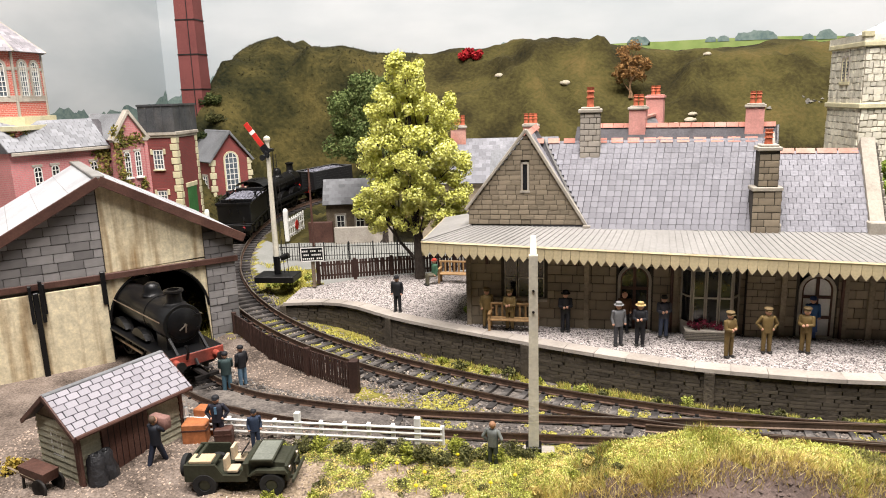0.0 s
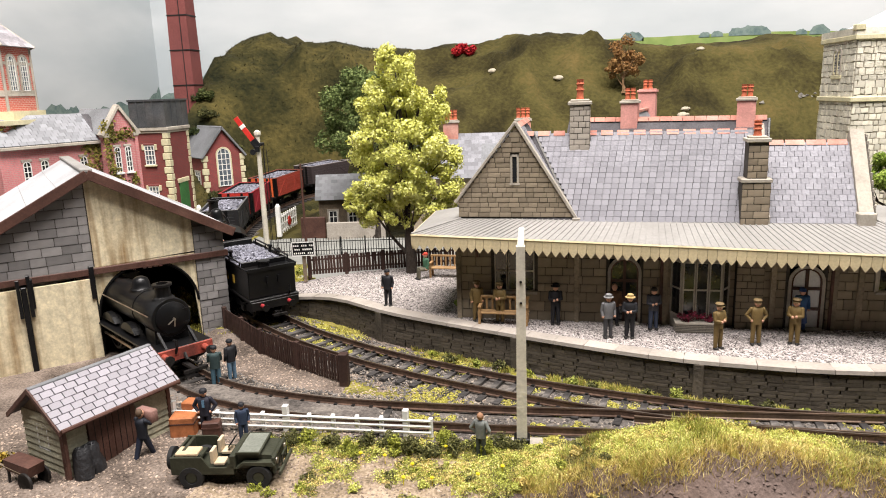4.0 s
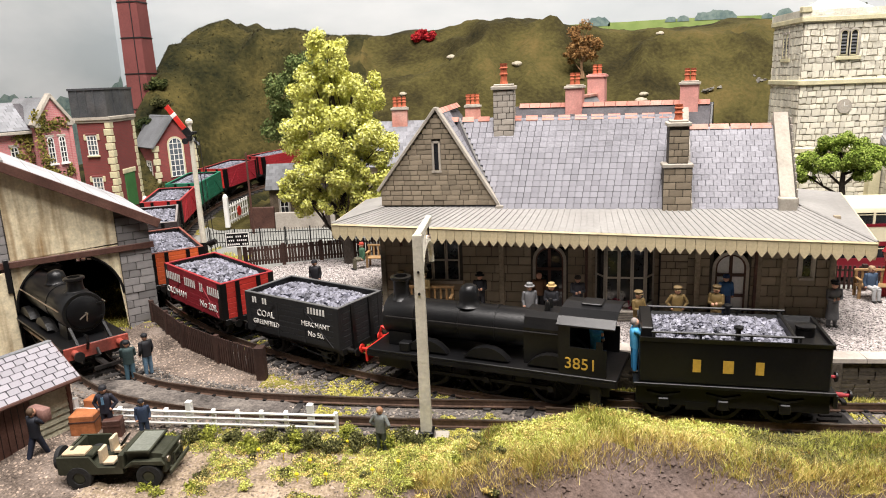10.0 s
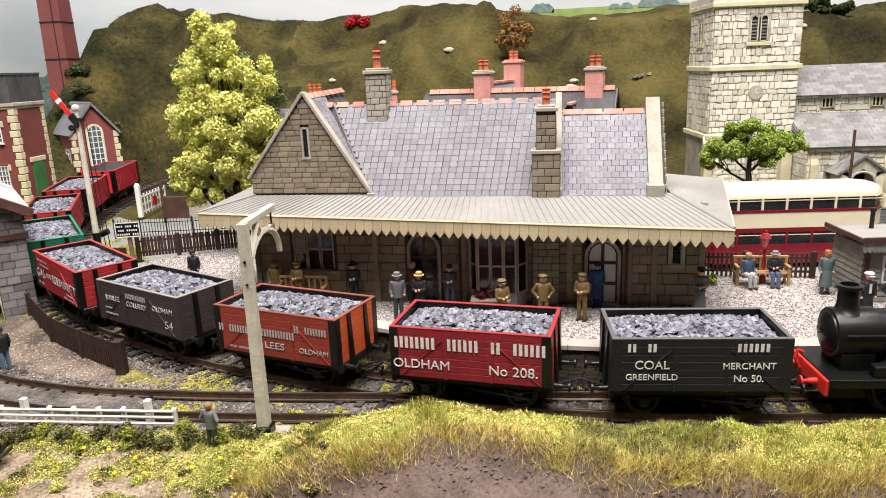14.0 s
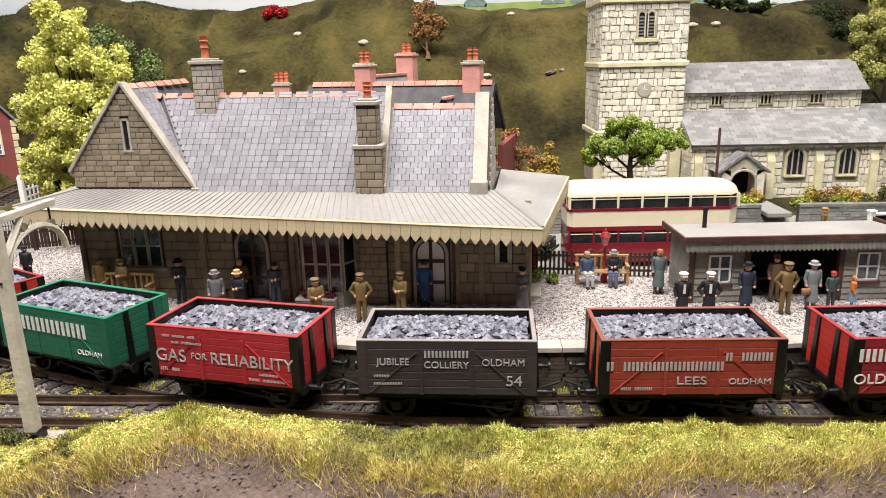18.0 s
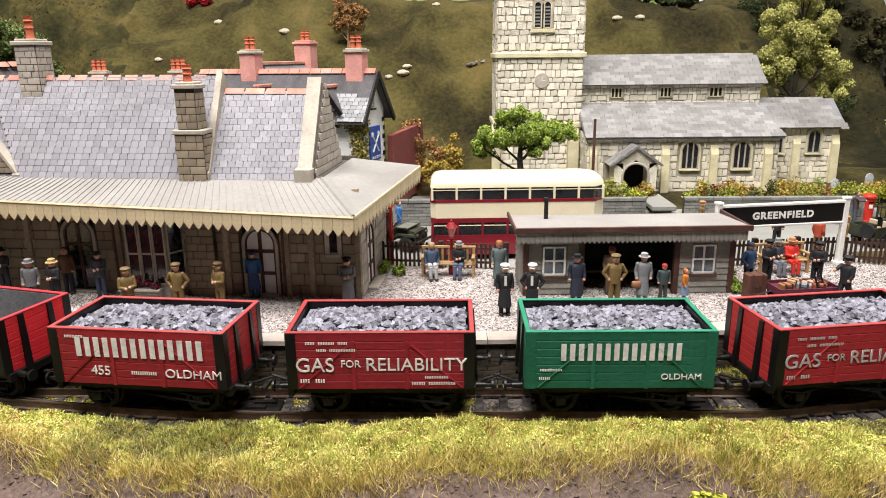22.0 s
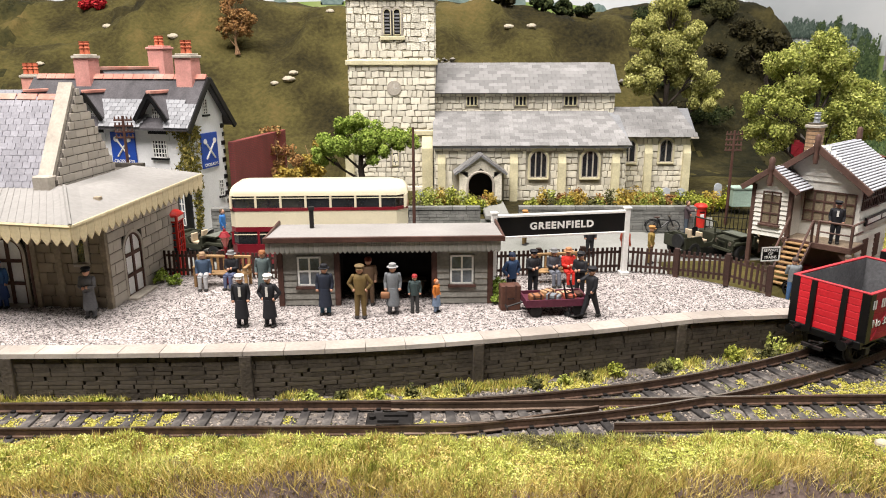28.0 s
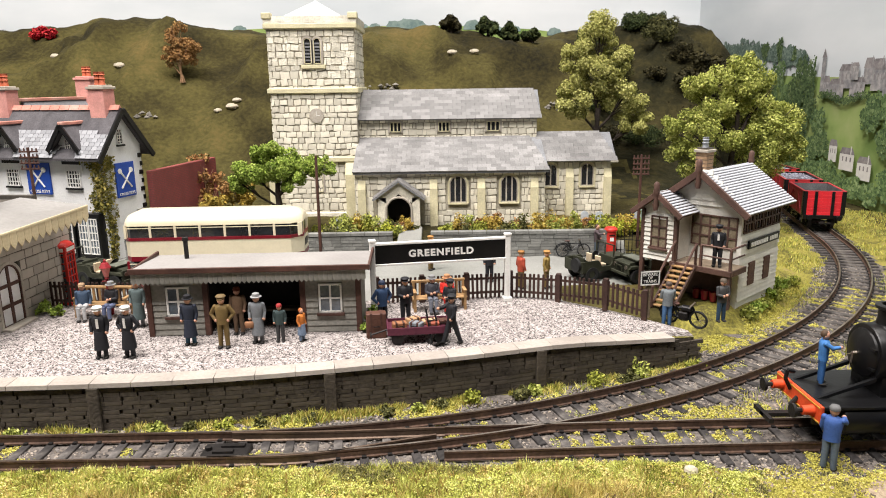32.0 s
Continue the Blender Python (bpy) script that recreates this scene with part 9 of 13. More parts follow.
def raw(name, v, f, material, label, category, smooth=False, parent=None):
    me = bpy.data.meshes.new(name)
    me.from_pydata(v, [], f)
    me.materials.append(material)
    if smooth:
        me.polygons.foreach_set("use_smooth", [True] * len(me.polygons))
    ob = new(name, me)
    if parent is not None:
        ob.parent = parent
        return tagged(ob, label, kind="stuff") if label else ob
    return tagged(ob, label, category, kind="stuff")


def blades(name, x, y, h, material, label, seed, width=0.00011, lean=0.9, z=None):
    """Upright fibres, one thin triangle each."""
    r = np.random.default_rng(seed)
    n = len(x)
    z = gz(x, y) - 0.0002 if z is None else z
    a, l, t = r.uniform(0, 6.283, n), r.uniform(0.1, lean, n), r.uniform(0, 6.283, n)
    w = width * r.uniform(0.7, 1.5, n)
    base = np.stack([x, y, z], 1)
    side = np.stack([np.cos(a) * w, np.sin(a) * w, 0 * a], 1)
    tip = base + np.stack([np.cos(t) * l * h, np.sin(t) * l * h, h * np.sqrt(np.clip(1 - 0.6 * l * l, 0.05, 1))], 1)
    v = np.stack([base - side, base + side, tip], 1).reshape(-1, 3)
    return raw(name, v, np.arange(3 * n).reshape(-1, 3), material, label, "grass")


ROCK_V = np.array([(1, 0, 0), (-1, 0, 0), (0, 1, 0), (0, -1, 0), (0, 0, 1), (0, 0, -1)], float)
ROCK_F = np.array([(0, 2, 4), (2, 1, 4), (1, 3, 4), (3, 0, 4), (2, 0, 5), (1, 2, 5), (3, 1, 5), (0, 3, 5)])


def pebbles(name, x, y, r0, r1, material, label, seed, z=None):
    r = np.random.default_rng(seed)
    n = len(x)
    z = gz(x, y) if z is None else z
    s = r.uniform(r0, r1, (n, 1, 1)) * r.uniform(0.6, 1.25, (n, 6, 1))
    a = r.uniform(0, 6.283, n)
    v = ROCK_V[None] * s
    v[..., 2] *= 0.75
    c, d = np.cos(a)[:, None], np.sin(a)[:, None]
    w = np.stack([v[..., 0] * c - v[..., 1] * d, v[..., 0] * d + v[..., 1] * c, v[..., 2] + 0.25 * v[..., 0]], 2) + np.stack([x, y, z], 1)[:, None]
    f = (ROCK_F[None] + 6 * np.arange(n)[:, None, None]).reshape(-1, 3)
    return raw(name, w.reshape(-1, 3), f, material, label, "gravel")


def leafage(lobes, n, size, seed, clumps=9, spread=0.42):
    """Leaf diamonds on clumps that sit round the lobes (mm)."""
    r = np.random.default_rng(seed)
    cen = []
    for cx, cy, cz, rx, ry, rz in lobes:
        for _ in range(clumps):
            d = r.normal(size=3)
            d /= np.linalg.norm(d)
            k = r.uniform(0.55, 0.95)
            cen.append((cx + d[0] * rx * k, cy + d[1] * ry * k, cz + d[2] * rz * k, (rx + ry + rz) / 3 * spread * r.uniform(0.7, 1.25)))
    cen = np.array(cen)
    p = cen[:, 3] ** 2
    i = r.choice(len(cen), n, p=p / p.sum())
    d = r.normal(size=(n, 3))
    d /= np.linalg.norm(d, axis=1)[:, None]
    pos = cen[i, :3] + d * (cen[i, 3] * (0.55 + 0.5 * r.random(n)))[:, None]
    nn = d + 0.7 * r.normal(size=(n, 3))
    nn /= np.linalg.norm(nn, axis=1)[:, None]
    u = np.cross(nn, r.normal(size=(n, 3)))
    u /= np.linalg.norm(u, axis=1)[:, None]
    w = np.cross(nn, u)
    s = (size * r.uniform(0.6, 1.3, n))[:, None]
    v = np.stack([pos - u * s, pos + w * s * 0.6, pos + u * s, pos - w * s * 0.6], 1).reshape(-1, 3) * 0.001
    return v, np.arange(4 * n).reshape(-1, 4)


def tree(x, y, z, lobes, material, label, n=9000, size=1.7, trunk=(3.4, 1.4), seed=1, name="tree", clumps=9, spread=0.42, bark=BARK, lean=0.0):
    """A tapered trunk with limbs to each lobe and a crown of leaf clumps; lobes in mm from the foot."""
    th = thing(name, pose(x, y, z), label, "tree", "trees of the layout")
    rg = random.Random(seed)
    low = min(l[2] - l[5] * 0.5 for l in lobes)
    top = max(l[2] for l in lobes)
    mx, my = sum(l[0] for l in lobes) / len(lobes), sum(l[1] for l in lobes) / len(lobes)
    g, pts = G(), []
    for k in range(7):
        t = k / 6
        pts.append(Vector((mx * t * t + rg.uniform(-1, 1) * (0 < k) + lean * t, my * t * t + rg.uniform(-1, 1) * (0 < k), -2 + (top * 0.85 + 2) * t)))
    for k in range(6):
        r0, r1 = [trunk[0] * (1 - t) ** 0.8 + trunk[1] * t * 0.5 for t in (k / 6, (k + 1) / 6)]
        g.cyl(pts[k], pts[k + 1], r0, r1, 8)
    for k in range(5):
        a = 6.283 * k / 5
        g.cyl((math.cos(a) * trunk[0] * 1.7, math.sin(a) * trunk[0] * 1.7, -2), (math.cos(a) * trunk[0] * 0.4, math.sin(a) * trunk[0] * 0.4, 6), 0.8, 0.5, 5)
    part("trunk", g, bark, th, smooth=True)
    for cx, cy, cz, rx, ry, rz in lobes:
        t = max(0.3, min(0.85, (cz - rz * 0.9) / (top + 0.01)))
        b = pts[int(t * 6)]
        mid = b.lerp(Vector((cx, cy, cz)), 0.5) + Vector((0, 0, -rz * 0.15))
        gl = G().cyl(b, mid, trunk[1], trunk[1] * 0.7, 6).cyl(mid, (cx, cy, cz), trunk[1] * 0.7, trunk[1] * 0.35, 6)
        for _ in range(4):
            q = Vector((cx + rg.uniform(-0.7, 0.7) * rx, cy + rg.uniform(-0.7, 0.7) * ry, cz + rg.uniform(-0.3, 0.7) * rz))
            gl.cyl(mid, q, trunk[1] * 0.4, 0.2, 5)
        part("limb", gl, bark, th)
    v, f = leafage(lobes, n, size, seed, clumps, spread)
    raw("crown", v, f, material, "", "", parent=th)
    return th


def shrub(x, y, r, h, material, label, n=500, size=0.9, seed=0, z=None, name="shrub", group="shrubs"):
    rg = random.Random(seed or int(abs(x * 7919 + y * 104729) * 1000))
    lobes = [(rg.uniform(-0.4, 0.4) * r, rg.uniform(-0.4, 0.4) * r, h * rg.uniform(0.35, 0.6), r * 0.6, r * 0.6, h * 0.42) for _ in range(4)]
    v, f = leafage(lobes, n, size, rg.randrange(9999), 6, 0.5)
    me = bpy.data.meshes.new(name)
    me.from_pydata(v, [], f)
    me.materials.append(material)
    ob = new(name, me)
    ob.matrix_world = pose(x, y, float(gz(x, y)) if z is None else z)
    return tagged(ob, label, "shrub", group)


# ---------------------------------------------------------------- grass bank, moss, ballast
def bank_grass():
    r = np.random.default_rng(21)
    n = 330000
    x, y = r.uniform(-0.05, 0.60, n), r.uniform(0.198, 0.2495, n)
    a, b = patchy(x, y, 45, 1.0), patchy(x, y, 18, 4.0)
    front = bank_front(x) + 0.003 * b
    keep = (y > front - 0.004 * (a > 0.15)) & (r.random(n) < np.clip(0.75 + 0.9 * a, 0.12, 1)) & (x > -0.035 + 0.05 * a)
    keep &= (x < 0.455 + 0.03 * b) | ((x < 0.53) & (a > 0.2) & (r.random(n) < 0.5))
    x, y, a, b = x[keep], y[keep], a[keep], b[keep]
    u = r.random(len(x))
    amber = (np.abs(c_ := patchy(x, y, 70, 41.0)) < 0.10) & (r.random(len(x)) < 0.5)
    tall = np.interp(x, [-0.05, 0.02, 0.06, 0.10, 0.42, 0.47], [0.6, 0.9, 1.2, 1.0, 1.0, 0.45])
    c = patchy(x, y, 190, 12.0)
    h = 0.85 * (0.0011 + 0.0018 * r.random(len(x)) + 0.0010 * np.clip(a, -0.5, 0.8) + 0.0024 * np.clip(c, -0.45, 0.9)) * tall * np.where(y < 0.222, 1.25, 1.0)
    h *= np.clip((0.2515 - y) / 0.006, 0.35, 1)
    dry = (u < 0.12 + 0.35 * (y < 0.220) + 0.35 * np.clip(-b, 0, 1))
    green = ~dry & (a + 0.6 * b + 0.5 * c_ > 0.45)
    dry, green = dry & ~amber, green & ~amber
    blades("amber_grass", x[amber], y[amber], h[amber], AMBER, "amber-brown static grass on the railway bank", 25, width=0.00013)
    for nm, k, m, lab in (("bank_grass", ~dry & ~green & ~amber, GRASS, "bright yellow-green static grass on the railway bank"), ("dry_grass", dry, GRASS_DRY, "straw-coloured dry static grass on the railway bank"), ("green_grass", green, WEED, "fresh green static grass tufts on the railway bank")):
        blades(nm, x[k], y[k], h[k], m, lab, 5, width=0.00013)
    # overhanging straw at the front edge
    n = 16000
    x = r.uniform(0.0, 0.47, n)
    y = bank_front(x) - 0.001 + r.normal(0, 0.0025, n)
    blades("dry_grass", x, y, 0.003 + 0.003 * r.random(n), GRASS_DRY, "straw-coloured dry grass over the soil edge", 6, lean=0.95)


def track_moss():
    """Mats of moss between the sleepers and along the ballast shoulders."""
    r = np.random.default_rng(8)
    n = 90000
    x, y = r.uniform(-0.17, 0.66, n), r.uniform(0.250, 0.46, n)
    d = track_gap(x, y)
    k = (d < 0.034) & ((d < 0.0066) | (d > 0.0108))
    x, y, d = x[k], y[k], d[k]
    e = np.interp(x, [p.x for p in PLAT_EDGE], [p.y for p in PLAT_EDGE])
    shed = np.sqrt(((x[:, None] - SHED_XY[None, ::2, 0]) ** 2 + (y[:, None] - SHED_XY[None, ::2, 1]) ** 2).min(axis=1))
    k = ((y < e - 0.003) | (x > 0.487)) & ~((shed < 0.016) & (x < -0.05)) & ~((x < -0.05) & (y < 0.312 - 0.5 * (x + 0.05)))
    x, y, d = x[k], y[k], d[k]
    a, b = patchy(x, y, 34, 9.0), patchy(x, y, 150, 2.0)
    lim = np.where(d < 0.009, np.where((x > 0.17) & (x < 0.30), 0.02, 0.12), 0.02) + np.where((x < 0.15) & (y > 0.281), -0.10, 0) + np.where((d > 0.024) & (y < 0.29), -0.05, 0)
    k = (a + 0.12 * b > lim - 0.01) & (r.random(len(x)) < 0.50)
    turf("track_moss", x[k], y[k], MOSS, "yellow-green moss mats between sleepers and along the rails", 11, 46, 0.0019, 0.0013, 0.00036)
    k = (a + 0.12 * b > lim - 0.10) & (r.random(len(x)) < 0.09)
    turf("track_moss", x[k], y[k], YELLOWGREEN, "thin olive moss at the edges of the mats", 12, 26, 0.0022, 0.0007, 0.0003)
    # hill foot and verges round the right-hand curve
    n = 60000
    x, y = r.uniform(0.42, 0.80, n), r.uniform(0.29, 0.68, n)
    d = track_gap(x, y)
    a = patchy(x, y, 30, 3.0)
    k = (d > 0.0115) & (d < 0.10) & (a > -0.2) & ((d > 0.018) | (a > 0.25)) & ((x > 0.53) | (y < 0.345)) & ((x < 0.60) | (y > 0.3))
    box = (x > 0.49) & (x < 0.57) & (y > 0.36) & (y < 0.46) & (d > 0.03)
    k &= ~box
    x, y, a = x[k], y[k], a[k]
    u = r.random(len(x)) < 0.6
    blades("verge_grass", x[u], y[u], 0.0014 + 0.002 * r.random(u.sum()), MOSS, "yellow-green verge grass beside the curving line", 13, width=0.0003)
    blades("verge_grass", x[~u], y[~u], 0.0014 + 0.002 * r.random((~u).sum()), YELLOWGREEN, "olive verge grass beside the curving line", 14, width=0.0003)
    # left verge behind the platform end
    n = 26000
    x, y = r.uniform(-0.30, -0.09, n), r.uniform(0.37, 0.53, n)
    d = track_gap(x, y)
    a = patchy(x, y, 30, 6.0)
    e = np.interp(x, [-0.2, -0.156, -0.13, -0.108], [0.8, 0.404, 0.397, 0.385])
    k = (d > 0.0115) & (d < 0.055) & (a > -0.15) & ((y < e) | (y > 0.447) & (y < 0.50))
    blades("verge_grass", x[k], y[k], 0.0012 + 0.0018 * r.random(k.sum()), MOSS, "yellow-green verge grass beside the signal", 15, width=0.0003)


def wall_foot():
    """Weeds in a strip along the platform wall."""
    r = np.random.default_rng(51)
    n = 30000
    x = r.uniform(-0.06, 0.487, n)
    e = np.interp(x, [p.x for p in PLAT_EDGE], [p.y for p in PLAT_EDGE])
    y = e + 0.0015 - np.abs(r.normal(0, 0.0035, n))
    a = patchy(x, y, 60, 14.0)
    k = a > -0.1
    x, y, a = x[k], y[k], a[k]
    u = r.random(len(x))
    h = (0.0012 + 0.0026 * r.random(len(x))) * np.clip(0.8 + a, 0.5, 1.6)
    for q, m in ((u < 0.4, YELLOWGREEN), ((u >= 0.4) & (u < 0.75), MOSS), (u >= 0.75, GRASS_DRY)):
        blades("wall_foot_weeds", x[q], y[q], h[q], m, "yellow-green weeds along the foot of the platform wall", 19, width=0.0003, z=np.full(q.sum(), -0.0053))


wall_foot()


def ballast():
    r = np.random.default_rng(31)
    n = 190000
    x, y = r.uniform(-0.19, 0.68, n), r.uniform(0.245, 0.50, n)
    k = (y < 0.30) | (x > 0.38) | (x < -0.02)
    x, y = x[k], y[k]
    n = len(x)
    d = track_gap(x, y)
    e = np.interp(x, [p.x for p in PLAT_EDGE], [p.y for p in PLAT_EDGE])
    k = (d < 0.024) & ((d < 0.0074) | (d > 0.0102)) & ((y < e - 0.001) | (x > 0.487) | (x < -0.156)) & (r.random(n) < np.where(d < 0.016, 0.75, 0.9))
    x, y, d = x[k], y[k], d[k]
    u = r.random(len(x)) < 0.6
    z = np.where((d < 0.016) & (y < 0.36), -0.0042, gz(x, y) + 0.0003)
    pebbles("ballast", x[u], y[u], 0.0003, 0.0010, BALLAST, "dark grey ballast chippings between the sleepers", 3, z[u])
    pebbles("pale_ballast", x[~u], y[~u], 0.0003, 0.0008, BALLAST_PALE, "paler brown-grey ballast chippings", 4, z[~u])
    # yard and front path
    n = 15000
    x, y = r.uniform(-0.22, -0.005, n), r.uniform(0.19, 0.36, n)
    k = (gz(x, y) < 0.002) & (track_gap(x, y) > 0.013)
    pebbles("yard_gravel", x[k], y[k], 0.00025, 0.0008, YARD_STONE, "brown-grey loose gravel of the yard", 5)
    n = 2600
    x = r.uniform(0.44, 0.62, n)
    y = np.where(r.random(n) < 0.5, r.uniform(0.286, 0.335, n), r.uniform(0.20, 0.252, n))
    k = track_gap(x, y) > 0.014
    pebbles("yard_gravel", x[k], y[k], 0.0003, 0.0012, YARD_STONE, "reddish brown loose stones beside the sidings", 6)
    n = 1100
    x = r.uniform(0.0, 0.5, n)
    y = bank_front(x) - 0.006 + r.normal(0, 0.004, n)
    pebbles("soil_lumps", x, y, 0.0003, 0.0010, SOIL, "lumps of brown soil below the grass bank", 7)


def platform_gravel():
    """Loose chippings over the platform."""
    r = np.random.default_rng(71)
    n = 52000
    x, v = r.uniform(-0.14, 0.47, n), r.random(n)
    e = np.interp(x, [p.x for p in PLAT_EDGE], [p.y for p in PLAT_EDGE]) + 0.0092
    back = np.interp(x, [-0.15, -0.05, -0.03, 0.178, 0.24, 0.41, 0.433, 0.47], [0.443, 0.468, 0.362, 0.338, 0.378, 0.388, 0.382, 0.361])
    y = e + (back - e) * v
    k = r.random(n) < np.clip((back - e) / 0.075, 0.1, 1)
    x, y = x[k], y[k]
    z = np.array([plat_top(q) for q in x])
    u = r.random(len(x))
    pebbles("platform_gravel", x[u < 0.65], y[u < 0.65], 0.00022, 0.00052, CHIP_PALE, "pale grey chippings on the platform", 8, z[u < 0.65])
    pebbles("dark_platform_gravel", x[u >= 0.65], y[u >= 0.65], 0.00022, 0.0005, CHIP_DARK, "dark grey chippings on the platform", 9, z[u >= 0.65])


CHIP_PALE = mat("pale_chipping", (0.46, 0.42, 0.40), 0.9, var=0.2, isl=0.4)
CHIP_DARK = mat("dark_chipping", (0.07, 0.062, 0.06), 0.9, var=0.3, isl=0.5)
platform_gravel()
BALLAST_PALE = mat("pale_ballast_stone", (0.26, 0.22, 0.18), 0.95, var=0.4, size=0.02, isl=0.5)
YARD_STONE = mat("yard_gravel_stone", (0.27, 0.21, 0.165), 0.95, var=0.4, size=0.02, isl=0.55)
def turf(name, x, y, material, label, seed, leaves=60, rad=0.0023, high=0.0019, size=0.00030):
    """Low cushions of scatter: leaf crumbs heaped round each centre."""
    r = np.random.default_rng(seed)
    n = len(x) * leaves
    i = np.repeat(np.arange(len(x)), leaves)
    s = np.repeat(r.uniform(0.5, 1.35, len(x)), leaves)
    a, q = r.uniform(0, 6.283, n), np.sqrt(r.random(n))
    px, py = x[i] + np.cos(a) * q * rad * s, y[i] + np.sin(a) * q * rad * s
    pz = gz(px, py) + high * s * (1 - q * q) * r.uniform(0.45, 1.0, n)
    p = np.stack([px, py, pz], 1)
    nn = np.stack([np.cos(a) * q, np.sin(a) * q, np.full(n, 0.9)], 1) + 0.7 * r.normal(size=(n, 3))
    nn /= np.linalg.norm(nn, axis=1)[:, None]
    u = np.cross(nn, r.normal(size=(n, 3)))
    u /= np.linalg.norm(u, axis=1)[:, None]
    w = np.cross(nn, u)
    z = (size * r.uniform(0.5, 1.5, n))[:, None]
    v = np.stack([p - u * z, p + w * z * 0.55, p + u * z, p - w * z * 0.55], 1).reshape(-1, 3)
    return raw(name, v, np.arange(4 * n).reshape(-1, 4), material, label, "ground cover")


def bank_turf():
    r = np.random.default_rng(61)
    n = 5200
    x, y = r.uniform(-0.02, 0.53, n), r.uniform(0.206, 0.2500, n)
    a, b = patchy(x, y, 38, 21.0), patchy(x, y, 15, 23.0)
    k = (y > bank_front(x) + 0.001 + 0.003 * b) & ((x < 0.46 + 0.03 * b) | (a > 0.1))
    x, y, a, b = x[k], y[k], a[k], b[k]
    u = r.random(len(x)) + 0.5 * a
    dull = b + 0.4 * a < -0.22
    turf("brown_turf", x[dull], y[dull], SCRUB_TURF, "dull brown-green scatter turf on the railway bank", 9)
    x, y, u = x[~dull], y[~dull], u[~dull]
    for nm, q, m, lab in (("turf", (u >= 0.25) & (u < 0.85), GRASS, "yellow-green scatter turf on the railway bank"), ("green_turf", u >= 0.85, WEED, "fresh green scatter turf on the railway bank"), ("dry_turf", u < 0.25, GRASS_DRY, "straw-brown scatter turf on the railway bank")):
        turf(nm, x[q], y[q], m, lab, 3)
    n = 2600
    x, y = r.uniform(-0.105, 0.01, n), r.uniform(0.206, 0.2515, n)
    a = patchy(x, y, 45, 31.0)
    k = ((a > -0.05) | (y > 0.238)) & ~((x < -0.078) & (y < 0.238))
    x, y = x[k], y[k]
    u = r.random(len(x))
    for q, m in ((u < 0.28, GRASS), ((u >= 0.28) & (u < 0.52), SCRUB_TURF), ((u >= 0.52) & (u < 0.78), GRASS_DRY), (u >= 0.78, WEED)):
        turf("mixed_turf", x[q], y[q], m, "mixed green, straw and brown scatter on the front slope", 5, 50)
    n = 900
    x, y = r.uniform(0.44, 0.53, n), r.uniform(0.200, 0.2530, n)
    k = patchy(x, y, 30, 33.0) > -0.1
    turf("moss_turf", x[k], y[k], MOSS, "bright yellow moss beside the siding", 7, 50, 0.0024, 0.0013)


SCRUB_TURF = leaf("brown_green_turf", (0.05, 0.05, 0.018), (0.16, 0.15, 0.05), (0.32, 0.28, 0.11))
bank_turf()
bank_grass()
track_moss()
ballast()


def hill_cover():
    """Tufts of olive flock that roughen the hillside."""
    r = np.random.default_rng(41)
    n = 60000
    x, y = r.uniform(-0.50, 0.80, n), r.uniform(0.60, 1.0, n)
    z = gz(x, y)
    k = (z > 0.012) & (track_gap(x, y) > 0.03)
    x, y, z = x[k], y[k], z[k]
    q = (x < -0.16) & (r.random(len(x)) < 0.85) | (x > 0.62) & (r.random(len(x)) < 0.8)
    blades("hill_scrub", x[q], y[q], 0.001 + 0.0024 * r.random(q.sum()), DARKGREEN_BROWN, "olive-brown rough grass and scrub on the hillside", 17, width=0.0009, lean=1.2, z=z[q] - 0.0008)


OLIVESCRUB = leaf("olive_scrub", (0.025, 0.028, 0.010), (0.07, 0.07, 0.022), (0.12, 0.115, 0.04))
DARKGREEN_BROWN = leaf("hill_scrub_dark", (0.020, 0.018, 0.008), (0.040, 0.035, 0.013), (0.065, 0.053, 0.02))
hill_cover()

# ---------------------------------------------------------------- trees
tree(-0.0750, 0.4490, 0.006, [(-5, 0, 138, 16, 16, 18), (-13, 0, 118, 19, 18, 18), (9, 2, 115, 19, 18, 20), (-19, -2, 92, 18, 18, 18), (5, -4, 92, 22, 20, 20), (22, 4, 84, 15, 15, 16), (-24, 0, 68, 15, 15, 13), (-4, -4, 70, 19, 17, 16), (20, 0, 66, 15, 15, 14), (-24, -2, 50, 14, 13, 10), (0, -6, 52, 16, 12, 11), (17, -2, 50, 15, 12, 10), (-34, 0, 56, 10, 10, 9)],
     LIME, "bushy lime-green tree beside the level crossing", 66000, 0.95, (3.8, 1.4), 3, clumps=28, spread=0.29)
tree(-0.1300, 0.6000, 0.006, [(0, 0, 140, 26, 24, 22), (-18, 0, 118, 28, 24, 22), (18, 0, 112, 28, 24, 22), (-24, 0, 90, 24, 22, 20), (14, 0, 84, 26, 22, 20)], DARKGREEN2 := leaf("deep_green_leaves", (0.05, 0.08, 0.022), (0.14, 0.18, 0.055), (0.25, 0.29, 0.11)),
     "dense mid-green tree behind the cottages", 26000, 1.2, (4, 1.6), 5)
tree(0.2650, 0.5330, 0.022, [(0, 0, 45, 18, 16, 10), (-16, 0, 38, 15, 14, 9), (17, 2, 40, 15, 14, 9), (-26, 2, 31, 10, 10, 7), (8, -6, 34, 13, 10, 8), (30, 3, 42, 10, 9, 7), (-6, 2, 53, 12, 11, 7)], MIDGREEN,
     "spreading fresh-green tree with dark trunk in the churchyard", 32000, 0.8, (3.0, 1.1), 7, clumps=14, spread=0.36)
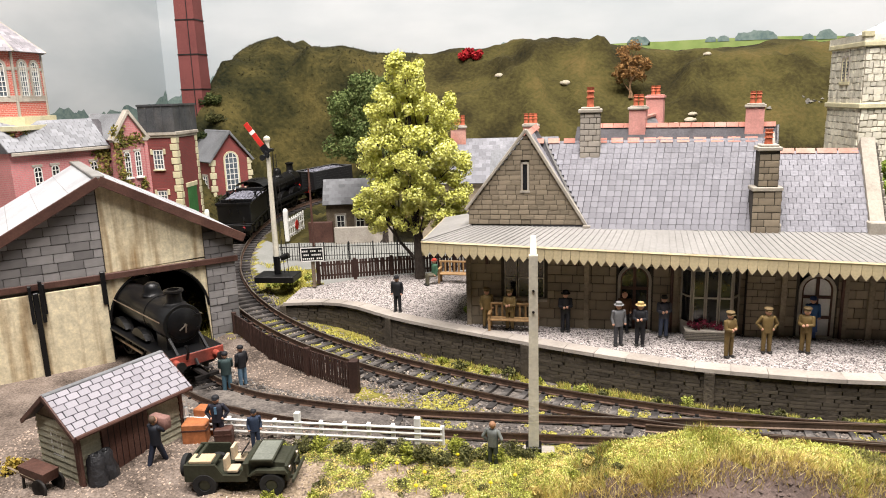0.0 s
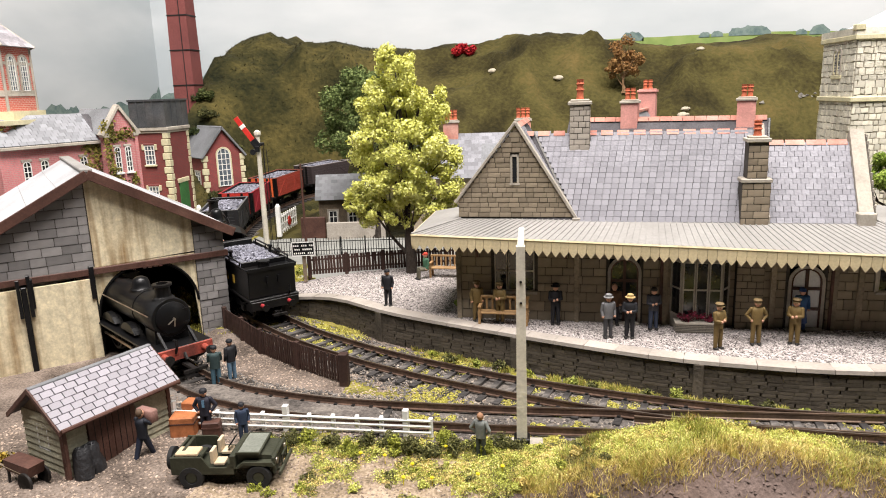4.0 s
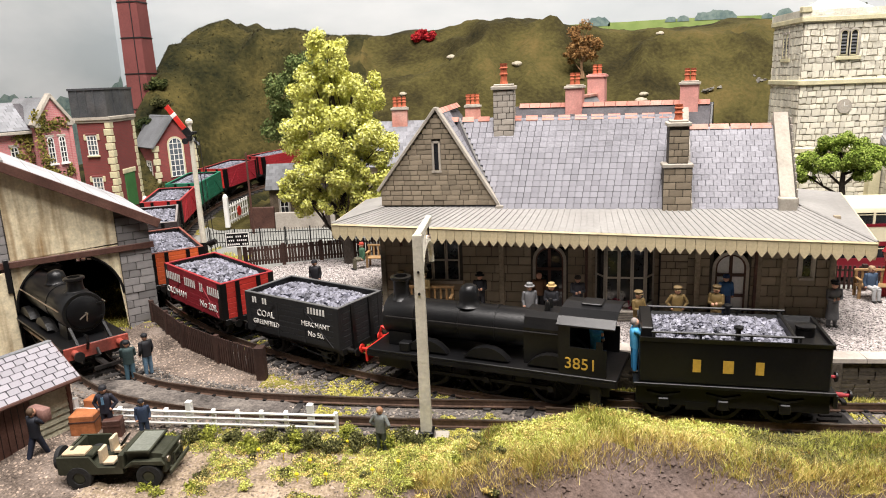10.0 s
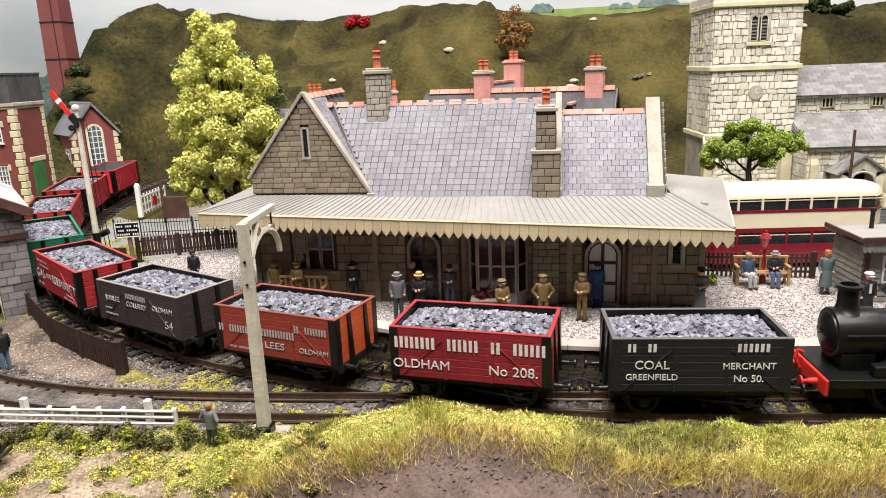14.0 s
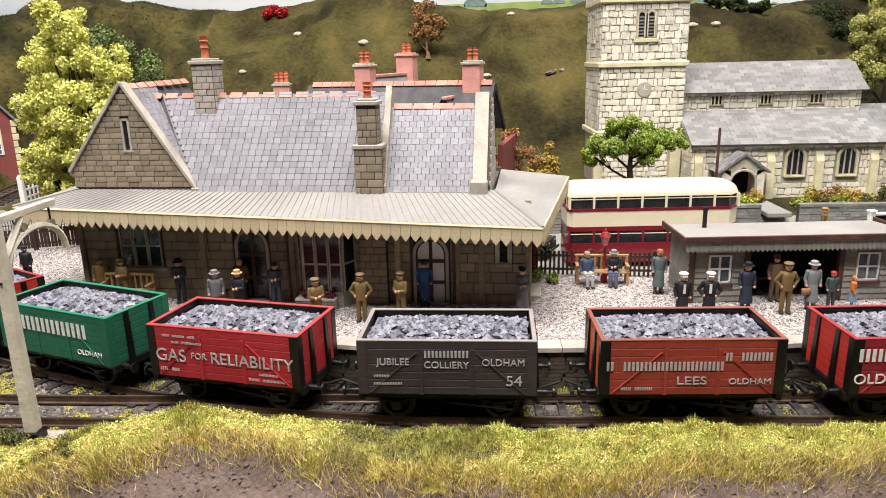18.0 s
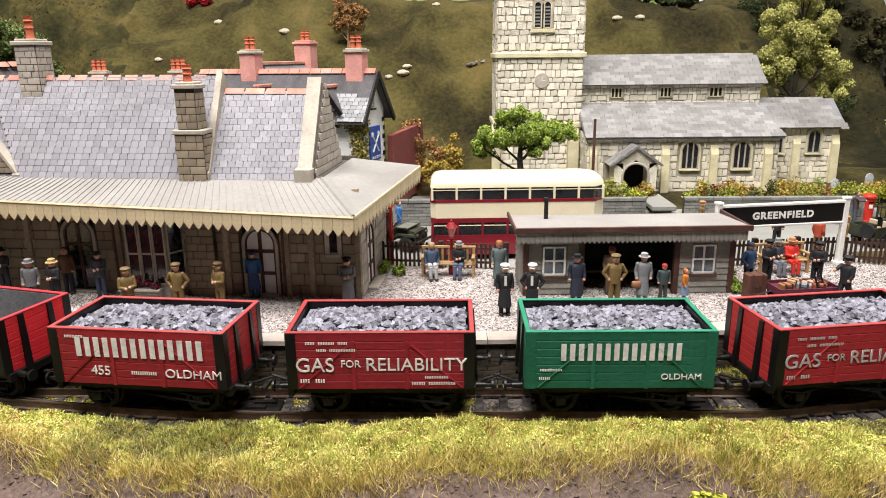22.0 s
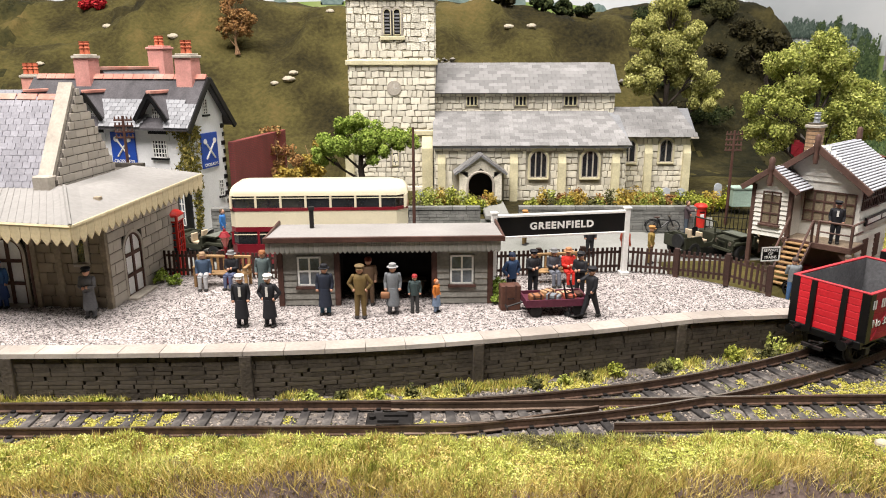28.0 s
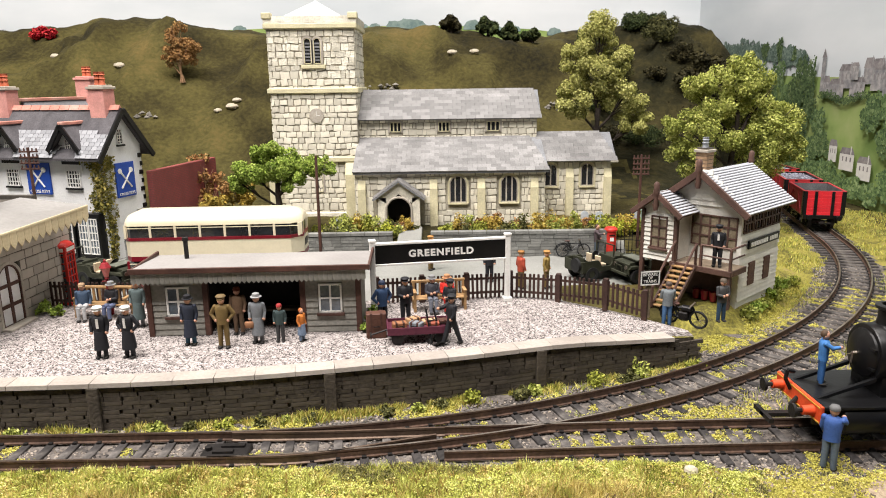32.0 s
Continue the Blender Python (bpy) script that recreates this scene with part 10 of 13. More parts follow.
PALEBARK = mat("pale_brown_bark", (0.25, 0.15, 0.08), 0.9, var=0.3, size=0.005)
tree(0.1080, 0.8190, 0.125, [(0, 0, 48, 14, 12, 12), (-7, 0, 34, 15, 12, 12), (8, 0, 33, 15, 12, 11), (0, 0, 22, 16, 12, 9), (-12, 0, 22, 9, 8, 7)], RUSTLEAF, "thin rust-brown autumn birch on the hillside", 5200, 1.2, (1.5, 0.7), 9, bark=PALEBARK, clumps=8)
for k, (x, y, h, r) in enumerate(((0.1900, 0.6100, 62, 17), (0.2150, 0.6250, 48, 15), (0.1800, 0.6300, 40, 14), (0.2050, 0.5850, 34, 13))):
    tree(x, y, float(gz(x, y)), [(0, 0, h * 0.80, r * 0.7, r * 0.7, h * 0.20), (-r * 0.4, 0, h * 0.55, r * 0.7, r * 0.6, h * 0.20), (r * 0.4, 0, h * 0.5, r * 0.7, r * 0.6, h * 0.2), (0, -2, h * 0.3, r * 0.8, r * 0.6, h * 0.16)], GOLDLEAF if k % 2 else RUSTLEAF, "golden-brown autumn shrub below the hillside", 2600, 1.3, (1.2, 0.5), 20 + k, name="autumn_shrub", bark=PALEBARK, clumps=7)
tree(0.5200, 0.6900, 0.012, [(0, 0, 150, 17, 15, 16), (-14, 0, 128, 18, 16, 15), (14, 0, 126, 18, 16, 15), (0, 0, 108, 26, 20, 17), (24, 0, 92, 20, 18, 15), (-20, 0, 90, 18, 16, 15), (34, 0, 72, 16, 14, 12)], PALEGREEN := leaf("pale_olive_leaves", (0.16, 0.17, 0.04), (0.44, 0.43, 0.13), (0.66, 0.62, 0.26)),
     "tall pale olive-green tree beside the church", 52000, 1.0, (3.4, 1.4), 11, clumps=18, spread=0.38)
tree(0.6060, 0.6000, 0.002, [(0, 0, 120, 20, 18, 18), (-20, 0, 104, 22, 20, 17), (18, 0, 106, 22, 20, 18), (-34, 0, 80, 20, 18, 17), (0, -4, 82, 28, 22, 20), (36, 0, 84, 22, 20, 18), (-28, 0, 58, 20, 18, 14), (26, 0, 58, 26, 20, 16), (48, 0, 64, 14, 14, 12)], YELLOWGREEN,
     "large olive-green tree behind the signal box", 62000, 0.95, (3.8, 1.5), 13, clumps=18, spread=0.34)
for k, (x, y, s) in enumerate(((0.66, 0.80, 1.1), (0.44, 0.905, 0.42), (0.465, 0.91, 0.38), (0.395, 0.905, 0.34), (0.49, 0.91, 0.3))):
    tree(x, y, float(gz(x, y)), [(0, 0, 34 * s, 20 * s, 18, 16 * s), (-14 * s, 0, 24 * s, 16 * s, 15, 13 * s), (14 * s, 0, 22 * s, 16 * s, 15, 13 * s)], DARKGREEN if k % 3 else DARKGREEN_BROWN, "dark green hillside tree clump", 2600, 2.2, (2.4, 1.0), 40 + k, name="hillside_tree")

HILL_BUSH = leaf("hillside_bush_leaves", (0.02, 0.03, 0.01), (0.07, 0.085, 0.025), (0.13, 0.14, 0.045))
rw = random.Random(91)
for k in range(46):
    left = k < 26
    x, y = (rw.uniform(-0.42, -0.16), rw.uniform(0.69, 0.80)) if left else (rw.uniform(0.53, 0.70), rw.uniform(0.72, 0.90))
    if float(track_gap(np.array([x]), np.array([y]))[0]) > 0.05 and float(gz(x, y)) > 0.015:
        shrub(x, y, rw.uniform(10, 20) if left else rw.uniform(16, 28), rw.uniform(6, 12) if left else rw.uniform(12, 24), ((HILL_BUSH, OLIVESCRUB, DARKGREEN) if left else (DARKGREEN, DARKGREEN_BROWN, OLIVESCRUB))[k % 3], "dark green scrub and saplings on the wooded hillside", 2600, 1.2, name="hillside_scrub")
FLOWER_RED = leaf("red_blossom", (0.25, 0.01, 0.02), (0.5, 0.02, 0.03), (0.6, 0.08, 0.06))
for x, y in ((-0.088, 0.905), (-0.077, 0.908), (-0.067, 0.905)):
    shrub(x, y, 9.5, 12, FLOWER_RED, "red flowering bush on the hilltop", 900, 1.6, name="red_bush")
SHEEP = mat("pale_limestone", (0.44, 0.39, 0.30), 0.9, var=0.2, size=0.003, stain=(0.4, 0.36, 0.26), stain_amount=0.4)
for k, (x, y, s) in enumerate(((-0.039, 0.851, 5.0), (0.037, 0.834, 5.0), (0.166, 0.788, 5.5), (0.152, 0.788, 3.6), (0.170, 0.795, 4), (0.420, 0.844, 4.6), (0.395, 0.845, 4.6), (0.20, 0.87, 4.0), (-0.09, 0.80, 3.6))):
    rg, g = random.Random(k), G()
    g.ball((0, 0, s * 0.4), s, 0.6, 10, 7, 1.1, 0.75).ball((s * 0.9, 0, s * 0.45), s * 0.38, 0.9, 8, 5)
    g.v = [(a + rg.uniform(-0.25, 0.25), b + rg.uniform(-0.25, 0.25), c + rg.uniform(-0.25, 0.25)) for a, b, c in g.v]
    solid("hillside_boulder", g, SHEEP, pose(x, y, float(gz(x, y)), 0, 0, 180 * (k % 2)), "pale rounded boulder on the grassy hillside", "boulder", "boulders on the hill", smooth=True)
ROCKFACE = mat("grey_rock_face", (0.20, 0.185, 0.16), 0.95, var=0.5, size=0.01, stain=(0.06, 0.055, 0.045), stain_amount=0.6, bump=0.5)
for k, (x, y) in enumerate(((0.30, 0.815), (0.325, 0.818), (0.345, 0.81), (0.56, 0.80), (0.585, 0.795), (0.08, 0.78), (-0.02, 0.76), (-0.045, 0.765), (0.24, 0.80), (0.50, 0.80))):
    rg, g = random.Random(60 + k), G()
    for _ in range(10):
        rock(g, (rg.uniform(-11, 11), rg.uniform(-4, 4), rg.uniform(-2, 5)), rg.uniform(2, 4.6), rg)
    solid("rock_outcrop", g, ROCKFACE, pose(x, y, float(gz(x, y))), "grey rock outcrop in the hillside", "rock", "rock outcrops")

# ---------------------------------------------------------------- shrubs and weeds
rs = random.Random(77)
SCRUB = leaf("brown_green_scrub", (0.035, 0.04, 0.014), (0.12, 0.12, 0.04), (0.26, 0.24, 0.09))
for k in range(18):
    x = -0.100 + 0.0058 * k + rs.uniform(-0.002, 0.002)
    y = rs.uniform(0.2395, 0.2480)
    shrub(x, y, rs.uniform(3.5, 6.0), rs.uniform(4.5, 8.5), (WEED, SCRUB, SCRUB)[k % 3], "low green-brown scrub along the white fence", 1100, 0.45)
for k in range(34):
    x, y = rs.uniform(-0.095, 0.03), rs.uniform(0.212, 0.240)
    shrub(x, y, rs.uniform(1.6, 3.6), rs.uniform(1.6, 3.4), (GRASS, SCRUB, GRASS_DRY, WEED)[k % 4], "small weed tuft on the front bank", 320, 0.4)
for k in range(46):
    x, y = rs.uniform(-0.095, 0.02), rs.uniform(0.214, 0.244)
    if k < 9:
        solid("yellow_flower", G().ball((0, 0, 3.2), 0.8, 0.7, 6, 4).cyl((0, 0, -0.5), (0, 0, 3), 0.15, None, 4), mat("yellow_petals", (0.75, 0.6, 0.02), 0.7) if k == 0 else bpy.data.materials["yellow_petals"], pose(x, y, float(gz(x, y))), "tiny yellow flower among the weeds", "flower", "yellow flowers")
shrub(0.2870, 0.2080, 8.0, 9.5, LIMEWEED := leaf("bright_weed_leaves", (0.16, 0.18, 0.02), (0.40, 0.42, 0.04), (0.55, 0.56, 0.10)), "bright yellow-green weed clump on the bank", 1500, 0.9, name="weed_clump")
shrub(0.2780, 0.2110, 5.0, 6.0, LIMEWEED, "bright yellow-green weed clump on the bank", 700, 0.8, name="weed_clump")
for k, p in enumerate([q for q, _ in along(PLAT_EDGE, 0.0125)]):
    if p.x < -0.05 or rs.random() < 0.22:
        continue
    big = 1.5 if 0.40 < p.x < 0.47 or 0.065 < p.x < 0.085 else 1.0
    shrub(p.x + rs.uniform(-0.004, 0.004), p.y - 0.0035 - rs.uniform(0, 0.002), rs.uniform(2.6, 4.6) * big, rs.uniform(3.0, 5.6) * big, (YELLOWGREEN, SCRUB, WEED, SCRUB)[k % 4], "straggling weeds at the foot of the platform wall", int(260 * big), 0.7, z=-0.0052)
for x, y, s in ((-0.035, 0.372, 1.0), (0.184, 0.372, 1.2), (0.192, 0.369, 0.9), (0.342, 0.3400, 0.8), (0.343, 0.3475, 1.0), (0.3445, 0.3560, 1.1)):
    shrub(x, y, 4.4 * s, 5.6 * s, MIDGREEN, "low green shrub growing beside the platform wall", 420, 0.7, z=PZ)
for k in range(34):
    x = 0.300 + 0.0068 * k
    if 0.356 < x < 0.378:
        continue
    y = 0.5150 + rs.uniform(-0.003, 0.016)
    shrub(x + 0.003, 0.537 + rs.uniform(-0.005, 0.012), rs.uniform(5, 9), rs.uniform(5, 10), (YELLOWGREEN, WEED, SCRUB, RUSTLEAF)[rs.randrange(4)], "low border shrub in the churchyard", 380, 0.9)
    shrub(x, y, rs.uniform(5, 9), rs.uniform(10, 19), (YELLOWGREEN, GOLDLEAF, SCRUB, WEED, LIMEWEED)[rs.randrange(5)], "flowering border shrub behind the churchyard wall", 480, 0.9)
for k in range(22):
    x, y = rs.uniform(0.20, 0.30), rs.uniform(0.515, 0.58)
    shrub(x, y, rs.uniform(4, 8), rs.uniform(3, 7), (YELLOWGREEN, WEED, SCRUB)[k % 3], "rough grass tussock in the churchyard", 300, 1.0)
for k in range(16):
    x, y = rs.uniform(0.515, 0.575), rs.uniform(0.405, 0.455)
    if abs(x - 0.545) < 0.02 and y > 0.42:
        continue
    shrub(0.531 + 0.0042 * k, 0.386 + 0.0050 * k + rs.uniform(-0.003, 0.003), rs.uniform(4, 6.5), rs.uniform(5, 9), (MIDGREEN, YELLOWGREEN, WEED)[k % 3], "leafy green bush beside the signal box", 420, 0.8)
for k in range(26):
    x, y = rs.uniform(0.64, 0.76), rs.uniform(0.40, 0.62)
    if float(track_gap(np.array([x]), np.array([y]))[0]) > 0.035:
        shrub(x, y, rs.uniform(8, 14), rs.uniform(8, 17), (YELLOWGREEN, SCRUB, WEED, DARKGREEN2)[k % 4], "rough scrub on the bank outside the curve", 520, 1.3)
for k in range(16):
    x, y = rs.uniform(-0.205, -0.14), rs.uniform(0.435, 0.475)
    if float(track_gap(np.array([x]), np.array([y]))[0]) > 0.026:
        shrub(x, y, rs.uniform(3, 5), rs.uniform(3, 6.5), (YELLOWGREEN, WEED, MOSS)[k % 3], "green weeds round the signal base", 260, 0.8)
shrub(-0.2010, 0.2240, 6, 6, GOLDLEAF, "straw-coloured weeds beside the hut", 400, 0.8)


def creeper(name, m, u0, u1, z0, z1, n, material, seed, label, runs=5):
    """Ivy stems with leaves on the wall plane of m."""
    r = np.random.default_rng(seed)
    pts = []
    for _ in range(runs):
        u, z = r.uniform(u0, u1), z0
        for _ in range(40):
            pts.append((u, z))
            u, z = np.clip(u + r.normal(0, 1.6), u0, u1), z + (z1 - z0) / 34
            if z > z1:
                u = np.clip(u + r.choice((-3, 3)), u0, u1)
                z = z1 - r.uniform(0, 5)
    pts = np.array(pts)
    i = r.integers(0, len(pts), n)
    c = np.stack([pts[i, 0] + r.normal(0, 1.4, n), -r.uniform(0.2, 1.8, n), pts[i, 1] + r.normal(0, 1.4, n)], 1)
    nn = np.stack([r.normal(0, 0.6, n), -np.ones(n), r.normal(0, 0.6, n)], 1)
    u = np.cross(nn, r.normal(size=(n, 3)))
    u /= np.linalg.norm(u, axis=1)[:, None]
    w = np.cross(nn, u)
    w /= np.linalg.norm(w, axis=1)[:, None]
    s = r.uniform(0.7, 1.4, n)[:, None]
    v = np.stack([c - u * s, c + w * s * 0.7, c + u * s, c - w * s * 0.7], 1).reshape(-1, 3) * 0.001
    me = bpy.data.meshes.new(name)
    me.from_pydata(v, [], np.arange(4 * n).reshape(-1, 4))
    me.materials.append(material)
    ob = new(name, me)
    ob.matrix_world = m
    return tagged(ob, label, "climbing plant", "wall creepers", "stuff")


E90 = Matrix.Rotation(radians(90), 4, "Z")
creeper("wall_creeper", pose(0.1587, 0.5037, 0, 0, 0, -17) @ E90, 0, 8, 4, 74, 900, IVY, 3, "yellowing ivy climbing the inn corner", 3)
creeper("wall_creeper", pose(0.1587, 0.5037, 0, 0, 0, -17) @ Matrix.Translation((0, -0.001, 0)), -14, 0, 40, 78, 800, IVY, 4, "yellowing ivy climbing the inn corner", 3)
creeper("wall_creeper", pose(-0.3820, 0.432, 0), 0, 42, 60, 117, 1600, IVY, 5, "yellowing ivy on the brick tower", 7)
creeper("wall_creeper", pose(-0.3400, 0.462, 0) @ E90, -30, 40, 60, 117, 1500, IVY, 6, "yellowing ivy on the brick tower", 7)
creeper("wall_creeper", pose(-0.3006, 0.4798, 0, 0, 0, 65), 0, 6, 60, 116, 600, IVY, 7, "yellowing creeper on the works offices", 3)
creeper("wall_creeper", pose(-0.3006, 0.4798, 0, 0, 0, 65), 2, 22, 104, 110, 220, IVY, 17, "yellowing creeper on the works offices", 4)
creeper("wall_creeper", pose(-0.3006, 0.4798, 0, 0, 0, 65), 3, 20, 70, 76, 220, IVY, 18, "yellowing creeper on the works offices", 3)
creeper("wall_creeper", pose(-0.3006, 0.4798, 0, 0, 0, 65) @ Matrix.Translation((0, 0.0082, 0)), -12, -1, 60, 102, 600, IVY, 8, "yellowing creeper on the works offices", 4)


# ---------------------------------------------------------------- standing engines
def standing_engine(m, label, beam, front, tanks, name="steam_locomotive"):
    """A parked engine, chimney towards -x; front is the smokebox door's x."""
    th = thing(name, m, label, "locomotive", "standing locomotives")
    f = front
    part("running_plate", G().cbox(-53, 60, -15.2, 15.2, 14.0, 15.2, 0.2), BLACK, th)
    part("frame", G().box(-52, 58, -7, -6, 5, 14).box(-52, 58, 6, 7, 5, 14), BLACK, th)
    part("boiler", G().lathe([(9.6, f + 14), (9.6, 34)], 28, (0, 0, 28), "x").lathe([(9.9, f + 26), (9.9, f + 27)], 28, (0, 0, 28), "x"), BLACK, th, smooth=True)
    part("smokebox", G().lathe([(9.9, f), (10.2, f + 0.5), (10.2, f + 15), (9.8, f + 15.3)], 28, (0, 0, 28), "x").box(f + 2, f + 14, -8.5, 8.5, 15, 22), BLACK, th, smooth=True)
    d = part("smokebox_door", G().lathe([(8.4, f), (8.2, f - 0.7), (5.5, f - 2), (1.0, f - 2.5)], 24, (0, 0, 28), "x"), BLACK, th, smooth=True)
    part("door_dart", G().cyl((f - 2.2, 0, 28), (f - 4, 0, 28), 0.6, None, 6).cyl((f - 3.4, 0, 28), (f - 3.4, 3.4, 25.8), 0.35, None, 5).cyl((f - 3.8, 0, 28), (f - 3.8, 0.4, 24.2), 0.35, None, 5), STEEL, d)
    part("door_hinge", G().box(f - 1.6, f - 0.6, -8.2, 1, 31, 31.8).box(f - 1.6, f - 0.6, -8.2, 1, 24.2, 25), BLACK, d)
    part("chimney", G().lathe([(5.6, 37.2), (4.2, 38.2), (3.8, 40), (3.8, 43), (4.9, 43.6), (4.9, 44.6), (3.6, 44.9), (3.0, 44.9), (3.0, 41)], 20, (f + 7.5, 0, 0)), BLACK, th, smooth=True)
    part("dome", G().lathe([(6.0, 37), (4.8, 38.2), (4.6, 40), (3.8, 42.4), (2.0, 43.6), (0.2, 43.8)], 20, (f + 36, 0, 0)), BLACK, th, smooth=True)
    if tanks:
        for sy in (-1, 1):
            t = part("side_tank", G().cbox(f + 17, 36, min(sy * 9, sy * 14.6), max(sy * 9, sy * 14.6), 15.2, 31, 0.5), BLACK, th)
            part("lining", G().box(f + 20, 33, min(sy * 14.6, sy * 14.7), max(sy * 14.6, sy * 14.7), 18, 18.4).box(f + 20, 33, min(sy * 14.6, sy * 14.7), max(sy * 14.6, sy * 14.7), 28, 28.4).box(f + 20, f + 20.4, min(sy * 14.6, sy * 14.7), max(sy * 14.6, sy * 14.7), 18, 28.4), RED, t)
    part("cab", G().box(34, 35, -14.4, 14.4, 15.2, 37).box(35, 58, -14.4, -13.6, 15.2, 27).box(35, 58, 13.6, 14.4, 15.2, 27).box(57, 58, -14.4, 14.4, 15.2, 37), BLACK, th)
    part("cab_roof", G().prism([(-15.2, 36.5), (-10, 39.6), (0, 41), (10, 39.6), (15.2, 36.5), (15.2, 35.7), (10, 38.8), (0, 40.2), (-10, 38.8), (-15.2, 35.7)], 33, 60, "x"), BLACK, th)
    b = part("buffer_beam", G().cbox(-54.2, -53, -15, 15, 9.0, 15.2, 0.2), beam, th, "red buffer beam")
    if tanks:
        part("beam_lining", G().box(-54.4, -54.2, -14.6, 14.6, 14.4, 14.8).box(-54.4, -54.2, -14.6, 14.6, 9.4, 9.8), GOLD, b)
    for y in (-10.4, 10.4):
        q = part("buffer", G().cyl((-54.2, y, 12.2), (-58, y, 12.2), 1.8, 1.5, 12), beam, th, smooth=True)
        part("buffer_head", G().cyl((-58, y, 12.2), (-60.5, y, 12.2), 0.8, None, 8).cyl((-60.5, y, 12.2), (-61.4, y, 12.2), 2.4, None, 14), DARK_IRON, q, smooth=True)
    part("coupling", G().box(-66, -52, -1.2, 1.2, 5.2, 6.6).box(-66, -64.5, -6, 6, 5.2, 6.8).cyl((-54, 0, 12), (-56.5, 0, 9), 0.8, None, 6), DARK_IRON, th)
    part("brake_pipe", G().tube([(-54.5, 4.5, 13), (-56.5, 4.5, 17), (-56, 4.5, 20), (-53.6, 4.5, 19.4)], 0.7, 7), BLACK, th)
    for sy in (-1, 1):
        part("frame_brace", G().prism([(-52, 15.2), (f, 22), (f, 20.6), (-49, 15.2)], sy * 7.2, sy * 8.4), BLACK, th)
        part("handrail", G().cyl((f + 2, sy * 11, 30.5), (34, sy * 11, 30.5), 0.35, None, 5), STEEL, th)
        part("cylinder", G().lathe([(5.2, -46), (5.4, -45.4), (5.4, -30), (5.2, -29.4)], 16, (0, sy * 10.8, 9.6), "x"), BLACK, th, smooth=True)
        for x in (-14, 14, 40):
            a = [(x + 12 * math.cos(t), 10 + 12 * math.sin(t)) for t in [math.pi * (0.2 + 0.06 * k) for k in range(11)]]
            part("splasher", G().prism(a, sy * 9.4, sy * 12.4), BLACK, th)
        part("coupling_rod", G().cbox(-15, 41, min(sy * 11, sy * 12), max(sy * 11, sy * 12), 7, 8.6, 0.2), STEEL, th)
    for x in (-14, 14, 40):
        wheelset(th, x, 10.0, 14, moving=False)
    return th


standing_engine(pose(-0.2035, 0.3370, 0, 0, 0, 141) @ Matrix.Diagonal((0.97, 0.97, 0.96, 1)), "black goods engine parked in the shed doorway", mat("grimy_red_beam", (0.30, 0.06, 0.04), 0.6, var=0.3, size=0.006, stain=(0.08, 0.03, 0.025), stain_amount=0.7), -43, False)
standing_engine(pose(0.5510, 0.2705, 0, 0, 0, 0), "black tank engine with orange-red lined buffer beam on the siding", ORANGE_RED, -33, True, "tank_locomotive")


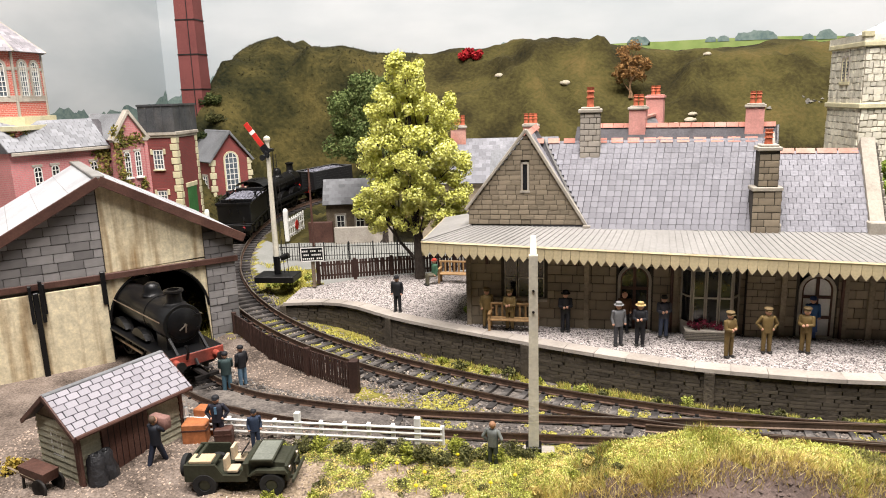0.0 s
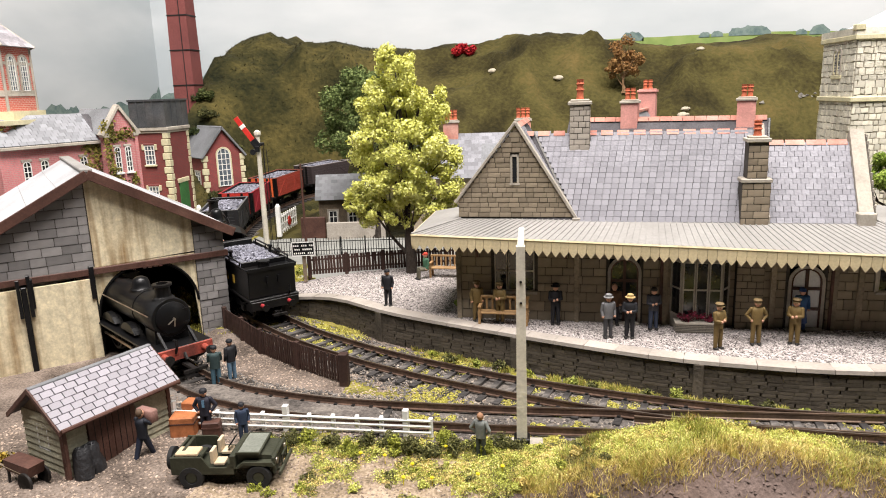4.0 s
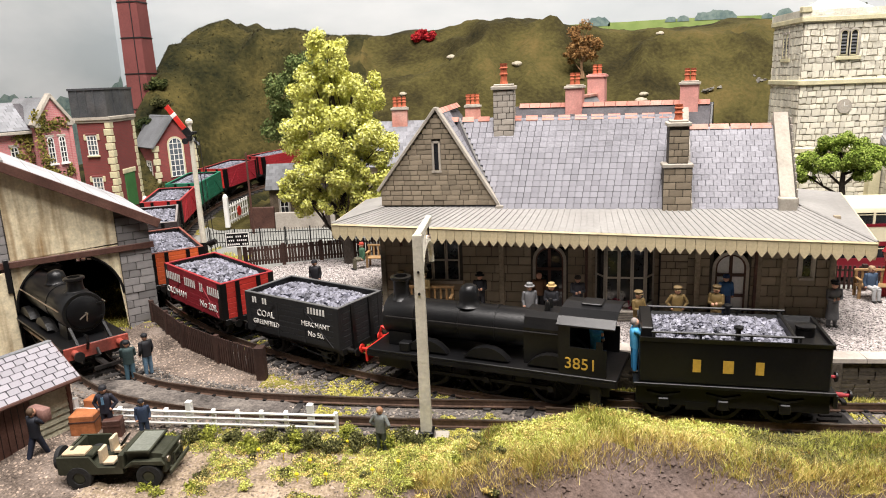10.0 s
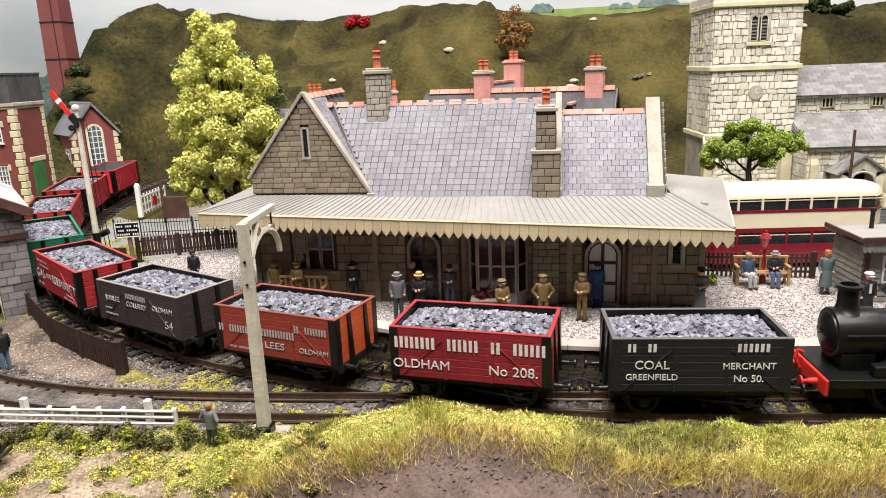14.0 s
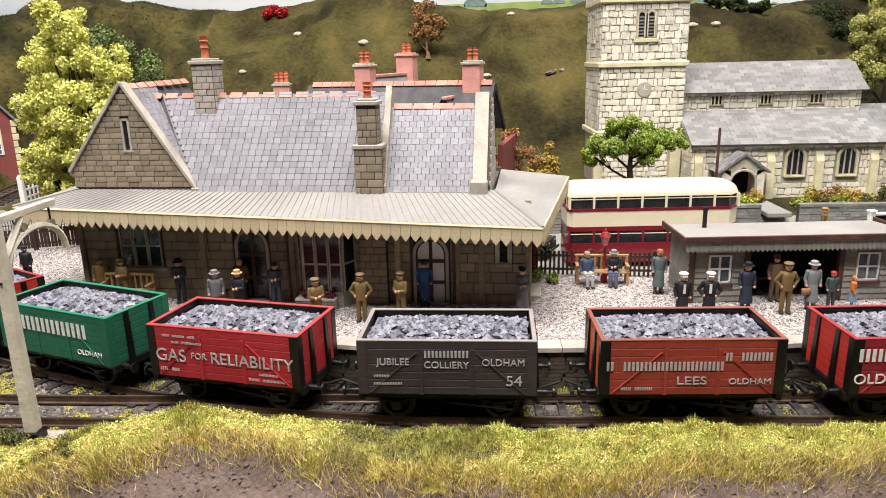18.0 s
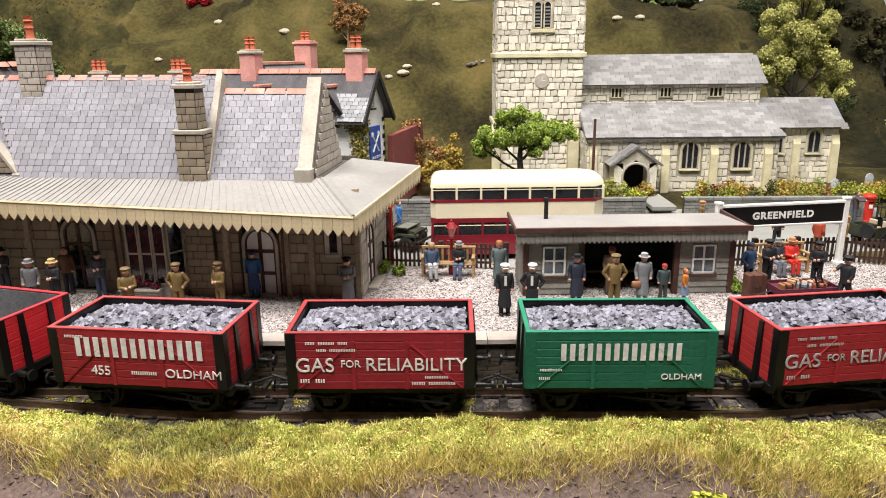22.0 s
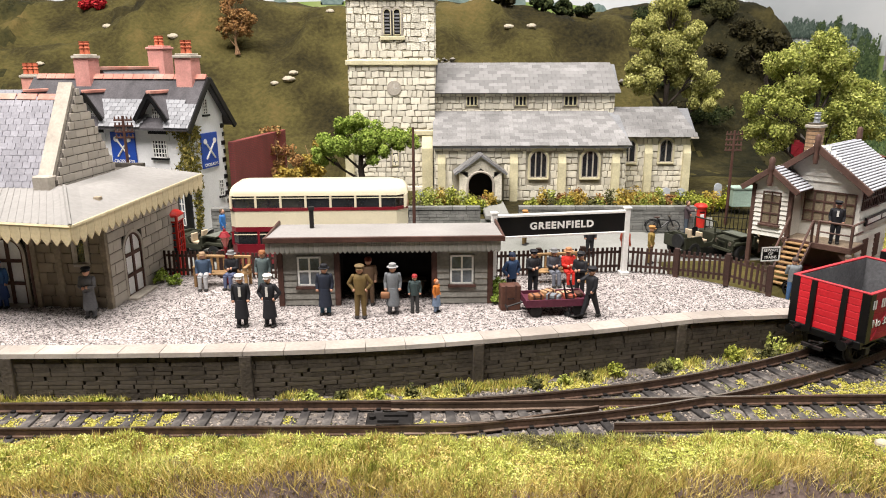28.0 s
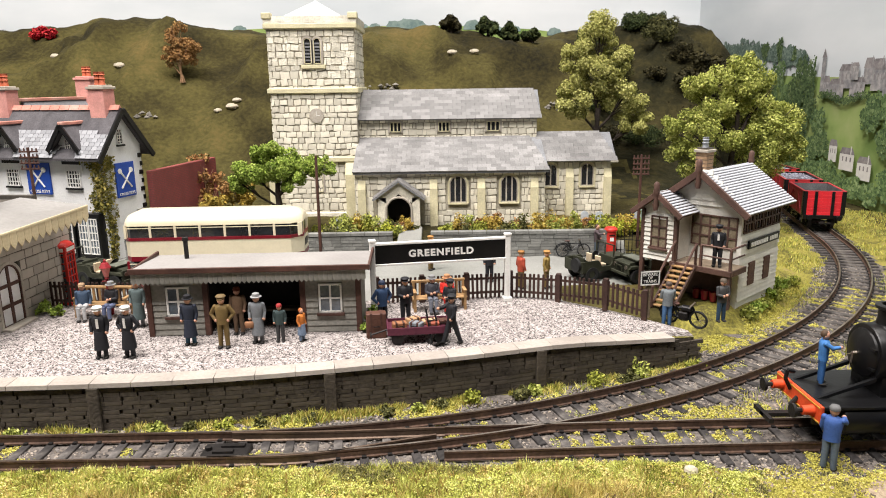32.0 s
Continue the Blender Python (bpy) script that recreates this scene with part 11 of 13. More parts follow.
# ---------------------------------------------------------------- road vehicles
def bus():
    th = thing("double_decker_bus", pose(0.2530, 0.4330, 0.0062, 0, 0, 1.5), "cream and maroon double-decker bus parked behind the shelter", "bus")
    L, W = 47.5, 13.5

    def shell(z0, z1, x0=-L, x1=L, w=W, c=3.0):
        p = [(x0, -w + c), (x0 + c, -w), (x1 - c * 2, -w), (x1, -w + c * 2), (x1, w - c * 2), (x1 - c * 2, w), (x0 + c, w), (x0, w - c)]
        return G().prism(p, z0, z1, "z")
    part("lower_body", shell(3.0, 14.0), BUS_RED, th, "maroon lower panels")
    part("lower_deck", shell(14.0, 21.0, -L + 0.8, L - 10, W - 0.6), DARKGLASS, th, "dark lower saloon glazing")
    part("waist_band", shell(21.0, 23.6), BUS_RED, th, "maroon waist band")
    part("mid_panel", shell(23.6, 32.2), BUS_CREAM, th, "cream panel between the decks")
    part("upper_band", shell(32.2, 33.8, -L - 0.2, L + 0.2, W + 0.2), BUS_RED, th, "maroon upper band")
    part("upper_glazing", shell(33.8, 40.4, -L + 0.6, L - 0.6, W - 0.5), DARKGLASS, th, "dark upper saloon glazing")
    for zz, a, b, n in ((33.6, -L + 1, L - 1.5, 7), (14.0, -L + 1, L - 12, 6)):
        for i in range(n + 1):
            x = a + (b - a) * i / n
            for sy in (-1, 1):
                part("window_pillar", G().box(x - 0.6, x + 0.6, min(sy * (W - 0.9), sy * W), max(sy * (W - 0.9), sy * W), zz, zz + 7), BUS_CREAM if zz > 20 else BUS_RED, th)
        for sy in (-1, 1):
            part("vent_rail", G().box(a, b, min(sy * (W - 0.7), sy * (W - 0.1)), max(sy * (W - 0.7), sy * (W - 0.1)), zz + 5.2, zz + 5.6), BUS_CREAM, th)
    for y in (-4.6, 4.6, -W + 3.4, W - 3.4):
        part("end_pillar", G().box(L - 1.4, L - 0.2, y - 0.5, y + 0.5, 33.6, 40.6).box(-L + 0.3, -L + 1.4, y - 0.5, y + 0.5, 33.6, 40.6), BUS_CREAM, th)
    g, rows = G(), []
    for k in range(7):
        t = k / 6
        i = 5.5 * (1 - math.cos(t * 1.45))
        p = shell(0, 1, -L + i, L - i * 1.3, W - i, 3.0).v[:8]
        rows.append([(x, y, 40.2 + 6.4 * math.sin(t * 1.571)) for x, y, _ in p])
    g.v = [q for r_ in rows for q in r_]
    for k in range(6):
        for i in range(8):
            g.f.append((k * 8 + i, k * 8 + (i + 1) % 8, k * 8 + 8 + (i + 1) % 8, k * 8 + 8 + i))
    g.f.append(tuple(range(48, 56)))
    part("roof", g, BUS_CREAM, th, "domed cream roof", smooth=True)
    for x in (-28, 30):
        for sy in (-1, 1):
            w = part("wheel", G().cyl((x, sy * 10, 6), (x, sy * 13.2, 6), 6, None, 18), TYRE, th, smooth=True)
            part("hub", G().cyl((x, sy * 13.2, 6), (x, sy * 13.6, 6), 3, 2.2, 12), BUS_RED, w)
    for y in (-8, 8):
        part("headlamp", G().cyl((L - 0.4, y, 9), (L + 1.2, y, 9), 1.7, None, 12), WHITE, th)
    part("radiator", G().cbox(L - 0.4, L + 0.6, -4, 4, 5, 13, 0.3), DARK_IRON, th)
    part("destination_box", G().cbox(L - 0.3, L + 0.3, -4, 4, 26, 30, 0.1), BLACK, th)


bus()
SEAT = mat("pale_seat_canvas", (0.55, 0.44, 0.30), 0.9, var=0.15)


def jeep(x, y, z, turn, label, load=True, flat=True):
    th = thing("military_jeep", pose(x, y, z, 0, 0, turn) @ Matrix.Diagonal((0.87, 0.87, 0.87, 1)), label, "jeep", "olive military jeeps")
    part("tub", G().cbox(-22, 4, -9.5, 9.5, 6.4, 7.6, 0.2).box(-22, -21, -9.5, 9.5, 7, 14).prism([(-22, 7), (-22, 14.4), (-9, 14.4), (-6, 9.8), (1, 9.8), (4, 14), (4, 7)], -10, -9).prism([(-22, 7), (-22, 14.4), (-9, 14.4), (-6, 9.8), (1, 9.8), (4, 14), (4, 7)], 9, 10), OLIVE, th)
    part("bonnet", G().prism([(4, 8), (4, 15.0), (19, 13.8), (20, 13), (20, 8)], -7.2, 7.2), OLIVE, th)
    part("scuttle", G().cbox(2.6, 5, -10, 10, 9, 15.2, 0.3), OLIVE, th)
    gr = part("grille", G().cbox(19.6, 21, -9, 9, 6.4, 13.6, 0.3), OLIVE, th)
    for i in range(7):
        part("grille_slot", G().box(20.9, 21.1, -3.9 + i * 1.2, -3.3 + i * 1.2, 7.6, 12.8), BLACK, gr)
    for sy in (-1, 1):
        part("headlamp", G().cyl((20.5, sy * 6.2, 11), (21.5, sy * 6.2, 11), 1.4, None, 12), STEEL, th)
        part("wing", G().prism([(5, 9.8), (8, 12), (20, 12), (21, 10.4), (20.4, 10.2), (8.2, 11), (5.4, 9.2)], sy * 7, sy * 10.2), OLIVE, th)
        for wx in (-14, 14):
            w = part("wheel", G().lathe([(2.4, sy * 7.2), (4.9, sy * 7.4), (5.2, sy * 8.2), (5.2, sy * 9.6), (4.9, sy * 10.2), (2.6, sy * 10.2), (2.4, sy * 9.6)], 18, (wx, 0, 5.2), "y"), TYRE, th, smooth=True)
            part("rim", G().cyl((wx, sy * 9.0, 5.2), (wx, sy * 9.9, 5.2), 2.6, 2.2, 12), OLIVE, w)
        part("front_seat", G().cbox(-5, -0.6, min(sy * 2, sy * 7.4), max(sy * 2, sy * 7.4), 9.4, 10.8, 0.3).cbox(-6.4, -5, min(sy * 2, sy * 7.4), max(sy * 2, sy * 7.4), 10, 16, 0.3), SEAT, th, "pale canvas seat")
    part("rear_seat", G().cbox(-17, -12, -6, 6, 9.5, 11, 0.3).cbox(-18.4, -17, -6, 6, 10, 16, 0.3), OLIVE, th)
    if flat:
        part("windscreen_glass", G().box(5.8, 14.4, -8.6, 8.6, 15.5, 15.7), mat("pale_screen", (0.17, 0.18, 0.15), 0.25, bump=0) if "pale_screen" not in bpy.data.materials else bpy.data.materials["pale_screen"], th)
        part("windscreen", G().box(5.2, 15, -9.4, -8.6, 15.4, 16.2).box(5.2, 15, 8.6, 9.4, 15.0, 15.8).box(14.4, 15.2, -9.4, 9.4, 15.0, 15.8).box(5.6, 14.6, -8.8, 8.8, 15.2, 15.5), OLIVE, th)
    else:
        part("windscreen", G().box(3.4, 4.2, -9.4, -8.6, 15, 23).box(3.4, 4.2, 8.6, 9.4, 15, 23).box(3.4, 4.2, -9.4, 9.4, 22.4, 23.2).box(3.5, 4.0, -0.4, 0.4, 15, 23), OLIVE, th)
    part("steering_wheel", G().lathe([(3.0, 0), (3.4, 0.3), (3.0, 0.6), (2.7, 0.3), (3.0, 0)], 14).move(Matrix.Translation((-0.5, 4.6, 14)) @ Matrix.Rotation(radians(-55), 4, "Y")), BLACK, th)
    part("spare_wheel", G().lathe([(2.0, -23.8), (4.8, -24), (4.8, -22.2), (2.0, -22.2)], 18, (0, -4, 11.5), "x"), TYRE, th, smooth=True)
    part("front_bumper", G().cbox(22.4, 23.4, -9.6, 9.6, 6, 7.8, 0.2).box(20, 22.4, -6, -5, 6.2, 7.4).box(20, 22.4, 5, 6, 6.2, 7.4).box(22.2, 22.8, -4, -3.4, 7, 12).box(22.2, 22.8, 3.4, 4, 7, 12).box(22.2, 22.8, -4, 4, 11.4, 12), OLIVE, th)
    if load:
        part("tool_tray", G().cbox(-20.4, -11, -8.6, -2, 14.2, 15.6, 0.3), TAN, th, "tan canvas bundle")
    return th


jeep(-0.1060, 0.2250, -0.0062, 5, "olive military jeep with folded windscreen and tan seats")
jeep(0.1560, 0.4560, 0.0064, -8, "olive military jeep parked beside the inn", False, False)
jeep(0.1830, 0.4470, 0.0064, -24, "olive military jeep parked nose to tail by the inn", False)
jeep(0.4700, 0.4480, 0.0064, 25, "olive military jeep behind the platform fence", False, False)
jeep(0.4960, 0.4420, 0.0064, -160, "olive military jeep parked beside the signal box", False)


# ---------------------------------------------------------------- street furniture
def phone_box():
    th = thing("telephone_box", pose(0.1820, 0.3990, 0.0090), "red telephone box with glazed door beside the station", "phone box")
    part("plinth", G().cbox(-5, 5, -5, 5, 0, 3, 0.2), RED, th)
    part("corner_frame", G().box(-4.6, -3.4, -4.6, -3.4, 3, 29).box(3.4, 4.6, -4.6, -3.4, 3, 29).box(-4.6, -3.4, 3.4, 4.6, 3, 29).box(3.4, 4.6, 3.4, 4.6, 3, 29), RED, th)
    part("pane", G().box(-3.5, 3.5, -3.9, -3.6, 4, 28).box(-3.9, -3.6, -3.5, 3.5, 4, 28).box(3.6, 3.9, -3.5, 3.5, 4, 28).box(-3.5, 3.5, 3.6, 3.9, 4, 28), PANE, th)
    g = G()
    for i in range(7):
        z = 5 + i * 3.6
        g.box(-3.6, 3.6, -4.4, -3.9, z, z + 0.6).box(3.9, 4.4, -3.6, 3.6, z, z + 0.6).box(-4.4, -3.9, -3.6, 3.6, z, z + 0.6)
    for u in (-1.4, 1.4):
        g.box(u - 0.25, u + 0.25, -4.4, -3.9, 4, 28).box(3.9, 4.4, u - 0.25, u + 0.25, 4, 28)
    part("glazing_bar", g, RED, th)
    part("head", G().cbox(-5, 5, -5, 5, 28.6, 32.4, 0.3), RED, th)
    part("name_panel", G().box(-3.8, 3.8, -5.2, -5, 29.6, 31.4).box(5, 5.2, -3.8, 3.8, 29.6, 31.4), WHITE, th)
    part("dome", G().lathe([(6.0, 32.2), (5.4, 33.4), (3.6, 34.4), (0.2, 35)], 16), RED, th, smooth=True)


phone_box()


def platform_lamp():
    th = thing("platform_lamp", pose(0.2174, 0.3700, PZ), "dark red cast-iron lamp post with hexagonal lantern", "lamp post")
    DR = mat("dark_red_ironwork", (0.24, 0.015, 0.02), 0.5, var=0.15)
    part("post", G().lathe([(1.6, 0), (1.6, 3), (1.0, 4), (0.7, 10), (0.6, 17), (1.0, 17.6), (0.6, 18.4)], 10), DR, th, smooth=True)
    part("lantern", G().lathe([(1.0, 18.4), (2.4, 23.0), (2.5, 23.3)], 6), mat("lantern_glass", (0.55, 0.18, 0.16), 0.3, bump=0), th)
    part("hood", G().lathe([(2.9, 23.1), (1.6, 25.2), (0.7, 25.6), (0.7, 26.6), (0.2, 27)], 6), DR, th)
    part("ladder_bar", G().cyl((-2.2, 0, 16.4), (2.2, 0, 16.4), 0.35, None, 6), DR, th)


platform_lamp()
pb = thing("pillar_box", pose(0.4890, 0.5000, 0.0064), "red cylindrical pillar box beside the stone wall", "post box")
part("body", G().lathe([(4.2, 0), (4.2, 1.6), (3.6, 1.9), (3.6, 16.2)], 18), RED, pb, smooth=True)
part("cap", G().lathe([(3.6, 16.2), (4.3, 16.6), (4.3, 17.6), (3.2, 18.8), (0.3, 19.4)], 18), RED, pb, smooth=True)
part("posting_slot", G().box(-1.8, 1.8, -3.8, -3.4, 13.6, 14.3), BLACK, pb)
part("notice_plate", G().box(-1.2, 1.2, -3.8, -3.4, 10, 12.4), WHITE, pb)


def bicycle(x, y, z, turn, label, lean=8, motor=False, name="bicycle"):
    th = thing(name, pose(x, y, z, 0, 0, turn) @ Matrix.Rotation(radians(lean), 4, "X"), label, name, "bicycles")
    r = 4.4
    for wx in (-7, 7):
        w = part("wheel", G().tube([(wx + (r - 0.4) * math.cos(k * math.pi / 9), 0, r + (r - 0.4) * math.sin(k * math.pi / 9)) for k in range(19)], 0.42 if not motor else 0.6, 5), TYRE, th)
        g = G()
        for k in range(8):
            a = k * 0.785
            g.cyl((wx, 0, r), (wx + r * 0.9 * math.cos(a), 0, r + r * 0.9 * math.sin(a)), 0.12, None, 4)
        part("spoke", g, STEEL, w)
    part("frame", G().tube([(-7, 0, r), (-1, 0, 4), (4.6, 0, 8.6), (-3, 0, 9), (-7, 0, r)], 0.42 if not motor else 0.7).cyl((7, 0, r), (4.4, 0, 10.6), 0.4, None, 6).cyl((-1, 0, 4), (-3.4, 0, 10.2), 0.4, None, 6), BLACK, th)
    part("saddle", G().cbox(-5.4, -2, -1, 1, 10.2, 11, 0.3), BROWN, th)
    part("handlebar", G().cyl((4.2, -3, 11.4), (4.2, 3, 11.4), 0.35, None, 6).cyl((4.4, 0, 10.4), (4.2, 0, 11.4), 0.4, None, 6), STEEL, th)
    part("mudguard", G().tube([(-7 + 5 * math.cos(a), 0, r + 5 * math.sin(a)) for a in (0.6, 1.2, 1.8, 2.4, 3.0)], 0.4), BLACK, th)
    if motor:
        part("fuel_tank", G().cbox(-1, 4.4, -1.4, 1.4, 8, 10.4, 0.6), BLACK, th)
        part("engine", G().cbox(-2, 2.6, -1.6, 1.6, 3, 7.4, 0.5).cyl((0, -1.8, 5), (0, 1.8, 5), 1.8, None, 10), DARK_IRON, th)


bicycle(0.4635, 0.4950, 0.0066, 0, "black bicycle leaning against the churchyard wall", -10)
bicycle(0.4885, 0.3585, 0.0070, -42, "black motorcycle at the foot of the platform ramp", 8, True, "motorcycle")


def sign(x, y, z, turn, w, h, post, label, lines, size, board=BLACK, ink=WHITE, postm=OLDWOOD):
    th = thing("lineside_sign", pose(x, y, z, 0, 0, turn), label, "sign", "lineside signs")
    part("post", G().cbox(-1.2, 1.2, 0.3, 2.3, -2, post, 0.2), postm, th)
    b = part("board", G().cbox(-w / 2, w / 2, -0.6, 0.3, post - h, post + 0.5, 0.15), board, th)
    part("border", G().box(-w / 2, w / 2, -0.75, -0.6, post - 0.1, post + 0.5).box(-w / 2, w / 2, -0.75, -0.6, post - h, post - h + 0.6).box(-w / 2, -w / 2 + 0.6, -0.75, -0.6, post - h, post).box(w / 2 - 0.6, w / 2, -0.75, -0.6, post - h, post), ink, b)
    for i, s in enumerate(lines):
        zz = post - 0.6 - (i + 1) * (h - 1.4) / len(lines) + 0.5
        if set(s) <= set("Io "):
            bars("lettering", s, 0.8, size * 0.7, 0.5, ink, b, 0, -0.62, zz)
        else:
            text("lettering", s, size, ink, Matrix.Translation((0, -0.66 * MM, zz * MM)), b, 0.08)


sign(0.4775, 0.3775, 0.0060, 8, 9.8, 6.6, 22, "black and white warning sign on a wooden post", ("BEWARE", "OF", "TRAINS"), 2.0)
sign(-0.1448, 0.4375, 0.0120, 12, 15, 9, 25, "small black trespass sign with white lettering bars", ("IIII III III", "III IIIII", "IIIIII III"), 1.6)


def telegraph_pole(x, y, z, top, arms, label="brown telegraph pole with crossarms and insulators"):
    th = thing("telegraph_pole", pose(x, y, z), label, "telegraph pole", "telegraph poles")
    h = (top - z) * 1000
    part("pole", G().cyl((0, 0, -2), (0, 0, h), 1.1, 0.8, 9), BROWN, th, smooth=True)
    for k in range(arms):
        zz = h - 3 - k * 3.4
        a = part("crossarm", G().cbox(-5.5, 5.5, -0.5, 0.5, zz, zz + 1.0, 0.1), BROWN, th)
        for u in (-4.8, -2.4, 2.4, 4.8):
            part("insulator", G().cyl((u, 0, zz + 1), (u, 0, zz + 2.6), 0.5, 0.4, 7), BROWN, a)


telegraph_pole(0.5084, 0.5051, 0.0066, 0.072, 4)
telegraph_pole(0.1327, 0.4700, 0.006, 0.085, 4)
telegraph_pole(0.3026, 0.4686, 0.006, 0.078, 0, "thin dark pole beside the churchyard wall")
telegraph_pole(-0.1900, 0.5800, 0.006, 0.075, 0, "thin grey pole beyond the level crossing")
GRAVE = mat("grey_gravestone", (0.40, 0.43, 0.46), 0.85, var=0.2, size=0.004, stain=(0.25, 0.25, 0.22), stain_amount=0.5)
for k, (x, y, t) in enumerate(((0.4822, 0.5510, 6), (0.4928, 0.5500, -8), (0.5249, 0.5640, 4), (0.3050, 0.5400, 0), (0.2420, 0.5480, 10))):
    g = G().prism([(-2.8, -1), (2.8, -1), (2.8, 8), (2, 9.8), (0, 10.6), (-2, 9.8), (-2.8, 8)], -0.7, 0.7)
    solid("gravestone", g, GRAVE, pose(x, y, float(gz(x, y)), -4 + k * 2, 3 - k, t), "weathered grey round-topped gravestone in the churchyard", "gravestone", "gravestones")
solid("green_cabinet", G().cbox(-9, 9, -5, 5, 0, 12, 0.5).cbox(-9.6, 9.6, -5.6, 5.6, 12, 13.4, 0.3), mat("pale_green_paint", (0.36, 0.48, 0.40), 0.6, var=0.12), pose(0.5240, 0.5180, 0.020), "pale green equipment cabinet beside the wall", "cabinet")

# ---------------------------------------------------------------- platform furniture and luggage
pl = thing("flower_planter", pose(0.0820, 0.3360, PZ, 0, 0, -4), "stone planter with dark red flowers by the station wall", "planter")
part("trough", G().cbox(-9, 9, -3.5, 3.5, 0, 5, 0.4).box(-9.3, 9.3, -3.8, 3.8, 4.4, 5.2), DRESSED, pl)
for k in range(5):
    part("trough_groove", G().box(-9.1, 9.1, -3.7, -3.5, 0.7 + k * 0.8, 0.9 + k * 0.8), MORTAR, pl)
v, f = leafage([(-5, 0, 7, 4, 3, 2.4), (0, 0, 7.5, 4, 3, 2.6), (5, 0, 7, 4, 3, 2.4)], 900, 0.6, 3)
raw("flower_bed", v, f, leaf("crimson_flowers", (0.04, 0.02, 0.015), (0.16, 0.02, 0.04), (0.38, 0.03, 0.08)), "dark red flower heads", "", parent=pl)

CASES = ((0.10, 0.045, 0.03), (0.30, 0.13, 0.06), (0.42, 0.25, 0.13), (0.20, 0.22, 0.24), (0.50, 0.34, 0.2), (0.36, 0.09, 0.05))


def case(x, y, z, turn, w, d, h, c, label="small leather suitcase with handle"):
    th = thing("suitcase", pose(x, y, z, 0, 0, turn), label, "suitcase", "luggage")
    m = mat("leather_case", c, 0.6, var=0.2, size=0.003)
    part("body", G().cbox(-w / 2, w / 2, -d / 2, d / 2, 0, h, 0.35), m, th)
    part("strap", G().box(-w / 4 - 0.4, -w / 4 + 0.4, -d / 2 - 0.1, d / 2 + 0.1, -0.02, h + 0.1).box(w / 4 - 0.4, w / 4 + 0.4, -d / 2 - 0.1, d / 2 + 0.1, -0.02, h + 0.1), BROWN, th)
    part("handle", G().tube([(-1.2, -d / 2 - 0.1, h * 0.5), (-1.0, -d / 2 - 0.8, h * 0.5), (1.0, -d / 2 - 0.8, h * 0.5), (1.2, -d / 2 - 0.1, h * 0.5)], 0.25, 5), BLACK, th)


case(0.3470, 0.3330, PZ, 8, 8.5, 5, 11, CASES[0], "large upright brown trunk on the platform")
tr = thing("luggage_trolley", pose(0.3650, 0.3290, PZ, 0, 0, 6), "maroon four-wheeled luggage trolley with parcels", "trolley")
MAROON = mat("trolley_maroon_paint", (0.10, 0.022, 0.04), 0.6, var=0.2)
part("deck", G().cbox(-13, 13, -6.5, 6.5, 5, 6.2, 0.2), MAROON, tr)
part("edge_board", G().box(-13.2, 13.2, -6.8, -6.2, 4.6, 7.6).box(-13.2, 13.2, 6.2, 6.8, 4.6, 7.6).box(-13.2, -12.6, -6.5, 6.5, 4.6, 7.6).box(12.6, 13.2, -6.5, 6.5, 4.6, 7.6), MAROON, tr)
for x in (-9, 9):
    for y in (-5.6, 5.6):
        part("wheel", G().lathe([(1.6, y - 0.5), (2.6, y - 0.5), (2.6, y + 0.5), (1.6, y + 0.5)], 12, (x, 0, 2.6), "y").cyl((x, y - 0.3, 2.6), (x, y + 0.3, 2.6), 1.6, None, 8), DARK_IRON, tr)
part("handle", G().cyl((-13, 0, 5), (-20, 0, 3), 0.4, None, 6).cyl((-20, -2.4, 3), (-20, 2.4, 3), 0.4, None, 6), DARK_IRON, tr)
rt = random.Random(5)
for k, (u, w_) in enumerate(((-8, -2), (-2, 2.5), (-1, -3.2), (5, 2), (6, -2.6), (10, 1))):
    q = pose(0.3650, 0.3290, PZ, 0, 0, 6) @ Vector((u * MM, w_ * MM, 0.0063))
    case(q.x, q.y, q.z, rt.uniform(-30, 40), rt.uniform(5, 6.4), 3.6, rt.uniform(1.6, 2.8), CASES[(k + 1) % 6])
st = thing("sack_truck", pose(0.3730, 0.3230, PZ, -24, 0, 30), "dark two-wheeled sack truck pushed by a porter", "sack truck")
part("frame", G().cyl((-2.4, 0, 0.6), (-1.8, 0, 15), 0.4, None, 6).cyl((2.4, 0, 0.6), (1.8, 0, 15), 0.4, None, 6).cyl((-2.2, 0, 5), (2.2, 0, 5), 0.3, None, 5).cyl((-2, 0, 10), (2, 0, 10), 0.3, None, 5), BLACK, st)
part("toe_plate", G().cbox(-2.8, 2.8, -4.5, 0.4, 0, 0.5, 0.1), BLACK, st)
for y in (-2.8, 2.8):
    part("wheel", G().lathe([(0.5, y - 0.3), (1.5, y - 0.3), (1.5, y + 0.3), (0.5, y + 0.3)], 10, (0, 1.2, 1.4), "x"), TYRE, st)
HUT = pose(-0.1660, 0.2165, 0, 0, 0, 66)
SACKING = mat("black_coal_sacking", (0.016, 0.016, 0.018), 0.5, var=0.4, size=0.003, bump=0.5, spec=0.5)
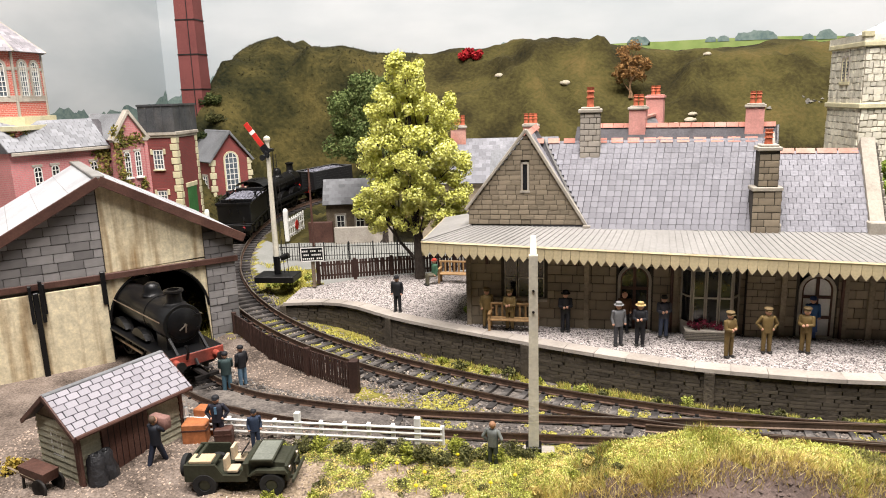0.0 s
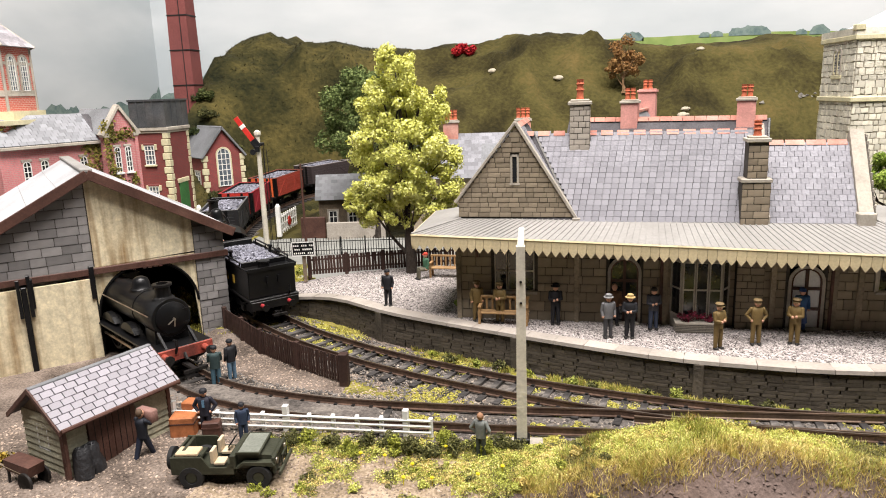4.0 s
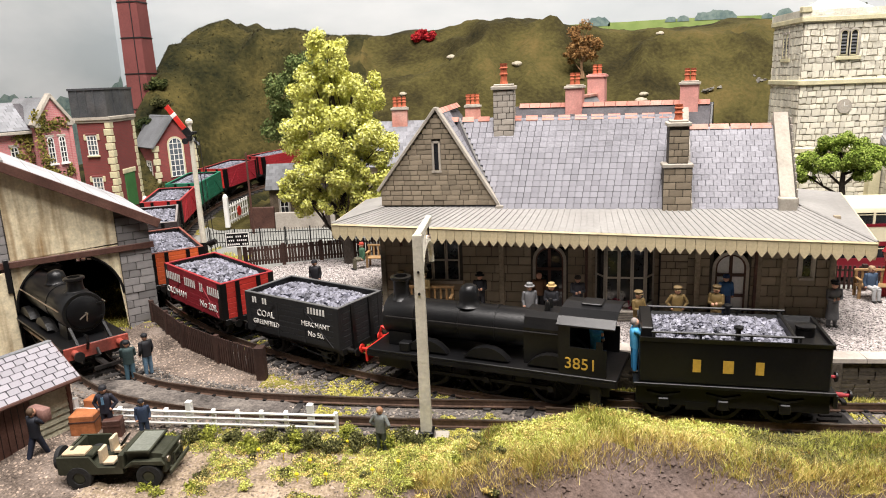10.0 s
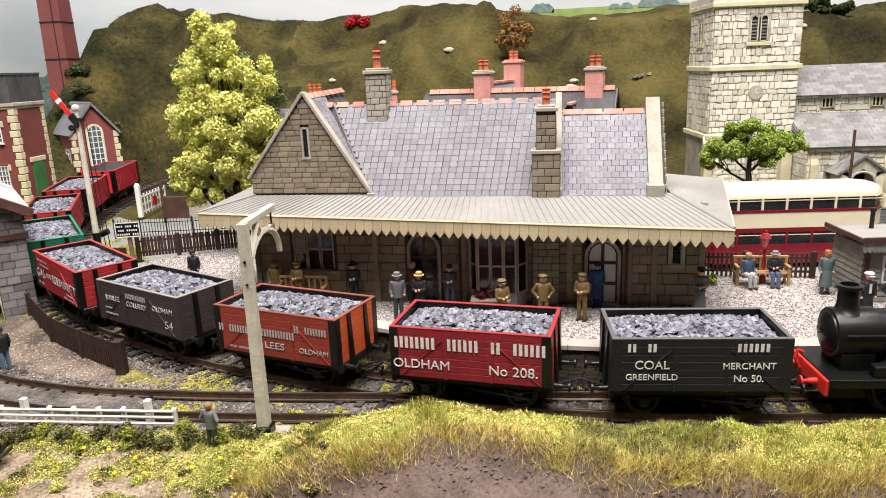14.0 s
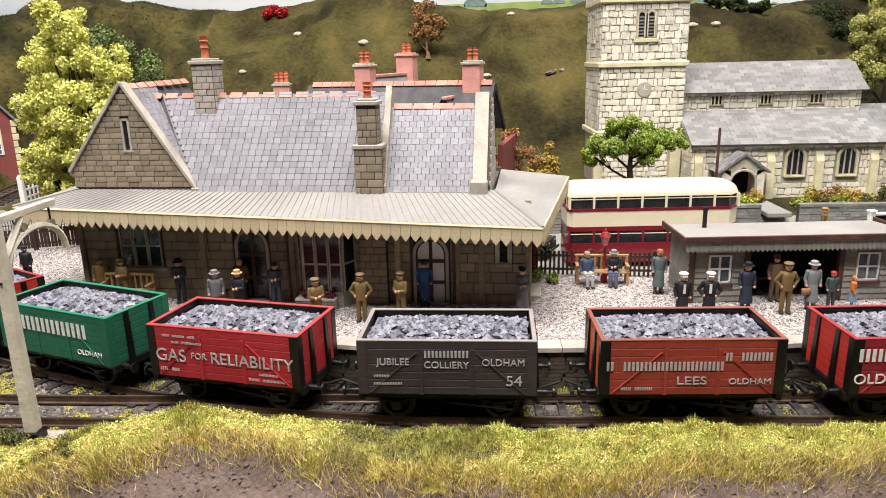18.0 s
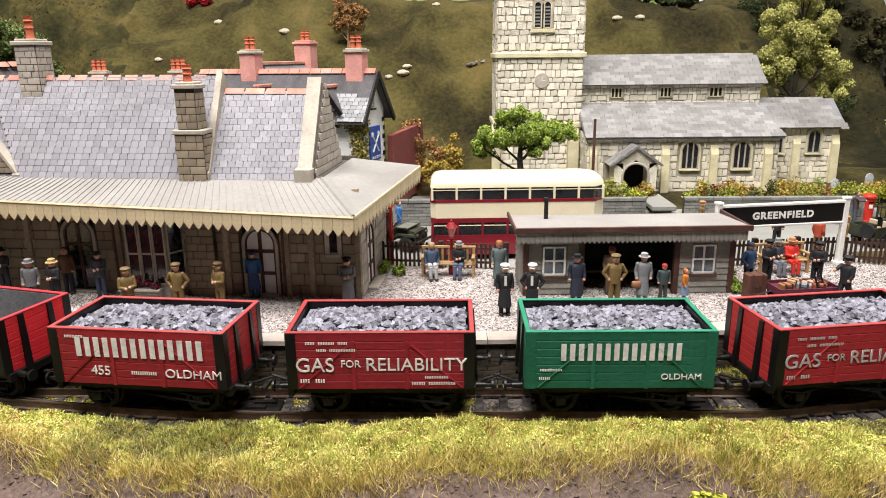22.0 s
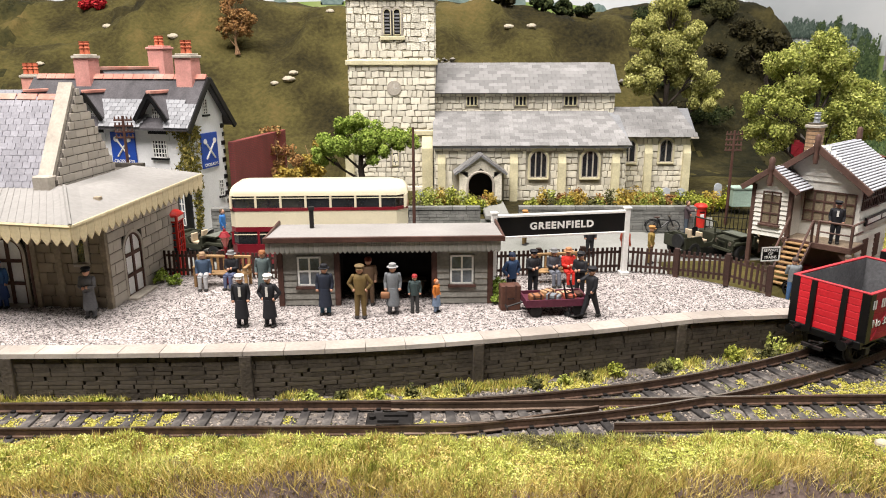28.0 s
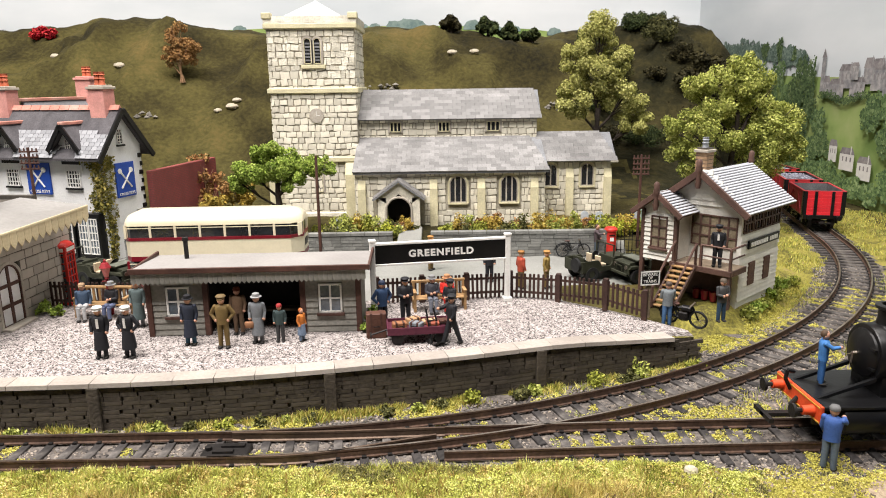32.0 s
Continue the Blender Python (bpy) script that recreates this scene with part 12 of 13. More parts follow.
for k, (x, y, t) in enumerate(((3.6, -4.4, 8), (9.2, -4.0, -6))):
    rk, g = random.Random(k + 3), G().lathe([(2.0, 0), (3.2, 0.6), (3.5, 4), (3.2, 8), (3.3, 10.4), (2.7, 12.2), (2.2, 12.0), (1.6, 11.6)], 14)
    g.v = [(a * rk.uniform(0.9, 1.1), b * rk.uniform(0.9, 1.1), c) for a, b, c in g.v]
    for _ in range(9):
        rock(g, (rk.uniform(-1.5, 1.5), rk.uniform(-1.5, 1.5), 12.0), rk.uniform(0.6, 1.2), rk)
    solid("coal_sack", g, SACKING, HUT @ pose(x * MM, y * MM, -0.0056, -10, t, 0), "full black coal sack leaning against the hut", "sack", "coal sacks", smooth=True)
bw = thing("hand_barrow", HUT @ pose(-0.0085, 0.0120, -0.0056, 0, 0, -84), "brown wooden hand barrow with two iron wheels beside the hut", "barrow")
part("tray", G().prism([(-6, 6.4), (6, 5.4), (7, 9.6), (-7, 10.4)], -3.2, 3.2), BROWN, bw)
for sy in (-1, 1):
    w = part("wheel", G().lathe([(3.0, sy * 3.6 - 0.4), (3.7, sy * 3.6 - 0.4), (3.7, sy * 3.6 + 0.4), (3.0, sy * 3.6 + 0.4), (3.0, sy * 3.6 - 0.4)], 18, (4.6, 0, 3.7), "y"), DARK_IRON, bw, smooth=True)
    g = G()
    for i in range(8):
        g.cyl((4.6, sy * 3.6, 3.7), (4.6 + 3.2 * math.cos(i * 0.785), sy * 3.6, 3.7 + 3.2 * math.sin(i * 0.785)), 0.25, None, 5)
    part("spokes", g, DARK_IRON, w)
    part("shaft", G().cyl((6, sy * 2.8, 6), (-13, sy * 3.0, 8.4), 0.5, 0.4, 6), OLDWOOD, bw)
    part("leg", G().cyl((-5, sy * 2.8, 6.6), (-5.6, sy * 2.8, 0), 0.5, None, 6), DARK_IRON, bw)
CRATE = mat("orange_brown_leather", (0.36, 0.13, 0.05), 0.6, var=0.25, size=0.004)
for x, y, w, d, h, t, m_ in ((-0.1400, 0.2555, 10, 8, 9, 10, CRATE), (-0.1385, 0.2625, 9, 6, 12, -6, CRATE), (-0.1265, 0.2525, 7, 5, 8, 12, BROWN)):
    c = thing("packing_case", pose(x, y, -0.0058, 0, 0, t), "orange-brown packing case stacked by the fence", "crate", "packing cases")
    part("box", G().cbox(-w / 2, w / 2, -d / 2, d / 2, 0, h, 0.4), m_, c)
    part("lid_band", G().box(-w / 2 - 0.15, w / 2 + 0.15, -d / 2 - 0.15, d / 2 + 0.15, h * 0.66, h * 0.66 + 0.6), BROWN, c)
solid("white_pebble", G().ball((0, 0, 1), 2.2, 0.7, 8, 6), SHEEP, pose(0.4480, 0.2360, float(gz(0.448, 0.236))), "pale stone lying in the moss", "stone")

# ---------------------------------------------------------------- model figures
KHAKI, DK, GREY, NAVY, BRN, WHT, BLU = (0.15, 0.10, 0.036), (0.015, 0.015, 0.018), (0.13, 0.13, 0.135), (0.02, 0.03, 0.06), (0.12, 0.06, 0.03), (0.6, 0.58, 0.54), (0.04, 0.16, 0.42)


def soldier(x, y, turn, **kw):
    figure(x, y, PZ, turn, "khaki-uniformed plastic soldier figure on the platform", coat=KHAKI, legs=KHAKI, hat=(0.16, 0.11, 0.05), hatkind="peak", **kw)


P_ = "plastic passenger figure "
figure(-0.0760, 0.3740, PZ, -10, "plastic railwayman figure in black suit on the platform", coat=DK, legs=DK, hat=DK)
figure(-0.0630, 0.4340, PZ, -60, "seated plastic figure in green and red beside the bench", coat=(0.05, 0.12, 0.07), legs=(0.10, 0.09, 0.06), hat=(0.4, 0.05, 0.03), pose_="sit")
soldier(-0.0240, 0.3490, 20)
soldier(-0.0120, 0.3460, -20, arms="front")
figure(0.0160, 0.3440, PZ, 0, P_ + "in black coat by the window", coat=DK, legs=DK, hat=DK, hatkind="brim", arms="front")
figure(0.0400, 0.3250, PZ, 15, P_ + "in grey coat and trilby", coat=GREY, legs=(0.05, 0.05, 0.055), hat=(0.2, 0.2, 0.2), hatkind="brim")
figure(0.0500, 0.3250, PZ, -15, P_ + "in black suit and straw boater", coat=DK, legs=DK, hat=(0.5, 0.36, 0.16), hatkind="brim", arms="front")
figure(0.0630, 0.3375, PZ, 0, P_ + "in waistcoat and cap", coat=(0.05, 0.05, 0.06), legs=(0.04, 0.05, 0.08), hat=(0.05, 0.045, 0.04), arms="front")
figure(0.0450, 0.3440, PZ, 0, P_ + "in brown jacket in the doorway", coat=BRN, legs=DK, hat=None)
for x, y, t, a in ((0.0870, 0.3120, 30, "front"), (0.1050, 0.3180, 0, "hips"), (0.1220, 0.3190, -30, "front")):
    soldier(x, y, t, arms=a)
figure(0.1310, 0.3370, PZ, 0, P_ + "in blue coat and skirt in the doorway", coat=(0.03, 0.09, 0.22), legs=(0.03, 0.06, 0.16), hat=(0.03, 0.06, 0.16), skirt=True)
figure(0.1740, 0.3250, PZ, 0, P_ + "in long grey overcoat", coat=GREY, legs=GREY, hat=DK, long_coat=True, arms="front", hatkind="peak")
figure(0.2080, 0.3645, PZ, 10, "seated plastic figure in dark blue on the bench", coat=(0.05, 0.08, 0.13), legs=(0.4, 0.4, 0.4), hat=(0.3, 0.2, 0.12), pose_="sit")
figure(0.2210, 0.3655, PZ, -10, "seated plastic figure in black with hat on the bench", coat=DK, legs=(0.10, 0.12, 0.2), hat=(0.2, 0.2, 0.2), hatkind="brim", pose_="sit", arms="front")
figure(0.2390, 0.3510, PZ, 0, P_ + "in grey-green coat carrying a case", coat=(0.09, 0.12, 0.12), legs=GREY, hat=(0.3, 0.12, 0.05), long_coat=True)
for x, a in ((0.2390, "down"), (0.2500, "hips")):
    figure(x, 0.3140, PZ, 5 if x < 0.245 else -10, "plastic naval officer figure in black coat and white cap", coat=DK, legs=DK, hat=WHT, hatkind="peak", long_coat=True, arms=a, extra=[(G().box(-0.5, 0.5, -1.9, -1.6, 13, 17), paint(WHT))])
figure(0.2700, 0.3270, PZ, 0, P_ + "in dark overcoat and bowler", coat=(0.02, 0.025, 0.04), legs=(0.03, 0.08, 0.12), hat=DK, hatkind="brim", long_coat=True)
soldier(0.2850, 0.3230, 0, arms="hips", s=1.05)
figure(0.2870, 0.3390, PZ, 0, P_ + "in brown suit", coat=(0.14, 0.085, 0.05), legs=(0.12, 0.075, 0.045), hat=(0.2, 0.05, 0.03))
figure(0.2980, 0.3280, PZ, 0, P_ + "in grey coat with a brown bag", coat=(0.16, 0.17, 0.18), legs=GREY, hat=(0.3, 0.3, 0.3), hatkind="brim", long_coat=True, extra=[(G().cbox(-5, -1.2, -2.4, -0.9, 7.2, 10, 0.4), paint((0.25, 0.12, 0.06)))])
figure(0.3070, 0.3290, PZ, 0, "plastic boy figure in dark school suit", coat=(0.04, 0.06, 0.06), legs=(0.05, 0.05, 0.05), hat=(0.3, 0.03, 0.03), s=0.78)
figure(0.3160, 0.3290, PZ, 60, "plastic child figure in orange top and blue skirt", coat=(0.5, 0.16, 0.03), legs=(0.15, 0.2, 0.28), hat=None, skirt=True, hair=(0.4, 0.12, 0.03), s=0.68)
figure(0.3490, 0.3450, PZ, 30, "plastic porter figure in blue uniform", coat=(0.03, 0.06, 0.13), legs=DK, hat=NAVY, arms="hips")
figure(0.3590, 0.3490, PZ, 10, "plastic porter figure in black waistcoat", coat=DK, legs=DK, hat=DK, arms="front", hatkind="peak")
figure(0.3710, 0.3670, PZ, 8, "seated plastic figure in grey with a striped hat on the bench", coat=(0.05, 0.05, 0.06), legs=(0.16, 0.17, 0.2), hat=(0.2, 0.2, 0.2), pose_="sit", hatkind="brim", arms="front")
figure(0.3780, 0.3680, PZ, 8, "seated plastic figure in bright red coat on the bench", coat=(0.6, 0.03, 0.02), legs=(0.5, 0.03, 0.02), hat=(0.4, 0.2, 0.1), pose_="sit", hatkind="brim", arms="front")
figure(0.3790, 0.3450, PZ, -40, "plastic porter figure in black uniform", coat=DK, legs=DK, hat=DK, hatkind="peak", arms="front")
figure(0.3790, 0.3220, PZ, -60, "walking plastic porter figure with sack truck", coat=DK, legs=DK, hat=DK, hatkind="peak", pose_="walk", arms="reach")
W_ = "plastic railway worker figure "
Z0 = -0.0055
figure(-0.1470, 0.3020, Z0, -150, W_ + "in dark green jacket", coat=(0.03, 0.05, 0.05), legs=(0.06, 0.12, 0.16), hat=DK, arms="front")
figure(-0.1430, 0.3110, Z0, -120, W_ + "in black jacket and blue trousers", coat=DK, legs=(0.12, 0.2, 0.28), hat=DK)
figure(-0.1290, 0.2530, Z0, 10, "plastic manager figure in dark suit, hands on hips", coat=(0.02, 0.02, 0.03), legs=(0.02, 0.02, 0.03), hat=DK, arms="hips", extra=[(G().box(-0.5, 0.5, -2.0, -1.6, 14, 17), paint((0.1, 0.2, 0.3)))])
figure(-0.1120, 0.2500, Z0, 30, "plastic boy figure in dark blue beside the fence", coat=(0.03, 0.045, 0.08), legs=(0.03, 0.045, 0.08), hat=DK, s=0.8)
figure(-0.1450, 0.2330, Z0, 160, "plastic soldier figure carrying a wooden box", coat=(0.012, 0.014, 0.02), legs=(0.012, 0.016, 0.03), hat=None, arms="carry", pose_="walk", extra=[(G().cbox(-4.2, 4.2, -5, -1.4, 15.5, 20.5, 0.4), paint((0.22, 0.12, 0.10)))])
figure(-0.0150, 0.2380, float(gz(-0.015, 0.238)), 160, "plastic child figure in grey leaning by the post", coat=(0.14, 0.15, 0.14), legs=(0.05, 0.06, 0.05), hat=None, arms="hips", s=0.85, hair=(0.3, 0.16, 0.09))
q = SIGNAL_BOX @ Vector((0.043, 0.001, 0.0228))
figure(q.x, q.y, q.z, -25, "plastic signalman figure in black uniform on the landing", coat=DK, legs=DK, hat=DK, hatkind="peak", extra=[(G().box(-0.5, 0.5, -2.0, -1.6, 14, 17), paint(WHT))])
figure(0.5090, 0.3660, 0.0058, 10, W_ + "in waistcoat and cap beside the signal box", coat=(0.05, 0.05, 0.05), legs=(0.03, 0.06, 0.10), hat=(0.10, 0.08, 0.06), arms="front")
figure(0.4808, 0.3595, 0.0066, 175, "plastic figure in grey jacket and jeans with the motorcycle", coat=(0.17, 0.19, 0.2), legs=(0.06, 0.13, 0.26), hat=(0.07, 0.05, 0.04), arms="front")
figure(0.4205, 0.4264, 0.0062, 120, "plastic soldier figure with red shirt in the street", coat=(0.35, 0.06, 0.03), legs=KHAKI, hat=(0.3, 0.14, 0.04), hatkind="peak")
figure(0.4347, 0.4260, 0.0062, 60, "plastic soldier figure in khaki in the street", coat=(0.26, 0.18, 0.05), legs=KHAKI, hat=(0.4, 0.2, 0.06), hatkind="peak")
figure(0.3700, 0.4680, 0.0065, 60, "plastic soldier figure in khaki behind the nameboard", coat=KHAKI, legs=KHAKI, hat=(0.4, 0.2, 0.06), hatkind="peak")
figure(0.4040, 0.4400, 0.0065, 0, "plastic figure in black coat behind the fence", coat=DK, legs=DK, hat=DK)
figure(0.1840, 0.4760, 0.0065, 90, "plastic figure in blue overalls beside the inn", coat=BLU, legs=BLU, hat=None)
figure(0.4790, 0.4960, 0.0065, 60, "plastic figure leaning on the churchyard wall", coat=(0.07, 0.05, 0.055), legs=(0.06, 0.08, 0.10), hat=None, arms="reach")
figure(0.4985, 0.2510, -0.0045, 140, W_ + "in blue jacket reaching to the engine", coat=(0.045, 0.10, 0.30), legs=(0.10, 0.13, 0.17), hat=(0.14, 0.14, 0.14), arms="reach", s=1.06)
figure(0.5220, 0.2500, -0.0045, 180, W_ + "in dark blue jacket beside the engine", coat=(0.03, 0.07, 0.18), legs=(0.07, 0.08, 0.09), hat=(0.14, 0.14, 0.14), s=1.06)
figure(0.5060, 0.2735, 0.0152, 70, W_ + "in blue overalls leaning over the engine front", coat=(0.05, 0.17, 0.42), legs=(0.03, 0.10, 0.26), hat=None, arms="reach", s=0.92)

# ---------------------------------------------------------------- printed backdrop
PRINT_FAR = two_tone("printed_distant_trees", [(0.10, 0.15, 0.15), (0.17, 0.23, 0.21), (0.24, 0.30, 0.27)], 0.02, 0.004, 0.0)
PRINT_FIELD = two_tone("printed_fields", [(0.16, 0.24, 0.07), (0.26, 0.34, 0.11), (0.34, 0.38, 0.16)], 0.12, 0.03, 0.0)
PRINT_STONE = two_tone("printed_houses", [(0.15, 0.15, 0.16), (0.26, 0.25, 0.25), (0.40, 0.38, 0.36)], 0.02, 0.005, 0.0)
PRINT_WHITE = two_tone("printed_white_walls", [(0.55, 0.54, 0.50), (0.66, 0.64, 0.6)], 0.02, 0.005, 0.0)


def skyline(u0, u1, step, level, rough, seed):
    """A ragged top edge as (u, z) pairs in mm."""
    rg, out, u = random.Random(seed), [], u0
    while u < u1:
        out.append((u, level(u) + rg.uniform(0, rough)))
        u += step * rg.uniform(0.5, 1.4)
    return out + [(u1, level(u1))]


def printed(name, prof, base, material, label, off=1.0, right=None):
    """A flat print close to a board; right gives the side board's x in mm."""
    g = G()
    for (a, za), (b, zb) in zip(prof[:-1], prof[1:]):
        if right is None:
            g.add([(a, BY * 1000 - off, base), (b, BY * 1000 - off, base), (b, BY * 1000 - off, zb), (a, BY * 1000 - off, za)], [(0, 1, 2, 3)])
        else:
            g.add([(right, a, base), (right, b, base), (right, b, zb), (right, a, za)], [(0, 1, 2, 3)])
    me = bpy.data.meshes.new(name)
    me.from_pydata([(x * MM, y * MM, z * MM) for x, y, z in g.v], [], g.f)
    me.materials.append(material)
    return tagged(new(name, me), label, "backdrop", kind="structure")


def clump(u, z, r, seed):
    rg = random.Random(seed)
    return [(u + r * math.cos(math.pi - math.pi * k / 10) * rg.uniform(0.85, 1.1), z + r * 0.75 * math.sin(math.pi * k / 10) * rg.uniform(0.85, 1.15)) for k in range(11)]


FIELD = lambda u: float(np.interp(u, [-80, 0, 150, 340, 440, 520, 640, 720], [196, 199, 202, 204, 201, 197, 180, 120]))
printed("backdrop_fields", skyline(-80, 720, 30, FIELD, 1, 2), 80, PRINT_FIELD, "printed distant green fields on the sky board", 1.0)

for k, (u, r) in enumerate(((84, 11), (162, 17), (270, 8), (288, 9), (318, 14), (337, 17), (352, 14), (410, 8), (436, 16), (470, 9), (500, 8), (-40, 20), (-15, 16), (20, 12), (560, 12), (610, 14), (640, 14))):
    printed("backdrop_tree", clump(u, FIELD(u) - 2, r, k), FIELD(u) - 4, PRINT_FAR, "printed far field tree on the sky board", 1.6 + 0.05 * k)
printed("backdrop_wood", skyline(BX0 * 1000 + 1, -330, 6, lambda u: float(np.interp(u, [-620, -560, -500, -440, -380, -330], [132, 160, 182, 190, 184, 150])), 6, 5), 0, PRINT_FAR, "printed blue-green wood on the sky board", 1.4)
printed("backdrop_wood", skyline(700, 1158, 9, lambda u: float(np.interp(u, [700, 800, 900, 960, 1000, 1080, 1158], [112, 118, 122, 112, 122, 118, 146])), 12, 6), -40, PRINT_FAR, "printed blue-green wood on the end board", right=BX0 * 1000 + 1.2)
RX = BX1 * 1000
rg = random.Random(10)
PRINT_LEAF = [leaf("printed_tree_leaves", tuple(c * f for c in (0.045, 0.08, 0.035)), tuple(c * f for c in (0.13, 0.20, 0.075)), tuple(c * f for c in (0.27, 0.35, 0.16))) for f in (0.62, 0.9, 1.2)]
PRINT_HAZE = leaf("printed_far_leaves", (0.055, 0.085, 0.07), (0.12, 0.165, 0.13), (0.20, 0.25, 0.20))
PRINT_ROOF = two_tone("printed_slate_roofs", [(0.13, 0.12, 0.12), (0.22, 0.20, 0.20), (0.30, 0.28, 0.27)], 0.01, 0.003, 0.0)


def printed_crowns(crowns, material, off, label, dab=1.5):
    """Printed trees on the village board: dabs of leaf colour heaped in crowns (along, up, half width, half height) in mm."""
    v, f = [], []
    for cu, cz, rw_, rh in crowns:
        for _ in range(int(rw_ * rh * 1.5)):
            q, a = math.sqrt(rg.random()), rg.uniform(0, 6.283)
            k = 1 + 0.18 * math.sin(3 * a + cu) + 0.10 * math.sin(7 * a)
            u, z, r_ = cu + rw_ * q * k * math.cos(a), cz + rh * q * k * math.sin(a), dab * rg.uniform(0.6, 1.5)
            o, t, x = len(v), rg.uniform(0, 6.283), RX - off - rg.uniform(0, 0.5)
            v += [(x * MM, (u + r_ * math.cos(t + j * 1.2566)) * MM, (z + r_ * 0.8 * math.sin(t + j * 1.2566)) * MM) for j in range(5)]
            f.append(tuple(range(o, o + 5)))
    me = bpy.data.meshes.new("backdrop_trees")
    me.from_pydata(v, [], f)
    me.materials.append(material)
    return tagged(new("backdrop_trees", me), label, "backdrop", kind="structure")


def village_house(u, z, w, h, wall, off, pitch=0.55):
    printed("backdrop_house", [(u, z + h), (u + w, z + h)], z - 5, wall, "printed stone village house on the board", right=RX - off)
    printed("backdrop_roof", [(u - 0.6, z + h), (u + w * 0.14, z + h * (1 + pitch)), (u + w * 0.86, z + h * (1 + pitch)), (u + w + 0.6, z + h)], z + h - 0.2, PRINT_ROOF, "printed slate roof on the board", right=RX - off - 0.05)
    for q in (0.18, 0.46, 0.72):
        printed("backdrop_window", [(u + w * q, z + h * 0.75), (u + w * (q + 0.09), z + h * 0.75)], z + h * 0.35, PRINT_ROOF, "printed dark window on the board", right=RX - off - 0.1)
    if w > 14:
        printed("backdrop_chimney", [(u + w * 0.2, z + h * (1.16 + pitch)), (u + w * 0.27, z + h * (1.16 + pitch))], z + h, wall, "printed chimney on the board", right=RX - off - 0.12)


printed("backdrop_fields", skyline(560, 1158, 20, lambda u: float(np.interp(u, [560, 700, 790, 900, 1158], [112, 118, 120, 122, 126])), 1, 8), -40, PRINT_FIELD, "printed green meadow on the village board", right=RX - 0.6)
printed_crowns([(u, float(np.interp(u, [830, 880, 1000, 1158], [138, 146, 156, 156])), rg.uniform(9, 14), rg.uniform(7, 13)) for u in range(840, 1158, 13)], PRINT_HAZE, 1.0, "printed hazy wood along the skyline of the village board", 1.8)
printed_crowns([(893, 153, 7, 13), (858, 146, 4.5, 8), (930, 152, 9, 10)], PRINT_LEAF[0], 1.6, "printed tall trees on the skyline of the village board")
for k, (u, z, w, h, p) in enumerate(((690, 112, 20, 14, 0.7), (706, 118, 16, 10, 0.9), (718, 106, 24, 9, 0.5), (736, 114, 26, 12, 0.5), (752, 104, 26, 9, 0.6), (672, 106, 18, 12, 0.6), (655, 112, 22, 12, 0.6), (776, 106, 12, 9, 0.7), (728, 122, 12, 8, 0.4))):
    village_house(u, z, w, h, PRINT_STONE, 2.2 + 0.2 * k, p)
printed("backdrop_house", [(790, 140), (797, 140)], 104, PRINT_STONE, "printed church tower on the board", right=RX - 2.0)
printed("backdrop_roof", [(789, 140), (793.5, 149), (798, 140)], 139.8, PRINT_ROOF, "printed church spire on the board", right=RX - 2.05)
printed_crowns([(u, z, rg.uniform(9, 14), rg.uniform(10, 15)) for u, z in ((1130, 132), (1100, 130), (1070, 128), (1040, 130), (1010, 126), (980, 126), (950, 124), (925, 126), (900, 120), (880, 126), (1120, 108), (1085, 106), (1050, 104), (1015, 104), (985, 100), (955, 100), (925, 100), (895, 98), (866, 104), (1110, 84), (1070, 80), (1030, 80), (990, 78), (950, 76), (910, 76), (875, 80))], PRINT_LEAF[1], 4.4, "printed woodland on the village board")
printed_crowns([(832, 116, 18, 24), (812, 122, 12, 18), (846, 92, 18, 20), (808, 92, 13, 16), (826, 70, 18, 16), (866, 60, 20, 18), (900, 50, 20, 18), (940, 46, 22, 18), (980, 44, 22, 18), (1030, 42, 26, 20), (1090, 42, 28, 20)], PRINT_LEAF[0], 5.2, "printed dense dark trees on the village board")
printed_crowns([(786, 74, 14, 15), (776, 52, 16, 14), (800, 44, 18, 14), (700, 84, 12, 16), (684, 92, 12, 14), (664, 84, 14, 16), (672, 62, 14, 12), (640, 80, 16, 18), (612, 84, 18, 20)], PRINT_LEAF[1], 6.0, "printed leafy trees beside the meadow on the village board")
printed_crowns([(u, 100 + 3 * math.sin(u), 6, 4) for u in range(648, 790, 7)], PRINT_LEAF[0], 4.2, "printed hedge below the village on the board", 1.1)
for u, z, w in ((714, 36, 24), (686, 30, 22), (744, 42, 14)):
    village_house(u, z, w, 11, PRINT_WHITE, 6.9)
printed_crowns([(760, 26, 18, 13), (736, 18, 16, 10), (712, 16, 18, 10), (686, 14, 18, 10), (660, 26, 14, 14), (790, 20, 18, 14), (830, 26, 22, 18), (636, 40, 16, 18)] + [(u, 14, 20, 14) for u in range(860, 1150, 26)], PRINT_LEAF[2], 7.6, "printed light green bushes on the village board")
for k in range(26):
    u = -615 + k * 10.5
    z = float(np.interp(u, [-620, -560, -500, -440, -380, -340], [124, 152, 174, 182, 176, 160]))
    printed("backdrop_tree", clump(u, z, rg.uniform(7, 13), 400 + k), z - 8, PRINT_FAR, "printed blue-green woodland tree on the sky board", 1.7 + 0.02 * k)
for k in range(30):
    u = 710 + k * 15
    z = float(np.interp(u, [700, 800, 900, 960, 1000, 1080, 1158], [106, 112, 116, 106, 116, 112, 138]))
    printed("backdrop_tree", clump(u, z, rg.uniform(7, 13), 500 + k), z - 8, PRINT_FAR, "printed blue-green woodland tree on the end board", right=BX0 * 1000 + 1.5 + 0.02 * k)


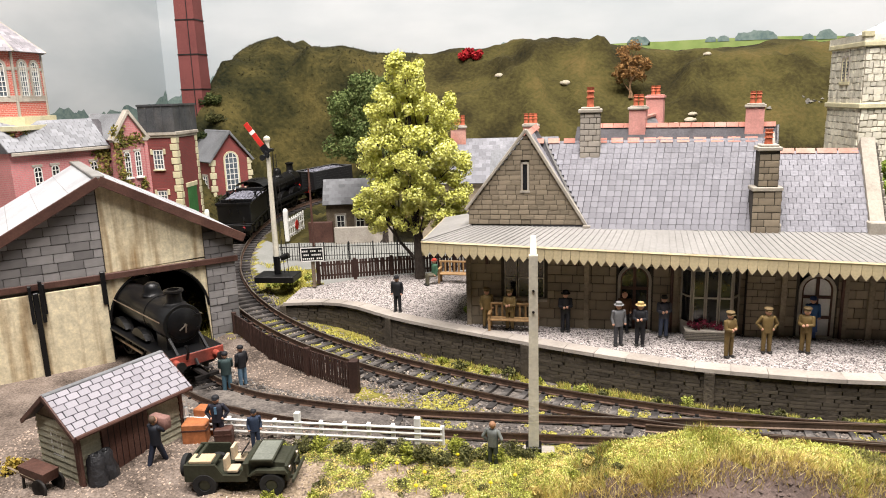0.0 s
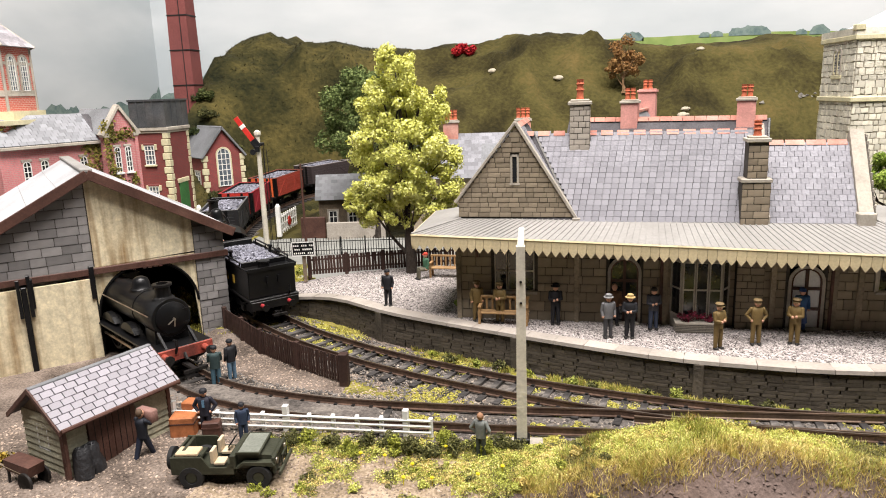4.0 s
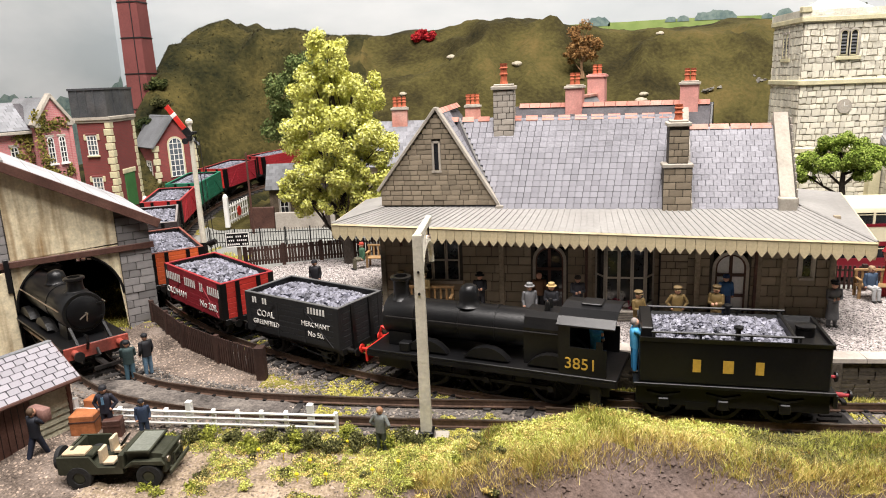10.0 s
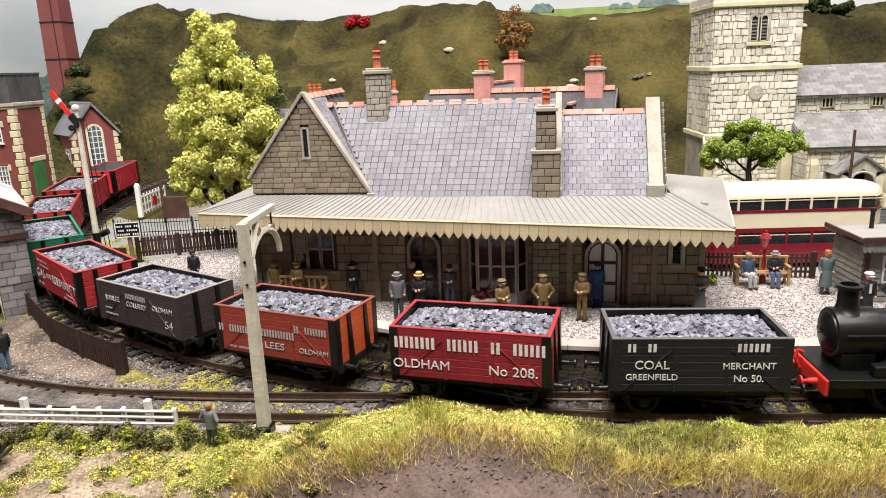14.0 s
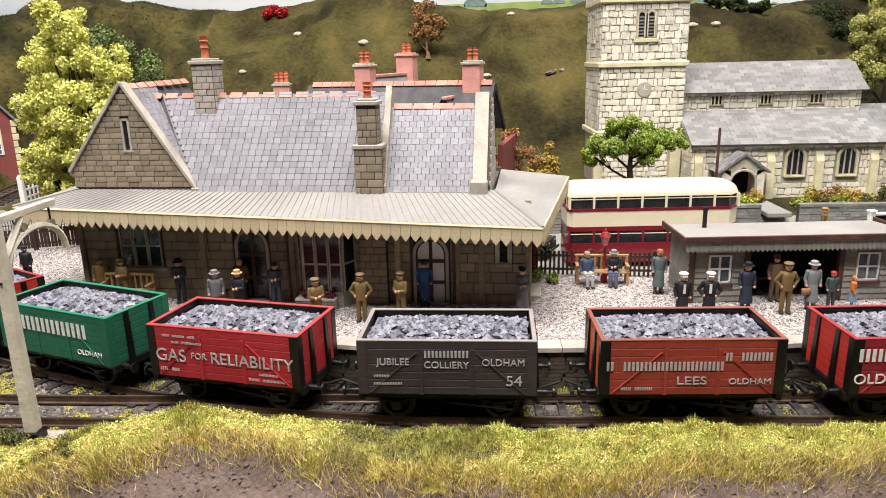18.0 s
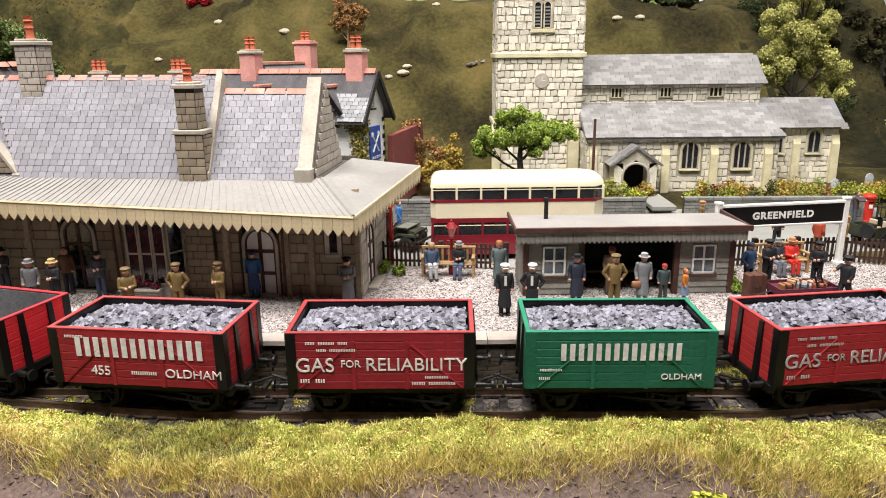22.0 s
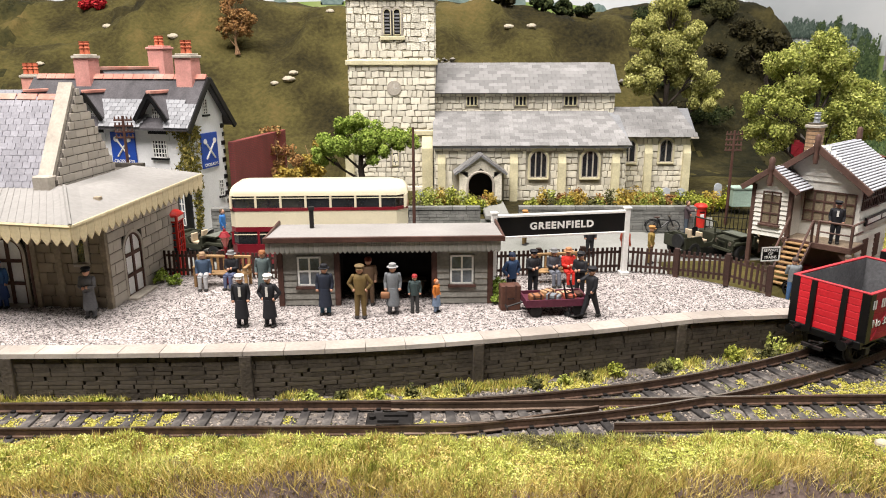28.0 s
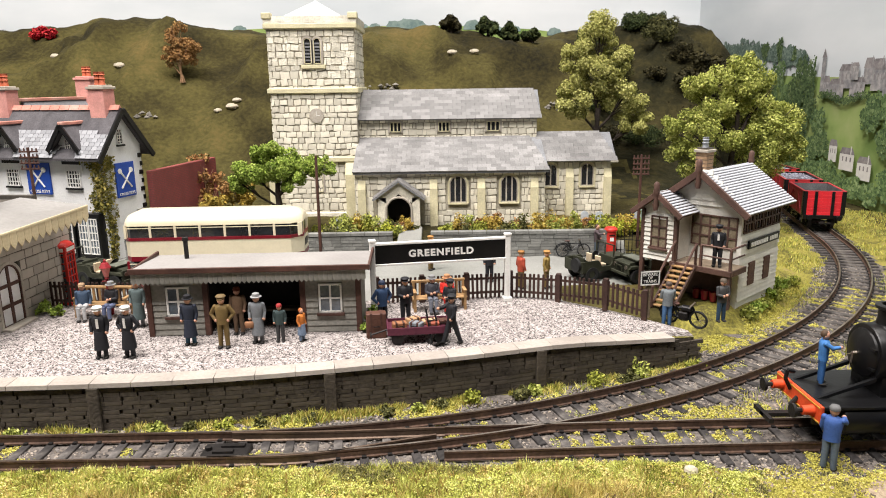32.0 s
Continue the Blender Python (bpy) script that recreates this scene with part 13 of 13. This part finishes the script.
# ---------------------------------------------------------------- the train's way
TRAIN_S = [(0.0, -0.762), (1.0, -0.702), (2.0, -0.645), (3.0, -0.588), (3.5, -0.560), (4.5, -0.505), (5.5, -0.452), (6.0, -0.428), (6.5, -0.404), (7.0, -0.380), (7.5, -0.352), (8.0, -0.322), (8.5, -0.295), (9.0, -0.269), (9.5, -0.243), (10.0, -0.216), (10.5, -0.190),
           (11.0, -0.162), (11.5, -0.133), (12.0, -0.102), (12.5, -0.071), (13.0, -0.041), (13.5, -0.014), (14.0, 0.013), (14.5, 0.040), (15.5, 0.0945), (16.5, 0.150), (17.0, 0.180), (17.5, 0.211), (18.0, 0.2415), (18.5, 0.2735), (19.0, 0.308), (19.5, 0.3425),
           (20.0, 0.378), (20.5, 0.415), (21.0, 0.453), (21.5, 0.489), (22.0, 0.524), (22.5, 0.559), (23.0, 0.595), (23.5, 0.631), (24.0, 0.668), (24.5, 0.708), (25.0, 0.748), (25.5, 0.787), (26.5, 0.863), (27.5, 0.942), (28.5, 1.026), (29.5, 1.115), (30.5, 1.208), (31.3, 1.285), (32.0, 1.355)]


def train_s(t):
    """A smooth run through the rows above."""
    T, S = [r[0] for r in TRAIN_S], [r[1] for r in TRAIN_S]
    i = min(max(0, int(np.searchsorted(T, t)) - 1), len(T) - 2)
    def slope(k):
        a, b = max(0, k - 1), min(len(T) - 1, k + 1)
        return (S[b] - S[a]) / (T[b] - T[a])
    h = T[i + 1] - T[i]
    u = (t - T[i]) / h
    return (2 * u ** 3 - 3 * u ** 2 + 1) * S[i] + (u ** 3 - 2 * u ** 2 + u) * h * slope(i) + (3 * u ** 2 - 2 * u ** 3) * S[i + 1] + (u ** 3 - u ** 2) * h * slope(i + 1)


def vehicle_pose(s, base):
    """A vehicle whose two outer axles, base apart, ride on the line; x points along the way of travel."""
    a, b = (Vector((*on_line(q)[:2], rise(q))) for q in (s - base / 2, s + base / 2))
    c, d = (a + b) / 2, b - a
    return Matrix.Translation(c) @ Matrix.Rotation(math.atan2(d.y, d.x), 4, "Z") @ Matrix.Rotation(-math.atan2(d.z, d.xy.length), 4, "Y")


def motions():
    times = [0.25 * i for i in range(129)]
    for th, offset, base in TRAIN:
        walk(th, [(t, vehicle_pose(train_s(t) + offset, base)) for t in times])
    for axle, radius, x in AXLES:
        rows, last, t = [], None, 0.0
        while t <= 32.001:
            turn = train_s(t) / radius
            if last is None or abs(turn - last) > 1.1 or t > 31.98:
                rows.append((t, Matrix.Translation((x, 0, radius)) @ Matrix.Rotation(turn, 4, "Y")))
                last = turn
            t += 1 / 30
        walk(axle, rows)


motions()
